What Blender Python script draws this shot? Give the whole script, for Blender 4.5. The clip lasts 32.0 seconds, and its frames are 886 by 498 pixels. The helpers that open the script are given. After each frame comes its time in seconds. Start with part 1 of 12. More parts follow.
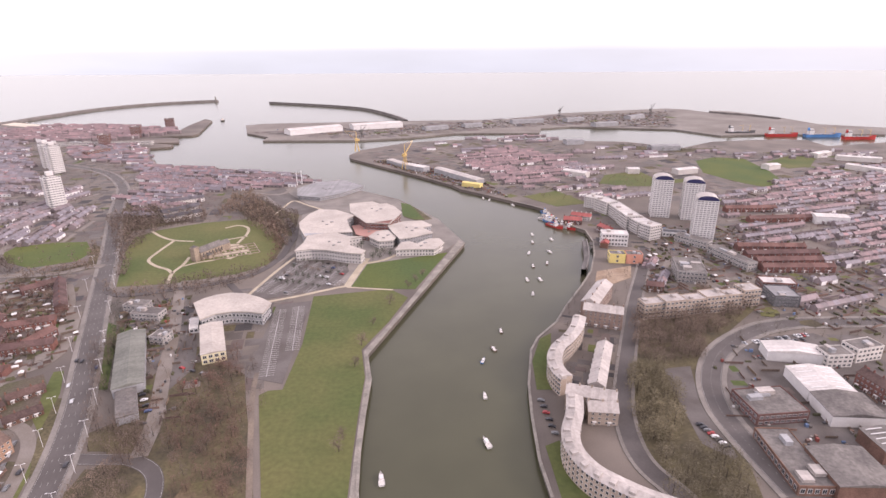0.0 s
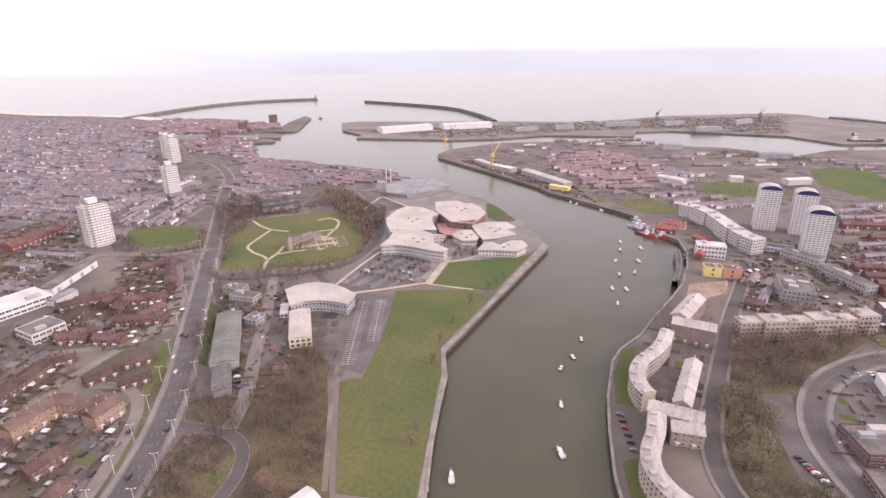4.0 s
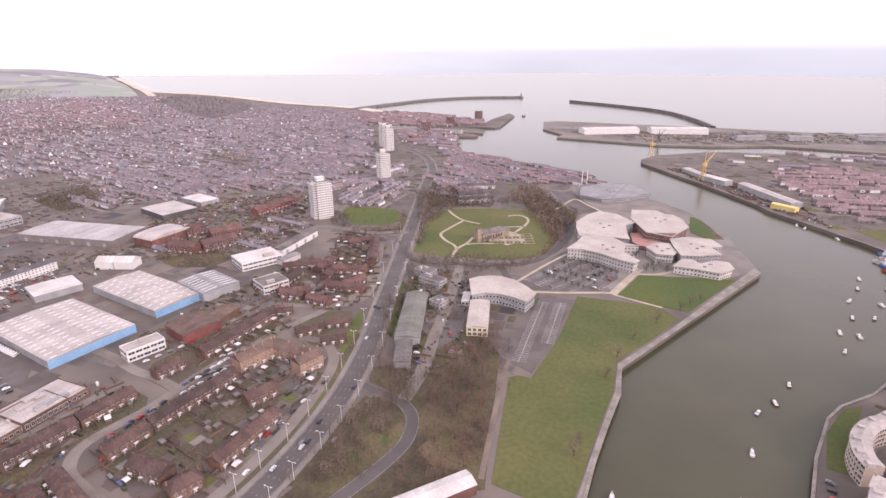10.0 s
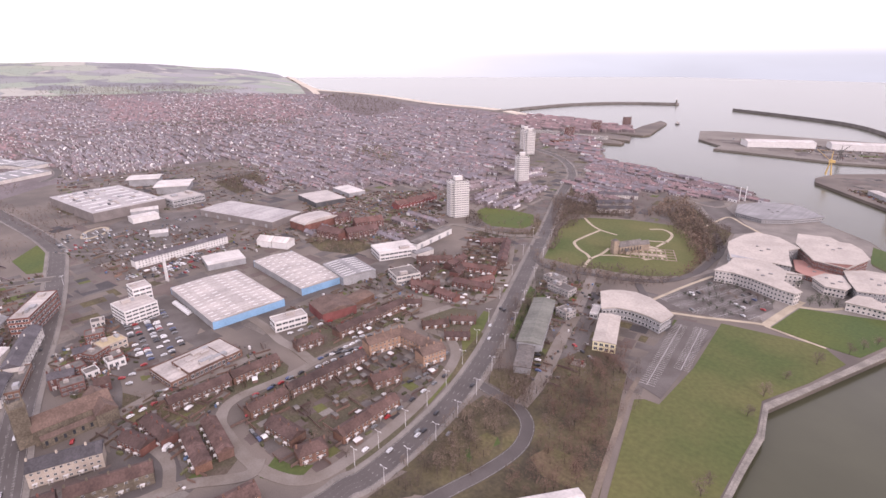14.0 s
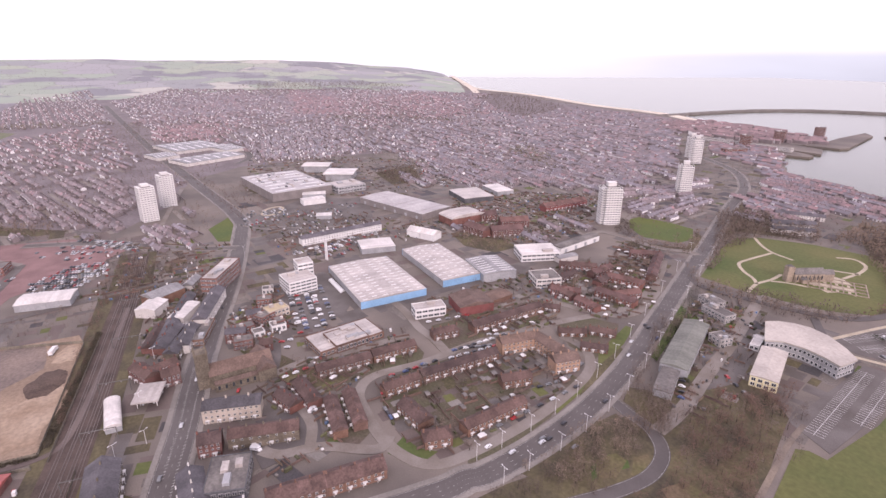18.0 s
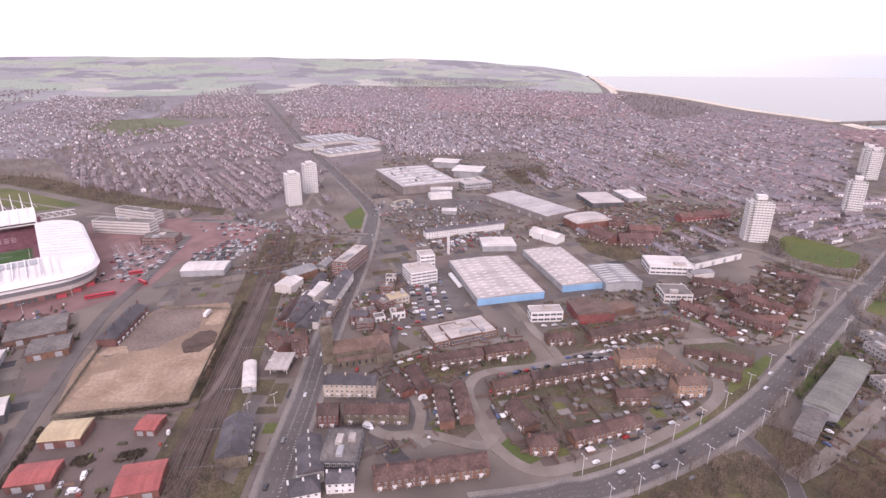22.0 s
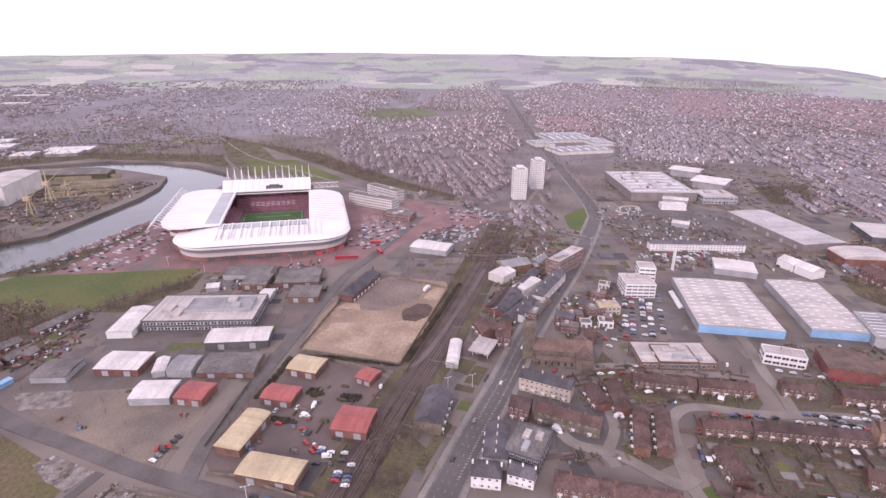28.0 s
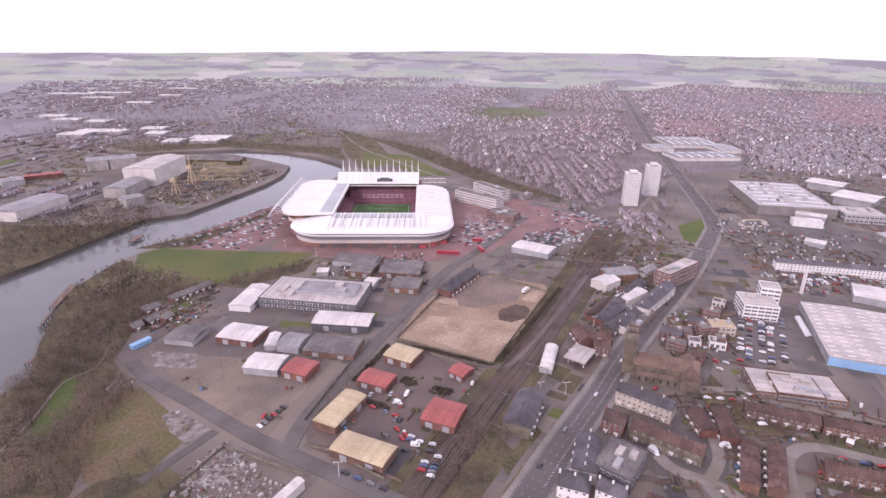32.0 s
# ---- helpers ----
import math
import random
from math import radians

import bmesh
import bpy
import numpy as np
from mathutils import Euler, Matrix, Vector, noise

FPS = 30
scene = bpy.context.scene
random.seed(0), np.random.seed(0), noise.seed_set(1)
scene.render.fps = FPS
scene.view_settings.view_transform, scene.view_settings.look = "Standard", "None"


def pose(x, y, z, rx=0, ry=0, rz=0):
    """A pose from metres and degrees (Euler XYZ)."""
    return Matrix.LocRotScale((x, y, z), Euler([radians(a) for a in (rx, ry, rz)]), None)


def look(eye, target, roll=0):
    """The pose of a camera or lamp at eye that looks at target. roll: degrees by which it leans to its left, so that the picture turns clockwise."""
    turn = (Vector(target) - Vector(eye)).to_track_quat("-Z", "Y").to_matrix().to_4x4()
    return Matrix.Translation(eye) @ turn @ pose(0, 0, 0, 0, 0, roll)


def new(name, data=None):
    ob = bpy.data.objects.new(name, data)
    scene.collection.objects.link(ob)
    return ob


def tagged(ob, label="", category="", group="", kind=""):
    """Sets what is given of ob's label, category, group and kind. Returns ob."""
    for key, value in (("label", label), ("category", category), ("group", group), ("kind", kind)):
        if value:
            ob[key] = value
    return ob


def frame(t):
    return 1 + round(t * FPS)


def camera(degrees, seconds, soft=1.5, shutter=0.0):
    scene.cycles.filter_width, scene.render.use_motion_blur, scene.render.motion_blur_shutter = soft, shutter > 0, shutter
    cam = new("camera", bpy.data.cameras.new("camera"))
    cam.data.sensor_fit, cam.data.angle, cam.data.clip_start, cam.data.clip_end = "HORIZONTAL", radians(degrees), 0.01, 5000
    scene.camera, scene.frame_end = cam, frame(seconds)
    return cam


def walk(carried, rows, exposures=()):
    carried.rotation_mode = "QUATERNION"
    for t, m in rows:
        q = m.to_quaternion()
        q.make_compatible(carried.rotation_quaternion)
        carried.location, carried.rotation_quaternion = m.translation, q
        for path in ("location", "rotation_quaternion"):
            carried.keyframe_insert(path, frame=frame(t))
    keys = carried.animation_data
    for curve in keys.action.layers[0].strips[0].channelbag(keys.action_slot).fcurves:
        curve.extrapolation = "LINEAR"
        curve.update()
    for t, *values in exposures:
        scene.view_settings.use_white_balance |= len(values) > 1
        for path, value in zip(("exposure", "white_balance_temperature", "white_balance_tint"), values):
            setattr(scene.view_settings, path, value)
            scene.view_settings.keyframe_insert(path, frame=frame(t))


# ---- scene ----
H = 195.0
cam = camera(78.88, 32.0, soft=1.5)
ROWS = [(0.0, -0.00, -20.30, 0.33), (0.5, 1.46, -20.29, 0.33), (1.0, 3.17, -20.28, 0.34), (1.5, 5.04, -20.27, 0.36), (2.0, 6.55, -20.25, 0.38), (2.5, 7.63, -20.24, 0.39), (4.5, 10.24, -20.20, 0.42), (5.0, 11.66, -20.21, 0.43), (5.5, 13.08, -20.21, 0.43), (6.0, 14.43, -20.21, 0.43), (6.5, 15.99, -20.21, 0.43), (7.0, 17.49, -20.21, 0.42), (7.5, 19.05, -20.22, 0.42), (8.0, 20.87, -20.22, 0.42), (8.5, 22.97, -20.21, 0.40), (9.0, 25.20, -20.19, 0.37), (9.5, 27.81, -20.18, 0.35), (10.0, 30.16, -20.18, 0.35), (10.5, 32.50, -20.17, 0.35), (11.0, 34.54, -20.15, 0.33), (11.5, 36.28, -20.11, 0.30), (12.0, 37.90, -20.04, 0.28), (12.5, 39.24, -19.97, 0.25), (13.0, 40.95, -19.91, 0.22), (13.5, 42.97, -19.87, 0.16), (14.0, 44.99, -19.86, 0.09), (14.5, 46.89, -19.86, 0.05), (16.5, 55.04, -19.88, -0.08), (17.0, 57.15, -19.87, -0.09), (17.5, 59.27, -19.87, -0.09), (18.0, 61.11, -19.87, -0.11), (18.5, 62.82, -19.88, -0.13), (19.0, 64.35, -19.88, -0.14), (19.5, 65.96, -19.88, -0.15), (20.0, 67.52, -19.89, -0.18), (20.5, 69.20, -19.91, -0.21), (21.0, 70.91, -19.93, -0.22), (21.5, 72.82, -19.97, -0.23), (22.0, 74.77, -20.01, -0.24), (22.5, 76.52, -20.03, -0.23), (23.0, 78.60, -20.06, -0.21), (23.5, 80.65, -20.08, -0.21), (24.0, 83.04, -20.11, -0.23), (24.5, 84.98, -20.14, -0.26), (25.0, 86.91, -20.16, -0.28), (25.5, 89.03, -20.18, -0.32), (26.0, 91.61, -20.20, -0.36), (26.5, 93.65, -20.22, -0.39), (28.5, 100.48, -20.40, -0.46), (29.0, 101.86, -20.41, -0.48), (29.5, 103.24, -20.44, -0.50), (30.0, 104.67, -20.48, -0.52), (30.5, 105.89, -20.51, -0.54), (31.0, 107.40, -20.55, -0.54), (31.5, 108.84, -20.58, -0.54), (32.0, 110.46, -20.59, -0.56)]
walk(cam, [(t, pose(0, 0, H, 90 + p, r, yaw)) for t, yaw, p, r in ROWS], [(0, 0.50, 6800, 29), (9, 0.44, 6750, 31), (14, 0.37, 6650, 32), (23, 0.34, 6500, 35), (32, 0.30, 6350, 37)])

# world: a bright overcast sky over a hazy sea horizon
SUN_EL, SUN_AZ = radians(28), radians(-105)
world = bpy.data.worlds.new("world")
scene.world = world
world.use_nodes = True
wn, wl = world.node_tree.nodes, world.node_tree.links
sky = wn.new("ShaderNodeTexSky")
sky.sky_type, sky.sun_disc, sky.sun_elevation, sky.sun_rotation = "NISHITA", False, SUN_EL, -SUN_AZ
geo_in = wn.new("ShaderNodeTexCoord")
sep = wn.new("ShaderNodeSeparateXYZ")
wl.new(geo_in.outputs["Generated"], sep.inputs[0])
ramp = wn.new("ShaderNodeValToRGB")
mr = wn.new("ShaderNodeMapRange")
mr.inputs[1].default_value, mr.inputs[2].default_value = -0.1, 0.4
wl.new(sep.outputs[2], mr.inputs[0])
wl.new(mr.outputs[0], ramp.inputs[0])
els = ramp.color_ramp.elements
els[0].position, els[0].color = 0.0, (0.435, 0.505, 0.588, 1)
els[1].position, els[1].color = 1.0, (0.98, 0.97, 0.98, 1)
for p, c in ((0.195, (0.435, 0.505, 0.588, 1)), (0.212, (0.525, 0.60, 0.695, 1)), (0.25, (0.83, 0.88, 0.935, 1)), (0.45, (1.0, 0.99, 0.99, 1))):
    e = els.new(p)
    e.color = c
cloud = wn.new("ShaderNodeTexNoise")
cloud.inputs["Scale"].default_value, cloud.inputs["Detail"].default_value = 3.0, 6.0
cmap = wn.new("ShaderNodeMapping")
cmap.inputs["Scale"].default_value = (1, 1, 5)
wl.new(geo_in.outputs["Generated"], cmap.inputs[0])
wl.new(cmap.outputs[0], cloud.inputs["Vector"])
cr = wn.new("ShaderNodeMapRange")
cr.inputs[1].default_value, cr.inputs[2].default_value, cr.inputs[3].default_value, cr.inputs[4].default_value = 0.3, 0.7, 0.90, 1.06
wl.new(cloud.outputs[0], cr.inputs[0])
mul = wn.new("ShaderNodeMixRGB")
mul.blend_type = "MULTIPLY"
mul.inputs[0].default_value = 1
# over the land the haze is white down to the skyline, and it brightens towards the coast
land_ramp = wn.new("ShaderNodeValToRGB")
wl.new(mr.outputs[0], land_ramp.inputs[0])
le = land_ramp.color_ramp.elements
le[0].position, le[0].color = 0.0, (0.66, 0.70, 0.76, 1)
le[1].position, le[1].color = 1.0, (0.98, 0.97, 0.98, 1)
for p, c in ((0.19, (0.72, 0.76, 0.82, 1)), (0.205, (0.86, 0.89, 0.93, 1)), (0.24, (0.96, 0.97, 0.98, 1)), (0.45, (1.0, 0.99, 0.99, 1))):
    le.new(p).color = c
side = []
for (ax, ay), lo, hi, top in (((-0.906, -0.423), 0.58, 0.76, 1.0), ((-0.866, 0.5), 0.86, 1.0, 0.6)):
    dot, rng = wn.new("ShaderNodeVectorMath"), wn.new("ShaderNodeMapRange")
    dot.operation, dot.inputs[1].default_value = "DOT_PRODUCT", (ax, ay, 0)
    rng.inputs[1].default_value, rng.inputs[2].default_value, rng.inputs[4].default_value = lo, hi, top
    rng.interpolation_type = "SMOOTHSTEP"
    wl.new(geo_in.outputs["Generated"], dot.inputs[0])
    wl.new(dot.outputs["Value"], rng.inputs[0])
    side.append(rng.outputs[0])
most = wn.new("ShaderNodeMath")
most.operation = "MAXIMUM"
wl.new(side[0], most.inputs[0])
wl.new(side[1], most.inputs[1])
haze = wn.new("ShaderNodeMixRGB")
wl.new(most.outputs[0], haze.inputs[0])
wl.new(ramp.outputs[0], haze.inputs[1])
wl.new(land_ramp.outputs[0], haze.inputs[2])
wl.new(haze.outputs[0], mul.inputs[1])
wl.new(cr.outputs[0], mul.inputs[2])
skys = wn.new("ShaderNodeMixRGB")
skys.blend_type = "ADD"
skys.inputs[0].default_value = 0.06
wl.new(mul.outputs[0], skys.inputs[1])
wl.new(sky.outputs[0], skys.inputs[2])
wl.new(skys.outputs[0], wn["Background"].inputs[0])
wn["Background"].inputs[1].default_value = 1.0
sun = new("sun", bpy.data.lights.new("sun", "SUN"))
sun.data.energy, sun.data.angle, sun.data.color = 1.5, radians(12), (1.0, 0.95, 0.88)
sun.matrix_world = look((0, 0, 0), (-math.sin(-SUN_AZ) * math.cos(SUN_EL), -math.cos(SUN_AZ) * math.cos(SUN_EL), -math.sin(SUN_EL)))


# ---- materials ----
MATS = {}


def mat(name, rgb, rough=0.85, var=0.25, big=0.03, fine=1.2, bump=0.0, metal=0.0, island=0.0, rand=0.0, second=None, spec=0.3, panel=0.0, step=0.1):
    """A surface of one base colour with stains (scale big, per metre) and grain (scale fine); second: a colour that the stains lead to; panel: width of sheets or houses that differ by step."""
    if name in MATS:
        return MATS[name]
    m = bpy.data.materials.new(name)
    m.use_nodes = True
    n, l = m.node_tree.nodes, m.node_tree.links
    b = n["Principled BSDF"]
    b.inputs["Roughness"].default_value, b.inputs["Metallic"].default_value = rough, metal
    b.inputs["Specular IOR Level"].default_value = spec
    tc = n.new("ShaderNodeNewGeometry")
    n1, n2 = n.new("ShaderNodeTexNoise"), n.new("ShaderNodeTexNoise")
    n1.inputs["Scale"].default_value, n1.inputs["Detail"].default_value = big, 5
    n2.inputs["Scale"].default_value, n2.inputs["Detail"].default_value = fine, 3
    for k in (n1, n2):
        l.new(tc.outputs["Position"], k.inputs["Vector"])
    dark = tuple(c * (1 - var) for c in rgb)
    light = second or tuple(min(1, c * (1 + var)) for c in rgb)
    mx = n.new("ShaderNodeMixRGB")
    mx.inputs[1].default_value, mx.inputs[2].default_value = (*(dark if not second else rgb), 1), (*light, 1)
    r1 = n.new("ShaderNodeMapRange")
    r1.inputs[1].default_value, r1.inputs[2].default_value = 0.36, 0.64
    l.new(n1.outputs[0], r1.inputs[0])
    l.new(r1.outputs[0], mx.inputs[0])
    r2 = n.new("ShaderNodeMapRange")
    r2.inputs[1].default_value, r2.inputs[2].default_value, r2.inputs[3].default_value, r2.inputs[4].default_value = 0.3, 0.7, 1 - var, 1 + var
    l.new(n2.outputs[0], r2.inputs[0])
    m2 = n.new("ShaderNodeMixRGB")
    m2.blend_type = "MULTIPLY"
    m2.inputs[0].default_value = 1
    l.new(mx.outputs[0], m2.inputs[1])
    l.new(r2.outputs[0], m2.inputs[2])
    out = m2.outputs[0]
    if panel:
        ob_co, sx, dv, fl, wn1, rp = n.new("ShaderNodeTexCoord"), n.new("ShaderNodeSeparateXYZ"), n.new("ShaderNodeMath"), n.new("ShaderNodeMath"), n.new("ShaderNodeTexWhiteNoise"), n.new("ShaderNodeMapRange")
        dv.operation, fl.operation, wn1.noise_dimensions = "DIVIDE", "FLOOR", "1D"
        dv.inputs[1].default_value, rp.inputs[3].default_value, rp.inputs[4].default_value = panel, 1 - step, 1 + step
        m3 = n.new("ShaderNodeMixRGB")
        m3.blend_type = "MULTIPLY"
        m3.inputs[0].default_value = 1
        l.new(ob_co.outputs["Object"], sx.inputs[0])
        l.new(sx.outputs[0], dv.inputs[0])
        l.new(dv.outputs[0], fl.inputs[0])
        l.new(fl.outputs[0], wn1.inputs["W"])
        l.new(wn1.outputs["Value"], rp.inputs[0])
        l.new(out, m3.inputs[1])
        l.new(rp.outputs[0], m3.inputs[2])
        out = m3.outputs[0]
    for amount, socket in ((island, tc.outputs["Random Per Island"]), (rand, None)):
        if not amount:
            continue
        if socket is None:
            socket = n.new("ShaderNodeObjectInfo").outputs["Random"]
        hs = n.new("ShaderNodeHueSaturation")
        for inp, lo, hi in (("Value", 1 - amount, 1 + amount), ("Hue", 0.5 - 0.02 * amount, 0.5 + 0.02 * amount), ("Saturation", 1 - amount * 0.6, 1 + amount * 0.4)):
            rr = n.new("ShaderNodeMapRange")
            rr.inputs[3].default_value, rr.inputs[4].default_value = lo, hi
            l.new(socket, rr.inputs[0])
            l.new(rr.outputs[0], hs.inputs[inp])
        l.new(out, hs.inputs["Color"])
        out = hs.outputs[0]
    l.new(out, b.inputs["Base Color"])
    if bump:
        bp = n.new("ShaderNodeBump")
        bp.inputs["Strength"].default_value, bp.inputs["Distance"].default_value = bump, 0.3
        l.new(n2.outputs[0], bp.inputs["Height"])
        l.new(bp.outputs[0], b.inputs["Normal"])
    MATS[name] = m
    return m


GRASS = mat("grass", (0.066, 0.088, 0.028), 0.95, 0.13, 0.012, 0.35, 0.15, second=(0.115, 0.112, 0.043))
LAWN = mat("lawn", (0.06, 0.09, 0.029), 0.95, 0.12, 0.012, 0.4, 0.2, second=(0.09, 0.105, 0.028))
ROUGH = mat("rough_grass", (0.062, 0.056, 0.029), 0.95, 0.35, 0.05, 0.6, 0.3, second=(0.115, 0.096, 0.058))
LAND = mat("land", (0.1, 0.085, 0.075), 0.8, 0.11, 0.014, 1.6, 0.0, spec=0.3, second=(0.17, 0.143, 0.122))
ASPHALT = mat("asphalt", (0.085, 0.073, 0.066), 0.8, 0.11, 0.05, 1.6, spec=0.3, second=(0.128, 0.114, 0.107))
TARMAC = mat("road_tarmac", (0.08, 0.07, 0.066), 0.75, 0.1, 0.04, 1.6, second=(0.105, 0.093, 0.088))
STREET = mat("street", (0.158, 0.134, 0.113), 0.85, 0.11, 0.06, 1.6, spec=0.3, second=(0.21, 0.186, 0.166))
PAVING = mat("paving", (0.19, 0.172, 0.155), 0.9, 0.15, 0.05, 1.0)
DOCK = mat("dock_ground", (0.155, 0.135, 0.118), 0.9, 0.2, 0.012, 0.25, second=(0.21, 0.19, 0.17))
PINKPAVE = mat("brick_paving", (0.19, 0.115, 0.11), 0.9, 0.15, 0.05, 1.0)
SAND = mat("bare_earth", (0.275, 0.203, 0.145), 0.95, 0.16, 0.03, 0.5, second=(0.195, 0.142, 0.104))
PALE_EARTH = mat("pale_earth", (0.325, 0.25, 0.185), 0.95, 0.2, 0.05, 0.4, second=(0.235, 0.168, 0.118))
ASHY = mat("ashy_ground", (0.20, 0.155, 0.13), 0.95, 0.2, 0.04, 0.5, second=(0.145, 0.115, 0.10))
RAILBED = mat("ballast", (0.072, 0.052, 0.044), 0.95, 0.25, 0.08, 1.5)
# Distance haze is tinted into these two grounds: mauve far town, bluish west.
FAR_GROUND = mat("hazed_town_yards", (0.125, 0.104, 0.105), 0.85, 0.15, 0.02, 0.3, second=(0.175, 0.15, 0.152))
WEST_GROUND = mat("hazed_works_yards", (0.15, 0.135, 0.142), 0.85, 0.18, 0.006, 0.05, second=(0.205, 0.19, 0.203))
GARDEN = mat("garden_soil_and_grass", (0.10, 0.076, 0.062), 0.95, 0.25, 0.06, 0.7, second=(0.082, 0.078, 0.046))
YARD = mat("brown_yard", (0.096, 0.074, 0.067), 0.8, 0.11, 0.03, 1.5, second=(0.135, 0.105, 0.093))
DIRT = mat("dirt_yard", (0.125, 0.104, 0.09), 0.9, 0.15, 0.03, 0.8, second=(0.205, 0.165, 0.128))
QUAY = mat("quay_stone", (0.22, 0.20, 0.175), 0.9, 0.2, 0.1, 1.0)
PATH = mat("pale_gravel", (0.36, 0.31, 0.235), 0.95, 0.12, 0.1, 1.0)
PINKROOF = mat("pink_terrace", (0.36, 0.20, 0.17), 0.8, 0.1)
SCRUB = mat("scrub_ground", (0.06, 0.05, 0.034), 0.95, 0.22, 0.045, 0.5, 0.2, second=(0.108, 0.092, 0.05))
ROOF_CREAM = mat("cream_roof", (0.385, 0.345, 0.305), 0.6, 0.12, 0.05, 0.5)
WHITE = mat("white_paint", (0.60, 0.585, 0.57), 0.7, 0.06, 0.2, 2.0)
LINE = mat("road_paint", (0.44, 0.43, 0.42), 0.7, 0.15, 0.5, 3.0)
WORN_LINE = mat("worn_road_paint", (0.33, 0.32, 0.31), 0.8, 0.3, 0.5, 3.0)
BRICK = mat("red_brick", (0.155, 0.074, 0.062), 0.9, 0.2, 0.15, 1.5, rand=0.2, panel=6.5, step=0.12)
DARKBRICK = mat("sooty_brick", (0.12, 0.088, 0.075), 0.9, 0.2, 0.15, 1.5)
BROWNBRICK = mat("brown_brick", (0.155, 0.09, 0.068), 0.9, 0.18, 0.15, 1.5, rand=0.15, panel=6.5, step=0.12)
CRIMSON = mat("crimson_brick", (0.195, 0.072, 0.066), 0.9, 0.15, 0.15, 1.5)
PALEBUFF = mat("pale_buff_brick", (0.37, 0.305, 0.25), 0.9, 0.12, 0.15, 1.5)
WARM_BUFF = mat("pinkish_brick", (0.27, 0.195, 0.16), 0.9, 0.15, 0.15, 1.5)
BUFF = mat("buff_brick", (0.34, 0.22, 0.155), 0.9, 0.15, 0.15, 1.5)
RENDER_W = mat("pale_render", (0.49, 0.46, 0.43), 0.85, 0.1, 0.1, 1.5, rand=0.1)
BEIGE = mat("beige_render", (0.40, 0.345, 0.29), 0.85, 0.12, 0.1, 1.5)
PALESTONE = mat("pale_sandstone", (0.255, 0.205, 0.158), 0.9, 0.2, 0.15, 1.2)
STONE = mat("sandstone", (0.135, 0.112, 0.086), 0.9, 0.25, 0.15, 1.2)
TOWER_W = mat("tower_cladding", (0.60, 0.58, 0.56), 0.8, 0.07, 0.05, 0.8)
CONCRETE = mat("concrete", (0.30, 0.28, 0.265), 0.85, 0.15, 0.1, 1.0)
DARKGREY = mat("dark_cladding", (0.09, 0.09, 0.095), 0.7, 0.2, 0.1, 1.0)
GREYCLAD = mat("grey_cladding", (0.29, 0.29, 0.295), 0.6, 0.12, 0.1, 1.0)
ROOF_BROWN = mat("brown_roof_tiles", (0.085, 0.055, 0.049), 0.9, 0.22, 0.12, 1.0, rand=0.25, panel=6.5, step=0.16)
ROOF_RED = mat("red_roof_tiles", (0.128, 0.074, 0.066), 0.9, 0.2, 0.12, 1.0, rand=0.22, panel=6.5, step=0.16)
ROOF_RUSSET = mat("russet_roof_tiles", (0.105, 0.066, 0.058), 0.9, 0.25, 0.2, 1.0, rand=0.12, panel=6.5, step=0.2)
ROOF_UMBER = mat("umber_roof_tiles", (0.135, 0.092, 0.075), 0.9, 0.2, 0.12, 1.0, rand=0.1, panel=6.5, step=0.1)
SLATE = mat("slate_roof", (0.085, 0.078, 0.085), 0.75, 0.2, 0.12, 1.0, rand=0.22, panel=6.5, step=0.16)
ROOF_WHITE = mat("white_membrane_roof", (0.50, 0.47, 0.445), 0.6, 0.12, 0.06, 0.6, panel=2.4, step=0.09)
ROOF_PALE = mat("pale_metal_roof", (0.37, 0.335, 0.31), 0.5, 0.14, 0.05, 0.6, panel=2.2, step=0.11)
ROOF_GREY = mat("grey_sheet_roof", (0.21, 0.205, 0.205), 0.55, 0.15, 0.06, 0.7, panel=2.4, step=0.12)
ROOF_FELT = mat("felt_roof", (0.105, 0.095, 0.09), 0.9, 0.22, 0.08, 0.6, second=(0.17, 0.155, 0.143))
ROOF_TAN = mat("tan_sheet_roof", (0.40, 0.325, 0.205), 0.6, 0.10, 0.08, 0.7, panel=1.8, step=0.08)
ROOF_REDSH = mat("red_sheet_roof", (0.30, 0.088, 0.078), 0.6, 0.12, 0.08, 0.7, panel=1.8, step=0.09)
BLUECLAD = mat("blue_cladding", (0.20, 0.36, 0.53), 0.5, 0.08, 0.08, 0.7)
SKYLIGHT = mat("rooflight", (0.60, 0.59, 0.575), 0.3, 0.06, 0.3, 1.0)
YELLOW = mat("yellow_panel", (0.60, 0.49, 0.19), 0.7, 0.1)
ORANGE = mat("orange_panel", (0.50, 0.24, 0.17), 0.7, 0.1)
CREAM = mat("cream_render", (0.66, 0.60, 0.38), 0.8, 0.08)
SEATS = mat("red_seats", (0.20, 0.095, 0.115), 0.6, 0.15, 0.2, 1.5)
SEATS_W = mat("white_seats", (0.5, 0.42, 0.42), 0.6, 0.1)
STEEL = mat("white_steel", (0.66, 0.65, 0.65), 0.4, 0.06)
DARKSTEEL = mat("dark_steel", (0.10, 0.095, 0.09), 0.6, 0.2)
RUST = mat("brown_steel", (0.15, 0.10, 0.078), 0.7, 0.25, 0.2, 1.0)
CRANEY = mat("yellow_steel", (0.52, 0.37, 0.15), 0.5, 0.12)
CRANE_BUFF = mat("buff_steel", (0.40, 0.33, 0.22), 0.6, 0.15)
SHIPRED = mat("ship_red", (0.45, 0.05, 0.045), 0.5, 0.12)
SHIPBLUE = mat("ship_blue", (0.08, 0.22, 0.46), 0.5, 0.12)
BARK = mat("bark", (0.06, 0.048, 0.04), 0.95, 0.25, 0.3, 2.0)
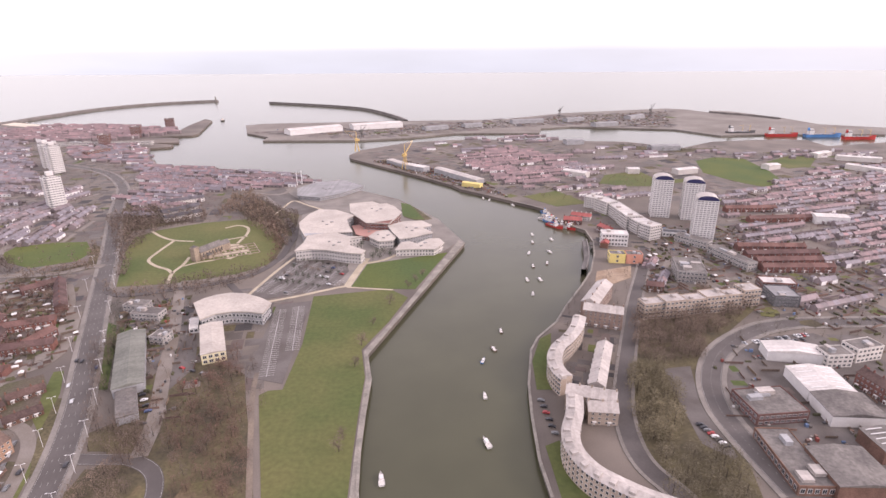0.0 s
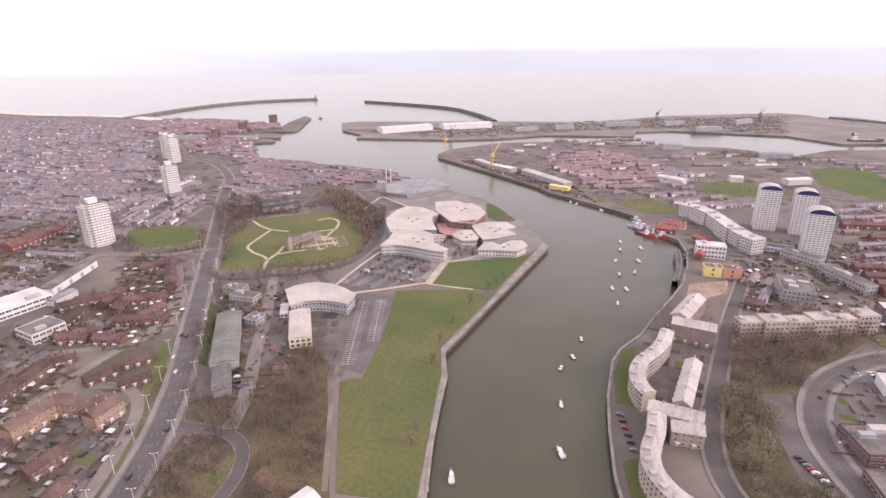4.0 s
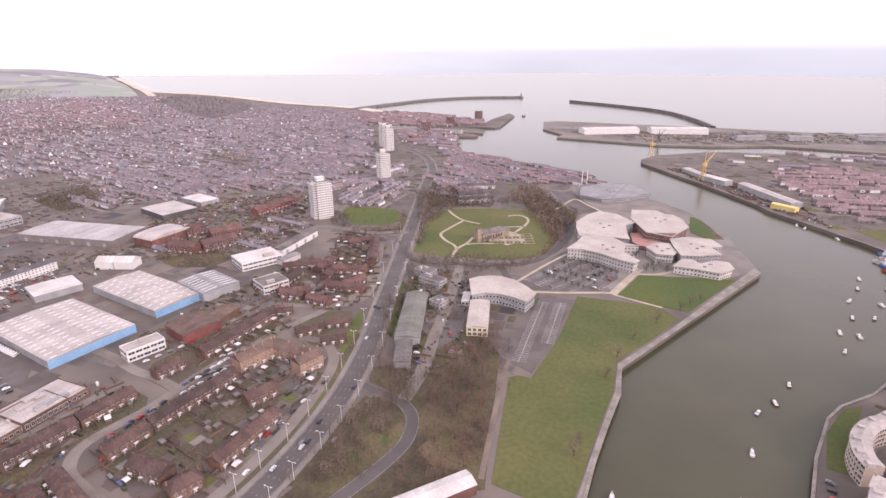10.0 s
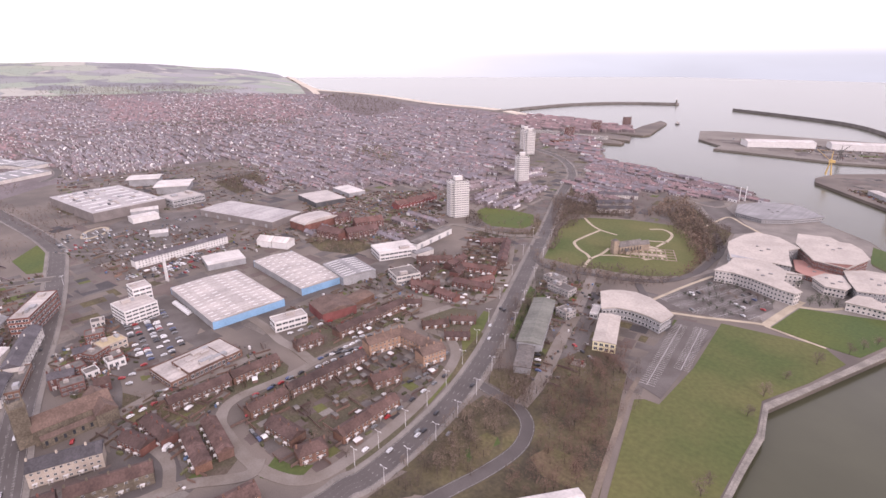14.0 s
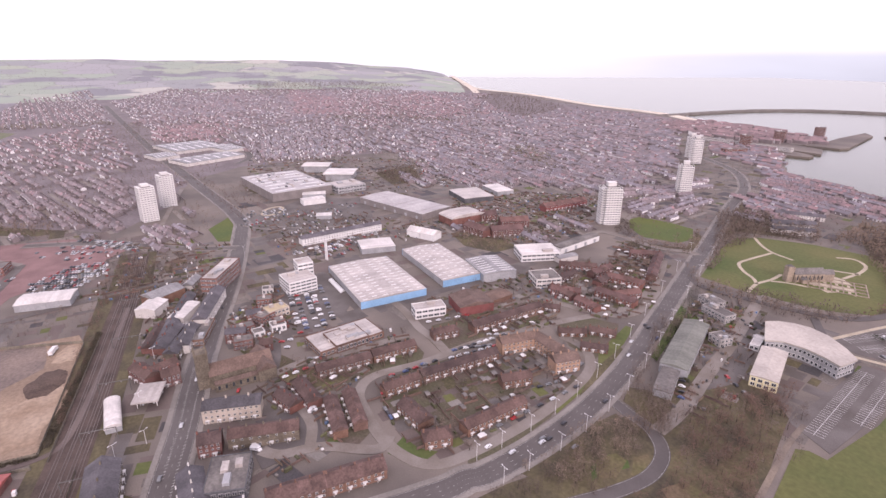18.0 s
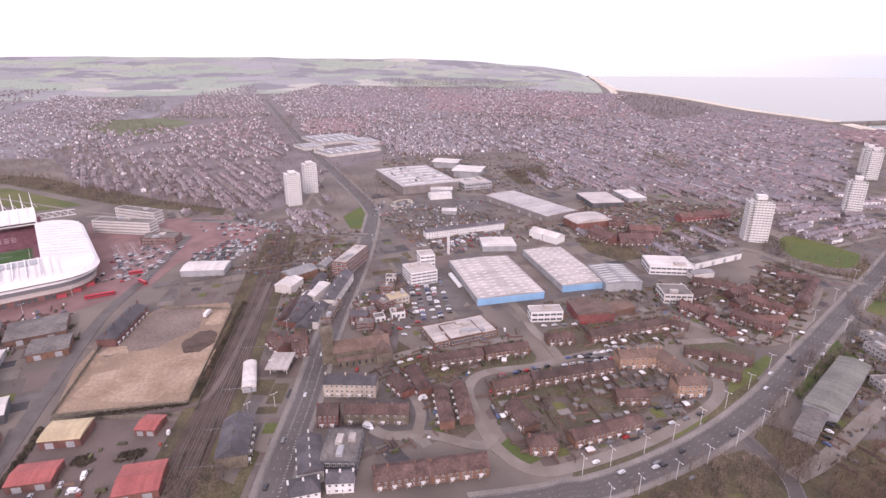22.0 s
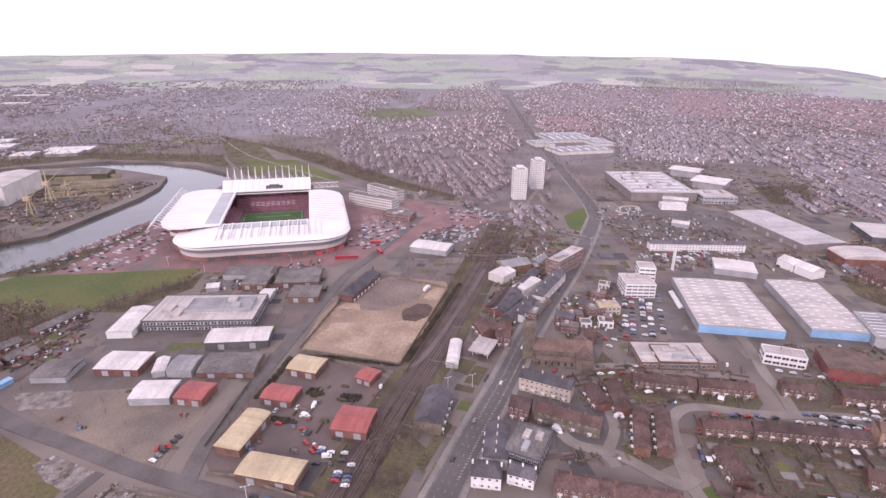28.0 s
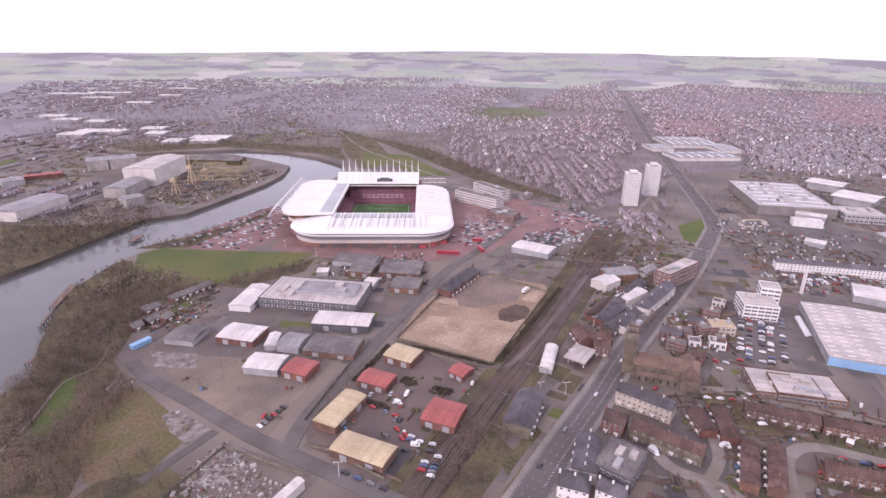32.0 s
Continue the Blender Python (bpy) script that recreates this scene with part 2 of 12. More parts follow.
TWIG = mat("bare_twigs", (0.155, 0.116, 0.093), 0.95, 0.18, 0.03, 0.3, island=0.12, rand=0.22)
TWIG_R = mat("reddish_twigs", (0.145, 0.092, 0.072), 0.95, 0.18, 0.03, 0.3, island=0.12)
TWIG_G = mat("olive_twigs", (0.145, 0.124, 0.085), 0.95, 0.18, 0.03, 0.3, island=0.12, rand=0.2)
TWIG_D = mat("dark_scrub_twigs", (0.108, 0.08, 0.063), 0.95, 0.18, 0.03, 0.3, island=0.12, rand=0.2)
EVERGREEN = mat("evergreen", (0.03, 0.042, 0.022), 0.95, 0.3, 0.1, 1.0, island=0.3)
TYRE = mat("tyre", (0.03, 0.03, 0.03), 0.9, 0.1)
CARS = [mat("car_paint_" + k, c, 0.35, 0.03, spec=0.5) for k, c in (("white", (0.62, 0.62, 0.62)), ("silver", (0.45, 0.46, 0.47)), ("grey", (0.15, 0.155, 0.16)), ("black", (0.03, 0.03, 0.035)), ("red", (0.30, 0.03, 0.03)), ("blue", (0.06, 0.085, 0.17)))]
GLASS = mat("window_glass", (0.045, 0.05, 0.058), 0.12, 0.1, 0.2, 0.7, spec=0.6)


def water_mat(name, rgb, scale, strength, rough):
    m = mat(name, rgb, rough, 0.08, 0.006, 0.02, spec=0.5)
    n, l = m.node_tree.nodes, m.node_tree.links
    b = n["Principled BSDF"]
    b.inputs["IOR"].default_value = 1.33
    g, w1, w2 = n.new("ShaderNodeNewGeometry"), n.new("ShaderNodeTexNoise"), n.new("ShaderNodeBump")
    w1.inputs["Scale"].default_value, w1.inputs["Detail"].default_value = scale, 4
    w2.inputs["Strength"].default_value, w2.inputs["Distance"].default_value = strength, 0.5
    l.new(g.outputs["Position"], w1.inputs["Vector"])
    l.new(w1.outputs[0], w2.inputs["Height"])
    l.new(w2.outputs[0], b.inputs["Normal"])
    return m


SEA = water_mat("sea_water", (0.060, 0.060, 0.036), 0.25, 0.10, 0.22)
# paler base than SEA: the reflected bright sky is put into the colour
RIVER = water_mat("sky_paled_river_water", (0.095, 0.10, 0.095), 0.25, 0.03, 0.10)


# ---- building blocks ----
class Geo:
    """Vertices and faces of one mesh; each face has a material slot."""

    def __init__(self):
        self.v, self.f, self.s = [], [], []

    def add(self, vs, fs, slot=0):
        k = len(self.v)
        self.v += [tuple(p) for p in vs]
        self.f += [tuple(k + i for i in f) for f in fs]
        self.s += [slot] * len(fs)
        return self

    def box(self, x, y, z, sx, sy, sz, rot=0.0, slot=0, taper=1.0):
        """A box on z, centred at x, y."""
        c, s = math.cos(rot), math.sin(rot)
        vs = []
        for zz, k in ((z, 1.0), (z + sz, taper)):
            for dx, dy in ((-1, -1), (1, -1), (1, 1), (-1, 1)):
                a, b = dx * sx / 2 * k, dy * sy / 2 * k
                vs.append((x + a * c - b * s, y + a * s + b * c, zz))
        return self.add(vs, [(0, 3, 2, 1), (4, 5, 6, 7), (0, 1, 5, 4), (1, 2, 6, 5), (2, 3, 7, 6), (3, 0, 4, 7)], slot)

    def gable(self, x, y, z, L, D, rise, over=0.4, hip=0.0, thick=0.25, rot=0.0, slot=0):
        """A pitched roof, ridge along L, with eaves; hip: inset of the ridge's ends."""
        a, b, r = L / 2 + over, D / 2 + over, L / 2 + over - hip
        c, s = math.cos(rot), math.sin(rot)
        pts = [(-a, -b, z), (a, -b, z), (a, b, z), (-a, b, z), (-r, 0, z + rise), (r, 0, z + rise)]
        pts += [(p[0], p[1], z - thick) for p in pts[:4]]
        pts = [(x + p[0] * c - p[1] * s, y + p[0] * s + p[1] * c, p[2]) for p in pts]
        return self.add(pts, [(0, 1, 5, 4), (2, 3, 4, 5), (1, 2, 5), (3, 0, 4), (6, 7, 1, 0), (7, 8, 2, 1), (8, 9, 3, 2), (9, 6, 0, 3), (9, 8, 7, 6)], slot)

    def poly(self, pts, z0, z1, slot=0):
        """An upright prism over a plan outline."""
        n = len(pts)
        area = sum(pts[i][0] * pts[(i + 1) % n][1] - pts[(i + 1) % n][0] * pts[i][1] for i in range(n))
        if area < 0:
            pts = pts[::-1]
        vs = [(p[0], p[1], z0) for p in pts] + [(p[0], p[1], z1) for p in pts]
        fs = [tuple(range(n, 2 * n))] + [(i, (i + 1) % n, n + (i + 1) % n, n + i) for i in range(n)]
        return self.add(vs, fs, slot)

    def tube(self, p, q, r0, r1, sides=6, slot=0):
        p, q = Vector(p), Vector(q)
        d = (q - p).normalized()
        u = d.orthogonal().normalized()
        w = d.cross(u)
        vs = [p + (u * math.cos(a) + w * math.sin(a)) * r0 for a in (2 * math.pi * i / sides for i in range(sides))]
        vs += [q + (u * math.cos(a) + w * math.sin(a)) * r1 for a in (2 * math.pi * i / sides for i in range(sides))]
        fs = [(i, (i + 1) % sides, sides + (i + 1) % sides, sides + i) for i in range(sides)] + [tuple(range(sides))[::-1], tuple(range(sides, 2 * sides))]
        return self.add(vs, fs, slot)

    def mesh(self, name, mats):
        me = bpy.data.meshes.new(name)
        me.from_pydata(self.v, [], self.f)
        for m in mats:
            me.materials.append(m)
        if len(mats) > 1:
            me.polygons.foreach_set("material_index", self.s)
        me.update()
        return me


def part(name, g, material, parent=None, label="", loc=(0, 0, 0), rot=0.0):
    mats = material if isinstance(material, (list, tuple)) else [material]
    ob = new(name, g if isinstance(g, bpy.types.Mesh) else g.mesh(name, mats))
    ob.parent = parent
    ob.location, ob.rotation_euler = loc, (0, 0, rot)
    if name in ("window_band", "lane_lines"):
        ob["kind"] = "stuff"
    return tagged(ob, label) if label else ob


def hill_z(x, y):
    """Height of the land: level town, then hills that rise to the skyline."""
    d = math.hypot(x, y)
    k = (d - 2900) / 2080
    if k <= 0:
        return 0.0
    deg = math.degrees(math.atan2(-x, y)) % 360
    top = float(np.interp(deg, (58.9, 59.6, 60.5, 62, 65, 69, 73.6, 79.4, 87, 95, 109, 121, 136, 148, 180), (0, 9, 24, 52, 86, 110, 136, 149, 146, 156, 158, 146, 127, 127, 125)))
    top *= 1 + 0.012 * math.sin(deg * 0.36) + 0.008 * math.sin(deg * 0.9)
    return top * (0.3 * k + 0.7 * k * k) + min(1, top / 60) * 5 * k * noise.noise((deg * 0.3, k * 8, 0))


def thing(name, x, y, rot, label, category, group="", kind="", z=0.0):
    ob = new(name)
    z += hill_z(x, y)
    ob.location, ob.rotation_euler = (x, y, z), (0, 0, radians(rot))
    return tagged(ob, label, category, group, kind)


def flat(name, pts, z, material, label, category, kind="structure", thick=0.3):
    """A slab of ground over a plan outline."""
    g = Geo().poly(pts, z - thick, z)
    me = g.mesh(name, [material])
    bm = bmesh.new()
    bm.from_mesh(me)
    bmesh.ops.triangulate(bm, faces=[f for f in bm.faces if len(f.verts) > 4])
    bm.to_mesh(me)
    bm.free()
    return tagged(new(name, me), label, category, "", kind)


def smooth(pts, n=6):
    """Points along a smooth line through pts."""
    out = []
    for i in range(len(pts) - 1):
        p0, p1, p2, p3 = pts[max(i - 1, 0)], pts[i], pts[i + 1], pts[min(i + 2, len(pts) - 1)]
        for k in range(n):
            t = k / n
            out.append(tuple(0.5 * (2 * b + (c - a) * t + (2 * a - 5 * b + 4 * c - d) * t * t + (3 * b - a - 3 * c + d) * t ** 3) for a, b, c, d in zip(p0, p1, p2, p3)))
    return out + [tuple(pts[-1])]


def offsets(pts, w):
    """The two borders of a band of width w along pts."""
    lo, hi = [], []
    for i, p in enumerate(pts):
        a, b = Vector(pts[max(i - 1, 0)][:2]), Vector(pts[min(i + 1, len(pts) - 1)][:2])
        d = (b - a).normalized()
        nrm = Vector((-d.y, d.x)) * w / 2
        lo.append((p[0] - nrm.x, p[1] - nrm.y))
        hi.append((p[0] + nrm.x, p[1] + nrm.y))
    return lo, hi


def band(g, pts, w, z, thick=0.3, slot=0, shift=0.0):
    """A strip of constant width along pts, as a thin slab."""
    if shift:
        pts = offsets(pts, 2 * abs(shift))[0 if shift < 0 else 1]
    lo, hi = offsets(pts, w)
    n = len(pts)
    vs = [(*p, z) for p in lo] + [(*p, z) for p in hi] + [(*p, z - thick) for p in lo] + [(*p, z - thick) for p in hi]
    fs = []
    for i in range(n - 1):
        fs += [(i, i + 1, n + i + 1, n + i), (2 * n + i, 2 * n + i + 1, i + 1, i), (n + i, n + i + 1, 3 * n + i + 1, 3 * n + i)]
    return g.add(vs, fs, slot)


def road(name, pts, w, label, material=None, z=0.12, lanes=0, pave=0.0, bend=6):
    """A road with kerbed pavements and dashed lane lines."""
    line = smooth(pts, bend)
    ob = tagged(new(name, band(Geo(), line, w, z).mesh(name, [material or ASPHALT])), label, "road", "", "structure")
    if pave:
        for s in (-1, 1):
            part("pavement", band(Geo(), line, pave, z + 0.12, 0.4, shift=s * (w + pave) / 2), PAVING, ob)
    if lanes:
        g = Geo()
        for k in range(lanes + 1):
            off = -w / 2 + 0.5 + (w - 1.0) * k / lanes
            l2 = offsets(line, 2 * abs(off))[0 if off < 0 else 1] if abs(off) > 0.01 else [p[:2] for p in line]
            for i in range(len(l2) - 1):
                a, b = Vector(l2[i]), Vector(l2[i + 1])
                n = max(1, int((b - a).length / 9))
                for j in range(n):
                    p = a + (b - a) * (j + 0.5) / n
                    e = 0.92 if k in (0, lanes) else 0.28
                    d = (b - a)
                    g.box(p.x, p.y, z + 0.01, d.length / n * e, 0.13, 0.02, math.atan2(d.y, d.x))
        part("lane_lines", g, WORN_LINE, ob)
    return ob


# ---- kinds of things ----
def window_row(L, n, w, h, depth=0.12):
    """n windows side by side along L, each a frame with a pane."""
    g = Geo()
    for i in range(n):
        x = -L / 2 + L * (i + 0.5) / n
        g.box(x, 0, 0, w, depth, h, slot=0)
        g.box(x - w * 0.23, 0, h * 0.08, w * 0.4, depth + 0.06, h * 0.84, slot=1)
        g.box(x + w * 0.23, 0, h * 0.08, w * 0.4, depth + 0.06, h * 0.84, slot=1)
    return g


def storey(L, D, nl, nd, w, h, depth=0.12, frame=None, fill=0.7):
    """The windows of one storey of a block of L by D."""
    g = Geo()
    for s in (-1, 1):
        for n, side in ((nl, 0), (nd, 1)):
            span = (L, D)[side] * 0.96
            for i in range(n):
                o = -span / 2 + span * (i + 0.5) / n
                ww = min(w, span / n * fill)
                for dx, wd, dp, sl in ((0, ww, depth, 0), (-ww * 0.23, ww * 0.4, depth + 0.06, 1), (ww * 0.23, ww * 0.4, depth + 0.06, 1)):
                    hz, z = (h, 0) if sl == 0 else (h * 0.84, h * 0.08)
                    if side == 0:
                        g.box(o + dx, s * D / 2, z, wd, dp, hz, slot=sl)
                    else:
                        g.box(s * L / 2, o + dx, z, dp, wd, hz, slot=sl)
    return g.mesh("window_band", [frame or WHITE, GLASS])


def body(L, D, h, rise):
    """Four walls, the end ones with gables."""
    a, b = L / 2, D / 2
    vs = [(s * a, y, z) for s in (-1, 1) for y, z in ((-b, 0), (b, 0), (b, h), (0, h + rise * 0.97), (-b, h))]
    return Geo().add(vs, [(4, 3, 2, 1, 0), (5, 6, 7, 8, 9), (0, 5, 9, 4), (6, 1, 2, 7), (4, 9, 8, 3), (3, 8, 7, 2)])


def terrace(x, y, L, D, rot, h=5.4, wall=None, roof=None, houses=0, label="", hip=0.0, rise=None, group="terraced houses"):
    """A row of joined two-storey houses under one pitched roof, with chimneys, windows and doors."""
    n = houses or max(1, round(L / 6.5))
    wall, roof = wall or BROWNBRICK, roof or ROOF_BROWN
    ob = thing("terraced_houses", x, y, rot, label or "row of brick terraced houses with a brown tiled roof", "house", group)
    rs = rise or D * 0.30
    part("wall", body(L, D, h, rs if hip == 0 else 0), wall, ob)
    part("roof", Geo().gable(0, 0, h + 0.12, L, D, rs, 0.35, hip), roof, ob)
    ch = Geo().box(0, 0, -0.8, 0.9, 0.7, 2.2).box(-0.2, 0, 1.4, 0.25, 0.25, 0.4).box(0.2, 0, 1.4, 0.25, 0.25, 0.4).mesh("chimney", [wall])
    for i in range(0, n + 1, 2 if n > 4 else 1):
        part("chimney", ch, wall, ob, loc=(-L / 2 * 0.97 + L * 0.97 * i / n, 0, h + rs))
    levels = [h - 1.9] + [1.0 + 2.7 * k for k in range(max(1, int((h - 2) / 2.7)))]
    if math.hypot(x, y) < 345:
        one = window_row(1.4, 1, 1.35, 1.3).mesh("window", [WHITE, GLASS])
        for z in levels:
            for s in (-1, 1):
                for i in range(2 * n):
                    part("window", one, None, ob, loc=(-L * 0.48 + L * 0.96 * (i + 0.5) / (2 * n), s * D / 2, z))
    else:
        up = storey(L, D, n * 2, 0, 1.3, 1.25)
        for z in levels:
            part("window_band", up, None, ob, loc=(0, 0, z))
    porch = Geo().box(0.15, 0.6, 0, 0.95, 0.16, 2.05).box(0, 0, 2.3, 2.2, 1.3, 0.25).box(-1.0, -0.5, 0, 0.15, 0.15, 2.3).mesh("porch", [WHITE])
    for i in range(n):
        part("porch", porch, WHITE, ob, loc=(-L / 2 + L * (i + 0.42) / n, -D / 2 - 0.6, 0))
    return ob


def shed(x, y, L, D, rot, h, roof, wall, label, rise=1.2, lights=0, arched=False, doors=0, category="warehouse", group="", fascia=None, ends=None, plant=0):
    """An industrial shed: walls, a low roof of sheets with ribs, rooflights and roller doors."""
    ob = thing("warehouse" if category == "warehouse" else category.replace(" ", "_"), x, y, rot, label, category, group)
    part("wall", body(L, D, h, 0 if arched else rise), wall, ob)
    if arched:
        g, k = Geo(), 8
        vs = []
        for s in (-1, 1):
            for i in range(k + 1):
                a = math.pi * i / k
                vs.append((s * (L / 2 + 0.4), -math.cos(a) * (D / 2 + 0.4), h + 0.1 + math.sin(a) * rise))
        fs = [(i, i + 1, k + 2 + i, k + 1 + i)[::-1] for i in range(k)] + [tuple(range(k + 1)), tuple(range(2 * k + 1, k, -1))]
        part("roof", g.add(vs, fs), roof, ob)
    else:
        part("roof", Geo().gable(0, 0, h + 0.15, L, D, rise, 0.3), roof, ob)
    pitch = math.atan2(rise, D / 2 + 0.3)
    if lights > 8:
        slab = Geo().box(0, 0, 0, 1.1, D * 0.075, 0.12).mesh("rooflight", [SKYLIGHT])
        for i in range(lights):
            for k, (s, f) in enumerate(((-1, 0.42), (-1, 0.27), (-1, 0.12), (1, 0.12), (1, 0.27), (1, 0.42))):
                o = part("rooflight", slab, SKYLIGHT, ob, loc=(-L / 2 + L * (i + (0.35 if k % 2 else 0.65)) / lights, s * D * f, h + 0.2 + rise * (1 - 2 * f)))
                o.rotation_euler = (-s * pitch, 0, 0)
    elif lights:
        slab = Geo().box(0, 0, 0, L / lights * 0.16, D * 0.34, 0.12).mesh("rooflight", [SKYLIGHT])
        for i in range(lights):
            for s in (-1, 1):
                o = part("rooflight", slab, SKYLIGHT, ob, loc=(-L / 2 + L * (i + 0.5) / lights, s * D * 0.25, h + 0.2 + rise * 0.52))
                o.rotation_euler = (-s * pitch, 0, 0) if not arched else (0, 0, 0)
    rnd = random.Random(int(abs(x) + abs(y)))
    for i in range(plant):
        f = rnd.uniform(-0.44, 0.44)
        part("roof_plant", Geo().box(0, 0, 0, rnd.uniform(3, 9), rnd.uniform(2, 5), rnd.uniform(1, 2.4)), rnd.choice((GREYCLAD, ROOF_PALE, DARKGREY)), ob, loc=(rnd.uniform(-0.45, 0.45) * L, f * D, h + 0.1 + rise * (1 - 2 * abs(f)) * 0.9))
    if doors:
        dm = Geo().box(0, 0, 0, min(4.0, L / doors * 0.6), 0.2, min(4.2, h * 0.75)).mesh("roller_door", [GREYCLAD])
        for i in range(doors):
            for s in (-1, 1):
                part("roller_door", dm, GREYCLAD, ob, loc=(-L / 2 + L * (i + 0.5) / doors, s * D / 2, 0))
    if "sports" in category:
        me = storey(L, D, max(3, round(L / 5)), max(3, round(D / 4)), 2.8, h * 0.3)
        for k in range(2):
            part("window_band", me, None, ob, loc=(0, 0, h * (0.12 + 0.45 * k)))
    if ends:
        for s in (-1, 1):
            part("end_panel", Geo().box(s * (L / 2 + 0.1), 0, 0, 0.3, D + 0.4, h + 0.3), ends, ob, "bright blue end panels")
    if fascia:
        part("fascia", Geo().box(0, 0, h * 0.12, L + 0.5, D + 0.5, h * 0.80), fascia, ob)
    return ob


def office(x, y, L, D, rot, h, floors, wall, label, roof=None, category="building", plant=2, group="", bays=0, parapet=0.6, seed=1):
    """A flat-roofed block with rows of windows, a parapet and plant boxes on the roof."""
    rnd = random.Random(seed)
    ob = thing(category.replace(" ", "_"), x, y, rot, label, category, group)
    part("wall", Geo().box(0, 0, 0, L, D, h), wall, ob)
    part("roof", Geo().box(0, 0, h, L - 0.5, D - 0.5, 0.12), roof or ROOF_FELT, ob)
    g = Geo()
    for s in (-1, 1):
        g.box(0, s * (D / 2 - 0.15), h, L + 0.1, 0.35, parapet)
        g.box(s * (L / 2 - 0.15), 0, h, 0.35, D - 0.6, parapet)
    part("parapet", g, wall, ob)
    fh = h / floors
    nl, nd = max(bays, 0) or max(2, round(L / 3.4)), max(2, round(D / 3.4))
    me = storey(L, D, nl, nd, 2.2, fh * 0.52) if bays >= 0 else storey(L, D, max(2, round(L / 5)), max(2, round(D / 5)), 9, fh * 0.5, fill=0.95)
    for k in range(floors):
        part("window_band", me, None, ob, loc=(0, 0, k * fh + fh * 0.28))
    for i in range(plant):
        sx, sy = rnd.uniform(0.06, 0.16) * L + 1, rnd.uniform(0.15, 0.3) * D + 0.8
        part("roof_plant", Geo().box(0, 0, 0, sx, sy, rnd.uniform(1.2, 2.6)).box(0, 0, 0, sx + 0.3, sy + 0.3, 0.3), GREYCLAD if i % 2 else ROOF_PALE, ob, loc=(rnd.uniform(-0.36, 0.36) * L, rnd.uniform(-0.28, 0.28) * D, h + 0.1))
    return ob


def tower(x, y, L, D, rot, h, floors, label, wall=None, cap=False, stepped=False, group="tower blocks"):
    """A block of flats: storeys of windows and balcony fronts, a lift house or a domed cap on the roof."""
    ob = thing("tower_block", x, y, rot, label, "tower block", group)
    wall = wall or TOWER_W
    fh = h / floors
    if stepped:
        part("core", Geo().box(0, 0, 0, L * 0.62, D, h), wall, ob)
        part("side_wing", Geo().box(-L * 0.33, D * 0.08, 0, L * 0.34, D * 0.8, h - fh), wall, ob)
        part("side_wing", Geo().box(L * 0.33, -D * 0.08, 0, L * 0.34, D * 0.8, h - fh), wall, ob)
        part("lift_house", Geo().box(0, 0, h, L * 0.4, D * 0.45, 4.5).box(0, 0, h + 4.5, L * 0.44, D * 0.5, 0.4), wall, ob)
    else:
        part("core", Geo().box(0, 0, 0, L, D, h), wall, ob)
    part("roof", Geo().box(0, 0, h, L * 0.6, D * 0.98, 0.3), ROOF_FELT, ob)
    me = storey(L, D, max(4, round(L / 3.4)), max(4, round(D / 3.4)), 2.6, fh * 0.4, 0.3, fill=0.8)
    bal = Geo().box(0, 0, 0, L * 0.3, D + 1.4, fh * 0.36).mesh("balcony", [wall])
    for k in range(floors):
        z = k * fh + fh * 0.3
        part("window_band", me, None, ob, loc=(0, 0, z))
        if stepped:
            part("balcony", bal, wall, ob, loc=(0, 0, k * fh))
    if cap:
        g, k = Geo(), 10
        vs = [(-math.cos(math.pi * i / k) * L / 2, s * D / 2 * 1.01, h + 0.4 + math.sin(math.pi * i / k) * L * 0.22) for s in (-1, 1) for i in range(k + 1)]
        part("domed_roof", g.add(vs, [(i, i + 1, k + 2 + i, k + 1 + i)[::-1] for i in range(k)]), ROOF_PALE, ob, "pale barrel roof")
        vs = [(p[0] * 0.96, p[1] * 0.99, p[2]) for p in vs]
        for o in (0, k + 1):
            part("end_panel", Geo().add(vs[o:o + k + 1], [tuple(range(k + 1))]), mat("navy_panel", (0.03, 0.03, 0.09), 0.5, 0.1), ob, "dark blue end panel under the barrel roof")
    if not stepped and not cap:
        part("lift_house", Geo().box(0, 0, h + 0.3, L * 0.5, D * 0.5, 3.0), wall, ob)
    return ob


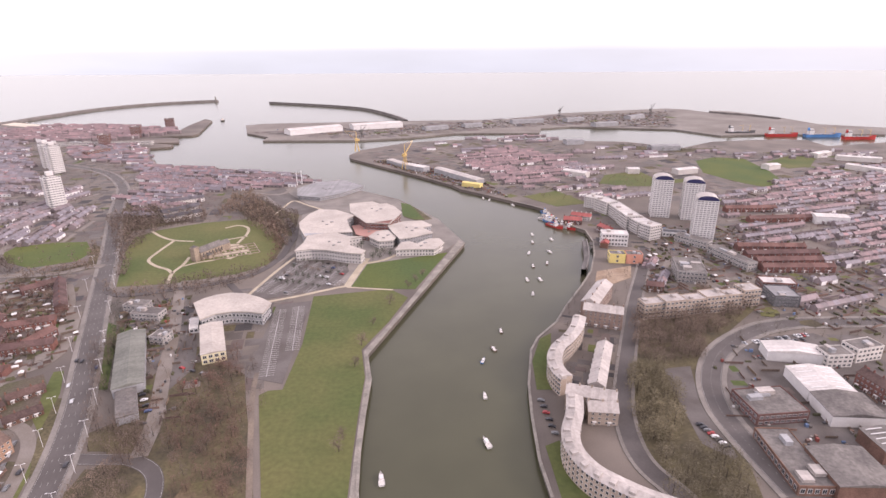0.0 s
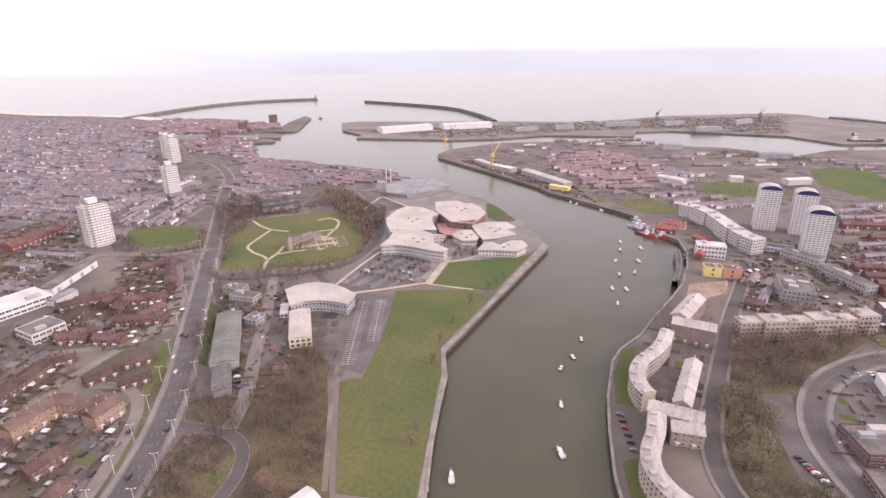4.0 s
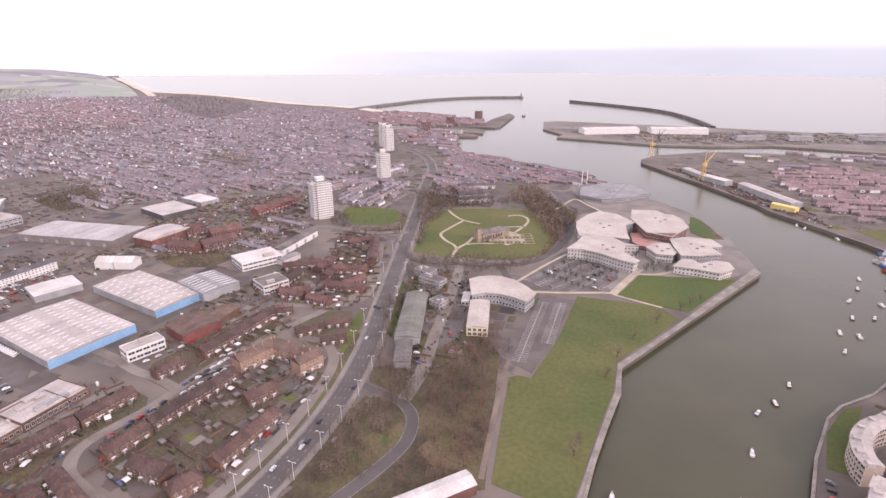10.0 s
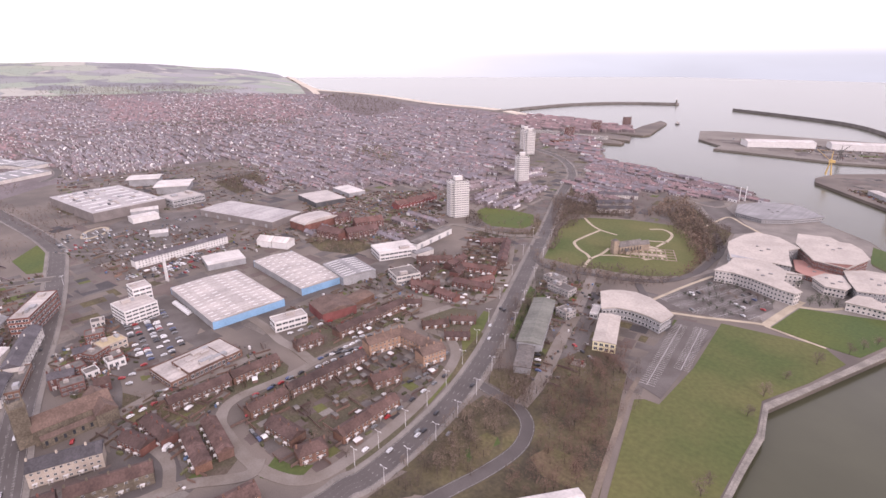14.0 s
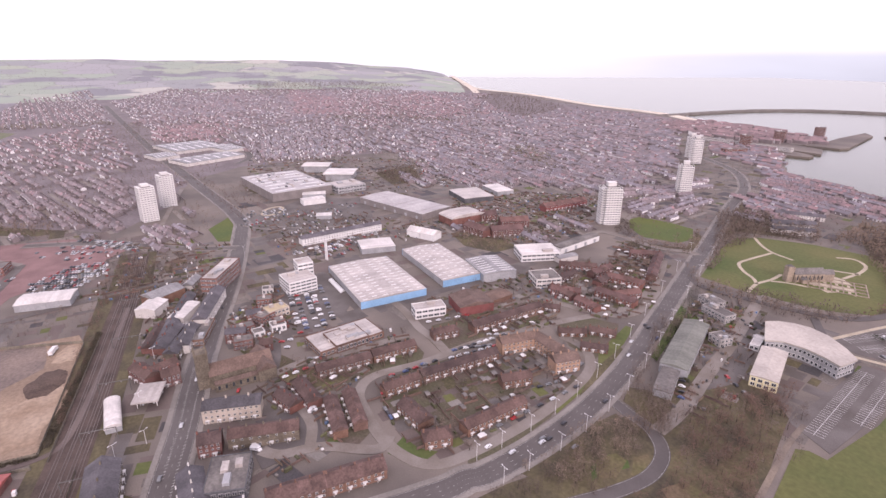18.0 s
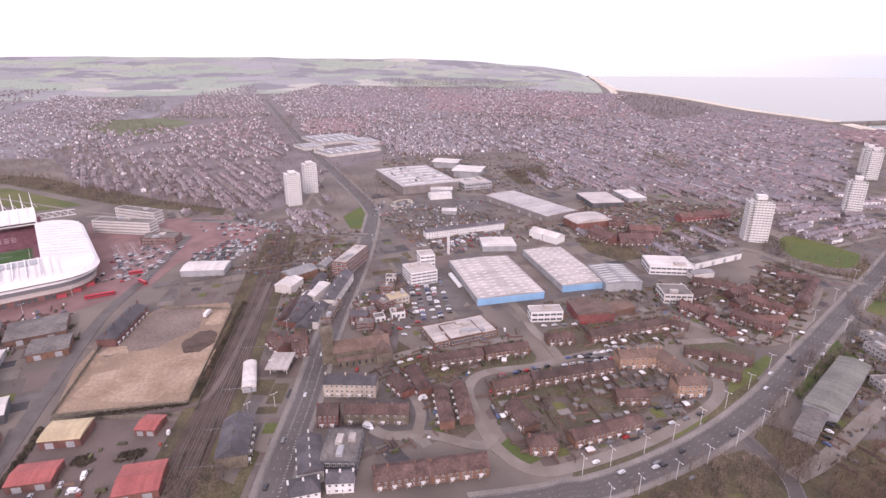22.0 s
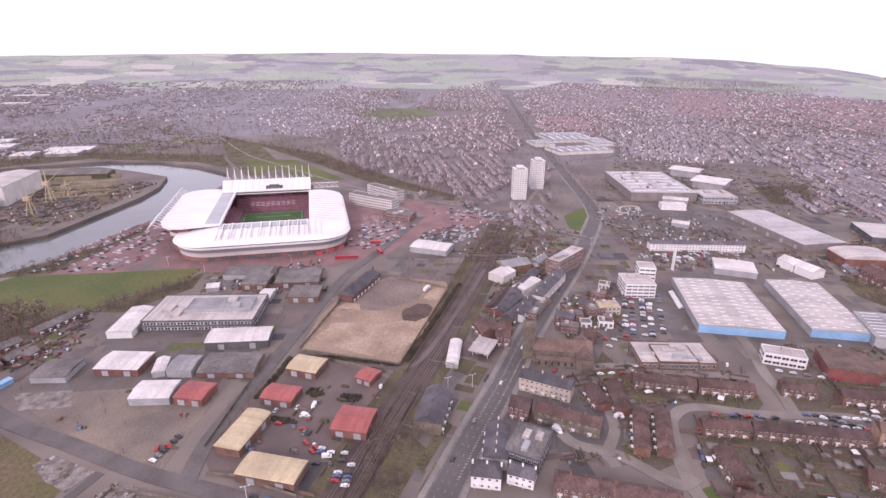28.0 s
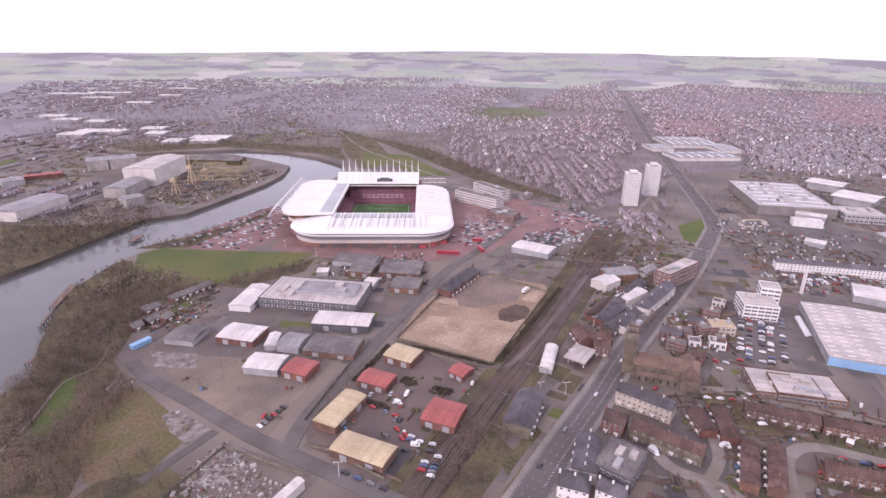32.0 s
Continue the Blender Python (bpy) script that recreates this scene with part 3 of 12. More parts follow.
def plan_block(name, pts, h, wall, roof, label, category, floors=2, over=0.8, tilt=(0.0, 0.0), thick=0.7, bend=0, glassy=True):
    """A building over a free outline with a thin overhanging, tilted roof sheet and storeys of glazing."""
    if bend:
        pts = smooth([*pts, pts[0]], bend)[:-1]
    cx, cy = sum(p[0] for p in pts) / len(pts), sum(p[1] for p in pts) / len(pts)
    loc = [(p[0] - cx, p[1] - cy) for p in pts]
    area = sum(loc[i - 1][0] * loc[i][1] - loc[i][0] * loc[i - 1][1] for i in range(len(loc)))
    if area < 0:
        loc = loc[::-1]
    ob = thing(name, cx, cy, 0, label, category)
    part("wall", Geo().poly(loc, 0, h), wall, ob)
    n = len(loc)

    def top(p, dz):
        return h + 0.3 + dz + p[0] * tilt[0] + p[1] * tilt[1]
    k = [1 + over / max(4, math.hypot(*p)) for p in loc]
    big = [(p[0] * s, p[1] * s) for p, s in zip(loc, k)]
    vs = [(*p, top(p, 0)) for p in big] + [(*p, top(p, thick)) for p in big]
    fs = [(i, (i + 1) % n, n + (i + 1) % n, n + i) for i in range(n)] + [tuple(range(n, 2 * n)), tuple(range(n))[::-1]]
    part("roof", Geo().add(vs, fs), roof, ob)
    if "univ" in category:
        for a, b, sx in ((0.12, 0.05, 3.4), (-0.15, 0.1, 2.2), (0.02, -0.16, 2.8)):
            p = (a * 40, b * 40)
            part("roof_vent", Geo().box(p[0], p[1], top(p, thick) - 0.2, sx, 1.6, 1.0, 0.4), ROOF_GREY, ob)
    if glassy:
        fh = h / floors
        g = Geo()
        for i in range(n):
            a, b = Vector(loc[i]), Vector(loc[(i + 1) % n])
            d, cnt = b - a, max(1, round((b - a).length / 3.2))
            for j in range(cnt):
                m = a + d * (j + 0.5) / cnt
                g.box(m.x, m.y, 0, 2.0, 0.2, fh * 0.5, math.atan2(d.y, d.x), 0)
                g.box(m.x, m.y, 0.15, 1.5, 0.3, fh * 0.4, math.atan2(d.y, d.x), 1)
        me = g.mesh("window_band", [WHITE, GLASS])
        for kf in range(floors):
            part("window_band", me, None, ob, loc=(0, 0, kf * fh + fh * 0.25))
    return ob


def curved_block(pts, w, h, floors, wall, roof, label, category="apartment block", dormers=0):
    """A block of flats that follows a curved line."""
    line = smooth(pts, 5)
    cx, cy = line[len(line) // 2]
    line = [(p[0] - cx, p[1] - cy) for p in line]
    ob = thing("apartment_block", cx, cy, 0, label, category)
    lo, hi = offsets(line, w)
    part("wall", Geo().poly(lo + hi[::-1], 0, h), wall, ob)
    n = len(line)
    lo2, hi2 = offsets(line, w + 1.0)
    vs = [(*p, h) for p in lo2] + [(*p, h + w * 0.16) for p in line] + [(*p, h) for p in hi2]
    fs = [(i, i + 1, n + i + 1, n + i) for i in range(n - 1)] + [(n + i, n + i + 1, 2 * n + i + 1, 2 * n + i) for i in range(n - 1)] + [(0, n, 2 * n), (n - 1, 3 * n - 1, 2 * n - 1)]
    part("roof", Geo().add(vs, fs), roof, ob)
    fh = h / floors
    g = Geo()
    for side in (lo, hi):
        for i in range(n - 1):
            a, b = Vector(side[i]), Vector(side[i + 1])
            d, m = b - a, (a + b) / 2
            cnt = max(1, round(d.length / 3.2))
            for j in range(cnt):
                m = a + d * (j + 0.5) / cnt
                g.box(m.x, m.y, 0, 1.5, 0.2, fh * 0.52, math.atan2(d.y, d.x), 0)
                g.box(m.x, m.y, 0.1, 1.2, 0.3, fh * 0.45, math.atan2(d.y, d.x), 1)
    me = g.mesh("window_band", [WHITE, GLASS])
    for k in range(floors):
        part("window_band", me, None, ob, loc=(0, 0, k * fh + fh * 0.3))
    for i in range(dormers):
        p = line[int((i + 0.5) / dormers * n)]
        q = line[min(int((i + 0.5) / dormers * n) + 1, n - 1)]
        part("dormer", Geo().box(0, -w * 0.22, h - 0.6, 3.0, w * 0.4, 2.4), roof, ob, loc=(p[0], p[1], 0), rot=math.atan2(q[1] - p[1], q[0] - p[0]))
    return ob


def tree_meshes(seed, height, spread, twigs, count):
    """A bare tree: a tapered trunk with limbs, and a crown of many small twigs with gaps."""
    rnd = random.Random(seed)
    t = Geo().tube((0, 0, -0.3), (0.1, 0, height * 0.45), height * 0.03, height * 0.018, 6)
    c = Geo()
    ends = []
    for i in range(9):
        a, up = rnd.uniform(0, 6.28), rnd.uniform(0.45, 0.95)
        r = spread * rnd.uniform(0.35, 0.85) * (1.15 - abs(up - 0.6))
        e = (math.cos(a) * r, math.sin(a) * r, height * up)
        t.tube((0, 0, height * rnd.uniform(0.25, 0.45)), e, height * 0.007, 0.03, 4)
        ends.append(Vector(e))
    for i in range(count):
        e = rnd.choice(ends)
        p = e + Vector((rnd.gauss(0, spread * 0.3), rnd.gauss(0, spread * 0.3), rnd.gauss(0, height * 0.13)))
        p.z = max(p.z, height * 0.22)
        s = rnd.uniform(0.35, 1.0) * height * 0.05
        d1 = Vector((rnd.gauss(0, 1), rnd.gauss(0, 1), rnd.gauss(0.5, 1))).normalized() * s * 1.8
        d2 = Vector((rnd.gauss(0, 1), rnd.gauss(0, 1), rnd.gauss(0, 1))).normalized() * s * 0.55
        c.add([p - d1 * 0.5, p + d2, p + d1, p - d2 * 0.6], [(0, 1, 2, 3)])
    return t.mesh("trunk", [BARK]), c.mesh("crown", [twigs])


TREES = {k: [tree_meshes(s + 10 * i, 9.0, 4.0, m, 480) for s in range(3)] for i, (k, m) in enumerate((("bare", TWIG), ("red", TWIG_R), ("olive", TWIG_G), ("ever", EVERGREEN)))}
TREE_LABEL = {"bare": "bare winter tree with grey-brown twigs", "red": "bare winter tree with reddish-brown twigs", "olive": "bare tree with olive-tinged twigs", "ever": "dark evergreen tree with a dense crown"}
rnd_tree = random.Random(5)


def tree(x, y, size=1.0, kind="bare", group="trees"):
    tm, cm = rnd_tree.choice(TREES[kind])
    ob = thing("tree", x, y, rnd_tree.uniform(0, 360), TREE_LABEL[kind], "tree", group)
    s = size * rnd_tree.uniform(0.8, 1.25)
    ob.scale = (s, s, s * rnd_tree.uniform(0.9, 1.15))
    part("trunk", tm, BARK, ob)
    part("crown", cm, None, ob)
    return ob


def inside(p, pts):
    c = False
    for i in range(len(pts)):
        (x1, y1), (x2, y2) = pts[i - 1], pts[i]
        if (y1 > p[1]) != (y2 > p[1]) and p[0] < (x2 - x1) * (p[1] - y1) / (y2 - y1) + x1:
            c = not c
    return c


def scatter(pts, spacing, seed):
    """Places about spacing apart inside an outline."""
    rnd = random.Random(seed)
    xs, ys = [p[0] for p in pts], [p[1] for p in pts]
    out = []
    for i in range(int((max(xs) - min(xs)) / spacing) + 1):
        for j in range(int((max(ys) - min(ys)) / spacing) + 1):
            p = (min(xs) + (i + rnd.random()) * spacing, min(ys) + (j + rnd.random()) * spacing)
            if inside(p, pts):
                out.append(p)
    return out


def wood(pts, spacing, label, size=1.0, twigs=None, seed=1, count=70, clear=()):
    """A stand of many bare trees and scrub, too many to count."""
    rnd = random.Random(seed)
    c = Geo()
    for x, y in scatter(pts, spacing, seed):
        if math.hypot(x, y) > 4850 or any(inside((x, y), q) for q in clear):
            continue
        hgt = size * rnd.uniform(5, 11)
        r = hgt * rnd.uniform(0.36, 0.58)
        z0 = hill_z(x, y)
        c.tube((x, y, z0), (x, y, z0 + hgt * 0.6), hgt * 0.022, hgt * 0.01, 4, 1)
        near = math.hypot(x, y) < 480
        for i in range(int(count * (3.0 if near else 0.6 if math.hypot(x, y) < 800 else 0.4))):
            a, u = rnd.uniform(0, 6.28), rnd.random()
            rr = r * math.sqrt(rnd.random()) * (1.1 - 0.6 * abs(u - 0.4))
            p = Vector((x + math.cos(a) * rr, y + math.sin(a) * rr, z0 + hgt * (0.1 + 0.9 * u)))
            s = hgt * rnd.uniform(0.05, 0.11)
            d1 = Vector((rnd.gauss(0, 1), rnd.gauss(0, 1), rnd.gauss(0.4, 1))).normalized() * s * (1.25 if near else 1.9)
            d2 = Vector((rnd.gauss(0, 1), rnd.gauss(0, 1), rnd.gauss(0, 1))).normalized() * s * (0.2 if near else 0.85)
            c.add([p - d1 * 0.5, p + d2, p + d1, p - d2 * 0.6], [(0, 1, 2, 3)], 0)
    return tagged(new("woodland", c.mesh("woodland", [twigs or TWIG, BARK])), label, "woodland", "", "stuff")


def far_houses(name, pts, turn, row, label, seed, keep=0.86, h=3.4, roofs=None, clear=(), white=0.26):
    """Streets of small houses, row behind row, too many to count: each house has its own front, roof, chimney, back extension and yard wall."""
    rnd = random.Random(seed)
    g = Geo()
    row *= 0.83
    ca, sa = math.cos(radians(turn)), math.sin(radians(turn))
    rot_pts = [(p[0] * ca + p[1] * sa, -p[0] * sa + p[1] * ca) for p in pts]
    xs, ys = [p[0] for p in rot_pts], [p[1] for p in rot_pts]

    def house(cx, cy, z, w, d, hh, rise, c, sn, front, back, wall, roof):
        vs = [(cx + a * c - b * sn, cy + a * sn + b * c, zz) for a, b, zz in ((-w, -d, z - 1), (w, -d, z - 1), (w, d, z - 1), (-w, d, z - 1), (-w, -d, z + hh), (w, -d, z + hh), (w, d, z + hh), (-w, d, z + hh), (-w, 0, z + hh + rise), (w, 0, z + hh + rise))]
        k = len(g.v)
        g.v += vs
        for f, sl in (((0, 1, 5, 4), front), ((1, 2, 6, 9, 5), wall), ((2, 3, 7, 6), back), ((3, 0, 4, 8, 7), wall), ((4, 5, 9, 8), roof), ((6, 7, 8, 9), roof)):
            g.f.append(tuple(k + i for i in f))
            g.s.append(sl)
    y, k = min(ys), 0
    while y < max(ys):
        x = min(xs) + rnd.uniform(0, 20)
        while x < max(xs):
            far = math.hypot(x, y) > 1050
            unit = 9.5 if far else 6.4
            count = rnd.choice((3, 4, 6, 8, 10)) if not far else rnd.choice((1, 2, 3, 5))
            L = unit * count
            wx, wy = (x + L / 2) * ca - y * sa, (x + L / 2) * sa + y * ca
            x0, x = x, x + L + rnd.choice((1.5, 2, 3, 6, 12))
            if rnd.random() > keep or math.hypot(wx, wy) > float(np.interp(math.degrees(math.atan2(-wx, wy)) % 360, (58, 66, 80, 88, 100), (2960, 3150, 3230, 3380, 3400))) or not inside((wx, wy), pts) or any(inside((wx, wy), q) for q in clear):
                continue
            D, hh, shift = rnd.uniform(6, 8), h * rnd.uniform(0.85, 1.2), rnd.uniform(-1.5, 1.5)
            rt = radians(turn + rnd.uniform(-1.5, 1.5))
            c, sn = math.cos(rt), math.sin(rt)
            z0 = hill_z(wx, wy)
            rise, rs = D * rnd.uniform(0.3, 0.42), rnd.choice((2, 2, 3, 3))
            red = 0.6 if any(inside((wx, wy), q) for q in RED_ESTATES) else 0.06
            glare = white * (2.4 if rnd.random() < 0.34 else 0.35)
            if k % 2 and z0 < 1:
                g.box(wx + row * 0.5 * sa, wy - row * 0.5 * ca, -0.2, L + 14, 5.5, 0.28 + rnd.random() * 0.02, radians(turn), 5)
            if not far and rnd.random() < 0.8:
                by = D / 2 + 8.5
                g.box(wx - by * sn, wy + by * c, z0, L, 0.3, 1.9, rt, 0)
            for i in range(count):
                o = -L / 2 + unit * (i + 0.5)
                hx, hy = wx + o * c - shift * sn, wy + o * sn + shift * c
                bright, wall = rnd.random(), 1 if rnd.random() < white * 0.15 else 0
                house(hx, hy, z0, unit / 2 - 0.02, D / 2, hh + rnd.uniform(-0.2, 0.2), rise + rnd.uniform(-0.12, 0.12), c, sn, 1 if bright < glare else 0, 1 if rnd.random() < white * 0.8 else 0, wall, 6 if rnd.random() < red else rs if rnd.random() < 0.88 else 5 - rs)
                if far:
                    if rnd.random() < white:
                        b = (1 if rnd.random() < 0.5 else -1) * (D / 2 + 1.2)
                        g.box(hx - b * sn, hy + b * c, z0, rnd.uniform(2, 4), 2.2, rnd.uniform(2.2, 3.4), rt, 1)
                    continue
                g.box(hx + 2.9 * c, hy + 2.9 * sn, z0 + hh + rise * 0.6, 0.9, 0.7, rise * 0.75, rt, 0)
                for s in (-1, 1):
                    b = s * (D / 2 + 0.03)
                    for zz, wd in ((0.9, 1.7),) if hh < 5 else ((0.8, 1.7), (3.3, 1.3)):
                        g.box(hx - b * sn, hy + b * c, z0 + zz, wd, 0.2, 1.35, rt, 1 if rnd.random() < 0.3 else 4)
                if rnd.random() < 0.6:
                    b = D / 2 + 2.2
                    house(hx - 1.5 * c - b * sn, hy - 1.5 * sn + b * c, z0, 1.6, 2.3, rnd.choice((2.6, 4.6)), 0.9, sn, -c, 0, 0, 1 if rnd.random() < 0.2 else 0, rs)
        y += row * (0.78 if k % 2 else 0.56) * rnd.uniform(0.88, 1.15)
        k += 1
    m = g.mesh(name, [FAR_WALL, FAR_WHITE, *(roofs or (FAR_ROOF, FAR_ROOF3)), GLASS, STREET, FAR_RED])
    return tagged(new(name, m), label, "houses", "", "stuff")


# Haze is painted into the wall and roof colours: paler, greyer, more mauve.
FAR_WALL = mat("hazed_house_walls", (0.195, 0.162, 0.162), 0.9, 0.12, 0.05, 0.5, island=0.2)
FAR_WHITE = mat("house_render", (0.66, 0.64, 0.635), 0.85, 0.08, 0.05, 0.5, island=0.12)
FAR_ROOF = mat("hazed_house_roofs", (0.172, 0.152, 0.168), 0.6, 0.15, 0.03, 0.5, island=0.22, spec=0.5)
FAR_ROOF3 = mat("hazed_house_roofs_brown", (0.188, 0.148, 0.152), 0.62, 0.15, 0.03, 0.5, island=0.25, spec=0.5)
FAR_RED = mat("hazed_house_roofs_bright_red", (0.235, 0.145, 0.15), 0.62, 0.15, 0.03, 0.5, island=0.25, spec=0.5)
FAR_ROOF2 = mat("hazed_house_roofs_red", (0.205, 0.14, 0.142), 0.62, 0.15, 0.03, 0.5, island=0.22, spec=0.5)


RED_ESTATES = [[(-1333.2, 20.3), (-1651.2, 27.3), (-1773.5, 195.9), (-1490.4, 208.7), (-1336.6, 143.1)],
               [(-1356.8, -243.7), (-1552.6, -288.6), (-1744.2, -217.8), (-1781.7, -125.4), (-1253.5, -76.7), (-1108.5, -104.8), (-1252.7, -191.3)],
               [(-1192, -1162.8), (-1348.8, -1268.3), (-1392.5, -1161), (-1342.4, -1023), (-1223.7, -988.2)],
               [(-1989.4, -403.9), (-2439.6, -484.6), (-2633.5, -362.6), (-2298.8, -133.7), (-1993.3, -94.2), (-1954, -285.3)],
               [(-1700.8, 665.5), (-2421.6, 993.6), (-2686.6, 1330.9), (-2178, 1248.8), (-1702.9, 1059.3), (-1507.8, 824.4)],
               [(-1887.2, 457.4), (-2459.3, 624.1), (-2515.9, 917.4), (-2198.2, 1077.4), (-1663.2, 817.7)],
               [(-2059.6, 763.3), (-2510.4, 815.7), (-3154, 762.1), (-2468.3, 586.5), (-1999.8, 610.2)]]


def bay_edge(d):
    """Bearing in degrees of the far shore, d metres away."""
    return float(np.interp(d, (2900, 3660, 4200, 4980), (57.3, 58.2, 58.95, 60.0)))


def hills():
    """Far farmland that rises to the skyline, a patchwork of broad fields with hedges and dark woods, haze mixed into
    every colour.
    """
    m = mat("fields", (0.16, 0.17, 0.09), 0.95, 0.15, 0.004, 0.05)
    n, l = m.node_tree.nodes, m.node_tree.links
    g, v, r = n.new("ShaderNodeNewGeometry"), n.new("ShaderNodeTexVoronoi"), n.new("ShaderNodeValToRGB")
    v.inputs["Scale"].default_value = 0.0043
    bend, mix = n.new("ShaderNodeTexNoise"), n.new("ShaderNodeVectorMath")
    bend.inputs["Scale"].default_value = 0.004
    mix.operation = "MULTIPLY_ADD"
    mix.inputs[1].default_value = (160, 160, 0)
    l.new(g.outputs["Position"], bend.inputs["Vector"])
    l.new(bend.outputs["Color"], mix.inputs[0])
    l.new(g.outputs["Position"], mix.inputs[2])
    l.new(mix.outputs[0], v.inputs["Vector"])
    l.new(v.outputs["Color"], r.inputs[0])
    r.color_ramp.interpolation = "CONSTANT"
    e = r.color_ramp.elements
    # field colours are lifted and greyed to paint in distance haze
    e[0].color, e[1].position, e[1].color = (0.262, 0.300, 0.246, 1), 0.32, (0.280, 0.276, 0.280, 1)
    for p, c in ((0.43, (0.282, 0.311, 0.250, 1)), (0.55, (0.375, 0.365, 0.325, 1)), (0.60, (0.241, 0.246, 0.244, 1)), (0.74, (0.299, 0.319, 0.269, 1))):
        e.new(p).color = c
    # hedges along the field borders, and ragged woods, both paled by painted haze
    edge, er, em = n.new("ShaderNodeTexVoronoi"), n.new("ShaderNodeMapRange"), n.new("ShaderNodeMix")
    edge.feature, edge.inputs["Scale"].default_value = "DISTANCE_TO_EDGE", 0.0043
    er.inputs[1].default_value, er.inputs[2].default_value, er.inputs[3].default_value, er.inputs[4].default_value = 0.008, 0.03, 0.4, 0.0
    em.data_type = "RGBA"
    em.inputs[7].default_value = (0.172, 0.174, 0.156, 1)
    l.new(mix.outputs[0], edge.inputs["Vector"])
    l.new(edge.outputs["Distance"], er.inputs[0])
    l.new(er.outputs[0], em.inputs[0])
    l.new(r.outputs[0], em.inputs[6])
    wn, wr, wm = n.new("ShaderNodeTexNoise"), n.new("ShaderNodeValToRGB"), n.new("ShaderNodeMix")
    wn.inputs["Scale"].default_value, wn.inputs["Detail"].default_value = 0.0035, 6
    wr.color_ramp.elements[0].position, wr.color_ramp.elements[1].position = 0.54, 0.59
    wm.data_type = "RGBA"
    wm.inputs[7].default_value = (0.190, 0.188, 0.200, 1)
    l.new(g.outputs["Position"], wn.inputs["Vector"])
    l.new(wn.outputs[0], wr.inputs[0])
    l.new(wr.outputs[0], wm.inputs[0])
    l.new(em.outputs[2], wm.inputs[6])
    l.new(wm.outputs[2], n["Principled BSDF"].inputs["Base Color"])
    vs, fs, na, nr = [], [], 130, 16
    for i in range(na + 1):
        for j in range(nr + 1):
            k = j / nr
            d = 2900 + 2080 * k
            az = radians(bay_edge(d) + 0.25 + (179.75 - bay_edge(d)) * i / na)
            z = hill_z(-math.sin(az) * d, math.cos(az) * d)
            if i == 0:
                z = -6
            vs.append((-math.sin(az) * d, math.cos(az) * d, z if j else -1))
    for i in range(na):
        for j in range(nr):
            a = i * (nr + 1) + j
            fs.append((a, a + 1, a + nr + 2, a + nr + 1))
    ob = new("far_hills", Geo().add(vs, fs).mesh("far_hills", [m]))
    ob.data.polygons.foreach_set("use_smooth", [True] * len(fs))
    return tagged(ob, "low far hills with hazed green and straw-coloured fields", "hills", "", "structure")


def surf_line(pts, label):
    """Broken white foam where the waves meet the beach."""
    rnd, g = random.Random(8), Geo()
    line = smooth(pts, 24)
    for off, w, keep in ((-10, 7, 0.85), (-26, 4, 0.5), (-44, 3, 0.3)):
        side = offsets(line, 2 * abs(off))[0]
        for a, b in zip(side, side[1:]):
            if rnd.random() < keep:
                d = Vector(b) - Vector(a)
                g.box((a[0] + b[0]) / 2, (a[1] + b[1]) / 2, -4.1, d.length * rnd.uniform(0.6, 1.05), w * rnd.uniform(0.6, 1.3), 0.3, math.atan2(d.y, d.x))
    return tagged(new("surf", g.mesh("surf", [mat("sea_foam", (0.72, 0.72, 0.71), 0.8, 0.08)])), label, "waves", "", "stuff")


def church_in_park(x, y, rot):
    """A small old stone church with a slim west tower, nave, aisle and paved court."""
    ob = thing("church", x, y, rot, "old sandstone church with a slim tower and slate roof", "church")
    part("tower", Geo().box(-17, 0, 0, 6, 6, 13).box(-17, 0, 13, 6.6, 6.6, 0.6).box(-17, 0, 13.6, 5.6, 5.6, 1.0), PALESTONE, ob)
    part("tower_roof", Geo().box(-17, 0, 14.6, 5.4, 5.4, 1.6, taper=0.1), ROOF_FELT, ob)
    part("nave", Geo().box(0, 0, 0, 28, 9, 8), PALESTONE, ob)
    part("nave_roof", Geo().gable(0, 0, 8.1, 28, 9, 4.5, 0.3), ROOF_FELT, ob)
    part("gable_wall", Geo().add([(14, -4.5, 8), (14, 4.5, 8), (14, 0, 12.3)], [(0, 1, 2)]), PALESTONE, ob)
    part("aisle", Geo().box(1, 7.5, 0, 24, 6, 5), PALESTONE, ob)
    part("aisle_roof", Geo().gable(1, 7.5, 5.1, 24, 6, 2.6, 0.3), ROOF_FELT, ob)
    part("chancel", Geo().box(19, 0, 0, 10, 7, 7), PALESTONE, ob)
    part("chancel_roof", Geo().gable(19, 0, 7.1, 10, 7, 3.6, 0.3), ROOF_FELT, ob)
    part("porch", Geo().box(-6, -6.5, 0, 5, 4, 4), PALESTONE, ob)
    part("porch_roof", Geo().gable(-6, -6.5, 4.05, 4, 5, 2, 0.2, rot=math.pi / 2), ROOF_FELT, ob)
    part("vestry", Geo().box(8, 14, 0, 12, 7, 4), PALESTONE, ob)
    part("vestry_roof", Geo().gable(8, 14, 4.05, 12, 7, 2.4, 0.2), ROOF_FELT, ob)
    for i in range(7):
        part("lancet_window", Geo().box(0, 0, 0, 1.2, 0.2, 3.4).box(0, 0, 3.4, 0.7, 0.2, 0.7), GLASS, ob, loc=(-11 + i * 3.8, -4.5, 2.4))
        part("buttress", Geo().box(0, 0, 0, 0.8, 1.2, 5.5, taper=0.8), PALESTONE, ob, loc=(-12.9 + i * 3.8, -5.0, 0))
    return ob


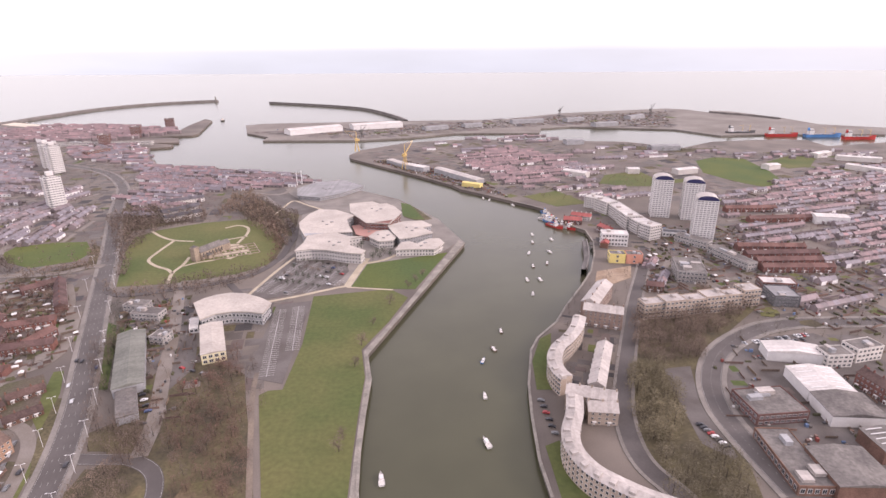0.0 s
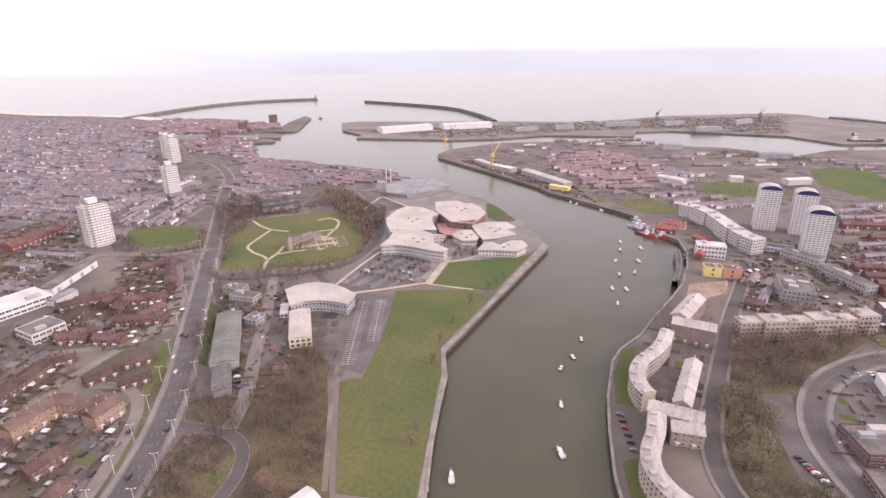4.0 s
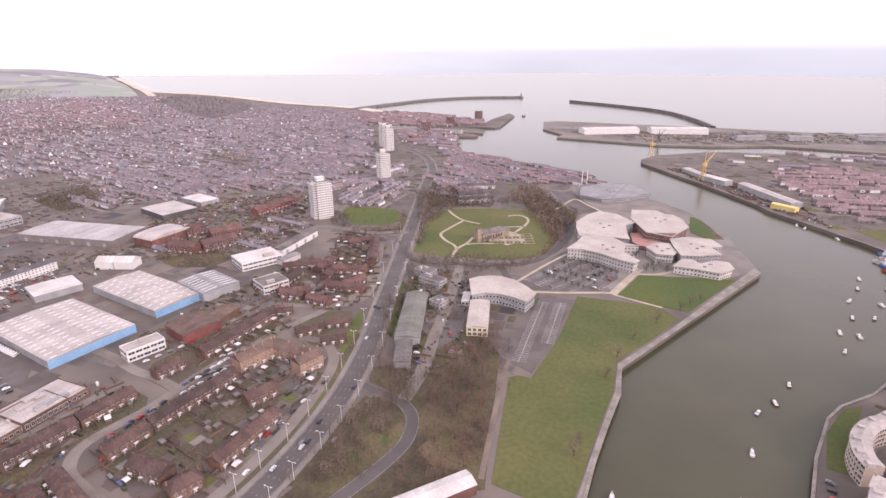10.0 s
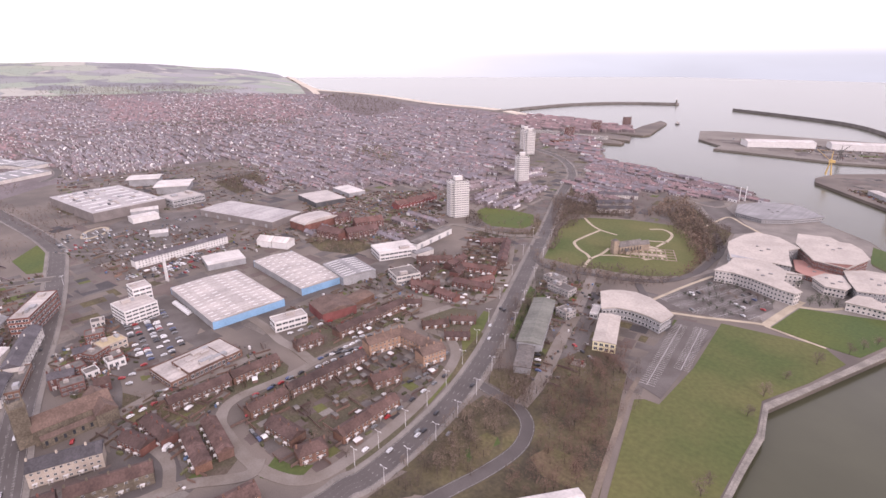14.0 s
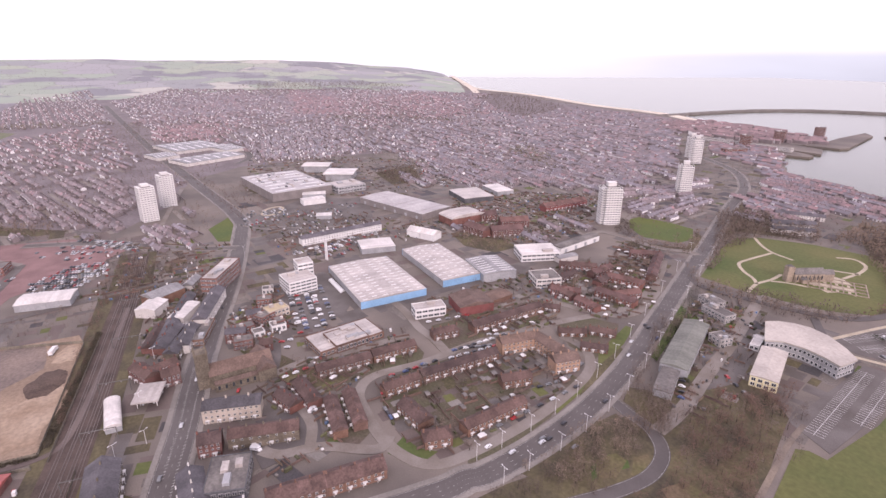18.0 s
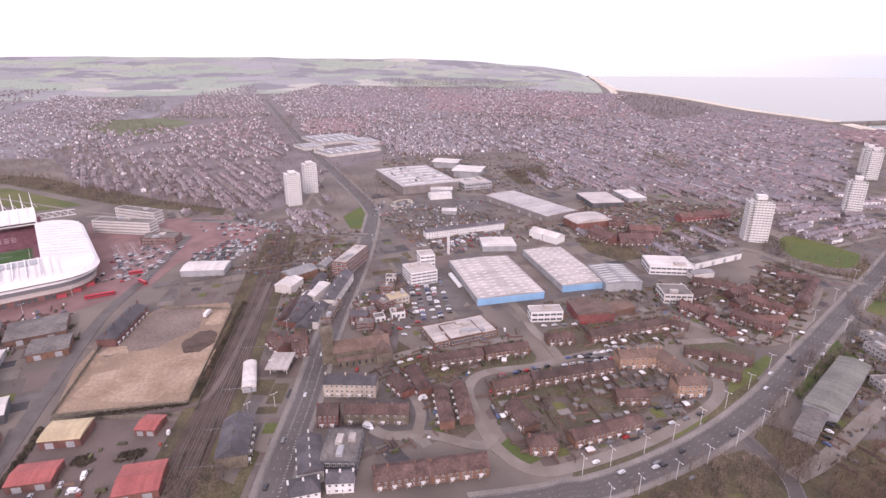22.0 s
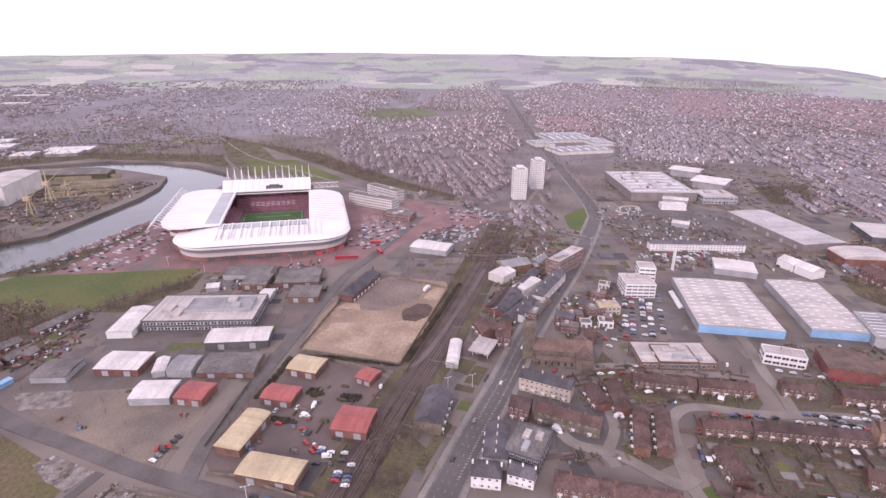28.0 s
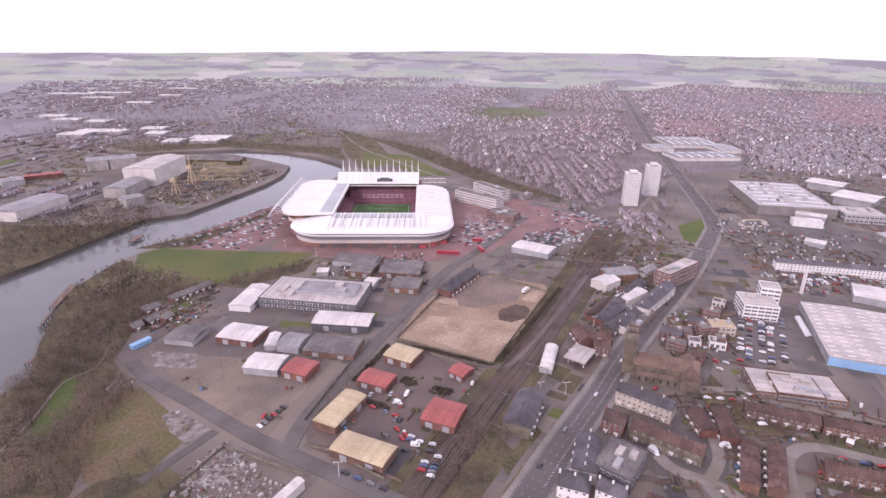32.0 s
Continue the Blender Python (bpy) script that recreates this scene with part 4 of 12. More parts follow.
def town_church(x, y, rot):
    """A Victorian stone town church with a square tower, nave, transept and side aisles."""
    ob = thing("church", x, y, rot, "dark stone town church with a tall square tower", "church")
    part("tower", Geo().box(-24, 0, 0, 7.5, 7.5, 24).box(-24, 0, 24, 8.1, 8.1, 0.7), STONE, ob)
    for dx in (-1, 1):
        for dy in (-1, 1):
            part("pinnacle", Geo().box(0, 0, 0, 1.1, 1.1, 3.4, taper=0.2), STONE, ob, loc=(-24 + dx * 3.4, dy * 3.4, 24.7))
    part("belfry_opening", Geo().box(-24, 0, 16, 7.8, 2.2, 5), DARKGREY, ob)
    part("nave", Geo().box(-2, 0, 0, 38, 12, 9), STONE, ob)
    part("nave_roof", Geo().gable(-2, 0, 9.1, 38, 12, 6, 0.3), ROOF_UMBER, ob)
    part("gable_wall", Geo().add([(17, -6, 9), (17, 6, 9), (17, 0, 15)], [(0, 1, 2)]), STONE, ob)
    part("transept", Geo().box(12, 0, 0, 11, 26, 8), STONE, ob)
    part("transept_roof", Geo().gable(12, 0, 8.1, 26, 11, 5, 0.3, rot=math.pi / 2), ROOF_UMBER, ob)
    for sgn in (-1, 1):
        part("aisle", Geo().box(-6, sgn * 8.5, 0, 26, 5, 5), STONE, ob)
        part("aisle_roof", Geo().gable(-6, sgn * 8.5, 5.1, 26, 5, 1.6, 0.2), ROOF_UMBER, ob)
        for i in range(6):
            part("lancet_window", Geo().box(0, 0, 0, 1.3, 0.2, 2.6), GLASS, ob, loc=(-17 + i * 4.2, sgn * 11, 1.4))
    return ob


def canopy(x, y, L, D, rot, h, label):
    ob = thing("canopy", x, y, rot, label, "canopy")
    part("roof", Geo().box(0, 0, h, L, D, 0.8).box(0, 0, h + 0.8, L - 1, D - 1, 0.1), ROOF_PALE, ob)
    for sx in (-1, 1):
        for sy in (-1, 1):
            part("post", Geo().tube((0, 0, 0), (0, 0, h), 0.22, 0.22), STEEL, ob, loc=(sx * L * 0.36, sy * D * 0.32, 0))
            part("pump", Geo().box(0, 0, 0, 0.9, 0.5, 1.6), GREYCLAD, ob, loc=(sx * L * 0.2, sy * D * 0.2, 0))
    return ob


def chimney_stack(x, y, h):
    ob = thing("pylon_sign", x, y, 20, "tall white pylon sign at the retail park", "sign")
    part("panel", Geo().box(0, 0, 0, 3.2, 1.0, h), WHITE, ob)
    part("base", Geo().box(0, 0, 0, 4.2, 2, 0.8), CONCRETE, ob)
    return ob


def stadium(x, y, rot):
    """An enclosed ground: pitch, four stepped stands, an outer wall with rounded corners, a ring roof, two taller stands with masts."""
    ob = thing("stadium", x, y, rot, "large football stadium with white roofs and red seats", "stadium")
    W, V = 44.0, 63.0
    part("pitch", Geo().box(0, 0, 0.05, 72, 112, 0.12), mat("pitch_turf", (0.055, 0.105, 0.04), 0.95, 0.15, 0.05, 0.4), ob)
    lines = Geo()
    for cx, cy, sx, sy in ((0, 0, 68, 0.3), (-34, 0, 0.3, 105), (34, 0, 0.3, 105), (0, -52.5, 68, 0.3), (0, 52.5, 68, 0.3), (0, 36, 40, 0.3), (0, -36, 40, 0.3)):
        lines.box(cx, cy, 0.18, sx, sy, 0.02)
    part("pitch_lines", lines, WHITE, ob)

    def stand(name, length, depth, rise, rows):
        prof = [(0, 0)]
        for k in range(rows):
            prof += [(depth * k / rows, 1.0 + rise * (k + 1) / rows), (depth * (k + 1) / rows, 1.0 + rise * (k + 1) / rows)]
        prof += [(depth, 0)]
        m = len(prof)
        vs = [(s * length / 2, a, b) for s in (-1, 1) for a, b in prof]
        return Geo().add(vs, [(i, i + 1, m + i + 1, m + i)[::-1] for i in range(m - 1)] + [tuple(range(m)), tuple(range(2 * m - 1, m - 1, -1))])
    for nm, L, ang, off, dep, rs in (("front", 100, math.pi, -57, 42, 17), ("back", 100, 0, 57, 30, 24), ("left", 128, math.pi / 2, -38, 50, 25), ("right", 128, -math.pi / 2, 38, 42, 17)):
        px, py = ((0, off) if nm in ("front", "back") else (off, 0))
        part("stand", stand(nm, L, dep, rs, 16), SEATS, ob, "stepped stand of dark red seats", loc=(px, py, 0), rot=ang)
    for i in range(9):
        part("seat_mark", Geo().box(0, 0, 0, 4.2, 7, 0.3), SEATS_W, ob, loc=(-26 + i * 6.2, 66.5, 8.6)).rotation_euler = (radians(38), 0, 0)
    for i in range(8):
        part("seat_mark", Geo().box(0, 0, 0, 4.0, 5, 0.3), SEATS_W, ob, loc=(-23 + i * 6.2, 78, 18.2)).rotation_euler = (radians(38), 0, 0)
    # ring roof and outer wall
    X0, X1, Y0, Y1, R, n = -88.0, 86.0, -112.0, 88.0, 34.0, 9
    outer = []
    for cx, cy, a0 in ((X1 - R, Y1 - R, 0), (X0 + R, Y1 - R, 90), (X0 + R, Y0 + R, 180), (X1 - R, Y0 + R, 270)):
        outer += [(cx + R * math.cos(radians(a0 + 90 * i / n)), cy + R * math.sin(radians(a0 + 90 * i / n))) for i in range(n + 1)]
    inner = []
    for px, py in outer:
        k = max(abs(px) / W, abs(py) / V)
        corner = (math.copysign(W, px), math.copysign(V, py))
        inner.append((max(-W, min(W, px * 1.0)), max(-V, min(V, py * 1.0))) if k > 1 else corner)
    m = len(outer)
    vs = [(*p, 16.5) for p in outer] + [(p[0] * 0.965, p[1] * 0.965, 19.5) for p in outer] + [(*p, 24.0) for p in inner] + [(*p, 22.8) for p in inner] + [(p[0] * 0.97, p[1] * 0.97, 15.5) for p in outer]
    fs = []
    for a, b in ((0, 1), (1, 2), (2, 3), (3, 4), (4, 0)):
        fs += [(a * m + i, a * m + (i + 1) % m, b * m + (i + 1) % m, b * m + i) for i in range(m)]
    part("ring_roof", Geo().add(vs, fs), ROOF_ST, ob, "smooth white ring roof with rounded corners")
    lo = [(p[0] * 0.95, p[1] * 0.955) for p in outer]
    part("outer_wall", Geo().add([(*p, 4.5) for p in lo] + [(*p, 16) for p in lo], [(i, (i + 1) % m, m + (i + 1) % m, m + i) for i in range(m)]), mat("stadium_wall", (0.42, 0.37, 0.35), 0.8, 0.12), ob, "pale outer wall")
    pl = [(p[0] * 0.94, p[1] * 0.945) for p in outer]
    part("plinth", Geo().add([(*p, 0) for p in pl] + [(*p, 4.6) for p in pl], [(i, (i + 1) % m, m + (i + 1) % m, m + i) for i in range(m)]), mat("stadium_brick", (0.20, 0.10, 0.085), 0.85, 0.15), ob, "dark red brick plinth")
    for i in range(26):
        part("entrance", Geo().box(0, 0, 0, 3.2, 0.4, 3.4), DARKGREY, ob, loc=(-52 + i * 4.1, -106.3, 0)) if i % 5 != 2 else None
    gl = [(p[0] * 0.962, p[1] * 0.965) for p in outer]
    part("glazed_band", Geo().add([(*p, 9) for p in gl] + [(*p, 12.5) for p in gl], [(i, (i + 1) % m, m + (i + 1) % m, m + i) for i in range(m)]), mat("band_glass", (0.16, 0.16, 0.165), 0.3, 0.1), ob, "grey glazed band")
    part("white_band", Geo().add([(p[0] * 1.012, p[1] * 1.01, 12.6) for p in gl] + [(p[0] * 1.012, p[1] * 1.01, 14.6) for p in gl], [(i, (i + 1) % m, m + (i + 1) % m, m + i) for i in range(m)]), STEEL, ob)
    # taller stands
    edge = [(-W, -70), (-80, -75), (-92, -73), (-100, -65), (-104, -52), (-104, 58), (-98, 74), (-84, 82), (-66, 84), (-W, 66)]
    m2 = len(edge)
    vs = [(a, b, 25.5 + (-a - W) * 0.025) for a, b in edge] + [(a, b, 24.2) for a, b in edge]
    part("left_roof", Geo().add(vs, [tuple(range(m2))[::-1], tuple(range(m2, 2 * m2))] + [(i, (i + 1) % m2, m2 + (i + 1) % m2, m2 + i) for i in range(m2)]), ROOF_ST, ob, "tall white stand roof")
    part("back_roof", Geo().add([(-60, V, 26.5), (W + 3, V, 26.5), (W + 3, 92, 35), (-62, 92, 35), (-60, V, 25.4), (W + 3, V, 25.4), (W + 3, 92, 33.4), (-62, 92, 33.4)], [(0, 1, 2, 3)[::1], (7, 6, 5, 4), (0, 4, 5, 1), (1, 5, 6, 2), (2, 6, 7, 3), (3, 7, 4, 0)]), ROOF_ST, ob, "tall white stand roof")
    part("back_wall", Geo().box(-7, 91, 0, 108, 2, 33.5), mat("stadium_wall", (0.42, 0.37, 0.35)), ob)
    lw = [(a * 0.93 if a < -W else a, b * 0.95) for a, b in edge]
    part("left_wall", Geo().add([(*p, 0) for p in lw] + [(*p, 24.4) for p in lw], [(i, i + 1, m2 + i + 1, m2 + i) for i in range(1, m2 - 1)]), mat("stadium_brick", (0.20, 0.10, 0.085)), ob, "dark brick back of the tall stand")
    part("left_band", Geo().add([(p[0] * 1.01, p[1] * 1.01, 15) for p in lw] + [(p[0] * 1.01, p[1] * 1.01, 19) for p in lw], [(i, i + 1, m2 + i + 1, m2 + i) for i in range(1, m2 - 1)]), RENDER_W, ob)
    part("end_wall", Geo().box(W + 2, 77, 16, 1, 28, 14), STEEL, ob)
    # glazed strips in the roofs
    pane = Geo().box(0, 0, 0, 6.2, 10.5, 0.3).mesh("roof_pane", [mat("roof_glass", (0.30, 0.32, 0.32), 0.25, 0.1)])
    for i in range(11):
        o = part("roof_pane", pane, None, ob, loc=(-40 + i * 7.9, -V - 9, 23.5))
        o.rotation_euler = (radians(5.5), 0, 0)
    strip = Geo().box(0, 0, 0, 13, 6.6, 0.3).mesh("roof_pane", [mat("roof_glass", (0.30, 0.32, 0.32))])
    for i in range(17):
        o = part("roof_pane", strip, None, ob, loc=(-W - 9, -62 + i * 7.6, 25.8))
        o.rotation_euler = (0, radians(1.5), 0)
    rib = Geo().box(0, 0, 0, 0.7, 34, 1.3).mesh("roof_rib", [STEEL])
    for i in range(10):
        o = part("roof_rib", rib, None, ob, loc=(-41 + i * 9.2, -V - 21, 22.6))
        o.rotation_euler = (radians(6.5), 0, 0)
    rib2 = Geo().box(0, 0, 0, 38, 0.6, 0.9).mesh("roof_rib", [STEEL])
    for i in range(12):
        o = part("roof_rib", rib2, None, ob, loc=(W + 20, -55 + i * 10, 22.3))
        o.rotation_euler = (0, radians(6.5), 0)
    rib3 = Geo().box(0, 0, 0, 0.6, 30, 0.8).mesh("roof_rib", [STEEL])
    for i in range(12):
        o = part("roof_rib", rib3, None, ob, loc=(-50 + i * 8.2, 77.5, 30.8))
        o.rotation_euler = (radians(16.5), 0, 0)
    seam = Geo().box(0, 0, 0, 50, 0.35, 0.25).mesh("roof_seam", [SEAM])
    for i in range(15):
        part("roof_seam", seam, None, ob, loc=(-W - 42 + 6, -64 + i * 9.3, 26.3)).rotation_euler = (0, radians(1.5), 0)
    seam2 = Geo().box(0, 0, 0, 0.3, 40, 0.25).mesh("roof_seam", [SEAM])
    for i in range(19):
        part("roof_seam", seam2, None, ob, loc=(-45 + i * 5.6, -V - 22, 22.0)).rotation_euler = (radians(5.3), 0, 0)
    # masts with stays over the back stand, a lattice truss behind the left one
    for i in range(13):
        u = -55 + i * 8.4
        part("mast", Geo().tube((0, 0, 0), (0, 1, 17), 0.6, 0.22).tube((0, 1, 16), (0, -24, -7.5), 0.14, 0.14, 4).tube((0, 1, 16), (0, 9, -10), 0.14, 0.14, 4).tube((0, 0, 6), (4.2, 0, 0), 0.2, 0.2, 4), STEEL, ob, "white steel mast with stays", loc=(u, 91, 34.5))
    for i in range(18):
        v0, v1 = -72 + i * 8.4, -72 + (i + 1) * 8.4
        part("truss_bay", Geo().tube((0, v0, 31), (0, v1, 31), 0.45, 0.45, 5).tube((-4, v0, 25), (-4, v1, 25), 0.45, 0.45, 5).tube((0, v0, 31), (-4, v1, 25), 0.3, 0.3, 4).tube((-4, v0, 25), (0, v0, 31), 0.3, 0.3, 4).tube((0, v0, 31), (9, v0, 26.5), 0.25, 0.25, 4), STEEL, ob, loc=(-108, 0, 0))
    for i in range(5):
        part("truss_bay", Geo().tube((i * 7, 0, 33), (i * 7 + 7, 0, 33), 0.35, 0.35, 5).tube((i * 7, 0, 27), (i * 7 + 7, 0, 27), 0.35, 0.35, 5).tube((i * 7, 0, 33), (i * 7 + 7, 0, 27), 0.25, 0.25, 4).tube((i * 7, 0, 27), (i * 7, 0, 33), 0.25, 0.25, 4), STEEL, ob, loc=(W + 4, 90, -6))
    part("scoreboard", Geo().box(0, 0, 0, 20, 4, 4.5).box(0, 0, 4.5, 12, 2, 1.5), DARKGREY, ob, "black scoreboard over the back stand", loc=(2, V + 6, 26.5))
    for i in range(3):
        part("turnstile_block", Geo().box(0, 0, 0, 7, 3, 3), mat("red_kiosk", (0.33, 0.06, 0.07), 0.6, 0.1), ob, loc=(52 + i * 11, -109 + i * 7, 0))
    return ob


SEAM = mat("roof_seam_sheet", (0.50, 0.48, 0.465), 0.6, 0.1)
ROOF_ST = mat("stadium_roof", (0.63, 0.605, 0.59), 0.5, 0.07, 0.035, 0.5)


def car_model(paint, van=False):
    """Body with a cabin, glazing band and two axles with wheels."""
    b = Geo()
    if van:
        prof = [(-2.5, 0.35), (-2.5, 2.0), (-2.4, 2.2), (1.2, 2.2), (1.8, 1.3), (2.45, 1.1), (2.5, 0.4)]
        w = 0.98
    else:
        prof = [(-2.05, 0.35), (-2.1, 0.85), (-1.7, 1.0), (-1.2, 1.42), (0.35, 1.45), (1.05, 0.98), (2.0, 0.82), (2.1, 0.4)]
        w = 0.88
    n = len(prof)
    vs = [(p[0], s * w * (0.84 if p[1] > 1.2 and not van else 1), p[1]) for s in (-1, 1) for p in prof]
    b.add(vs, [tuple(range(n)), tuple(range(2 * n - 1, n - 1, -1))] + [(i, n + i, n + (i + 1) % n, (i + 1) % n) for i in range(n)])
    gl = Geo().box(-0.35 if not van else 1.05, 0, 1.02 if not van else 1.35, 1.9 if not van else 0.9, 1.66 if not van else 1.98, 0.33 if not van else 0.6)
    wh = Geo().tube((0, -0.92, 0), (0, -0.7, 0), 0.33, 0.33, 8).tube((0, 0.7, 0), (0, 0.92, 0), 0.33, 0.33, 8).tube((0, -0.7, 0), (0, 0.7, 0), 0.06, 0.06, 4)
    return b.mesh("body", [paint]), gl.mesh("glazing", [GLASS]), wh.mesh("axle", [TYRE])


CAR_MODELS = [(car_model(p), n) for p, n in zip(CARS, ("white", "silver", "grey", "black", "red", "blue"))]
VAN_MODEL = (car_model(CARS[0], True), "white")
rnd_car = random.Random(11)


def car(x, y, rot, van=False, colour=-1, group="parked cars"):
    (b, g, w), nm = VAN_MODEL if van else (CAR_MODELS[colour] if colour >= 0 else rnd_car.choices(CAR_MODELS, (3, 4, 6, 6, 2, 2))[0])
    ob = thing("van" if van else "car", x, y, rot, nm + (" panel van parked on asphalt" if van else " car standing on asphalt"), "van" if van else "car", group, z=0.25)
    part("glazing", g, None, part("body", b, None, ob))
    for sx in (-1.3, 1.3):
        part("axle", w, None, ob, loc=(sx, 0, 0.33))
    return ob


def car_rows(pts, turn, row, seed, keep=0.6, limit=60):
    """Cars in rows over a car park."""
    rnd = random.Random(seed)
    ca, sa = math.cos(radians(turn)), math.sin(radians(turn))
    rp = [(p[0] * ca + p[1] * sa, -p[0] * sa + p[1] * ca) for p in pts]
    xs, ys = [p[0] for p in rp], [p[1] for p in rp]
    got, y, k = [], min(ys) + 3, 0
    while y < max(ys):
        x = min(xs) + 2
        while x < max(xs):
            wx, wy = x * ca - y * sa, x * sa + y * ca
            if inside((wx, wy), pts) and rnd.random() < keep:
                got.append((wx, wy, turn + 90 + rnd.choice((0, 180)) + rnd.uniform(-3, 3)))
            x += 2.7
        y += 5.4 if k % 2 == 0 else row
        k += 1
    rnd.shuffle(got)
    for c in got[:limit]:
        car(*c, van=rnd.random() < 0.06)


def bay_lines(pts, turn, row, z=0.19):
    """White painted parking bays over a car park."""
    g = Geo()
    ca, sa = math.cos(radians(turn)), math.sin(radians(turn))
    rp = [(p[0] * ca + p[1] * sa, -p[0] * sa + p[1] * ca) for p in pts]
    xs, ys = [p[0] for p in rp], [p[1] for p in rp]
    y = min(ys) + 3
    while y < max(ys):
        x = min(xs)
        while x < max(xs):
            wx, wy = x * ca - y * sa, x * sa + y * ca
            if inside((wx, wy), pts):
                g.box(wx, wy, z, 0.25, 9.6, 0.02, radians(turn))
                g.box(wx, wy, z, 2.7, 0.25, 0.02, radians(turn))
            x += 2.7
        y += row
    return tagged(new("parking_bays", g.mesh("parking_bays", [LINE])), "white painted parking bays on asphalt", "marking", "", "stuff")


def boat(x, y, rot, size=1.0, kind="white", cabin=True):
    lab = {"white": "small white motor boat moored on the river", "blue": "small blue boat moored on the river", "brown": "small dark wooden boat moored on the river"}[kind]
    ob = thing("boat", x, y, rot, lab, "boat", "moored boats", z=-4.0)
    ob.scale = (size, size, size)
    hm = {"white": WHITE, "blue": SHIPBLUE, "brown": RUST}[kind]
    n, top, keel = 8, [], []
    for i in range(n + 1):
        k = i / n
        top.append((-3.2 + 6.8 * k, max(0.03, 1.25 * (1 - k ** 2.6)), 1.0 + 0.35 * k * k))
    vs = [(p[0], p[1], p[2]) for p in top] + [(p[0], -p[1], p[2]) for p in top] + [(p[0] * 0.93, p[1] * 0.6, -0.3) for p in top] + [(p[0] * 0.93, -p[1] * 0.6, -0.3) for p in top]
    m = n + 1
    fs = [(2 * m + i, 2 * m + i + 1, i + 1, i) for i in range(n)] + [(m + i, m + i + 1, 3 * m + i + 1, 3 * m + i) for i in range(n)] + [(0, m, 3 * m, 2 * m)]
    part("hull", Geo().add(vs, fs), hm, ob)
    part("deck", Geo().add([(p[0] * 0.98, p[1] * 0.9, 0.85) for p in top] + [(p[0] * 0.98, -p[1] * 0.9, 0.85) for p in top], [(i, i + 1, m + i + 1, m + i)[::-1] for i in range(n)]), mat("boat_deck", (0.5, 0.48, 0.45), 0.7, 0.1), ob)
    if cabin:
        cabin = part("cabin", Geo().box(0.3, 0, 0.85, 2.4, 1.7, 1.0, taper=0.85), WHITE, ob)
        part("windscreen", Geo().box(1.3, 0, 1.2, 0.5, 1.55, 0.5), GLASS, cabin)
    part("mast", Geo().tube((-0.4, 0, 0.8), (-0.4, 0, 3.4), 0.05, 0.03, 5), STEEL, ob)
    return ob


def ship(x, y, rot, L, paint, label, tug=False):
    """A moored ship: hull with raised bow, deck, bridge house, funnel, masts and hatches."""
    ob = thing("ship", x, y, rot, label, "ship", "", z=-4.0)
    w, n = L * 0.085 if not tug else L * 0.15, 10
    half = [(-L / 2 + L * i / n, w * (1 - max(0, (i / n - 0.72) / 0.28) ** 2 * 0.97), 7 + (2.5 if i > 7 else 0)) for i in range(n + 1)]
    if tug:
        half = [(a, b, 2.2 + (1.2 if a > L * 0.2 else 0)) for a, b, c in half]
    m = n + 1
    vs = [(a, b, c) for a, b, c in half] + [(a, -b, c) for a, b, c in half] + [(a * 0.97, b * 0.8, -1) for a, b, c in half] + [(a * 0.97, -b * 0.8, -1) for a, b, c in half]
    fs = [(2 * m + i, 2 * m + i + 1, i + 1, i) for i in range(n)] + [(m + i, m + i + 1, 3 * m + i + 1, 3 * m + i) for i in range(n)] + [(0, m, 3 * m, 2 * m)]
    part("hull", Geo().add(vs, fs), paint, ob)
    part("deck", Geo().add([(a, b * 0.97, c - 0.8) for a, b, c in half] + [(a, -b * 0.97, c - 0.8) for a, b, c in half], [(i, i + 1, m + i + 1, m + i)[::-1] for i in range(n)]), RUST, ob)
    dz = 6.2 if not tug else 1.4
    k = 1.0 if not tug else 0.4
    bx = -L * 0.34 if not tug else L * 0.05
    bridge = part("bridge_house", Geo().box(bx, 0, dz, L * 0.12, w * 1.6, 9 * k).box(bx, 0, dz + 9 * k, L * 0.09, w * 1.3, 4 * k), WHITE, ob)
    part("bridge_windows", Geo().box(bx, 0, dz + 10 * k, L * 0.093, w * 1.32, 1.4 * k), GLASS, bridge)
    part("funnel", Geo().box(bx - L * 0.07, 0, dz + 9 * k, 4 * k, 3 * k, 7 * k, taper=0.85), paint, ob)
    for px in ((0.05, 0.3) if not tug else (0.3,)):
        part("mast", Geo().tube((L * px, 0, dz), (L * px, 0, dz + 18 * k), 0.5 * k, 0.25 * k).tube((L * px, 0, dz + 14 * k), (L * px - 9 * k, 0, dz + 17 * k), 0.3 * k, 0.2 * k), CRANEY, ob)
    for i in range(4 if not tug else 1):
        part("hatch", Geo().box(-L * 0.2 + i * L * 0.14, 0, dz, L * 0.1, w * 1.1, 1.6 * k), GREYCLAD, ob)
    return ob


def dry_dock(pts, label):
    """A dock floor between stepped side walls, on the ground of the yard."""
    ob = flat("dry_dock", pts, 0.16, mat("dock_floor", (0.17, 0.145, 0.10), 0.9, 0.2, 0.03, 0.4), label, "dock")
    wall = mat("dock_wall", (0.24, 0.205, 0.14), 0.9, 0.2, 0.05, 0.5)
    (ax, ay), (bx, by), (cx, cy), (dx, dy) = pts
    for k in (0.0, 0.22, 0.45, 0.72, 1.0):
        a, b = Vector((ax + (dx - ax) * k, ay + (dy - ay) * k)), Vector((bx + (cx - bx) * k, by + (cy - by) * k))
        m, d = (a + b) / 2, b - a
        part("dock_wall", Geo().box(m.x, m.y, 0, d.length, 2.4, 5.5 if k in (0.45, 1.0) else 2.8, math.atan2(d.y, d.x)), wall, ob)
    return ob


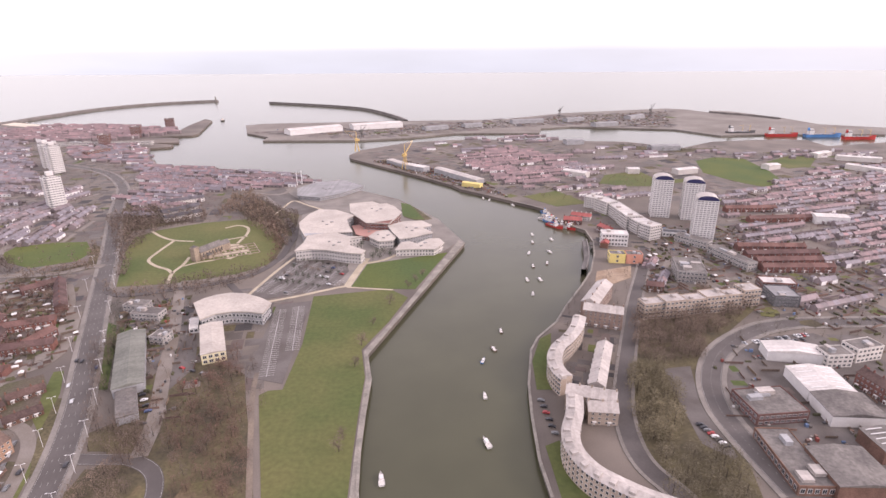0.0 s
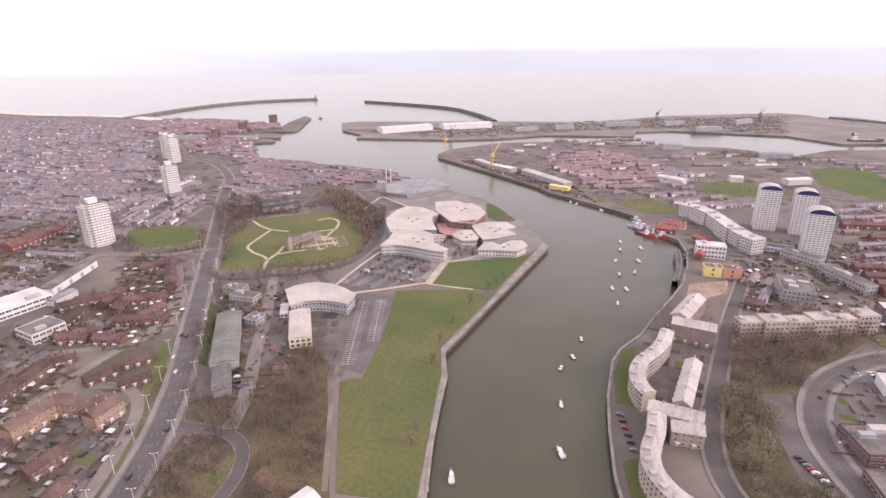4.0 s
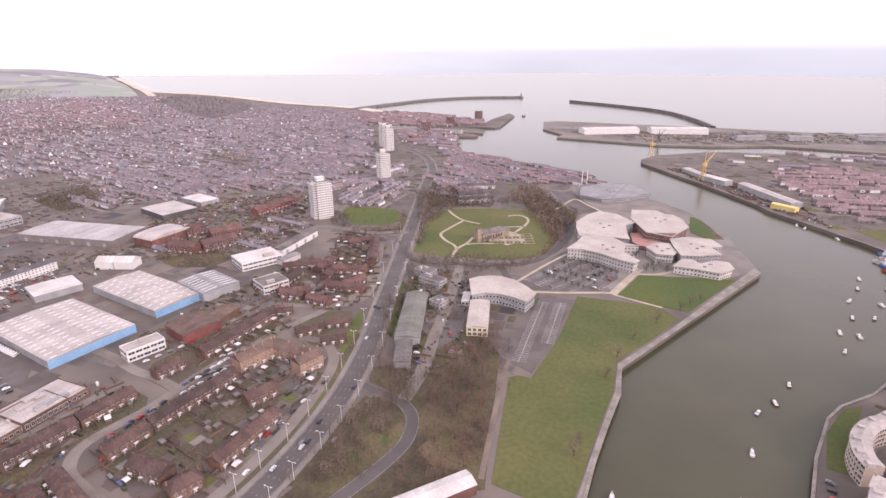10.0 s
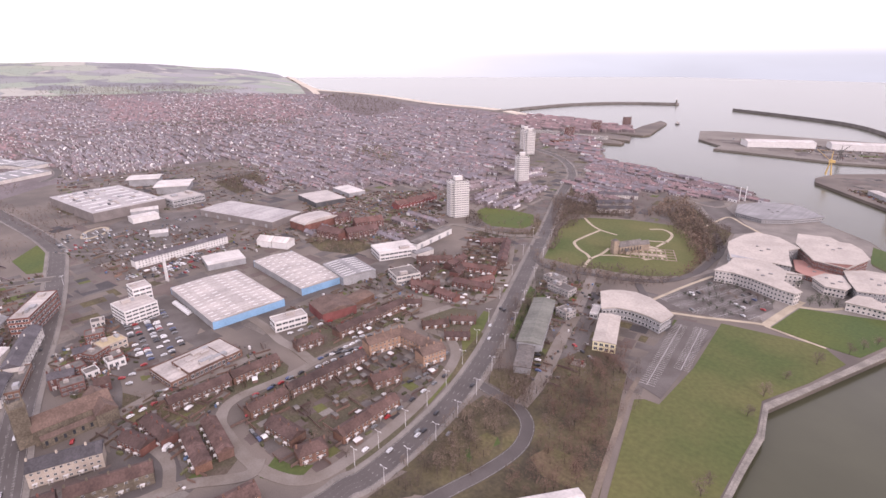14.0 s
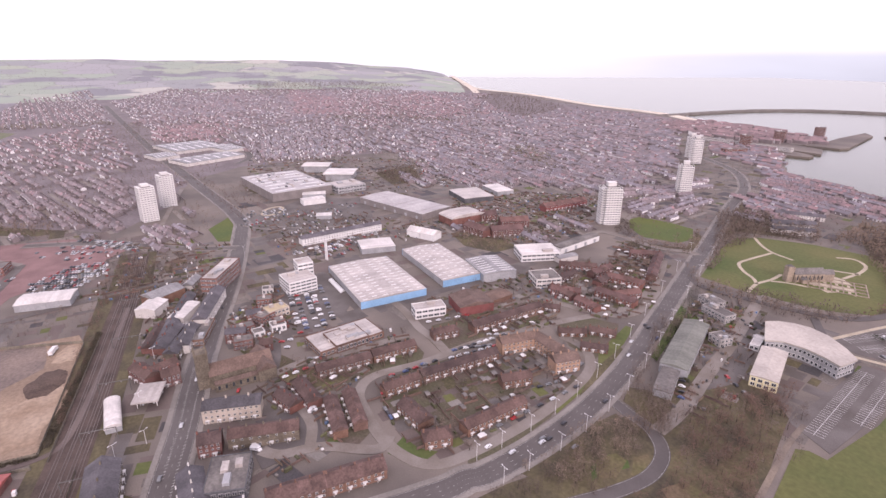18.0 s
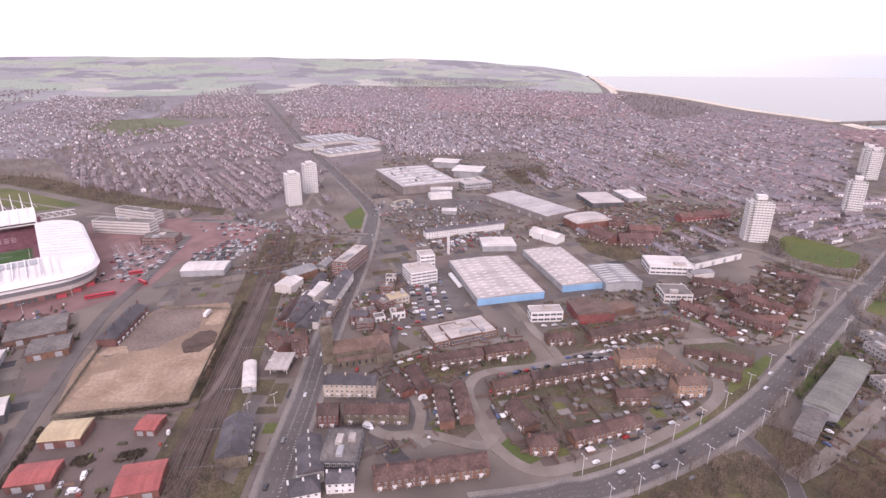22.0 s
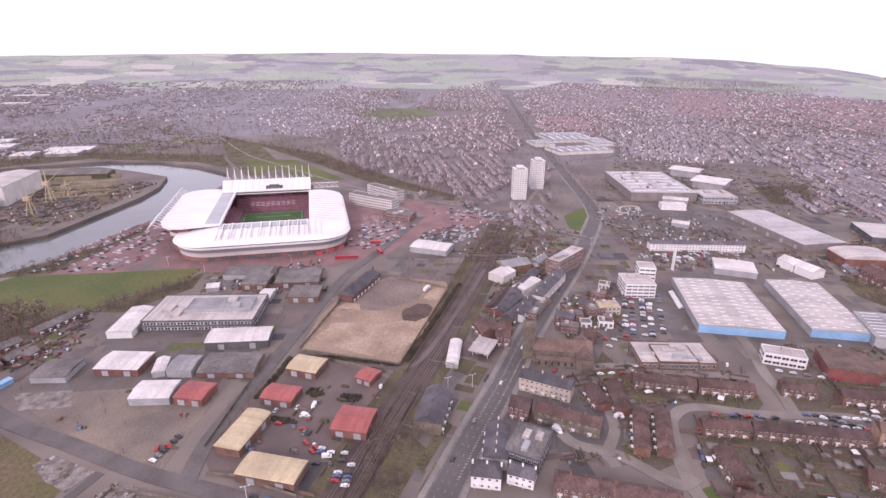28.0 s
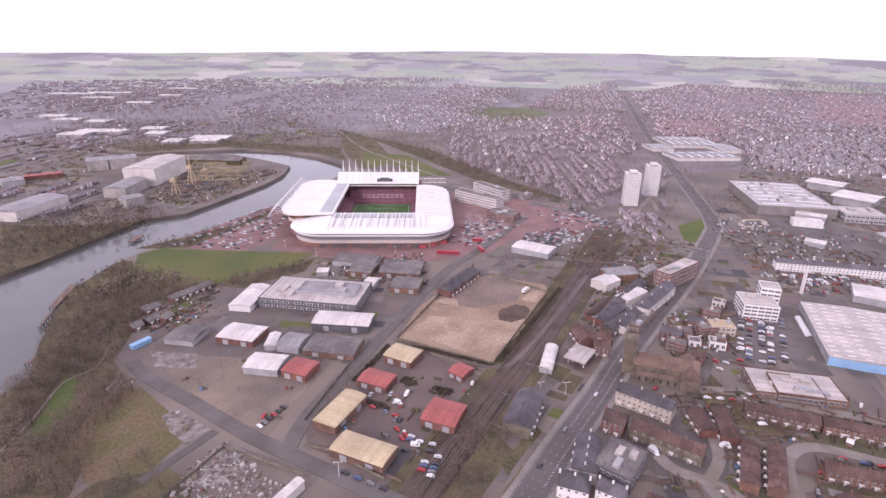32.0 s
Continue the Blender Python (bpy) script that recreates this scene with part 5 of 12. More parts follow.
def bus(x, y, rot):
    ob = thing("bus", x, y, rot, "red single-deck coach parked on the stadium plaza", "bus", "red coaches", z=0.12)
    part("body", Geo().box(0, 0, 0.4, 11.5, 2.5, 2.5).box(0, 0, 2.9, 11.0, 2.2, 0.15), mat("coach_red", (0.42, 0.035, 0.05), 0.4, 0.05), ob)
    part("glazing", Geo().box(0, 0, 1.5, 11.6, 2.56, 0.9), GLASS, ob)
    for px in (-3.6, 3.6):
        part("axle", Geo().tube((px, -1.2, 0.45), (px, 1.2, 0.45), 0.45, 0.45, 8), TYRE, ob)
    return ob


def crane(x, y, rot, h, paint, label):
    """A quay crane: four legs, a slewing cab, a lattice jib and its stays."""
    ob = thing("crane", x, y, rot, label, "crane", "quay cranes")
    for sx in (-4, 4):
        for sy in (-4, 4):
            part("leg", Geo().tube((sx, sy, 0), (sx * 0.3, sy * 0.3, h * 0.5), 0.7, 0.5, 6), paint, ob)
    part("cab", Geo().box(0, 0, h * 0.5, 6, 5, 5).box(-4, 0, h * 0.5, 4, 4, 4), paint, ob)
    part("mast", Geo().tube((0, 0, h * 0.5), (0, 0, h * 0.95), 0.9, 0.5, 6), paint, ob)
    part("jib", Geo().tube((2, 1, h * 0.6), (h * 0.55, 0, h), 0.5, 0.3, 5).tube((2, -1, h * 0.6), (h * 0.55, 0, h), 0.5, 0.3, 5).tube((0, 0, h * 0.95), (h * 0.55, 0, h), 0.15, 0.15, 4), paint, ob)
    return ob


def lamp_post(x, y, rot, h=11.0):
    ob = thing("street_lamp", x, y, rot, "tall pale steel street lamp with two arms", "street lamp", "street lamps")
    part("pole", Geo().tube((0, 0, 0), (0, 0, h), 0.11, 0.08, 6), STEEL, ob)
    for s in (-1, 1):
        arm = part("arm", Geo().tube((0, 0, h), (0, s * 1.6, h + 0.3), 0.08, 0.06, 4), STEEL, ob)
        part("lamp_head", Geo().box(0, s * 1.8, h + 0.2, 0.35, 0.8, 0.16), STEEL, arm)
    return ob


def pier(name, pts, w, label, head=True):
    """A stone breakwater that stands in the sea, with a parapet and a light at its end."""
    line = smooth(pts, 6)
    ob = tagged(new(name, band(Geo(), line, w, 3.0, 9.0).mesh(name, [QUAY_D])), label, "pier", "", "structure")
    part("parapet", band(Geo(), line, 1.2, 5.0, 2.0, 0, w / 2 - 0.8), QUAY_D, ob)
    if head:
        x, y = line[-1]
        part("pier_head", Geo().tube((x, y, -6), (x, y, 4), w * 0.9, w * 0.85, 14), QUAY_D, ob)
        part("lighthouse_tower", Geo().tube((x, y, 4), (x, y, 18), 3.0, 2.0, 10), STONE, ob)
        part("lighthouse_lantern", Geo().tube((x, y, 18), (x, y, 22), 2.2, 1.2, 10).tube((x, y, 17.6), (x, y, 18), 3.0, 3.0, 10), WHITE, ob)
    return ob


QUAY_D = mat("dark_quay_stone", (0.17, 0.155, 0.145), 0.9, 0.2, 0.05, 0.5)


def quay_wall(pts, label):
    """A kerb of coping stones along the water's edge, with mooring bollards."""
    ob = tagged(new("quay_coping", band(Geo(), pts, 1.6, 0.45, 0.6).mesh("quay_coping", [QUAY])), label, "kerb", "", "structure")
    return ob


def yards(pts, turn, spacing, label, seed, goods=0.0, clear=()):
    """Back yards too busy to count: fences, hedges, small lawns, sheds, stacked goods."""
    rnd = random.Random(seed)
    g = Geo()
    for x, y in scatter(pts, spacing, seed):
        if any(inside((x, y), q) for q in clear):
            continue
        a = radians(turn + rnd.choice((0, 90)) + rnd.uniform(-4, 4))
        k = rnd.random()
        if k < 0.18:
            g.box(x, y, 0, rnd.uniform(4, 9), rnd.uniform(4, 7), 0.08 + rnd.random() * 0.03, a, rnd.choice((4, 10, 5, 11)))
        elif k < 0.52:
            g.box(x, y, 0, rnd.uniform(5, 13), 0.18, rnd.uniform(1.3, 1.9), a, rnd.choice((0, 0, 2)))
        elif k < 0.68:
            g.box(x, y, 0, rnd.uniform(2, 6), rnd.uniform(0.9, 1.8), rnd.uniform(1.0, 2.2), a, 3, 0.8)
        elif k < 0.86 - goods * 0.3:
            w, d = rnd.uniform(2, 3.4), rnd.uniform(2.4, 5)
            g.box(x, y, 0, w, d, 2.1, a, rnd.choice((0, 0, 2)))
            g.gable(x, y, 2.15, w, d, 0.6, 0.15, 0, 0.1, a, rnd.choice((6, 6, 6, 1)))
        elif goods:
            for i in range(3):
                g.box(x + rnd.uniform(-2, 2), y + rnd.uniform(-2, 2), 0, rnd.uniform(0.8, 2.4), rnd.uniform(0.8, 1.6), rnd.uniform(0.5, 2.2), a, rnd.choice((0, 1, 2, 2, 6, 6, 5, 5, 0, 9, 7, 8)))
    m = [mat("yard_wall", (0.15, 0.10, 0.083), 0.9, 0.2, island=0.25), WHITE, mat("fence_wood", (0.135, 0.102, 0.08), 0.9, 0.2, island=0.3), mat("hedge", (0.075, 0.074, 0.042), 0.95, 0.3, island=0.3), GRASS, PAVING, ROOF_FELT, mat("dull_red", (0.2, 0.06, 0.05)), mat("dull_blue", (0.10, 0.15, 0.24)), DARKGREY, ROUGH, YARD]
    return tagged(new("back_yards", g.mesh("back_yards", m)), label, "yards", "", "stuff")


def rubble(pts, spacing, label, seed):
    """Broken concrete, bricks and timber, too many pieces to count."""
    rnd = random.Random(seed)
    g = Geo()
    for x, y in scatter(pts, spacing, seed):
        k = rnd.random()
        s = rnd.uniform(0.3, 1.4) * (2.2 if k > 0.95 else 1)
        g.box(x, y, -0.1, s * rnd.uniform(0.6, 1.8), s, s * rnd.uniform(0.3, 0.9), rnd.uniform(0, 3), rnd.choice((0, 0, 0, 1, 2, 3, 4)), rnd.uniform(0.5, 1))
    return tagged(new("rubble", g.mesh("rubble", [CONCRETE, PAVING, BROWNBRICK, YARD, STONE])), label, "rubble", "", "stuff")


def shrubs(pts, spacing, label, seed):
    """Low dark bushes in a bed, each a lumpy tuft of leaves."""
    rnd = random.Random(seed)
    g = Geo()
    for x, y in scatter(pts, spacing, seed):
        r, h = rnd.uniform(0.7, 1.3), rnd.uniform(0.7, 1.4)
        for i in range(46):
            a, u = rnd.uniform(0, 6.28), rnd.random()
            rr = r * math.sqrt(1 - u * u * 0.9) * rnd.uniform(0.7, 1.1)
            p = Vector((x + math.cos(a) * rr, y + math.sin(a) * rr, 0.15 + h * u))
            d1 = Vector((rnd.gauss(0, 1), rnd.gauss(0, 1), rnd.gauss(0, 0.6))).normalized() * 0.32
            d2 = Vector((rnd.gauss(0, 1), rnd.gauss(0, 1), rnd.gauss(0, 0.6))).normalized() * 0.26
            g.add([p - d1, p + d2, p + d1, p - d2], [(0, 1, 2, 3)], 0)
    return tagged(new("shrubs", g.mesh("shrubs", [mat("dark_shrub", (0.07, 0.058, 0.04), 0.95, 0.3, 0.1, 1.0, island=0.3)])), label, "shrubs", "", "stuff")


def mound(x, y, rx, ry, h, label):
    """A low heap of earth with a lumpy outline."""
    g, n, rings = Geo(), 22, 5
    vs = [(0, 0, h)]
    for j in range(1, rings + 1):
        k = j / rings
        for i in range(n):
            a = 2 * math.pi * i / n
            w = 1 + 0.28 * noise.noise((math.cos(a) * 2 + x, math.sin(a) * 2, j * 0.4))
            vs.append((math.cos(a) * rx * k * w, math.sin(a) * ry * k * w, h * (1 - k ** 1.6) + 0.25 * noise.noise((a * 3, k * 4, y)) * (1 - k) - (0.1 if j == rings else 0)))
    fs = [(0, 1 + i, 1 + (i + 1) % n) for i in range(n)]
    for j in range(rings - 1):
        fs += [(1 + j * n + i, 1 + (j + 1) * n + i, 1 + (j + 1) * n + (i + 1) % n, 1 + j * n + (i + 1) % n) for i in range(n)]
    ob = new("soil_mound", g.add(vs, fs).mesh("soil_mound", [mat("dark_soil", (0.085, 0.06, 0.048), 0.95, 0.25, 0.1, 1.0) if "dark" in label else SAND]))
    ob.location = (x, y, 0.08)
    ob.rotation_euler = (0, 0, 1.2)
    return tagged(ob, label, "soil heap")


def lorry(x, y, rot):
    ob = thing("lorry", x, y, rot, "white box lorry standing on the building site", "lorry", z=0.1)
    part("box_body", Geo().box(-1, 0, 1.0, 8.5, 2.5, 2.7), WHITE, ob)
    part("cab", Geo().box(4.3, 0, 0.6, 1.9, 2.4, 2.2, taper=0.92), WHITE, ob)
    part("windscreen", Geo().box(5.2, 0, 1.7, 0.25, 2.0, 0.8), GLASS, ob)
    for px in (-4, -2.7, 4.2):
        part("axle", Geo().tube((px, -1.2, 0.5), (px, 1.2, 0.5), 0.5, 0.5, 8), TYRE, ob)
    return ob


def fence(a, b, h, label):
    """A fence of posts and panels from a to b."""
    d = Vector(b) - Vector(a)
    n = max(2, round(d.length / 8))
    ob = thing("fence", a[0], a[1], math.degrees(math.atan2(d.y, d.x)), label, "fence", "site fences")
    post = Geo().box(0, 0, 0, 0.2, 0.2, h + 0.15).mesh("post", [DARKSTEEL])
    pan = Geo().box(d.length / n / 2, 0, 0.15, d.length / n - 0.25, 0.08, h - 0.2).mesh("panel", [FENCE])
    for i in range(n + 1):
        part("post", post, None, ob, loc=(d.length * i / n, 0, 0))
        if i < n:
            part("panel", pan, None, ob, loc=(d.length * i / n, 0, 0))
    return ob


FENCE = mat("fence_panel", (0.16, 0.14, 0.11), 0.8, 0.2, 0.2, 1.0)


def jetty(a, b, w, label):
    """A timber deck on piles."""
    d = Vector(b) - Vector(a)
    ob = thing("jetty", a[0], a[1], math.degrees(math.atan2(d.y, d.x)), label, "jetty", "old jetties", z=-4.0)
    part("deck", Geo().box(d.length / 2, 0, 2.6, d.length, w, 0.4), RUST, ob)
    n = max(2, round(d.length / 5))
    pile = Geo().tube((0, 0, -2), (0, 0, 3.6), 0.3, 0.3, 6).mesh("pile", [DARKSTEEL])
    for i in range(n + 1):
        for s in (-1, 1):
            part("pile", pile, None, ob, loc=(d.length * i / n, s * w / 2, 0))
    return ob


def catenary_mast(x, y, rot):
    ob = thing("overhead_line_mast", x, y, rot, "grey steel mast carrying the railway overhead line", "mast", "railway masts")
    for s in (-1, 1):
        part("post", Geo().box(0, s * 8.5, 0, 0.35, 0.35, 7.5), DARKSTEEL, ob)
    part("cross_beam", Geo().box(0, 0, 7.2, 0.3, 17.4, 0.4), DARKSTEEL, ob)
    for s in (-1, 1):
        part("insulator", Geo().box(0, s * 4, 6.3, 0.25, 0.25, 0.9), GREYCLAD, ob)
    return ob


def car_mass(pts, turn, row, seed, keep, label):
    """Many parked cars in rows, too many to count: bodies with cabins."""
    rnd = random.Random(seed)
    ca, sa = math.cos(radians(turn)), math.sin(radians(turn))
    rp = [(p[0] * ca + p[1] * sa, -p[0] * sa + p[1] * ca) for p in pts]
    xs, ys = [p[0] for p in rp], [p[1] for p in rp]
    g, y, k = Geo(), min(ys) + 3, 0
    while y < max(ys):
        x = min(xs) + 2
        while x < max(xs):
            wx, wy = x * ca - y * sa, x * sa + y * ca
            if inside((wx, wy), pts) and rnd.random() < keep:
                a, s = radians(turn + 90 + rnd.uniform(-3, 3)), rnd.choice((0, 0, 1, 1, 1, 2, 2, 2, 3, 3, 3, 4))
                g.box(wx, wy, 0.3, 4.2, 1.75, 0.65, a, s, 0.96)
                g.box(wx, wy, 0.95, 2.3, 1.6, 0.5, a, 6, 0.8)
                g.box(wx, wy, 1.45, 1.7, 1.25, 0.06, a, s)
            x += 2.7
        y += 5.4 if k % 2 == 0 else row
        k += 1
    return tagged(new("parked_cars", g.mesh("parked_cars", [*CARS, GLASS])), label, "cars", "", "stuff")


def patches(pts, turn, spacing, label, seed, green=0.12):
    """Patches of asphalt, concrete, gravel and grass between buildings."""
    rnd = random.Random(seed)
    g = Geo()
    for i, (x, y) in enumerate(scatter(pts, spacing, seed)):
        k = rnd.random()
        sl = 4 if k < green * 0.18 else 5 if k < green * 0.6 else rnd.choice((0, 0, 0, 1, 1, 2, 3))
        g.box(x, y, -0.2, spacing * rnd.uniform(0.5, 1.5), spacing * rnd.uniform(0.3, 0.9), 0.22 + rnd.random() * 0.07, radians(turn + rnd.choice((0, 90)) + rnd.uniform(-3, 3)), sl)
    m = [ASPHALT, YARD, mat("worn_concrete", (0.135, 0.117, 0.103), 0.9, 0.2, 0.05, 0.8, island=0.2), mat("dark_tarmac", (0.062, 0.057, 0.058), 0.9, 0.15, 0.05, 0.8, island=0.2), GRASS, SCRUB]
    return tagged(new("paved_ground", g.mesh("paved_ground", m)), label, "ground", "", "stuff")


def curved_canopy(x, y, L, D, rot, label):
    """A thin roof sheet that rises in a curve to one end, on slim posts."""
    ob = thing("canopy", x, y, rot, label, "canopy", "superstore canopies")
    n = 10
    vs = [(-L / 2 + L * i / n, s * D / 2, 10 + 3.2 * math.sin(math.pi * (0.15 + 0.7 * i / n)) - dz) for dz in (0, 0.6) for s in (-1, 1) for i in range(n + 1)]
    m = n + 1
    fs = [(i, i + 1, m + i + 1, m + i) for i in range(n)] + [(2 * m + i, 3 * m + i, 3 * m + i + 1, 2 * m + i + 1) for i in range(n)]
    fs += [(i, 2 * m + i, 2 * m + i + 1, i + 1) for i in range(n)] + [(m + i, m + i + 1, 3 * m + i + 1, 3 * m + i) for i in range(n)] + [(0, m, 3 * m, 2 * m), (n, 2 * m + n, 3 * m + n, m + n)]
    part("roof", Geo().add(vs, fs), ROOF_WHITE, ob)
    part("wall", Geo().box(0, 0, 0, L * 0.9, D * 0.86, 10.6), GREYCLAD, ob)
    for sx in (-0.42, 0, 0.42):
        for sy in (-0.4, 0.4):
            part("post", Geo().tube((0, 0, 0), (0, 0, 11), 0.35, 0.3), STEEL, ob, loc=(sx * L, sy * D, 0))
    return ob


def flag_mast(x, y):
    ob = thing("mast", x, y, 0, "tall slim white mast beside the gallery", "mast", "gallery masts")
    part("pole", Geo().tube((0, 0, 0), (0, 0, 22), 0.8, 0.5, 8), STEEL, ob)
    part("base", Geo().box(0, 0, 0, 2.4, 2.4, 0.8), CONCRETE, ob)
    return ob


def bridge_wall(a, b, label):
    """A brick parapet with a stone coping beside a road over the railway."""
    d = Vector(b) - Vector(a)
    rot = math.degrees(math.atan2(d.y, d.x))
    ob = thing("bridge_parapet", (a[0] + b[0]) / 2, (a[1] + b[1]) / 2, rot, label, "parapet", "bridge parapets")
    part("wall", Geo().box(0, 0, 0, d.length, 0.6, 1.7), DARKBRICK, ob)
    part("coping", Geo().box(0, 0, 1.7, d.length + 0.2, 0.8, 0.2), STONE, ob)
    for s in (-1, 1):
        part("pier", Geo().box(s * d.length / 2, 0, 0, 1.2, 1.1, 2.3), DARKBRICK, ob)
    return ob


def hatching(line, off, label):
    """Painted hatch bars between two lines along a road."""
    g = Geo()
    side = offsets(line, 2 * abs(off))[0 if off < 0 else 1]
    for a, b in zip(side, side[1:]):
        d = Vector(b) - Vector(a)
        n = max(1, round(d.length / 2.2))
        for i in range(n):
            p = Vector(a) + d * (i + 0.5) / n
            g.box(p.x, p.y, 0.46, 0.35, 1.3, 0.02, math.atan2(d.y, d.x) + 0.5)
    return tagged(new("road_marking", g.mesh("road_marking", [WORN_LINE])), label, "marking", "", "stuff")


def ruin_walls(pts, label):
    """Low stone wall outlines set out over a court, in a grid, with lawns between."""
    ob = tagged(new("ruin_walls"), label, "ruin")
    cx, cy = sum(p[0] for p in pts) / len(pts), sum(p[1] for p in pts) / len(pts)
    ob.location, ob.rotation_euler = (cx, cy, 0.2), (0, 0, 0.5)
    for i in range(5):
        part("stone_course", Geo().box(0, -16 + i * 8, 0, 44, 0.9, 0.5), PALESTONE, ob)
    for i in range(6):
        part("stone_course", Geo().box(-22 + i * 8.8, 0, 0, 0.9, 33, 0.45), PALESTONE, ob)
    for i in range(8):
        part("lawn_panel", Geo().box(-17.6 + (i % 4) * 8.8 + 4.4, -12 + (i // 4) * 16, 0, 6.5, 5.5, 0.05), LAWN, ob)
    return ob


# ---- ground and water ----
NORTH_SHORE = [(-41.2, 194.3), (-44.4, 225.1), (-45.9, 255), (-46.8, 290.3), (-53.2, 319.9), (22, 546.1), (-7.4, 633.3), (-63.3, 727.8), (-121.5, 777.2), (-203.4, 845.3), (-244.5, 900.9), (-339.3, 926.2), (-459.8, 953.5), (-513.7, 969.3), (-541.3, 1004.9), (-620.6, 1124.1), (-632.4, 1163.6), (-596.1, 1179.5), (-600.6, 1204.2), (-667.6, 1232.4), (-604.2, 1237.7), (-633.9, 1302.3), (-709.1, 1322.4), (-623, 1347.8), (-617.4, 1371.8), (-690.1, 1640.6), (-730.5, 1690.7), (-712.8, 1529), (-695.1, 1440.7), (-740, 1484.1)]
COAST = [(-790, 1517), (-894.4, 1521.3), (-1000.4, 1526), (-1110, 1540), (-1285.9, 1621.6), (-1440.3, 1645), (-1713.1, 1663.1), (-2148.5, 1777.9), (-2486.8, 1825.8), (-2801.5, 1822.8), (-3110, 1929), (-3598, 2166), (-4313, 2490), (-5240, 3025)]
UPSTREAM_RIGHT = [(-93.5, -292.3), (-122, -302), (-156.2, -322.3), (-181.1, -341.8), (-206.2, -371.6), (-245.4, -409.8), (-279.4, -436.8), (-336.5, -455.2), (-397.7, -460), (-469.8, -441.6), (-548.2, -429.3), (-648.1, -439.9), (-751.3, -452.7), (-813.4, -489.1), (-857, -570), (-880.1, -662.1), (-864.4, -744.2), (-806.6, -830.7), (-751, -899.3)]
UPSTREAM_LEFT = [(-730.5, -876.1), (-784.1, -808.7), (-815.1, -723), (-793.8, -635.8), (-769.8, -566.9), (-706.9, -536.2), (-646.8, -522.7), (-558.4, -518.9), (-485.7, -515.9), (-447.8, -547.2), (-371.8, -533.5), (-307.1, -524.6), (-274.4, -520.1), (-201.9, -499.8)]
SOUTH_SHORE = [(49.6, 193.8), (47.8, 218.4), (49.2, 251.8), (52.2, 284.6), (59.8, 324.8), (67.3, 341.8), (85.5, 365.7), (97, 389.5), (121.2, 433.5), (137.5, 465.6), (152.3, 509.9), (161, 547.5), (162.1, 586.2), (150.4, 603.3), (136.5, 623.7), (132.3, 673), (116.2, 692.2), (92.7, 715.6), (60.4, 750), (25, 784.2), (12.8, 809.5), (-62.4, 900.6), (-179.1, 1030.4), (-187.1, 1066.1), (-170.6, 1123.3), (-82.2, 1214.7), (19.7, 1251.3), (220.4, 1252.2), (318.9, 1224.1), (404.6, 1213.1), (499.4, 1128.5), (597.1, 1206.2), (712.2, 1226), (816.8, 1222.2), (809.4, 1139), (967.4, 1185.2)]
OUTER_SHORE = [(1144.3, 1414.9), (1020.1, 1488.2), (1005, 1645.3), (941.4, 1822.6), (885.8, 1843.3), (895.3, 1695), (827.3, 1882.8), (775.9, 1923.5), (396.8, 1800.6), (159.7, 1630.1), (-107.4, 1615.6), (-508.6, 1569), (-553.2, 1534.1), (-497.1, 1379.4), (-421.9, 1310.7), (-419.2, 1258.9), (-189.8, 1258.9), (-86.9, 1289.3), (25.6, 1358.6), (238.4, 1359.9), (256.5, 1441.8), (340.6, 1471.6), (596.3, 1406.1), (660.8, 1296.4), (754.8, 1311), (1055.3, 1299.3)]

flat("sea", [(-5200, -5200), (5200, -5200), (5200, 5200), (-5200, 5200)], -4.0, SEA, "calm grey-green river and sea water", "water", thick=1.0)
flat("river", [(-1000, -1000), (0, -1000), (0, -100), (-1000, -100)], -3.9, RIVER, "smooth water of the upper river, paled for reflected sky", "water", thick=1.0)
flat("ground_north", [*NORTH_SHORE, *COAST, (-5240, -2500), (-751, -2500), *UPSTREAM_RIGHT[::-1]], 0.0, LAND, "grey-brown town ground north of the river", "ground", thick=5.0)
flat("ground_south", [*SOUTH_SHORE, (2600, 1000), (2600, -2500), (-735, -2500), *UPSTREAM_LEFT, (-40, -250), (48, 100)], 0.0, LAND, "grey-brown town ground south of the river", "ground", thick=5.0)
hills()
BEACH = smooth(COAST[3:-1], 8)
tagged(new("beach", band(Geo(), BEACH, 46, 0.2, 2.0, 0, 16).mesh("beach", [mat("pale_beach_sand", (0.52, 0.46, 0.38), 0.95, 0.1, 0.01, 0.2)])), "pale sand beach along the coast", "beach", "", "structure")
g = Geo()
n_out, n_in = 14, 3
for i in range(n_out + 1):
    for j in range(n_in + 1):
        d = 2960 + 1980 * i / n_out
        az = radians(bay_edge(d) - 0.1 + 0.22 * j)
        x, y = -math.sin(az) * d, math.cos(az) * d
        g.v.append((x, y, max(0.3, hill_z(x, y) + 1.2)))
for i in range(n_out):
    for j in range(n_in):
        a = i * (n_in + 1) + j
        g.f.append((a, a + 1, a + n_in + 2, a + n_in + 1))
        g.s.append(0)
tagged(new("beach", g.mesh("beach", [mat("pale_beach_sand", (0.52, 0.46, 0.38))])), "pale sand and dunes of the far bay", "beach", "", "structure")
surf_line(COAST[3:-1], "white breakers along the beach")
flat("ground_docks", OUTER_SHORE, -0.35, DOCK, "bare brownish ground of the outer docks", "ground", thick=5.0)

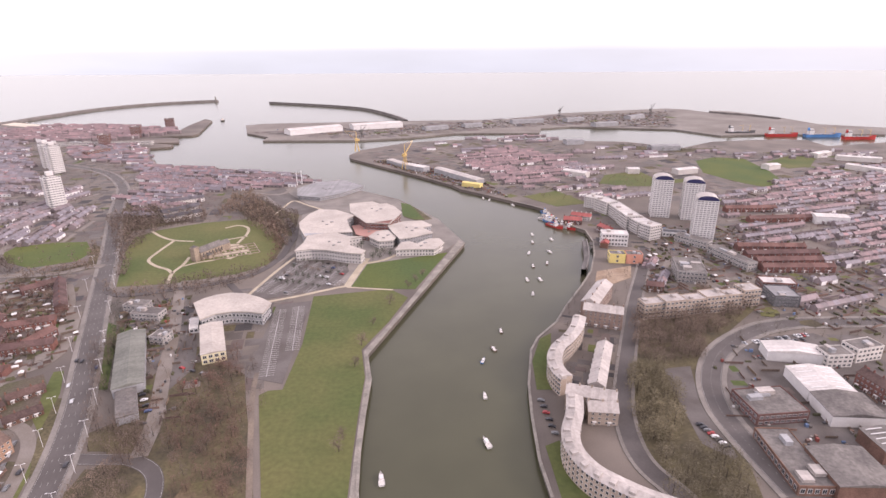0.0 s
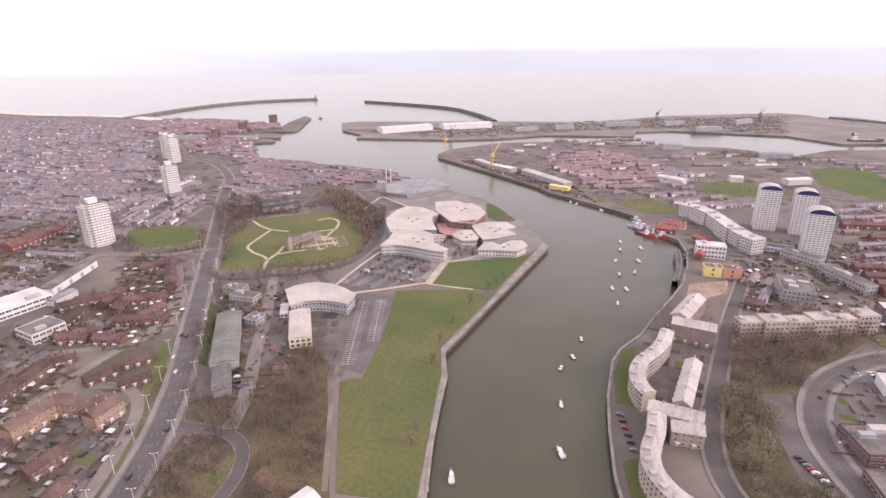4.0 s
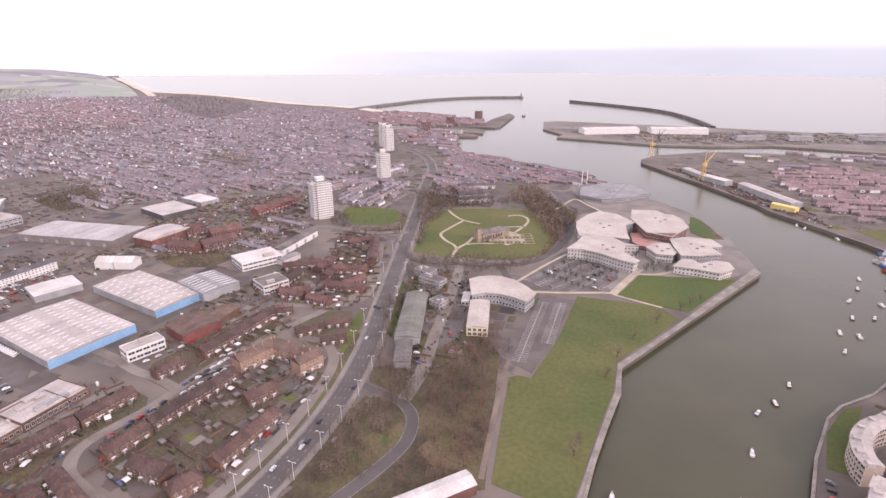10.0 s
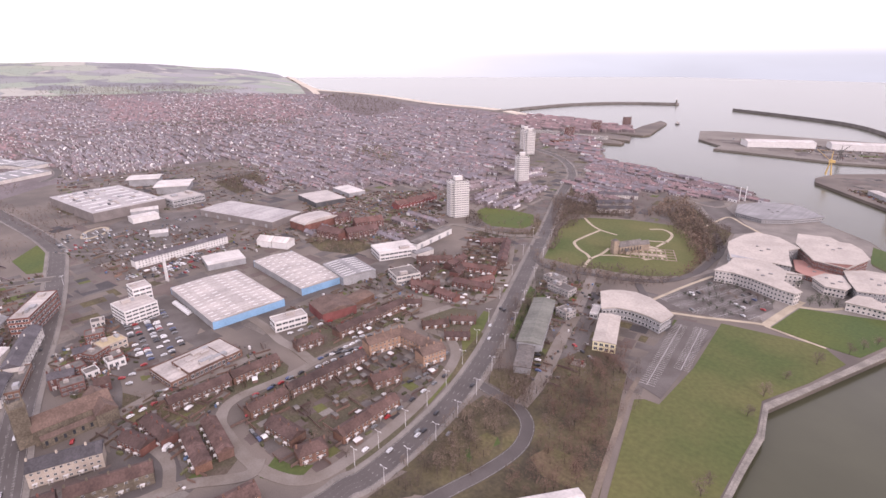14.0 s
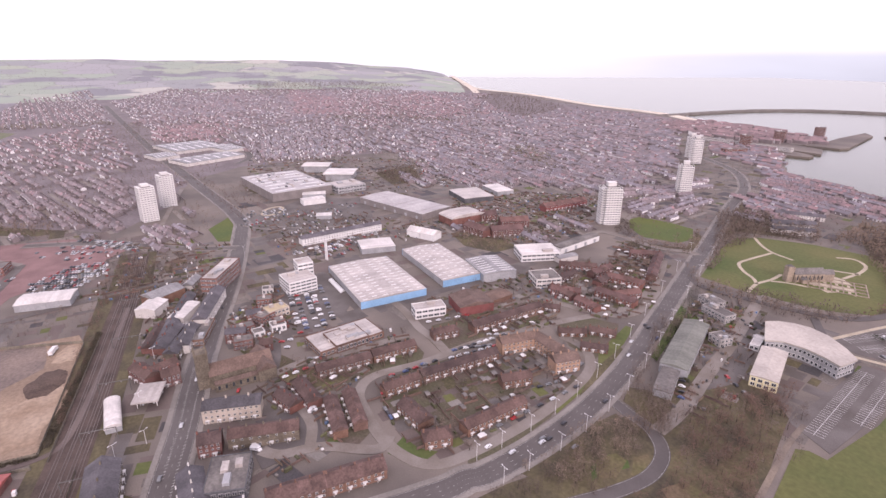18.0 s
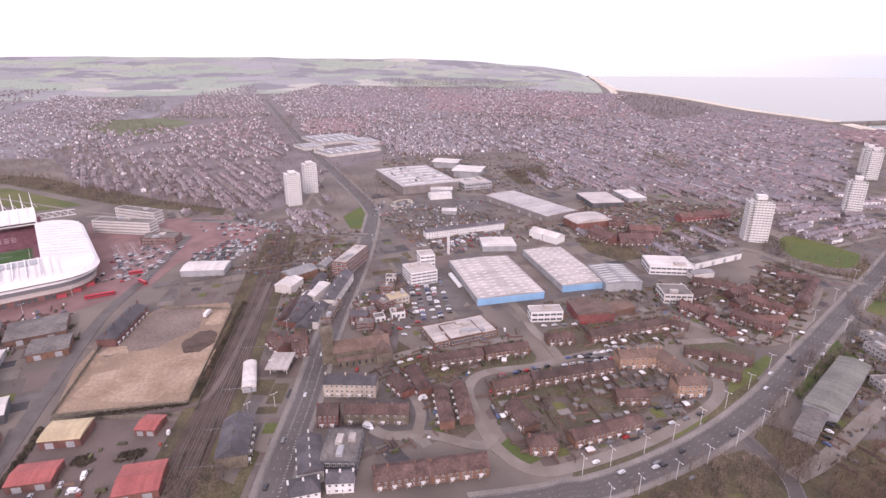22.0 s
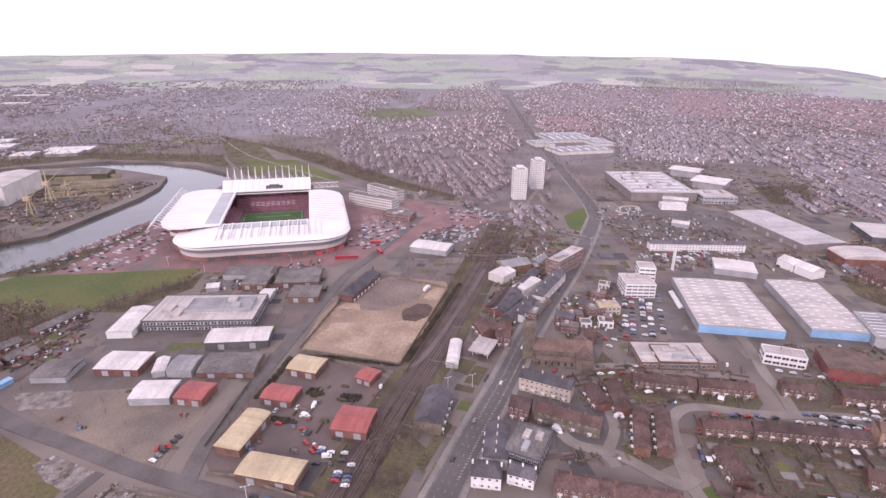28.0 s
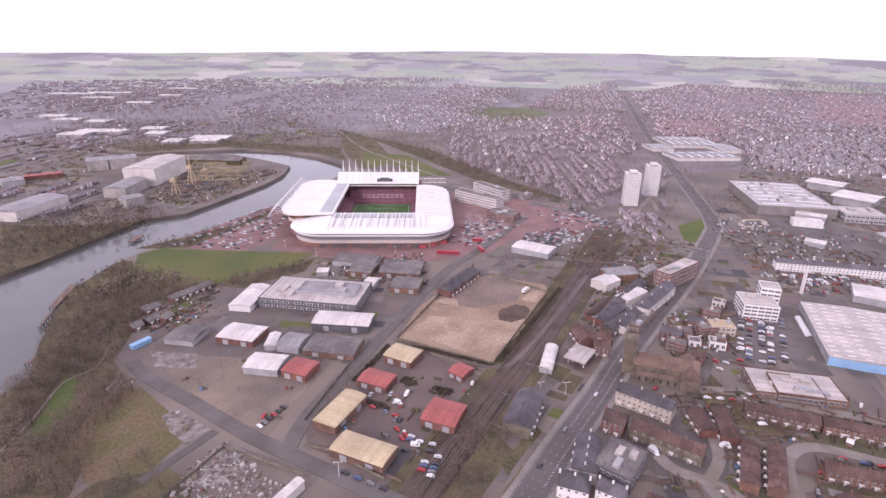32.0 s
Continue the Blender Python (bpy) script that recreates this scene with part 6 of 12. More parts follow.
flat("riverside_lawn", [(-83.3, 187.1), (-112.3, 274.2), (-107.9, 278.8), (-99.6, 279.9), (-100.7, 333.9), (-110.5, 413.1), (-47.3, 427.3), (-30.5, 410), (-42.6, 367.1), (-57.6, 326.6), (-50.7, 292.8), (-49.6, 258.6), (-47.8, 225.9), (-45, 186.8)], 0.15, GRASS, "long worn green lawn beside the riverside walk", "grass")
flat("campus_lawn", [(-81.6, 432.5), (-74.7, 485.6), (3.5, 517), (-25.2, 427), (-42.4, 427.2)], 0.15, LAWN, "bright green lawn in front of the campus", "grass")
flat("point_lawn", [(-55.5, 674), (-41.8, 692.7), (-14.3, 633.4), (-31.3, 624.4), (-49.6, 641.2)], 0.15, ROUGH, "rough grass on the river point", "grass")
flat("church_park", [(-290, 435.1), (-332, 525.4), (-345.7, 570.8), (-332.2, 594.7), (-291.1, 622.3), (-241.5, 637.6), (-198.6, 598.7), (-175.7, 545.6), (-171.2, 486.9), (-193, 463.2), (-245.6, 440.6)], 0.15, GRASS, "green park round the old church", "grass")
flat("school_field", [(-456.1, 519.3), (-457.3, 540.2), (-422.4, 553.2), (-390.6, 555.6), (-365.4, 522.7), (-365.2, 497.7), (-399.4, 479.8), (-431.6, 494.5)], 0.15, LAWN, "bright green playing field behind the road", "grass")
flat("verge", [(-230.7, 320.1), (-232.1, 331.3), (-207.7, 280.8), (-216.4, 280.8), (-233.4, 313)], 0.15, LAWN, "green verge between the road and a grey shed", "grass")
flat("slip_green", [(-221.4, 335.1), (-233.9, 343.2), (-244.8, 360.2), (-235.9, 361.9)], 0.15, LAWN, "small lawn by the houses", "grass")
flat("far_park", [(465.5, 989.7), (514.5, 1022.6), (562.6, 1007.7), (551, 907.2), (532.1, 834.8), (486.5, 778.1), (462.9, 807.6), (445.3, 847.2), (433.2, 886.9)], 0.15, LAWN, "green sloping park in the town", "grass")
flat("far_park", [(585.8, 972.7), (661.2, 1031.7), (727.8, 1044.4), (640, 931.7), (592.8, 917.1)], 0.15, GRASS, "small green field in the town", "grass")
flat("far_green", [(265.2, 874.6), (330.9, 903.8), (344.8, 794.4), (277.2, 796), (239.8, 815.2)], 0.15, GRASS, "green slope above the quay", "grass")
flat("quay_green", [(111.5, 739.4), (165.5, 770.7), (193.8, 701.9), (148.8, 686.1)], 0.15, GRASS, "green slope beside the quay", "grass")
flat("bank_green", [(68.3, 340.2), (77.9, 348.3), (70.7, 310.3), (68.2, 278.5), (56.2, 278.6), (58.3, 310.4)], 0.15, GRASS, "rough grass on the river bank", "grass")
flat("bank_green", [(52.5, 228.7), (60.7, 233), (64.1, 208.6), (69.5, 187.8), (54.1, 187.9)], 0.15, GRASS, "rough grass on the river bank", "grass")
flat("slip_island", [(-154.2, 170.1), (-156.6, 185), (-148.6, 190.3), (-144.4, 187.2), (-147, 175.6), (-146.8, 164)], 0.15, LAWN, "green island inside the slip road", "grass")
flat("riverside_field", [(-302.2, -401.2), (-360.9, -454.2), (-381.2, -446.5), (-405.6, -364.5), (-429, -293.6), (-393, -295.1), (-358.9, -325.8), (-329.9, -331.7)], 0.15, GRASS, "dull green field above the river", "grass")
BANK_GRASS = [(-140.2, -284.1), (-168.5, -305.4), (-185.8, -319.7), (-187.6, -308.3), (-165.8, -287.7), (-142.5, -274.6)]
flat("bank_grass", BANK_GRASS, 0.15, LAWN, "green strip on the river bank", "grass")
flat("junction_green", [(-663.5, 50.4), (-703.4, 77.4), (-698, 88.3), (-604.8, 71), (-611.7, 54.5)], 0.15, LAWN, "green triangle at the road junction", "grass")
flat("hill_green", [(-930.9, -515.1), (-939.3, -422.2), (-805.4, -282.8), (-784.1, -333.1), (-854.7, -417.3), (-797.5, -431.9)], 0.13, GRASS, "green slope behind the stadium", "grass")
flat("hill_green", [(-1194, -721.8), (-1094, -574.9), (-881.5, -418.9), (-793.8, -440.6), (-917.8, -545.2)], 0.11, ROUGH, "rough slope behind the stadium", "grass")
# turf colour paled and dulled to stand for the haze over this field
flat("far_field", [(-1706.4, -559.8), (-1845.9, -543.7), (-1899.6, -415.3), (-1767.2, -284), (-1568.9, -316.5), (-1474.9, -384.7), (-1575.2, -481.1)], 0.15, mat("hazed_turf", (0.10, 0.118, 0.06), 0.95, 0.15, 0.01, 0.1, second=(0.135, 0.14, 0.085)), "green playing field among far houses", "grass")
flat("waste_ground", [(-178.4, -278.4), (-195.1, -266.1), (-184.1, -233.4), (-166.6, -205.2), (-143.6, -205.8), (-127.6, -226.8), (-148.3, -261.3)], 0.13, mat("olive_rough_grass", (0.10, 0.092, 0.042), 0.95, 0.25, 0.05, 0.5, 0.2, second=(0.13, 0.095, 0.06)), "rough olive-brown waste ground", "grass")
flat("broken_slab", [(-178.7, -232.4), (-186.9, -229.5), (-180, -199.1), (-166.1, -202.8), (-170.2, -217.2)], 0.2, mat("stained_concrete", (0.23, 0.205, 0.185), 0.95, 0.3, 0.2, 0.8, second=(0.11, 0.095, 0.085)), "cracked concrete floor of a cleared building", "pavement")
flat("broken_slab", [(-157.8, -188.9), (-175.6, -185), (-173.9, -167.8), (-158.9, -165.1), (-148.3, -167.1), (-143.3, -182.6)], 0.2, mat("stained_concrete", (0.23, 0.205, 0.185)), "cracked concrete floor of a derelict yard", "pavement")
flat("broken_slab", [(-228.4, -293.9), (-237.3, -262), (-223, -250.4), (-214.5, -276.5)], 0.2, mat("stained_concrete", (0.23, 0.205, 0.185)), "cracked concrete floor of a cleared building", "pavement")
road("derelict_lane", [(-138, -203), (-160, -199.2), (-179.8, -195.8)], 5, "dark lane beside the waste ground", TARMAC, 0.24)
flat("estate_green", [(-212.4, 84.9), (-220.4, 97.5), (-208.3, 100.5), (-201, 108.3), (-198.8, 101.1), (-203.2, 90.6)], 0.15, GRASS, "small green beside the estate road", "grass")
flat("verge", [(-221.4, 240.1), (-234.4, 277.3), (-248.4, 301.9), (-254.1, 300.5), (-242.9, 272.9), (-234.5, 253.3)], 0.15, GRASS, "green verge beside the main road", "grass")
flat("verge", [(-195.9, 183.7), (-204.6, 210), (-219.8, 234.3), (-220.9, 228), (-210.7, 205.9), (-203.3, 186.3)], 0.15, GRASS, "rough verge beside the estate road", "grass")
flat("verge", [(-197.8, 203.4), (-211.5, 234.5), (-228, 271.8), (-234, 272.4), (-222.9, 244.2), (-207.7, 211.2)], 0.14, ROUGH, "rough verge beside the main road", "grass")
flat("station_green", [(-211.5, -46), (-230.6, -40.8), (-246.7, -35.6), (-242.5, -31.4), (-222.2, -37), (-205.1, -40.9)], 0.13, ROUGH, "rough green beside the old station", "grass")
flat("point_lawn", [(-58.3, 709), (-45.6, 700.4), (-23.3, 631.3), (-36.8, 632.8), (-51.8, 648.7)], 0.17, LAWN, "green slope beside the campus", "grass")
flat("marina_car_park", [(-263.8, 768.5), (-244.5, 803.9), (-222.4, 759.3), (-163.1, 676.4), (-180.2, 652.9), (-222.4, 701.9)], 0.16, ASPHALT, "grey car park beside the gallery", "car park")
flat("scrub_ground", [(-159.5, 124.4), (-173.4, 187.7), (-175.9, 227.8), (-192.7, 276.1), (-185.7, 302.2), (-155.2, 314.9), (-128.7, 297), (-110.8, 248.9), (-84.4, 182.2)], 0.095, SCRUB, "rough brown grass between the slip road and the lawn", "ground")
flat("scrub_ground", [(151.2, 388.9), (219.7, 420.5), (255.3, 392.8), (197.3, 338.9), (165.8, 296.1), (154.9, 261.2), (151.3, 211.8), (144.9, 185.8), (102, 186.1), (101.1, 228.3)], 0.095, SCRUB, "rough brown grass under trees beside the bend", "ground")
flat("quay_walk", [(-44.2, 186.8), (-46.9, 225.9), (-48.6, 258.6), (-50, 292.8), (-56.1, 324.4), (-41.5, 364.3), (-27.6, 408.8), (16.2, 555.4), (22, 546.1), (-52.1, 319.9), (-46.4, 290.3), (-45.9, 255), (-44.1, 225.1), (-39.9, 186.8)], 0.21, QUAY, "paved stone riverside walk", "pavement")
flat("campus_paving", [(-153.6, 514.5), (-179.6, 655.9), (-170.3, 695.2), (-67.5, 730.9), (-7.4, 633.3), (22, 546.1), (11.6, 542.6), (-9.1, 504.4), (-74.3, 482.6), (-82.2, 430.1), (-123.6, 483.3)], 0.1, PAVING, "pale paved ground round the campus", "pavement")
flat("marina_apron", [(-254.6, 734.9), (-229.9, 807.9), (-168.6, 852.4), (-121.5, 777.2), (-75.4, 731.1), (-126.2, 702.8), (-182.2, 681.8), (-212.1, 682.4)], 0.11, PAVING, "pale paved apron by the river", "pavement")
flat("campus_car_park", [(-167.7, 416.1), (-153.8, 516.4), (-97.7, 493.6), (-89.5, 469), (-97.7, 431.2), (-147, 409.5)], 0.17, ASPHALT, "grey campus car park", "car park")
flat("lawn_car_park", [(-126.8, 293.5), (-137, 397.3), (-110, 404.4), (-101.2, 285.9)], 0.17, ASPHALT, "grey car park with marked bays", "car park")
flat("yard", [(-197.9, 312.7), (-206.9, 378.2), (-178.4, 342.6), (-164.4, 305.6), (-169.2, 280.5)], 0.12, ASPHALT, "asphalt yard", "car park")
flat("sand_site", [(-304.5, -146.3), (-354.8, -151.5), (-411.5, -142.9), (-439.1, -114.4), (-436.3, -64.4), (-421.5, -60.7), (-298.1, -74.2)], 0.15, SAND, "bare sandy building site", "ground")
flat("stadium_plaza", [(-422.8, -343.3), (-493.9, -365.8), (-459.5, -252.5), (-560.3, -202.8), (-710.2, -249), (-711.1, -166.2), (-698, -86.7), (-629.2, -33.7), (-581.9, -69.4), (-540.8, -120.7), (-489.6, -134.5), (-428.7, -206), (-419.7, -287.6)], 0.11, PINKPAVE, "pinkish paved plaza round the stadium", "pavement")
flat("stadium_car_park", [(-382.7, -451.7), (-551.9, -440.8), (-554.8, -399.9), (-456.2, -353.9), (-405.6, -364.5)], 0.11, PINKPAVE, "pink paved car park by the stadium", "car park")
flat("lorry_yard", [(-226.6, -293.3), (-255.7, -190.3), (-241.8, -172.7), (-185.3, -167.5), (-199, -234.5)], 0.11, DIRT, "pale asphalt yard", "car park")
flat("trade_yard", [(-204, -157.4), (-266.5, -162.6), (-299.9, -136.8), (-280.3, -73.7), (-249.4, -74.9), (-176.6, -76.1), (-181, -95.6), (-187.8, -142.9)], 0.11, YARD, "pinkish grey trade park yard", "car park")
flat("retail_car_park", [(-452.7, 82.2), (-471.6, 130.1), (-409.4, 142.7), (-376.4, 118.6), (-360.5, 58.7)], 0.13, ASPHALT, "dark grey retail car park", "car park")
flat("superstore_car_park", [(-678.9, 88), (-760.1, 197.3), (-708.3, 268), (-605.9, 236.3), (-583.9, 141.7), (-603, 103.4)], 0.1, ASPHALT, "grey superstore car park", "car park")
flat("factory_yard", [(173.7, 309.3), (207.3, 338.8), (268.7, 346.4), (291.9, 308.3), (203.1, 193), (169.9, 193.1), (151.9, 223.8)], 0.1, ASPHALT, "grey factory yard", "car park")
flat("earth_patch", [(-366.1, -136.2), (-374.2, -143.4), (-380.1, -147.9), (-385.2, -153.4), (-395.8, -143.2), (-403.3, -134.5), (-415.4, -124.5), (-421.1, -125.2), (-427, -120.5), (-434.6, -119.4), (-436.6, -107.5), (-433.7, -95.1), (-435.3, -85), (-421.9, -82.7), (-406.2, -81.1), (-394.5, -81.6), (-388.5, -88.7), (-380.3, -99), (-372.6, -104.1), (-370.2, -114.2), (-371.8, -126.1)], 0.19, ASHY, "grey trodden ground on the building site", "ground")
flat("earth_patch", [(-322.6, -142), (-328.6, -141.5), (-336.5, -138.2), (-345.8, -138.4), (-347.4, -128.7), (-348.2, -113.8), (-350.1, -100.3), (-356.2, -88.7), (-363, -80.7), (-364.9, -68.8), (-357.1, -65), (-347.1, -67.7), (-342, -66.1), (-328.9, -71.1), (-321, -74.6), (-308.8, -75.7), (-308.3, -84.8), (-305.1, -94.7), (-305.9, -104), (-310.5, -118.7), (-315.7, -130.8)], 0.19, PALE_EARTH, "pale scraped earth on the building site", "ground")
flat("earth_patch", [(-400.2, -78.1), (-406.6, -76.5), (-413, -75.8), (-420.3, -71.4), (-422.9, -69.8), (-423.6, -67.6), (-423.3, -63.8), (-413.6, -63.8), (-406.5, -64.2), (-396.9, -64), (-398.5, -70.1), (-396.9, -72.4)], 0.2, PALE_EARTH, "pale scraped earth on the building site", "ground")
flat("earth_patch", [(-371, -142.1), (-373.9, -141.4), (-376, -140.8), (-380.3, -138.2), (-381, -134.5), (-380.3, -129), (-378.1, -125.4), (-376.3, -126.2), (-372.7, -124), (-367.9, -123.1), (-370.6, -129.2), (-368.8, -134.6)], 0.23, PALE_EARTH, "pale rubble spread on the building site", "ground")
road("site_track", [(-288.6, -137.3), (-296.2, -121.9), (-294, -95.5), (-293.4, -77.2), (-299.7, -64.5), (-320.9, -57.9), (-364.6, -49.5), (-418, -40.5), (-471.5, -32.9)], 3.5, "brown dirt track round the building site", YARD, 0.3, 0, 0)
flat("town_ground", [(-620, 600), (-700, 850), (-1133, 1467), (-1336, 1526), (-2160, 1640), (-2893, 1690), (-2950, 800), (-2950, -420), (-1900, -420), (-1590, -530), (-1195, -450), (-900, -318), (-750, -110), (-700, -43), (-790, 10), (-960, 60), (-1040, 150), (-1060, 440), (-900, 500), (-708, 414)], 0.06, FAR_GROUND, "streets, yards and gardens of the far town", "ground")
flat("town_ground", [(-1195, -455), (-1590, -535), (-1900, -425), (-2920, -425), (-2700, -1100), (-2300, -1780), (-1750, -2320), (-1500, -2480), (-780, -2480), (-760, -1250), (-900, -1000), (-1050, -850), (-1230, -590)], 0.06, WEST_GROUND, "haze-greyed works yards and streets of the far west", "ground")
flat("garden_ground", [(-276.4, 108.3), (-277.8, 130.7), (-278.4, 190.6), (-263.1, 184.6), (-232.7, 194.5), (-220.7, 183.8), (-205.3, 142), (-202.1, 113.1), (-210.9, 97.7), (-247.8, 97.4)], 0.05, GARDEN, "rough gardens inside the estate road", "ground")
flat("garden_ground", [(-299.3, 67.5), (-318.7, 76.3), (-315.4, 147.4), (-292.4, 147), (-282.3, 138.9), (-284.2, 101.5), (-282.2, 91.2), (-277.9, 80.5), (-284.9, 67.6)], 0.052, GARDEN, "rough gardens round a terrace", "ground")
flat("garden_ground", [(-310, 158.4), (-325.7, 170.7), (-324.1, 271.5), (-311.5, 283.6), (-298.6, 265.2), (-289.2, 235.4), (-288, 173.9), (-285.8, 157.4)], 0.054, GARDEN, "rough gardens round a terrace", "ground")
flat("garden_ground", [(-275.9, 67.5), (-274.2, 87.5), (-251.8, 85.8), (-232.3, 83.2), (-223.5, 70.5), (-232.4, 58)], 0.056, GARDEN, "rough gardens between two rows of houses", "ground")
flat("garden_ground", [(-193.8, 121.8), (-198.1, 158.7), (-213.1, 196), (-224.3, 219.4), (-218.2, 219), (-194.9, 178.1), (-186.3, 143.8), (-185.3, 117.1)], 0.058, GARDEN, "rough verge between the estate and the main road", "ground")
flat("garden_ground", [(-285.6, 256.6), (-280, 283.7), (-259.2, 298.1), (-239.4, 276.2), (-229.6, 246), (-251.1, 241.7)], 0.06, GARDEN, "rough gardens round low bungalows", "ground")
flat("gravel_yard", [(142.4, 464.1), (178.8, 477.5), (169.3, 449.5), (148.6, 435.1), (134.9, 441.2)], 0.31, PALE_EARTH, "pale orange gravel yard beside the quay", "ground")
road("main_road", [(-179.8, 63), (-176.4, 99), (-177.2, 111.6), (-175.4, 123.7), (-180.6, 162.8), (-192.5, 207.9), (-214.3, 261.8), (-249.5, 330.8), (-300.5, 430.9), (-350.9, 531), (-430.2, 682.6), (-474.5, 776.5), (-506, 828), (-548.9, 882.3), (-593.5, 923.4), (-640.5, 954), (-720, 992)], 12.8, "wide grey four-lane main road with lamp posts", TARMAC, 0.178, 4, 3)
road("field_road", [(-329.3, 482.4), (-342, 482.6), (-359, 467.5), (-385.7, 461.2), (-412.8, 459.6), (-435.6, 450.7), (-432.3, 427)], 6, "pale street curving past the playing field", STREET, 0.442, 0, 1.5)
road("tower_lane", [(-548.2, 696.6), (-508, 615.6), (-467.4, 537.7), (-448, 504.2)], 5, "pale lane behind the white tower block", STREET, 0.45, 0, 0)
flat("verge", [(-259.4, 368.5), (-249, 363.5), (-236.7, 339.7), (-222.4, 310.6), (-228.4, 308.3), (-244.1, 338.8)], 0.17, LAWN, "bright green verge between the main road and a shed", "grass")
road("slip_road", [(-194.5, 220.8), (-176.4, 220.2), (-159.5, 219.6), (-143.8, 210.3), (-135.7, 191.9), (-136.3, 169.4), (-140.7, 145), (-144, 127.8)], 8, "curving grey slip road", TARMAC, 0.186, 1, 0)
road("campus_road", [(-157.1, 221.7), (-164.3, 253.3), (-181.8, 299.1), (-196.9, 342.8), (-227.1, 420.2), (-237.1, 444.3)], 9, "pale grey yard road", STREET, 0.194, 0, 0)
road("church_street", [(-237.1, 444.3), (-185.4, 456.5), (-167.6, 483.9), (-152, 531.2)], 6, "narrow street past the church park", STREET, 0.202, 0, 0)
road("riverside_path", [(-88.9, 187.1), (-103.9, 234.1), (-116.1, 274.3), (-121.2, 298.6)], 3, "narrow dirt lane beside the lawn", DIRT, 0.21, 0, 0)
road("estate_road", [(-274.5, 314.3), (-280.5, 279.2), (-284.4, 249.5), (-286.8, 220), (-287, 181.2), (-282, 142.8), (-282.8, 106.2), (-270.6, 91), (-253.4, 87.6), (-228.7, 86.6), (-209.7, 90.1), (-195.3, 99.4), (-191.4, 116.9), (-197.3, 163.8), (-209.2, 206.3), (-223.1, 234.8), (-243.8, 248.8), (-264.9, 246.6)], 7, "pale concrete estate road looping round brick houses", STREET, 0.218, 0, 0)
road("estate_road", [(-283.2, 160.7), (-306.9, 162.1), (-326.8, 160.3), (-357.5, 162.6), (-394.7, 160.8)], 7, "pale estate road", STREET, 0.226, 0, 0)
road("estate_road", [(-274.5, 314.3), (-281.7, 346.8), (-308.3, 400.6), (-335.9, 440.3)], 7, "pale estate road", STREET, 0.234, 0, 0)
road("high_street", [(-177.3, -32.3), (-203.8, -26.4), (-246.1, -16.4), (-288, -5.5), (-341.6, 6.4), (-397.9, 22), (-473.1, 44.4), (-544.3, 63), (-611.5, 78.1), (-668.3, 90.1)], 15, "broad town street with tram tracks and bus lanes", TARMAC, 0.242, 4, 3)
road("north_road", [(-668.3, 90.1), (-741.1, 86.4), (-879.6, 69.1), (-1080.6, 43.9), (-1355.1, 11), (-1817.4, -35.7), (-2584.3, -108.7)], 17, "long straight road through the far houses", TARMAC, 0.25, 2, 2)
road("old_railway_path", [(-1074, 150), (-1155.6, 186.2), (-1391.6, 179.4), (-1786.2, 156), (-2557.4, 133.2)], 11, "tree-lined road through the far houses", TARMAC, 0.262, 0, 2)
road("cross_street", [(-894.4, 511.6), (-1040, 455), (-1134.1, 406.5), (-1160, 300), (-1154.4, 198.4)], 10, "road curving behind the superstore", ASPHALT, 0.268, 0, 2)
road("store_road", [(-668.3, 90.1), (-643.5, 108), (-606.3, 155.7), (-588.5, 230.9)], 10, "grey road past the white terrace", ASPHALT, 0.258, 0, 2)
road("bridge_road", [(-694.5, -131.1), (-674.3, -76), (-635.6, -18.2), (-600, 25.5), (-580.3, 69.4)], 10, "road crossing the railway", ASPHALT, 0.416, 0, 2)
road("trade_road", [(-214.4, -296), (-204.8, -270.9), (-195.1, -226.5), (-183.8, -177.3), (-178.6, -141.8), (-173.3, -103.6), (-169.8, -73.2)], 9, "grey trade park road", ASPHALT, 0.274, 0, 0)
road("trade_road", [(-179.4, -150.8), (-212, -157.2), (-264.9, -157.5), (-336.8, -158), (-433.7, -156.4), (-513.4, -141.4), (-628.4, -124.3)], 9, "grey trade park road", ASPHALT, 0.282, 0, 0)
road("south_road", [(118, 172), (109.6, 194.3), (100.1, 214.1), (99, 235.7), (104.4, 263.8), (116.1, 297.5), (135.7, 348.2), (157.3, 402.4), (188.4, 472.5), (208.2, 525.6)], 9, "grey road behind the riverside flats", TARMAC, 0.29, 0, 2)
road("bend_road", [(163.6, 194), (160.2, 220.5), (158.2, 239.2), (158.2, 257.3), (162.3, 276.1), (170.3, 295.2), (184.2, 316.5), (205.3, 335.8), (233.2, 353), (259.5, 360.8), (287.5, 362.6), (334.9, 363.6), (420, 372)], 12, "broad curving grey road", TARMAC, 0.298, 2, 3)
flat("traffic_island", [(251.6, 386.4), (263.6, 389.2), (262.6, 377.8), (253.4, 371.4), (245.1, 373.6)], 0.42, GRASS, "kerbed green traffic island", "grass")
flat("traffic_island", [(269, 364.3), (280.5, 366.8), (284.2, 357.5), (274.7, 354.1), (267.1, 359.2)], 0.45, SCRUB, "kerbed traffic island with low shrubs", "ground")
flat("wood_car_park", [(142.5, 301.1), (160.5, 303.5), (150.1, 266.5), (149.1, 220.6), (145.9, 218.3), (134.9, 230.3), (139.5, 283)], 0.16, ASPHALT, "worn grey car park beside the wood", "car park")
road("back_road", [(-328.2, 272.2), (-280.6, 296.8), (-266, 323.8), (-292.6, 385.5)], 7, "pale estate road", STREET, 0.306, 0, 0)
road("bank_path", [(-128.1, -286.1), (-152.5, -297), (-180.5, -313.4), (-201.3, -311.1), (-219, -322.8)], 1.4, "worn path on the river bank", STREET, 0.314, 0, 0)
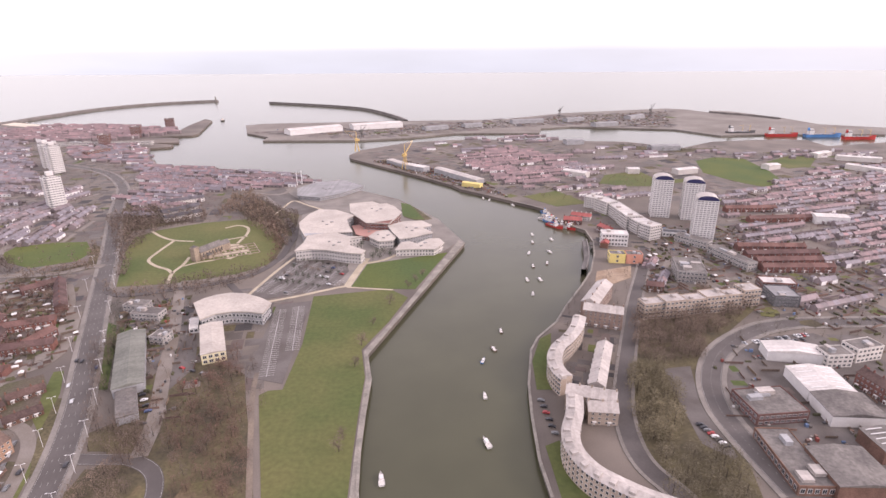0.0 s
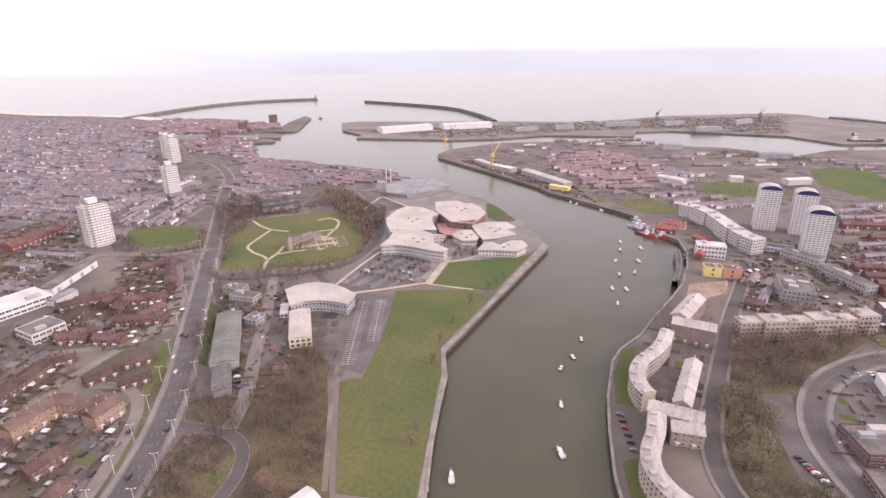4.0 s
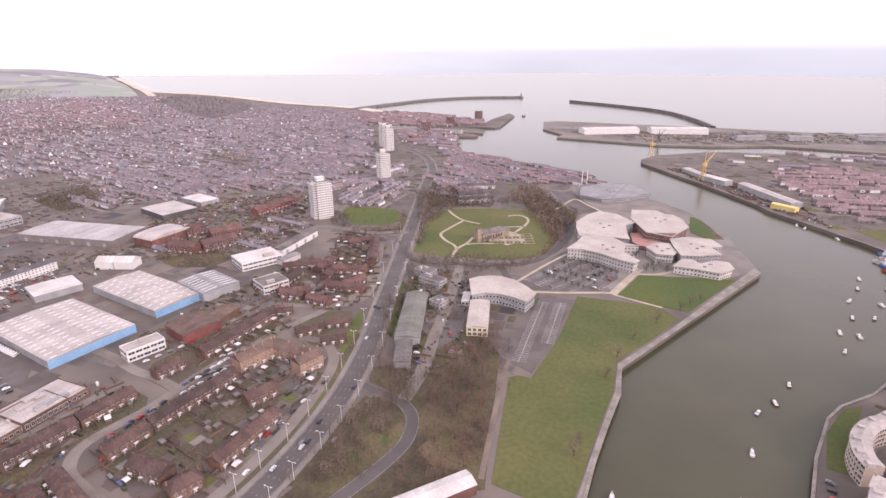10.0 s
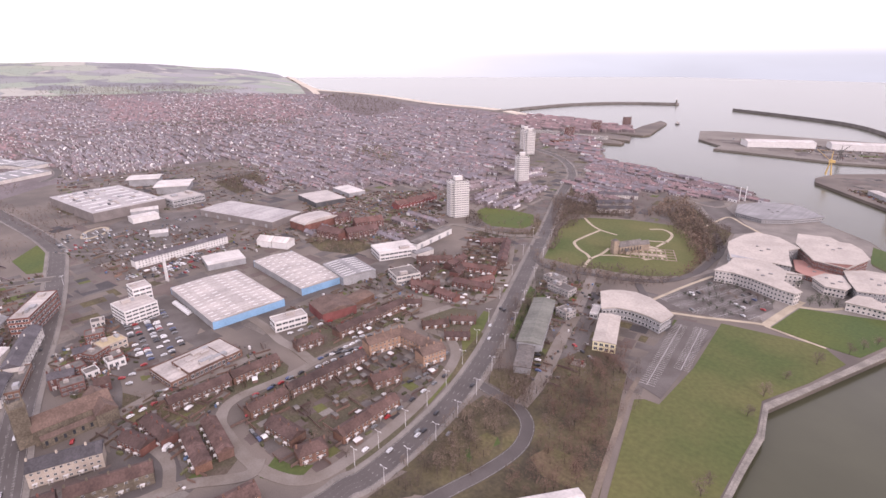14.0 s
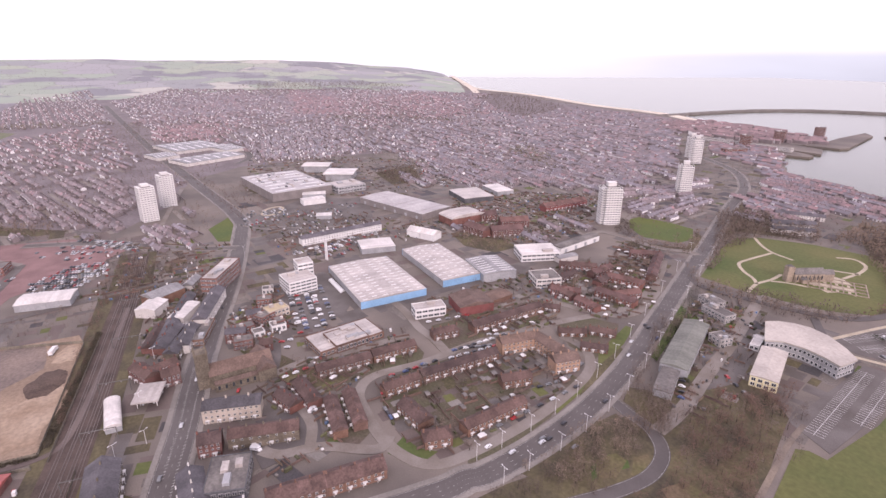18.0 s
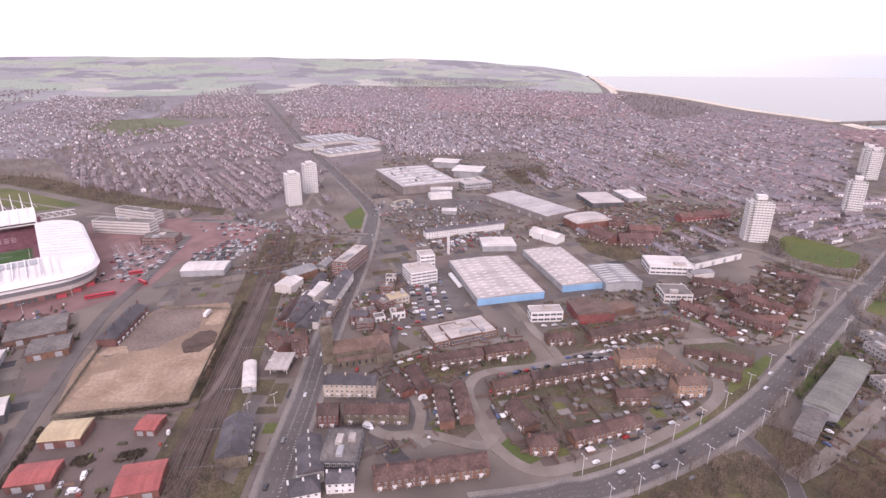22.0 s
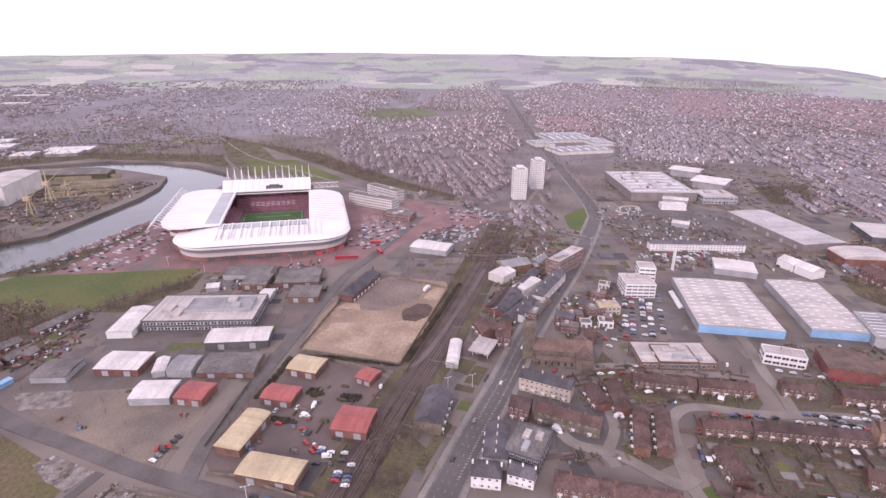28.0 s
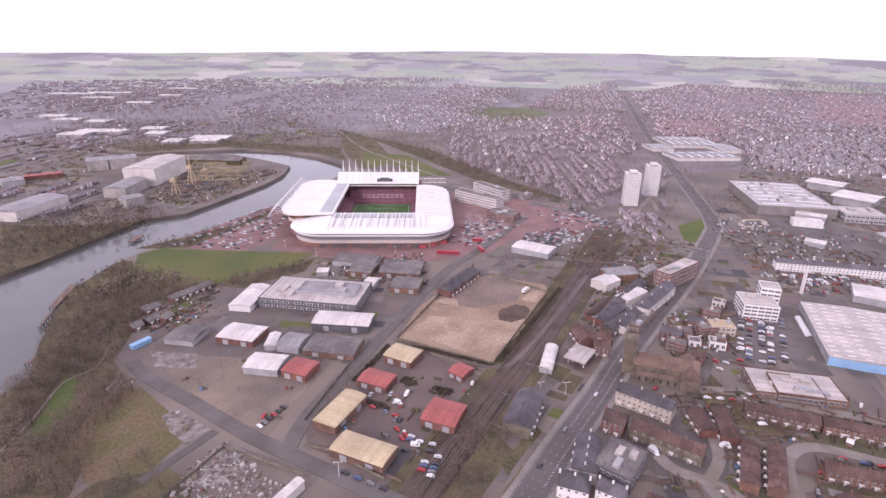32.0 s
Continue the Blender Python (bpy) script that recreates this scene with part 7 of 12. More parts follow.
road("hill_path", [(-1160.5, -701.9), (-975.2, -539.1), (-881.5, -418.9), (-779.6, -283.1), (-705.3, -164.7)], 4, "path across the green slope", STREET, 0.33, 0, 0)
road("stadium_road", [(-628.4, -124.3), (-677, -173.2), (-735.2, -231.6), (-741.7, -260.2)], 7, "road beside the stadium", STREET, 0.338, 0, 0)
road("estate_road", [(-224.5, 90.9), (-218, 80.6), (-233.6, 56.8), (-238.2, 35.9), (-246.2, 27.8)], 7, "pale estate road", STREET, 0.346, 0, 0)
road("estate_road", [(-271.2, 55.5), (-253.9, 56.8), (-235.4, 50.3)], 6, "pale estate road", STREET, 0.354, 0, 0)
road("back_lane", [(-304.6, 51.3), (-280.4, 43.3), (-278.2, 29.1), (-280.8, 19.1)], 6, "grey back lane", ASPHALT, 0.362, 0, 0)
road("shore_road", [(-554.4, 941.5), (-413.7, 850.4), (-249.3, 756.8), (-229.9, 807.9)], 6, "street among brick houses", STREET, 0.37, 0, 0)
road("cross_road", [(-487, -132.5), (-498.5, -79.1), (-507.6, -36.4), (-517.4, 15.5), (-511.6, 52.9)], 8, "road crossing the railway beside halls", ASPHALT, 0.378, 0, 0)
road("superstore_loop", [(-696.1, 118.8), (-715.9, 126.1), (-725.4, 137.2), (-724.9, 148.2), (-711.1, 149.7), (-698.2, 141.2), (-689.9, 126.4), (-696.1, 118.8)], 4, "pale kerbed roundabout before the superstore", PATH, 0.386, 0, 0)
road("high_street_side", [(-377.7, 61.7), (-345.3, 57.6), (-308.4, 47.1), (-272.6, 39.5), (-250.8, 32)], 7, "grey side street", ASPHALT, 0.394, 0, 0)
road("office_street", [(-315.9, 50.7), (-320.9, 71.5), (-318.8, 106.8), (-320.6, 147.9)], 7, "pinkish grey lane before the office", STREET, 0.402, 0, 0)
LOT = [(-271.9, 29.7), (-272.7, 55.9), (-259.9, 62.4), (-236.5, 58.7), (-231.6, 25.2), (-246.5, 23.9), (-249.5, 37)]
flat("street_lot", LOT, 0.335, TARMAC, "dark asphalt yard with parked vans behind the street", "car park")
road("hill_road", [(-627, -11.4), (-787.3, 17.6), (-908, 41.5)], 6, "street below the twin towers", STREET, 0.41, 0, 0)
road("gallery_path", [(-214, 655.2), (-212.2, 690), (-207, 721), (-182, 698), (-157.8, 676.4)], 3, "pale paved path to the gallery", PATH, 0.418, 0, 0)
hatching(smooth([(-203.8, -26.4), (-246.1, -16.4), (-288, -5.5), (-341.6, 6.4)], 8), -3.2, "pale hatched strip along the high street")
hatching(smooth([(-246.1, -16.4), (-288, -5.5), (-341.6, 6.4), (-397.9, 22), (-473.1, 44.4)], 8), 2.6, "pale hatched strip along the high street")
road("campus_ring", [(-320.5, 458), (-281.2, 418.4), (-235.1, 428.5), (-196.9, 445.6), (-174.9, 466.6), (-164.4, 503.2), (-165.7, 544.1), (-169.7, 583.5), (-196, 640)], 7, "grey road between the church park and the campus", TARMAC, 0.426, 0, 0)
road("lot_road", [(-192, 440.4), (-171.1, 414.6), (-155.4, 400.1), (-140, 397)], 6, "grey road beside the campus car park", TARMAC, 0.434, 0, 0)
RAIL = smooth([(-156.6, -78.1), (-193.1, -74.1), (-237.2, -67.7), (-289.2, -59.5), (-348.8, -50.9), (-426.7, -41.5), (-498.1, -32.7), (-611.4, -22.8)], 5)
tagged(new("railway_bank", band(Geo(), RAIL, 34, 0.145).mesh("railway_bank", [SCRUB])), "brown grassy banks beside the railway", "ground", "", "structure")
railway = tagged(new("railway_bed", band(Geo(), RAIL, 20, 0.2).mesh("railway_bed", [RAILBED])), "brown ballast railway bed with two tracks", "railway", "", "structure")
RAILSTEEL = mat("rail_steel", (0.13, 0.108, 0.098), 0.5, 0.2)
for off in (-8.0, -6.5, -4.6, -3.1, -0.4, 1.1, 4.4, 5.9):
    part("rail", band(Geo(), RAIL, 0.3, 0.4, 0.2, 0, off), RAILSTEEL, railway)


# ---- south bank ----
curved_block([(98.8, 351.7), (92.4, 334.7), (82.7, 319.1), (74.5, 308.9), (69.3, 295.1), (69.2, 282.3), (72.5, 273.8)], 8.5, 12, 4, PALEBUFF, ROOF_PALE, "curved riverside flats of buff brick with a pale roof", dormers=8)
curved_block([(73.1, 255.9), (69.7, 240.8), (64.1, 225.4), (63.2, 212.5), (68.2, 200), (76.5, 191.5), (88.8, 182.6), (105.2, 174.5)], 8.5, 12, 4, PALEBUFF, ROOF_PALE, "long sweeping riverside flats of buff brick with a pale roof", dormers=12)
terrace(83.7, 260.1, 27.8, 11.0, -17.6, h=11, wall=PALEBUFF, roof=ROOF_PALE, label="pale-roofed brick wing of the riverside flats", group="riverside flats")
terrace(87.5, 250.6, 16.2, 11.0, -6.0, h=8.5, wall=PALEBUFF, roof=ROOF_PALE, label="brick flats with a pale roof and dormers", group="riverside flats")
terrace(99.8, 296.9, 52.1, 10.0, -111.0, h=7, wall=RENDER_W, roof=ROOF_PALE, label="long low pale building behind the riverside flats", group="riverside flats")
terrace(118.8, 361.6, 28.4, 12.0, -18.1, h=13, wall=WARM_BUFF, roof=ROOF_PALE, label="tall pinkish brick warehouse flats on the quay", group="riverside flats")
terrace(122.1, 390.4, 43.3, 13.0, -120.7, h=13, wall=WARM_BUFF, roof=ROOF_PALE, label="tall pinkish brick warehouse flats on the quay", group="riverside flats")
office(159.5, 374.3, 17.6, 10.5, 11.0, 13.2, 4, PALEBUFF, "pale brick block of flats in a joined stepped row", seed=2, roof=ROOF_PALE, plant=1, category="apartment block", group="stepped flats")
office(175.9, 377.1, 17.6, 13.0, 11.0, 14.4, 4, PALEBUFF, "pale brick block of flats in a joined stepped row", seed=3, roof=ROOF_PALE, plant=1, category="apartment block", group="stepped flats")
office(194.5, 380.9, 17.6, 10.5, 11.0, 13.2, 4, PALEBUFF, "pale brick block of flats in a joined stepped row", seed=4, roof=ROOF_PALE, plant=1, category="apartment block", group="stepped flats")
office(210.4, 384.9, 17.6, 13.0, 11.0, 14.4, 4, PALEBUFF, "pale brick block of flats in a joined stepped row", seed=5, roof=ROOF_PALE, plant=1, category="apartment block", group="stepped flats")
office(226.2, 388.9, 17.6, 10.5, 11.0, 13.2, 4, PALEBUFF, "pale brick block of flats in a joined stepped row", seed=6, roof=ROOF_PALE, plant=1, category="apartment block", group="stepped flats")
office(244.4, 396.3, 15.5, 13.0, 11.0, 14.4, 4, PALEBUFF, "pale brick block of flats in a joined stepped row", seed=7, roof=ROOF_PALE, plant=1, category="apartment block", group="stepped flats")
terrace(180.8, 422.6, 13.6, 9.0, -16.2, roof=ROOF_RED, label="low brick building with a red tiled roof")
office(168.1, 490.2, 15.0, 11.0, -6.5, 9, 2, YELLOW, "yellow-panelled block beside the quay", seed=8, bays=1, category="apartment block")
office(183.9, 488.5, 15.5, 11.0, -6.3, 9, 2, ORANGE, "coral-panelled block beside the quay", seed=9, bays=1, category="apartment block")
office(180.1, 540.0, 26.8, 14.0, -8.6, 13, 3, WHITE, "white quayside hall with a pale lilac fascia", seed=10, roof=ROOF_WHITE, plant=1)
terrace(173.8, 542.0, 32.9, 8.0, -116.2, roof=ROOF_REDSH, label="brick house with a red roof by the quay")
office(196.2, 684.4, 17.7, 17.0, -41.8, 14, 5, RENDER_W, "white stepped unit of the riverside flats with a tilted roof", seed=11, roof=ROOF_WHITE, plant=1, category="apartment block", group="stepped riverside flats")
office(205.5, 660.7, 24.0, 17.0, -67.0, 15.8, 5, RENDER_W, "white stepped unit of the riverside flats with a tilted roof", seed=12, roof=ROOF_WHITE, plant=1, category="apartment block", group="stepped riverside flats")
office(214.2, 639.5, 33.5, 17.0, -83.7, 14, 5, RENDER_W, "white stepped unit of the riverside flats with a tilted roof", seed=13, roof=ROOF_WHITE, plant=1, category="apartment block", group="stepped riverside flats")
office(215.3, 602.7, 27.9, 17.0, -84.2, 15.8, 5, RENDER_W, "white stepped unit of the riverside flats with a tilted roof", seed=14, roof=ROOF_WHITE, plant=1, category="apartment block", group="stepped riverside flats")
office(221.2, 583.8, 22.3, 17.0, -77.8, 14, 5, RENDER_W, "white stepped unit of the riverside flats with a tilted roof", seed=15, roof=ROOF_WHITE, plant=1, category="apartment block", group="stepped riverside flats")
office(225.2, 560.0, 16.3, 17.0, -61.9, 15.8, 5, RENDER_W, "white stepped unit of the riverside flats with a tilted roof", seed=16, roof=ROOF_WHITE, plant=1, category="apartment block", group="stepped riverside flats")
terrace(153.6, 614.4, 21.0, 11.0, -13.8, h=5, wall=BRICK, roof=ROOF_REDSH, label="fish market with a faded red roof", group="fish market")
terrace(167.6, 630.8, 23.3, 10.0, -25.7, h=5, wall=RENDER_W, roof=ROOF_REDSH, label="fish market with a faded red roof", group="fish market")
terrace(182.2, 580.0, 16.4, 9.0, -63.6, h=6, wall=BRICK, roof=ROOF_REDSH, label="red-roofed brick shop near the fish market")
shed(-411.5, 392.0, 66.6, 12.0, 101.0, 6.5, ROOF_FELT, WHITE, "long dark-roofed shed with a white front", rise=1.4, doors=4)
terrace(-360.5, 348.0, 35.1, 9.0, 51.2, h=4.5, wall=BRICK, roof=ROOF_BROWN, label="low brown-roofed brick houses")
terrace(-346.4, 320.9, 26.4, 9.0, 102.7, h=4.5, wall=BRICK, roof=ROOF_BROWN, label="low brown-roofed brick houses")
terrace(-320.6, 294.9, 25.7, 9.0, 5.4, h=4.5, wall=BRICK, roof=ROOF_BROWN, label="low brown-roofed brick houses")
terrace(-324.6, 345.9, 22.9, 9.0, -72.8, h=4.5, wall=BRICK, roof=ROOF_BROWN, label="low brown-roofed brick houses")
tower(267.5, 645.0, 22, 19, -12.5, 46.5, 19, "pale high-rise tower block with a domed roof", cap=True)
tower(300.2, 632.3, 22, 19, -15.4, 45.0, 19, "pale high-rise tower block with a domed roof", cap=True)
tower(281.6, 558.5, 22, 19, -16.8, 44.0, 19, "pale high-rise tower block with a domed roof", cap=True)
office(254.6, 565.5, 24.4, 12.0, -19.9, 5, 1, WHITE, "low white shop block with a dark roof", seed=17, roof=DARKGREY, plant=0)
office(263.3, 537.2, 36.2, 11.0, -52.2, 8, 2, CONCRETE, "two-storey concrete shopping parade", seed=18)
office(279.0, 488.2, 51.7, 11.0, -73.4, 8, 2, CONCRETE, "two-storey concrete shopping parade", seed=19)
office(222.1, 452.5, 35.4, 24.0, -104.2, 11, 3, CONCRETE, "grey concrete public building with a stepped roof", seed=20, plant=5)
office(286.6, 425.9, 27.2, 14.0, -8.5, 7, 2, BRICK, "brick building with a white roof", seed=21, roof=ROOF_WHITE)
office(274.8, 399.6, 22.1, 19.6, -96.0, 9, 3, DARKGREY, "dark grey office with a pale roof", seed=22, roof=ROOF_GREY)
shed(232.3, 314.1, 14.2, 34.9, -100.1, 7, ROOF_WHITE, WHITE, "white factory shed with a ribbed white roof", lights=0, rise=2)
shed(227.2, 278.5, 26.5, 27.0, -93.9, 7, ROOF_WHITE, WHITE, "large white factory shed with strips of rooflights", lights=5, rise=2)
shed(226.5, 253.3, 22.8, 29.2, -94.0, 7, ROOF_FELT, WHITE, "factory shed with a dark grey roof and white walls", lights=0, rise=2)
office(184.7, 257.3, 24.1, 30.4, -84.1, 7, 2, BRICK, "red brick warehouse with a flat grey roof", seed=23, plant=4)
office(172.3, 214.6, 41.0, 17.4, -92.1, 5.5, 1, BROWNBRICK, "long flat-roofed works building", seed=24, plant=3)
shed(193.6, 204.7, 26.7, 27.8, -91.5, 8, ROOF_FELT, BROWNBRICK, "works shed with a mossy roof dotted with rooflights", lights=0, rise=1.5)
shed(229.1, 223.3, 17.8, 24.3, -88.4, 8, ROOF_FELT, BROWNBRICK, "works shed with a dark roof", lights=5, rise=1.5)
office(255.2, 307.2, 17.4, 12.0, 3.9, 9, 3, RENDER_W, "white and brown terrace of shops", seed=25)
office(278.6, 314.3, 21.2, 12.0, 13.6, 10, 3, RENDER_W, "white rendered shops at the road corner", seed=26)
terrace(258.8, 271.5, 23.9, 10.0, -77.0, h=9, wall=BRICK, label="tall red brick terrace by the road")
terrace(334.1, 518.9, 68.1, 9.0, -2.1, wall=BRICK, roof=ROOF_RED, houses=6, label="long red brick terrace with a dark red roof", group="red terraces")
terrace(334.0, 499.0, 72.7, 9.0, 2.0, wall=BRICK, roof=ROOF_RED, houses=6, label="long red brick terrace with a dark red roof", group="red terraces")
terrace(330.2, 480.8, 63.1, 9.0, 1.1, wall=BRICK, roof=ROOF_RED, houses=6, label="long red brick terrace with a dark red roof", group="red terraces")
terrace(327.7, 463.4, 66.0, 9.0, -0.8, wall=BRICK, roof=ROOF_RED, houses=6, label="long red brick terrace with a dark red roof", group="red terraces")
terrace(388.8, 660.0, 65.5, 9.0, 2.0, wall=BRICK, roof=ROOF_RED, houses=6, label="long red brick terrace with a dark red roof", group="red terraces")
terrace(405.6, 617.0, 86.4, 9.0, 3.9, wall=BRICK, roof=ROOF_RED, houses=6, label="long red brick terrace with a dark red roof", group="red terraces")
shed(456.6, 610.2, 35.6, 16.0, -12.3, 9, ROOF_WHITE, WHITE, "white hall with a pale roof among brick houses")


# ---- campus and church ----
plan_block("campus_building", [(-161.6, 579.3), (-157.6, 608.4), (-150.2, 626.1), (-129.2, 623.8), (-105.5, 603), (-112.6, 588.9), (-105.7, 566.5), (-98.7, 548.8), (-114.8, 547), (-134.2, 542.3), (-145.6, 535.5), (-157.3, 563.6)], 12.5, GREYCLAD, ROOF_CREAM, "campus building with a sweeping cream roof", "university building", 4, 1.5, (0, 0.03))
plan_block("campus_building", [(-145.3, 494), (-141.6, 515.4), (-142.4, 534.8), (-134.3, 541), (-115.7, 545.4), (-100.3, 533.3), (-85.8, 533), (-98.5, 526.5), (-95.1, 508.3), (-78.1, 494.7), (-80.4, 485.8), (-95.8, 489.1), (-116.1, 497.3), (-131.1, 498.7)], 10.8, RENDER_W, ROOF_CREAM, "campus building with a fan-shaped cream roof", "university building", 3, 1.5, (0, 0.02))
plan_block("campus_building", [(-116.8, 650.5), (-90.1, 659.9), (-81, 650), (-72, 652), (-61.5, 639.6), (-51.4, 616.2), (-61.3, 575.8), (-87.3, 578.7), (-110.2, 617.3)], 13.5, BRICK, ROOF_CREAM, "campus building with a wide pink-beige roof", "university building", 4, 1.5, (-0.01, 0.02))
plan_block("campus_building", [(-79.5, 543.1), (-73.4, 558.7), (-62.1, 562.2), (-52.1, 540.6), (-53.6, 531.7), (-67.8, 529.3)], 8, RENDER_W, ROOF_CREAM, "small campus wing with a tilted cream roof", "university building", 2, 1.5, (0, 0.02))
plan_block("campus_building", [(-61.9, 573.5), (-47.4, 586.7), (-25.8, 590.4), (-14.5, 574.3), (-24.8, 565.2), (-12.9, 551.7), (-32.7, 537.5), (-45.6, 531.9), (-54.2, 552.4)], 9.8, GREYCLAD, ROOF_CREAM, "campus wing with a leaf-shaped cream roof", "university building", 3, 1.5, (0, 0.02))
plan_block("campus_building", [(-48.2, 506.2), (-43.3, 526.4), (-34.6, 529.6), (-26.6, 522.9), (-17.2, 536.4), (-5.9, 537.3), (-1, 524.4), (-9.9, 508), (-31.3, 508.4)], 6.8, RENDER_W, ROOF_CREAM, "low campus wing with a leaf-shaped cream roof", "university building", 2, 1.5, (0, 0.02))
plan_block("campus_building", [(-106.1, 592.7), (-86.1, 602.4), (-64.5, 589.8), (-68.2, 574.4), (-78.8, 554.6), (-89.5, 556.4), (-97, 563)], 4, BRICK, PINKROOF, "pinkish paved roof court of the campus", "university building", 1, 0.4, (0, 0))
flag_mast(-224.4, 808.4)
flag_mast(-219.4, 817.6)
plan_block("campus_building", [(-192.9, 812), (-154.6, 822.6), (-119.5, 784.8), (-146, 740.9), (-170.4, 720.2), (-203.4, 730.1), (-213.4, 772.8)], 4.5, GREYCLAD, ROOF_GREY, "flat glass gallery with a grey roof terrace by the river", "university building", 1, 1.5, (0, 0))
plan_block("sports_hall", [(-195.2, 380.5), (-190.7, 388.9), (-183.4, 395), (-174.3, 398.4), (-161.8, 397), (-147.8, 389.5), (-136.3, 380.6), (-137.3, 362.9), (-150, 366.2), (-161.4, 366.8), (-172.1, 363.1), (-179.2, 353.9)], 9, GREYCLAD, ROOF_CREAM, "large glass-fronted hall with a sweeping crescent roof", "sports hall", 2, 1.2, (0, 0), 1.0)
office(-187.6, 359.3, 17.9, 6.2, 110.0, 4, 1, WHITE, "small white annexe of the hall", seed=27, plant=0, roof=ROOF_WHITE)
shed(-162.4, 331.4, 45.0, 15.4, -66.4, 7.5, ROOF_CREAM, CREAM, "cream hall with a white roof", rise=1.0, category="sports hall")
shed(-207.7, 308.5, 74.8, 17.3, -63.2, 6.5, mat("mossy_sheet_roof", (0.15, 0.152, 0.132), 0.8, 0.15, 0.06, 0.7, panel=2.4, step=0.1), GREYCLAD, "long shed with a dull mossy grey sheet roof", rise=1.6, doors=5)
shed(-184.2, 261.1, 28.5, 10.8, -59.9, 5, ROOF_FELT, GREYCLAD, "low grey shed with a felt roof", rise=0.6)
office(-246.1, 389.7, 18.1, 11.0, -7.0, 6, 2, CONCRETE, "small flat-roofed grey works building", seed=28, plant=2)
office(-230.2, 375.9, 23.3, 11.0, -7.2, 6, 2, CONCRETE, "small flat-roofed grey works building", seed=29, plant=2)
office(-202.6, 339.5, 11.3, 11.0, -12.3, 6, 2, CONCRETE, "small flat-roofed grey works building", seed=30, plant=2)
shed(-103.4, 160.7, 46.7, 10.5, -122.5, 6, ROOF_WHITE, BRICK, "brick building with a long white roof", rise=1.5)
road("park_path", [(-337, 590.4), (-315.7, 570.5), (-296.2, 558.7), (-273.2, 555.1)], 3.2, "pale gravel path in the church park", PATH, 0.17)
road("park_path", [(-296.2, 558.7), (-296.4, 519.8), (-294.1, 498.7), (-279.2, 483.6), (-264.1, 474.8), (-254.7, 465.1)], 3.2, "pale gravel path in the church park", PATH, 0.17)
road("park_path", [(-247.5, 441.4), (-254.7, 465.1), (-254.1, 485.9), (-257.1, 507.3)], 3.2, "pale gravel path in the church park", PATH, 0.17)
road("park_path", [(-252.6, 482.8), (-242.2, 492.3), (-227.8, 499.3)], 3.2, "pale gravel path in the church park", PATH, 0.17)
road("park_path", [(-256.4, 601.4), (-245.2, 611.6), (-230.5, 602.4), (-223.7, 580.1), (-223.3, 547.3)], 3.2, "pale gravel path in the church park", PATH, 0.17)
road("park_path", [(-243.5, 557.6), (-232.1, 564.6), (-220.6, 571.8)], 3.2, "pale gravel path in the church park", PATH, 0.17)
road("campus_path", [(-85.3, 431.7), (-65, 428.4), (-44.6, 425.4)], 2.2, "pale paved campus path", PATH, 0.25)
road("campus_path", [(-147.3, 402.7), (-122.1, 414.7), (-96.1, 429.6), (-85.7, 433.9)], 3.4, "pale paved campus path", PATH, 0.24)
road("campus_path", [(-85.7, 431.5), (-82.3, 461.2), (-76.9, 501)], 6.5, "broad pale paved campus path", PATH, 0.26)
road("campus_path", [(-76, 487.6), (-60.3, 495.9), (-48.9, 510.4)], 3.5, "pale paved campus path", PATH, 0.27)
road("campus_path", [(-166.8, 416.1), (-158.2, 468), (-150, 505)], 3.0, "pale paved path beside the car park", PATH, 0.25)
flat("church_court", [(-238.6, 545.8), (-221.9, 545.5), (-206.9, 534.7), (-196.7, 514), (-206.9, 513.5), (-213.6, 500.9), (-233.3, 509.1)], 0.2, PATH, "pale paved court beside the church", "pavement")
ruin_walls([(-238.6, 545.8), (-221.9, 545.5), (-206.9, 534.7), (-196.7, 514), (-206.9, 513.5), (-213.6, 500.9), (-233.3, 509.1)], "low pale stone outlines of old monastery walls on grass")
church_in_park(-238.4, 512.5, 63.9)
terrace(-338.6, 667.1, 47.6, 12.0, 50.5, wall=CONCRETE, roof=SLATE, label="grey school block with pitched roofs")
terrace(-323.9, 642.0, 43.5, 10.0, 41.9, wall=RENDER_W, roof=SLATE, label="grey school block with pitched roofs")
terrace(-356.2, 713.4, 53.3, 10.0, 33.0, wall=RENDER_W, roof=SLATE, label="pale school block with a slate roof")


# ---- estate ----
terrace(-300.6, 91.6, 36.7, 9, 88.4)
terrace(-301.0, 127.3, 31.7, 9, 89.6)
terrace(-306.7, 170.9, 19.9, 9, 83.7, hip=3)
terrace(-305.3, 225.4, 66.7, 9, 93.1)
terrace(-303.1, 268.6, 13.3, 8, 45.6, h=3, label="low brick bungalow with a white gable")
terrace(-261.6, 115.1, 24.7, 8.5, 93.0)
terrace(-264.1, 158.4, 57.9, 8.5, 91.0)
terrace(-231.3, 109.9, 22.1, 10, 8.9)
terrace(-207.9, 111.4, 15.0, 10, 76.1, hip=4)
terrace(-209.0, 148.8, 42.9, 8.5, 95.4)
terrace(-232.4, 180.4, 19.7, 9, 76.5)
terrace(-263.8, 255.1, 20.2, 8, 58.0, h=3, label="low brick bungalows with brown roofs")
terrace(-252.9, 274.9, 19.1, 8, 42.5, h=3, label="low brick bungalows with brown roofs")
terrace(-239.3, 253.6, 18.5, 8, 44.6, h=3, label="low brick bungalows with brown roofs")
terrace(-266.9, 206.9, 27.0, 11.0, 79.6, h=8.5, wall=BUFF, roof=ROOF_UMBER, label="three-storey buff brick flats round a courtyard", group="courtyard flats")
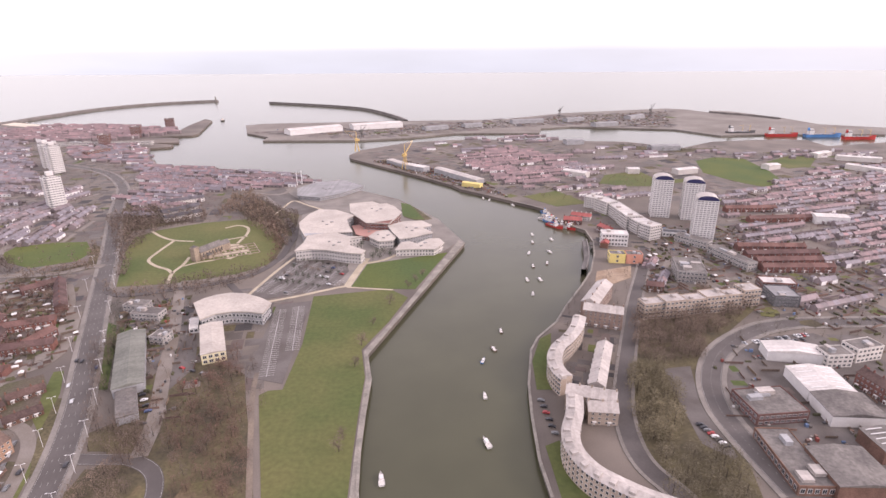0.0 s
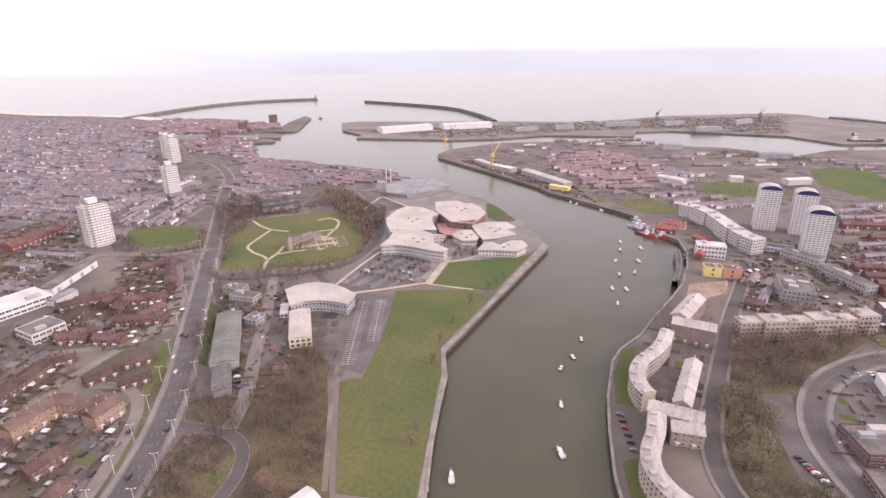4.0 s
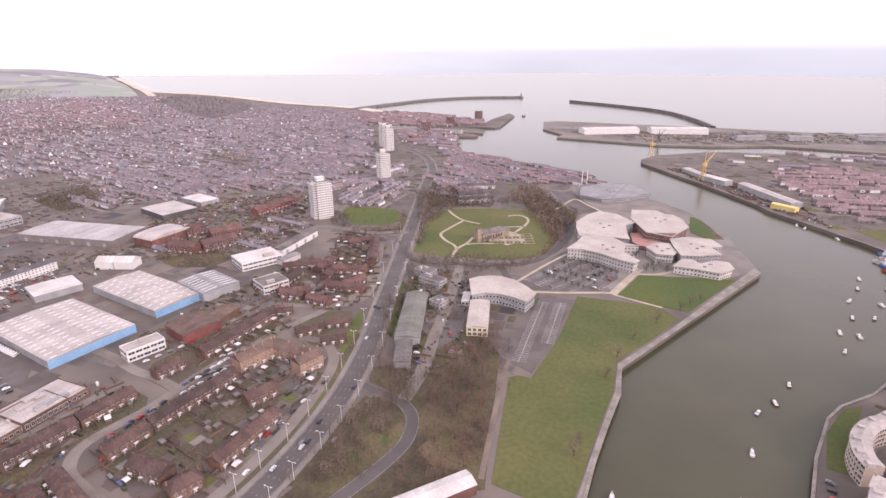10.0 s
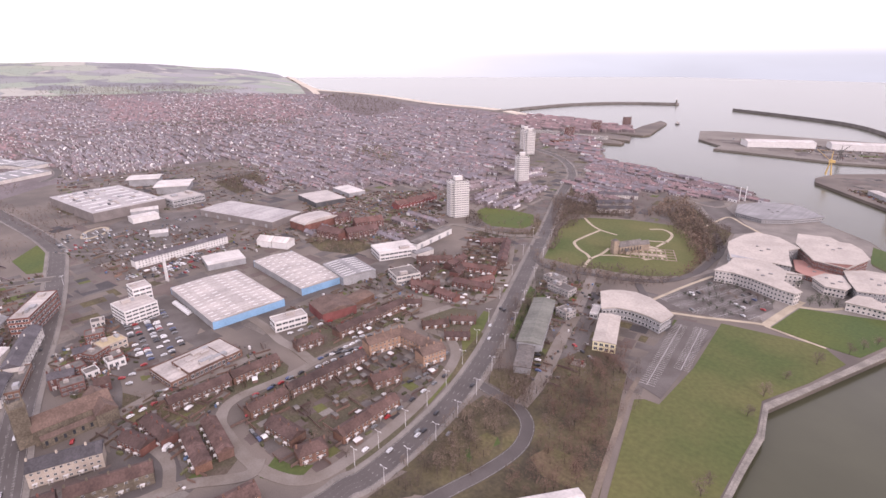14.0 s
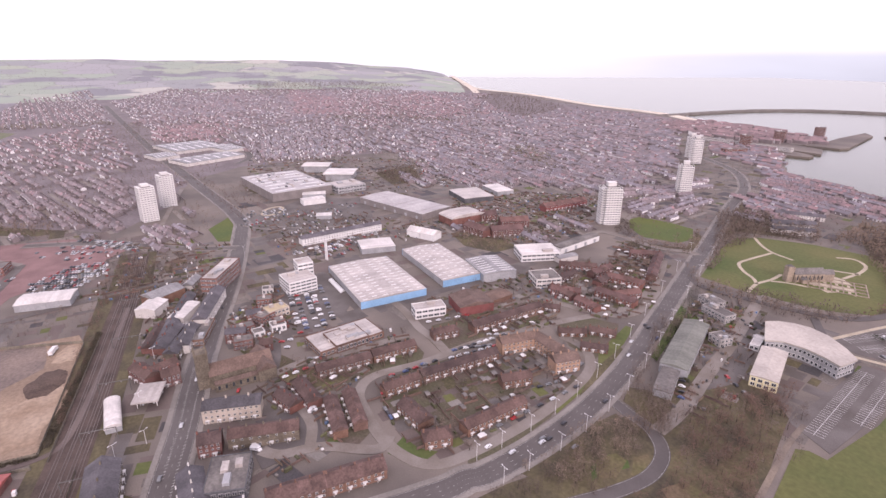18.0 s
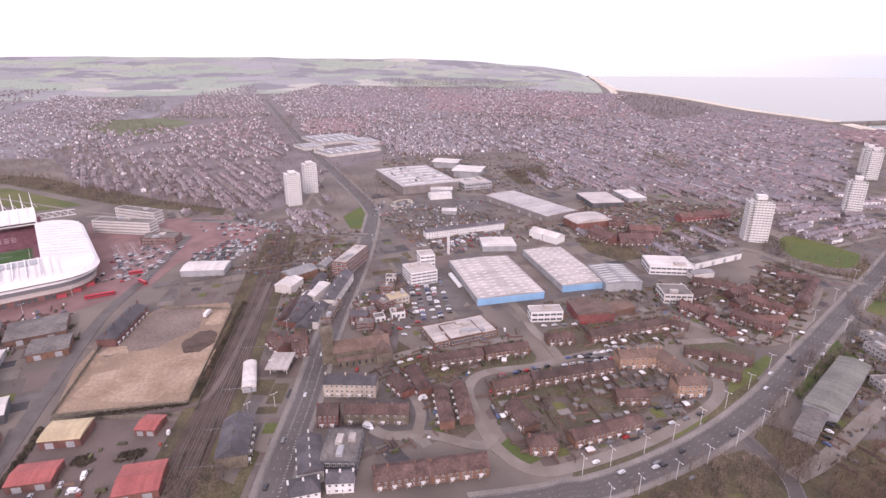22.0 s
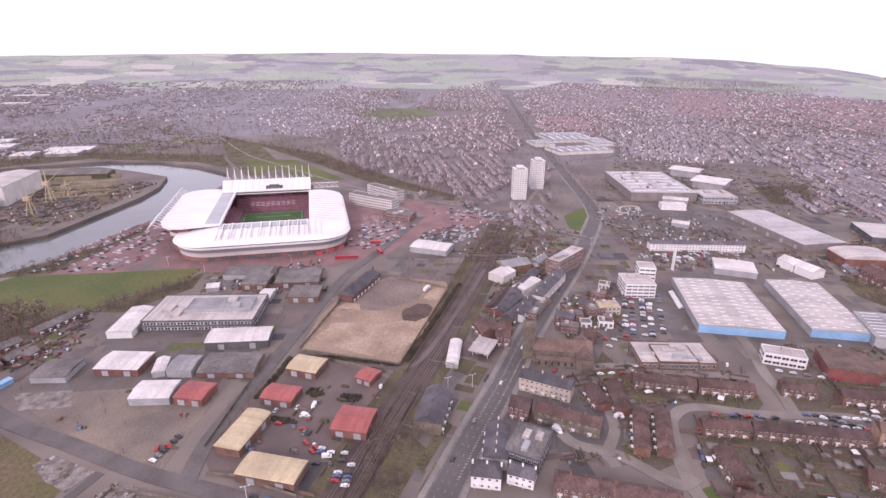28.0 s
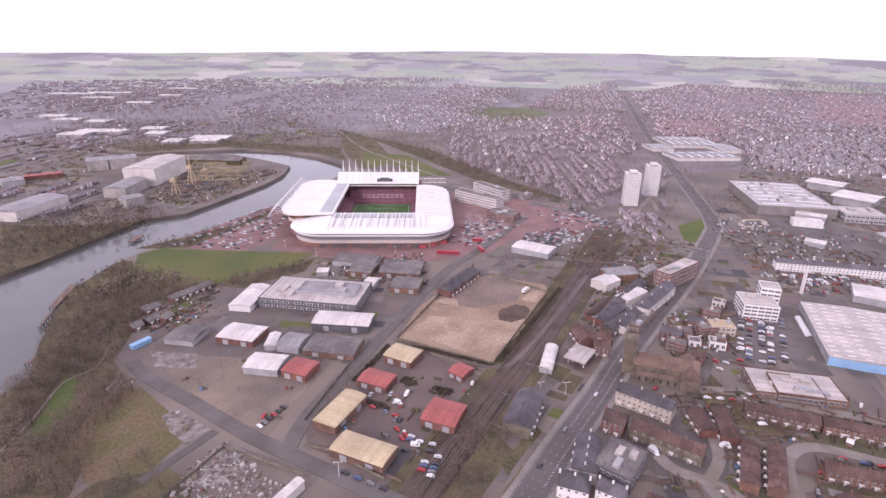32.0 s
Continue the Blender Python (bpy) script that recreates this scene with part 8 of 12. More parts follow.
terrace(-247.2, 222.6, 33.0, 11.0, 3.3, h=8.5, wall=BUFF, roof=ROOF_UMBER, label="three-storey buff brick flats round a courtyard", group="courtyard flats")
terrace(-231.2, 218.8, 17.7, 11.0, 78.2, h=8.5, wall=BUFF, roof=ROOF_UMBER, label="three-storey buff brick flats round a courtyard", group="courtyard flats")
terrace(-319.9, 297.6, 24.8, 9.0, 42.9, wall=BRICK, roof=ROOF_RED, label="red brick houses with red tiled roofs", group="red brick estate")
terrace(-311.8, 360.1, 32.8, 9.0, 24.5, wall=BRICK, roof=ROOF_RED, label="red brick houses with red tiled roofs", group="red brick estate")
terrace(-350.9, 429.1, 30.4, 9.0, 49.5, wall=BRICK, roof=ROOF_RED, label="red brick houses with red tiled roofs", group="red brick estate")
terrace(-323.6, 412.5, 63.4, 9.0, -55.5, wall=BRICK, roof=ROOF_RED, label="red brick houses with red tiled roofs", group="red brick estate")
terrace(-290.2, 326.5, 35.0, 9.0, 17.6, wall=BRICK, roof=ROOF_RED, label="red brick houses with red tiled roofs", group="red brick estate")
terrace(-291.4, 295.8, 21.0, 9.0, 5.2, wall=BRICK, roof=ROOF_RED, label="red brick houses with red tiled roofs", group="red brick estate")
terrace(-339.9, 357.1, 28.3, 9.0, 100.0, wall=BRICK, roof=ROOF_RED, label="red brick houses with red tiled roofs", group="red brick estate")
terrace(-290.3, 338.6, 23.9, 9.0, 75.4, wall=BRICK, roof=ROOF_RED, label="red brick houses with red tiled roofs", group="red brick estate")
terrace(-205.7, 36.0, 27.3, 11.5, 85.5, wall=BROWNBRICK, roof=ROOF_RUSSET, label="row of red brick houses with a red-brown tiled roof")
terrace(-203.3, 64.0, 28.6, 11.5, 85.5, wall=BROWNBRICK, roof=ROOF_RUSSET, label="row of red brick houses with a red-brown tiled roof")
terrace(-252.1, 81.4, 32.0, 8.0, -7.8, wall=BROWNBRICK, roof=ROOF_RUSSET, label="row of red brick houses with a red-brown tiled roof")


# ---- retail sheds and offices ----
shed(-421.4, 163.1, 88.2, 58.8, -0.8, 6.3, ROOF_PALE, GREYCLAD, "long retail shed with a pale ribbed roof and bright blue walls", rise=1.2, lights=13, category="retail shed", group="blue retail sheds", ends=BLUECLAD)
shed(-429.5, 234.6, 91.7, 41.2, -1.6, 6.3, ROOF_PALE, GREYCLAD, "retail shed with a pale ribbed roof and bright blue walls", rise=1.2, lights=10, category="retail shed", group="blue retail sheds", ends=BLUECLAD)
shed(-394.1, 269.1, 42.5, 33.1, -8.5, 8, ROOF_GREY, GREYCLAD, "grey retail shed with rows of rooflights", rise=1.2, lights=8, category="retail shed")
office(-336.5, 104.7, 27.2, 49.7, 8.0, 4.5, 1, BROWNBRICK, "flat-roofed white and brick office block", seed=31, roof=ROOF_PALE, plant=6)
office(-332.5, 104.6, 22.3, 25.5, 7.2, 6, 1, BROWNBRICK, "raised pale roof block of the office", seed=32, roof=ROOF_PALE, plant=5)
office(-343.6, 177.0, 12.2, 25.1, -10.4, 8, 2, WHITE, "white two-storey office block", seed=33, roof=ROOF_PALE, plant=1, bays=-1)
shed(-339.0, 213.5, 26, 29, -8.5, 7.5, ROOF_UMBER, CRIMSON, "red brick works hall with a brown roof", rise=3)
shed(-341.5, 240.0, 22.8, 16.0, 98.6, 4.5, ROOF_UMBER, BROWNBRICK, "red brick workshop with a dark roof")
office(-407.3, 334.8, 28.5, 40.0, -20.3, 8, 2, WHITE, "white two-storey office with a flat roof", seed=34, roof=ROOF_WHITE, plant=1, bays=-1)
office(-349.4, 298.6, 21.5, 23.3, -18.4, 8, 2, RENDER_W, "pale two-storey office with flat roof", seed=35, plant=1, bays=-1)
shed(-383.7, 353.6, 22.9, 9.0, 87.5, 5, ROOF_GREY, RENDER_W, "small pale workshop with a grey roof")
shed(-828.2, 180.6, 135.9, 90.2, 8.4, 12, mat("worn_pale_roof", (0.29, 0.27, 0.265), 0.6, 0.15, 0.04, 0.4, panel=4.0, step=0.1, second=(0.38, 0.36, 0.35)), mat("taupe_cladding", (0.19, 0.168, 0.16), 0.7, 0.12, 0.1, 1.0), "huge superstore with a worn pale roof and taupe walls", lights=7, rise=0.8, category="superstore", plant=26)
office(-777.9, 260.6, 45.9, 40.0, 97.0, 10, 2, GREYCLAD, "superstore entrance wing with a pale flat roof", seed=36, roof=ROOF_PALE, plant=2, bays=-1, category="superstore")
curved_canopy(-938.5, 264.1, 36.7, 48.1, 150.6, "sweeping white canopy roof over the superstore entrance")
curved_canopy(-859.9, 280.8, 51.3, 49.6, 149.8, "sweeping white canopy roof over the superstore entrance")
shed(-723.0, 193.1, 30.9, 16.0, 91.1, 7, ROOF_WHITE, WHITE, "white drive-in restaurant with a flat roof", rise=0.4)
shed(-642.1, 294.2, 122.5, 50.3, 17.8, 8, mat("worn_pale_roof", (0.29, 0.27, 0.265)), mat("taupe_cladding", (0.19, 0.168, 0.16)), "retail row with a pale roof and white piers", rise=1.0, doors=6, category="retail shed")
terrace(-562.2, 179.8, 97.4, 10.0, 97.0, h=8, wall=WHITE, roof=SLATE, label="long terrace of white-painted houses with slate roofs")
shed(-508.3, 199.6, 29.2, 35.4, -11.5, 6, ROOF_WHITE, GREYCLAD, "flat white-roofed workshop with grey walls", rise=0.5)
shed(-645.3, 402.6, 57.2, 44.9, -6.9, 7, ROOF_PALE, DARKGREY, "dark-walled depot with a pale roof", rise=0.5)
shed(-656.6, 457.2, 47.9, 27.3, -5.3, 6, ROOF_WHITE, GREYCLAD, "low store with a white flat roof", rise=0.5)
shed(-526.4, 257.1, 17.5, 16.0, 28.3, 7, ROOF_WHITE, WHITE, "white store with a pyramid roof", rise=4)
shed(-510.0, 266.2, 17.8, 16.0, 28.9, 7, ROOF_WHITE, WHITE, "white store with a pyramid roof", rise=4)
shed(-551.8, 331.9, 29.2, 49.7, 3.9, 9, ROOF_PALE, BRICK, "brick hall with a pale arched roof", arched=True, rise=4)
terrace(-539.3, 484.1, 72.2, 13.0, 90.8, h=7, wall=CRIMSON, roof=ROOF_RED, label="long red brick block beside the white tower")
terrace(-499.4, 321.1, 32.4, 14.0, 14.1, h=8, wall=BRICK, roof=ROOF_RED, label="red brick school block with red roofs")
terrace(-479.8, 347.3, 36.9, 14.0, 74.6, h=8, wall=BRICK, roof=ROOF_RED, label="red brick school block with red roofs")
terrace(-502.9, 375.1, 34.3, 14.0, 68.4, h=8, wall=BRICK, roof=ROOF_RED, label="red brick school block with red roofs")
terrace(-540.7, 361.8, 21.3, 14.0, 74.8, h=8, wall=BRICK, roof=ROOF_RED, label="red brick school block with red roofs")
shed(-752.9, 203.6, 32.0, 18.0, 73.3, 7, ROOF_WHITE, GREYCLAD, "fast-food store with a white roof", rise=0.4)
shed(-645.2, 184.8, 18.9, 14.0, 71.2, 5, ROOF_WHITE, GREYCLAD, "small shop with a white roof", rise=0.3)
tower(-458.6, 485.1, 24, 18, 63.4, 46.5, 16, "white stepped tower block with balconies", stepped=True)
tower(-515.5, 693.9, 20, 18, 46.6, 44.0, 14, "white tower block with balconies", stepped=True)
tower(-668.6, 921.6, 20, 18, 46.0, 47.0, 14, "white tower block with balconies", stepped=True)
tower(-709.6, 962.9, 20, 18, 46.4, 44.0, 14, "white tower block with balconies", stepped=True)
tower(-739.2, -8.2, 18, 16, -254.4, 43.0, 16, "white twin tower block with window bands")
tower(-803.6, 16.6, 18, 16, 103.8, 43.0, 16, "white twin tower block with window bands")


# ---- high street ----
town_church(-323.3, 33.0, 91.9)
terrace(-283.9, 20.3, 31.3, 11.0, 73.1, h=9, wall=BEIGE, roof=SLATE, label="beige three-storey street terrace with sash windows")
terrace(-259.2, 5.2, 11.5, 11.0, 78.5, h=8, wall=BRICK, roof=ROOF_BROWN)
terrace(-254.2, 31.6, 36.0, 10.0, 74.0, h=7, wall=STONE, roof=ROOF_BROWN, houses=4, label="stone and brick workshops with a long brown roof")
office(-228.2, 9.7, 18.8, 24.7, 73.0, 8, 2, DARKGREY, "flat-roofed club with dark grey roof", seed=37, plant=3)
terrace(-226.5, -6.2, 25.6, 12.0, 0.2, h=7, wall=RENDER_W, roof=SLATE, label="slate-roofed street houses with white walls")
terrace(-205.8, -9.7, 14.2, 11.0, 90.8, h=7, wall=WHITE, roof=SLATE, label="white house with a hipped slate roof", hip=4)
terrace(-208.7, 7.2, 12.8, 9.0, 79.2, h=6, wall=WHITE, roof=SLATE, label="white street houses with slate roofs")
terrace(-278.0, 49.8, 17.8, 9.0, 20.4, wall=BRICK, roof=ROOF_BROWN)
terrace(-280.3, 61.6, 25.4, 9.0, 6.8, wall=BRICK, roof=ROOF_BROWN)
terrace(-251.0, 69.6, 32.0, 8.0, -7.8, wall=BROWNBRICK, roof=ROOF_RUSSET, label="row of red brick houses with a red-brown tiled roof")
canopy(-322.7, -21.3, 14.7, 20.8, 75.0, 5.0, "petrol station canopy with a flat pale roof")
shed(-314.0, -40.3, 29.3, 8.0, 2.0, 3.2, ROOF_WHITE, GREYCLAD, "arched white shelter beside the railway", arched=True, rise=2.5)
terrace(-249.4, -43.2, 30.2, 15.0, 177.0, h=7.5, wall=STONE, roof=SLATE, label="old stone railway station with a slate roof")
terrace(-350.0, -13.9, 19.9, 12.0, 111.5, wall=BRICK, roof=ROOF_BROWN)
terrace(-392.6, -7.3, 34.4, 11.0, 155.2, wall=BRICK, roof=SLATE)
terrace(-383.8, 1.5, 40.5, 10.0, 153.3, wall=STONE, roof=SLATE)
shed(-452.0, -15.4, 20.2, 16.0, 148.6, 7, ROOF_WHITE, RENDER_W, "white-fronted hall beside the railway", rise=2)
shed(-473.4, -6.1, 27.9, 18.0, 122.6, 8, ROOF_GREY, BROWNBRICK, "hall with a grey roof", rise=3)
shed(-430.0, 6.7, 28.3, 12.0, 149.2, 7, ROOF_WHITE, RENDER_W, "shop with a white roof", rise=1)
terrace(-431.5, 25.1, 58.4, 11.0, 158.5, h=8, wall=RENDER_W, roof=SLATE, label="street terrace with white gables", houses=6)
office(-487.1, 42.2, 50.1, 14.0, 148.9, 15, 4, BRICK, "brick and concrete office block on the high street", seed=38, roof=ROOF_PALE, plant=4, bays=-1)
office(-382.6, 42.5, 15.3, 10.0, 95.6, 6, 2, BRICK, "brick shop with a flat roof", seed=39, plant=1)
office(-395.3, 61.2, 16.1, 10.0, 120.7, 6, 2, BRICK, "brick shop with a flat roof", seed=40, plant=1)
office(-380.5, 68.2, 7.2, 10.0, 92.4, 6, 2, BRICK, "brick shop with a flat roof", seed=41, plant=1)
office(-362.8, 39.0, 12.8, 10.0, 82.8, 6, 2, BRICK, "brick shop with a flat roof", seed=42, plant=1)
office(-424.6, 66.3, 12.1, 10.0, 77.6, 6, 2, BRICK, "brick shop with a flat roof", seed=43, plant=1)
office(-443.0, 99.4, 24.1, 25.0, 7.4, 12, 4, WHITE, "white modernist office with bands of windows", seed=44, plant=2, roof=ROOF_PALE, bays=-1)
office(-462.0, 109.7, 15.4, 14.1, 0.4, 18, 5, WHITE, "white stair tower of the modernist office", seed=45, plant=1, roof=ROOF_PALE, bays=-1)
chimney_stack(-499.8, 142.6, 22)
terrace(-386.4, 4.9, 31.3, 9.0, 163.1, h=6.5, wall=RENDER_W, roof=SLATE, label="slate-roofed street shops with white gables", group="street shops")
terrace(-406.7, -5.3, 37.9, 10.0, 164.1, h=5.5, wall=BRICK, roof=SLATE, label="dark-roofed workshops behind the street", group="street shops")
terrace(-399.6, -14.9, 34.9, 10.0, 163.5, h=4.5, wall=BRICK, roof=ROOF_BROWN, label="dark-roofed workshops behind the street", group="street shops")
terrace(-445.8, 7.9, 36.9, 10.0, 162.6, h=5.5, wall=BRICK, roof=SLATE, label="dark-roofed workshops behind the street", group="street shops")
terrace(-348.7, -23.2, 20.2, 10.0, 27.1, h=6.5, wall=BRICK, roof=ROOF_BROWN, label="tall red brick shop houses", group="street shops")
terrace(-337.7, -8.8, 10.3, 10.0, 94.4, h=7.5, wall=BRICK, roof=ROOF_BROWN, label="tall red brick shop houses", group="street shops")
terrace(-373.9, 36.1, 13.8, 9.0, 75.3, h=7.5, wall=BRICK, roof=SLATE, label="red brick shops with white windows", group="street shops")
terrace(-403.1, 53.6, 10.8, 9.0, 82.0, h=5.5, wall=BRICK, roof=SLATE, label="brick shop houses with dark roofs", group="street shops")
terrace(-495.3, 17.7, 20.8, 9.0, -27.6, h=4.5, wall=RENDER_W, roof=ROOF_GREY, label="small pale workshop by the road", group="street shops")
terrace(-351.3, 52.5, 8.6, 9.0, 82.0, h=5.5, wall=BRICK, roof=ROOF_BROWN, label="brick houses behind the church", group="street shops")
office(-393.5, 15.6, 33.8, 10.0, 160.3, 4.5, 1, BROWNBRICK, "low flat-roofed shops on the high street", seed=46, plant=2)
office(-434.6, 25.4, 23.2, 8.0, 162.7, 5, 1, RENDER_W, "low pale shop on the high street", seed=47, plant=1)
office(-400.4, 70.5, 16.9, 12.0, 102.6, 6.7, 2, BEIGE, "flat tan-roofed shop block", seed=48, plant=2, roof=ROOF_TAN)
office(-373.4, 51.3, 8.1, 8.0, 94.9, 4, 1, WHITE, "small shop with a green front", seed=49, plant=0)
office(-375.9, 66.1, 10.8, 9.0, 90.5, 5.3, 1, WHITE, "white-fronted single-storey shops by a car park", seed=50, plant=1)
office(-446.8, 73.7, 9.2, 8.0, 77.5, 5, 1, RENDER_W, "small pale building by the road", seed=51, plant=1)


# ---- trade park ----
shed(-216.0, -140.0, 30.6, 14.3, 175.9, 5, ROOF_TAN, BROWNBRICK, "trade unit with a tan sheet roof and brick walls", doors=2, group="trade units", rise=1.4, arched=True)
shed(-192.0, -112.3, 30.1, 15.5, 86.6, 5, ROOF_TAN, BROWNBRICK, "trade unit with a tan sheet roof and brick walls", doors=2, group="trade units", rise=1.4, arched=True)
shed(-250.5, -134.5, 19.6, 14.9, 86.8, 4.5, ROOF_REDSH, BRICK, "trade unit with a red sheet roof", doors=2, group="trade units", rise=1.4)
shed(-233.7, -84.5, 19.8, 20.6, 88.8, 5, ROOF_REDSH, BRICK, "trade unit with a red sheet roof", doors=2, group="trade units", rise=1.4)
shed(-278.2, -89.5, 11.0, 12.9, 72.6, 4, ROOF_REDSH, BRICK, "small trade unit with a red sheet roof", doors=2, group="trade units", rise=1.4)
shed(-281.6, -130.9, 20.2, 17.2, 83.5, 5, ROOF_TAN, BRICK, "trade unit with a yellow sheet roof", doors=2, group="trade units", rise=1.4, arched=True)
shed(-317.2, -282.8, 40.0, 17.5, -167.1, 5, ROOF_WHITE, WHITE, "white-roofed end of the factory", doors=2, group="trade units", rise=1.4)
shed(-307.8, -191.5, 42.2, 19.9, 104.6, 6, ROOF_WHITE, DARKGREY, "dark-walled warehouse with a white roof", doors=2, group="trade units", rise=1.4)
shed(-265.7, -248.4, 28.0, 21.2, 97.2, 5, ROOF_WHITE, BRICK, "red-walled unit with a white roof", doors=2, group="trade units", rise=1.4)
shed(-240.4, -208.9, 22.9, 17.9, 101.8, 5, ROOF_WHITE, GREYCLAD, "unit with a striped white roof", doors=2, group="trade units", rise=1.4)
shed(-243.4, -184.9, 17.6, 16.8, 90.7, 5, ROOF_REDSH, BRICK, "unit with a faded red roof", doors=2, group="trade units", rise=1.4)
shed(-266.3, -223.4, 16.9, 7.6, -156.6, 4, ROOF_WHITE, GREYCLAD, "narrow unit with a white roof", doors=2, group="trade units", rise=1.4)
shed(-269.4, -208.6, 15.8, 18.2, 98.0, 5, ROOF_GREY, GREYCLAD, "unit with a grey roof", doors=2, group="trade units", rise=1.4)
shed(-276.2, -180.6, 35.5, 23.5, 100.0, 4, ROOF_FELT, BROWNBRICK, "low brick unit with a dark roof", doors=2, group="trade units", rise=1.4)
shed(-251.7, -284.9, 21.3, 21.1, 101.1, 4, ROOF_FELT, GREYCLAD, "low grey unit with a felt roof", doors=2, group="trade units", rise=1.4)
shed(-420.5, -242.6, 41.0, 22.9, 100.0, 5, ROOF_FELT, GREYCLAD, "low unit with a grey felt roof", doors=2, group="trade units", rise=1.4)
shed(-417.6, -193.9, 37.0, 32.3, 103.8, 5, ROOF_FELT, BROWNBRICK, "brick depot with a dark roof", doors=2, group="trade units", rise=1.4)
shed(-402.6, -226.1, 21.4, 23.5, 97.8, 5, ROOF_FELT, BROWNBRICK, "small brick workshop with a dark roof", doors=2, group="trade units", rise=1.4)
shed(-385.7, -258.2, 10.1, 10.6, 112.0, 4, ROOF_WHITE, GREYCLAD, "small unit with a white roof", doors=2, group="trade units", rise=1.4)
shed(-378.6, -206.0, 10.1, 17.9, 98.5, 4, ROOF_WHITE, GREYCLAD, "small unit with a white roof", doors=2, group="trade units", rise=1.4)
shed(-386.6, -175.2, 24.3, 23.5, 100.9, 5, ROOF_FELT, BROWNBRICK, "small brick workshop with a dark roof", doors=2, group="trade units", rise=1.4)
shed(-512.4, -90.8, 39.0, 23.7, 80.0, 6, ROOF_WHITE, GREYCLAD, "long white shed near the stadium", doors=2, group="trade units", rise=1.4)
terrace(-406.8, -134.6, 51.7, 13.0, 169.4, h=6.5, wall=BRICK, roof=SLATE, label="tall red brick hall beside the building site", hip=3)
office(-339.1, -234.5, 80.3, 44.4, 101.6, 8, 2, DARKGREY, "large factory with black walls and a pale stepped roof", seed=52, roof=ROOF_PALE, plant=9, bays=-1)
office(-342.5, -224.4, 47.7, 20.8, 104.1, 10.5, 1, GREYCLAD, "raised roof block of the factory", seed=53, roof=ROOF_GREY, plant=2)
office(-663.8, -195.3, 70.0, 16.0, 67.7, 14, 4, RENDER_W, "white office block behind the stadium with brick bands", seed=54, plant=2)
office(-706.3, -190.5, 61.1, 14.0, 55.2, 15, 4, RENDER_W, "white office block behind the stadium with brick bands", seed=55, plant=2)
office(-616.5, -149.2, 35.5, 20.0, 79.8, 7, 2, BRICK, "low brick office near the stadium", seed=56)
terrace(-273.6, -343.1, 12.8, 9.0, 161.3, h=3.5, wall=BRICK, roof=ROOF_FELT, label="low brick workshop on the river bank")
terrace(-308.5, -337.2, 36.1, 9.0, 168.0, h=3.5, wall=BRICK, roof=ROOF_FELT, label="low brick workshop on the river bank")
terrace(-259.6, -327.9, 9.8, 9.0, 177.7, h=3.5, wall=BRICK, roof=ROOF_FELT, label="low brick workshop on the river bank")
terrace(-266.5, -320.1, 7.8, 9.0, 180.0, h=3.5, wall=BRICK, roof=ROOF_FELT, label="low brick workshop on the river bank")
terrace(-248.2, -329.1, 7.8, 9.0, 161.3, h=3.5, wall=BRICK, roof=ROOF_FELT, label="low brick workshop on the river bank")
shed(-232.2, -307.0, 13.4, 4.0, 170.1, 3, BLUECLAD, BLUECLAD, "row of blue containers", rise=0.2)
shed(-155.1, -131.3, 15.7, 4.6, 170.1, 5, ROOF_WHITE, RENDER_W, "yard building with a white roof", rise=1)


# ---- stadium ----
stadium(-563.0, -290.0, 112.3)


# ---- piers, docks and boats ----
pier("north_pier", [(-1305.7, 1497), (-1276.9, 1579.9), (-1273.2, 1762.5), (-1238.9, 2008.8), (-1128.7, 2200.1), (-945.7, 2314.8)], 12, "long curved stone breakwater with a light at its end")
pier("south_pier", [(-110.8, 1617.9), (-171.4, 1769.8), (-291, 1974.2), (-482.8, 2113.1), (-691.7, 2221)], 12, "curved stone breakwater", False)
pier("outer_mole", [(981.5, 1606.4), (930.3, 1696.8), (858.4, 1781.2)], 12, "far stone mole of the docks", False)
shed(-329.1, 1388.8, 139.1, 45.0, 35.0, 12, ROOF_WHITE, WHITE, "long white shed on the docks", rise=3)
shed(-179.5, 1465.4, 134.6, 45.0, 23.4, 12, ROOF_WHITE, WHITE, "long white shed on the docks", rise=3)
crane(-178.0, 1110.2, 200, 42, CRANEY, "pale yellow quay crane with a lattice jib")
crane(-67.1, 928.3, 60, 46, CRANEY, "pale yellow quay crane with a lattice jib")
crane(-193.4, 1284.6, 40, 30, DARKSTEEL, "dark crane on the docks")
crane(623.8, 1664.1, 40, 40, DARKSTEEL, "dark crane on the docks")
crane(359.4, 1707.0, 40, 30, DARKSTEEL, "dark crane on the docks")
shed(-46.7, 922.8, 46.6, 16.0, -40.2, 8, ROOF_WHITE, GREYCLAD, "long pale shed on the river quay", rise=1.5)
shed(23.2, 857.3, 112.0, 16.0, -54.0, 8, ROOF_PALE, GREYCLAD, "long pale shed on the river quay", rise=1.5)
shed(-83.2, 969.5, 53.7, 14.0, -53.4, 6, ROOF_PALE, GREYCLAD, "small pale shed on the quay", rise=1)
shed(43.2, 798.4, 30.6, 10.0, -30.2, 6, YELLOW, YELLOW, "stack of yellow plant on the quay", rise=1, category="machinery")
shed(235.9, 1551.0, 93.4, 25.0, 13.5, 9, ROOF_GREY, GREYCLAD, "grey shed on the docks", rise=2, group="dock sheds")
shed(374.8, 1584.5, 59.8, 25.0, 24.5, 9, ROOF_GREY, GREYCLAD, "grey shed on the docks", rise=2, group="dock sheds")
shed(567.6, 1638.9, 69.3, 25.0, 36.5, 9, ROOF_GREY, GREYCLAD, "grey shed on the docks", rise=2, group="dock sheds")
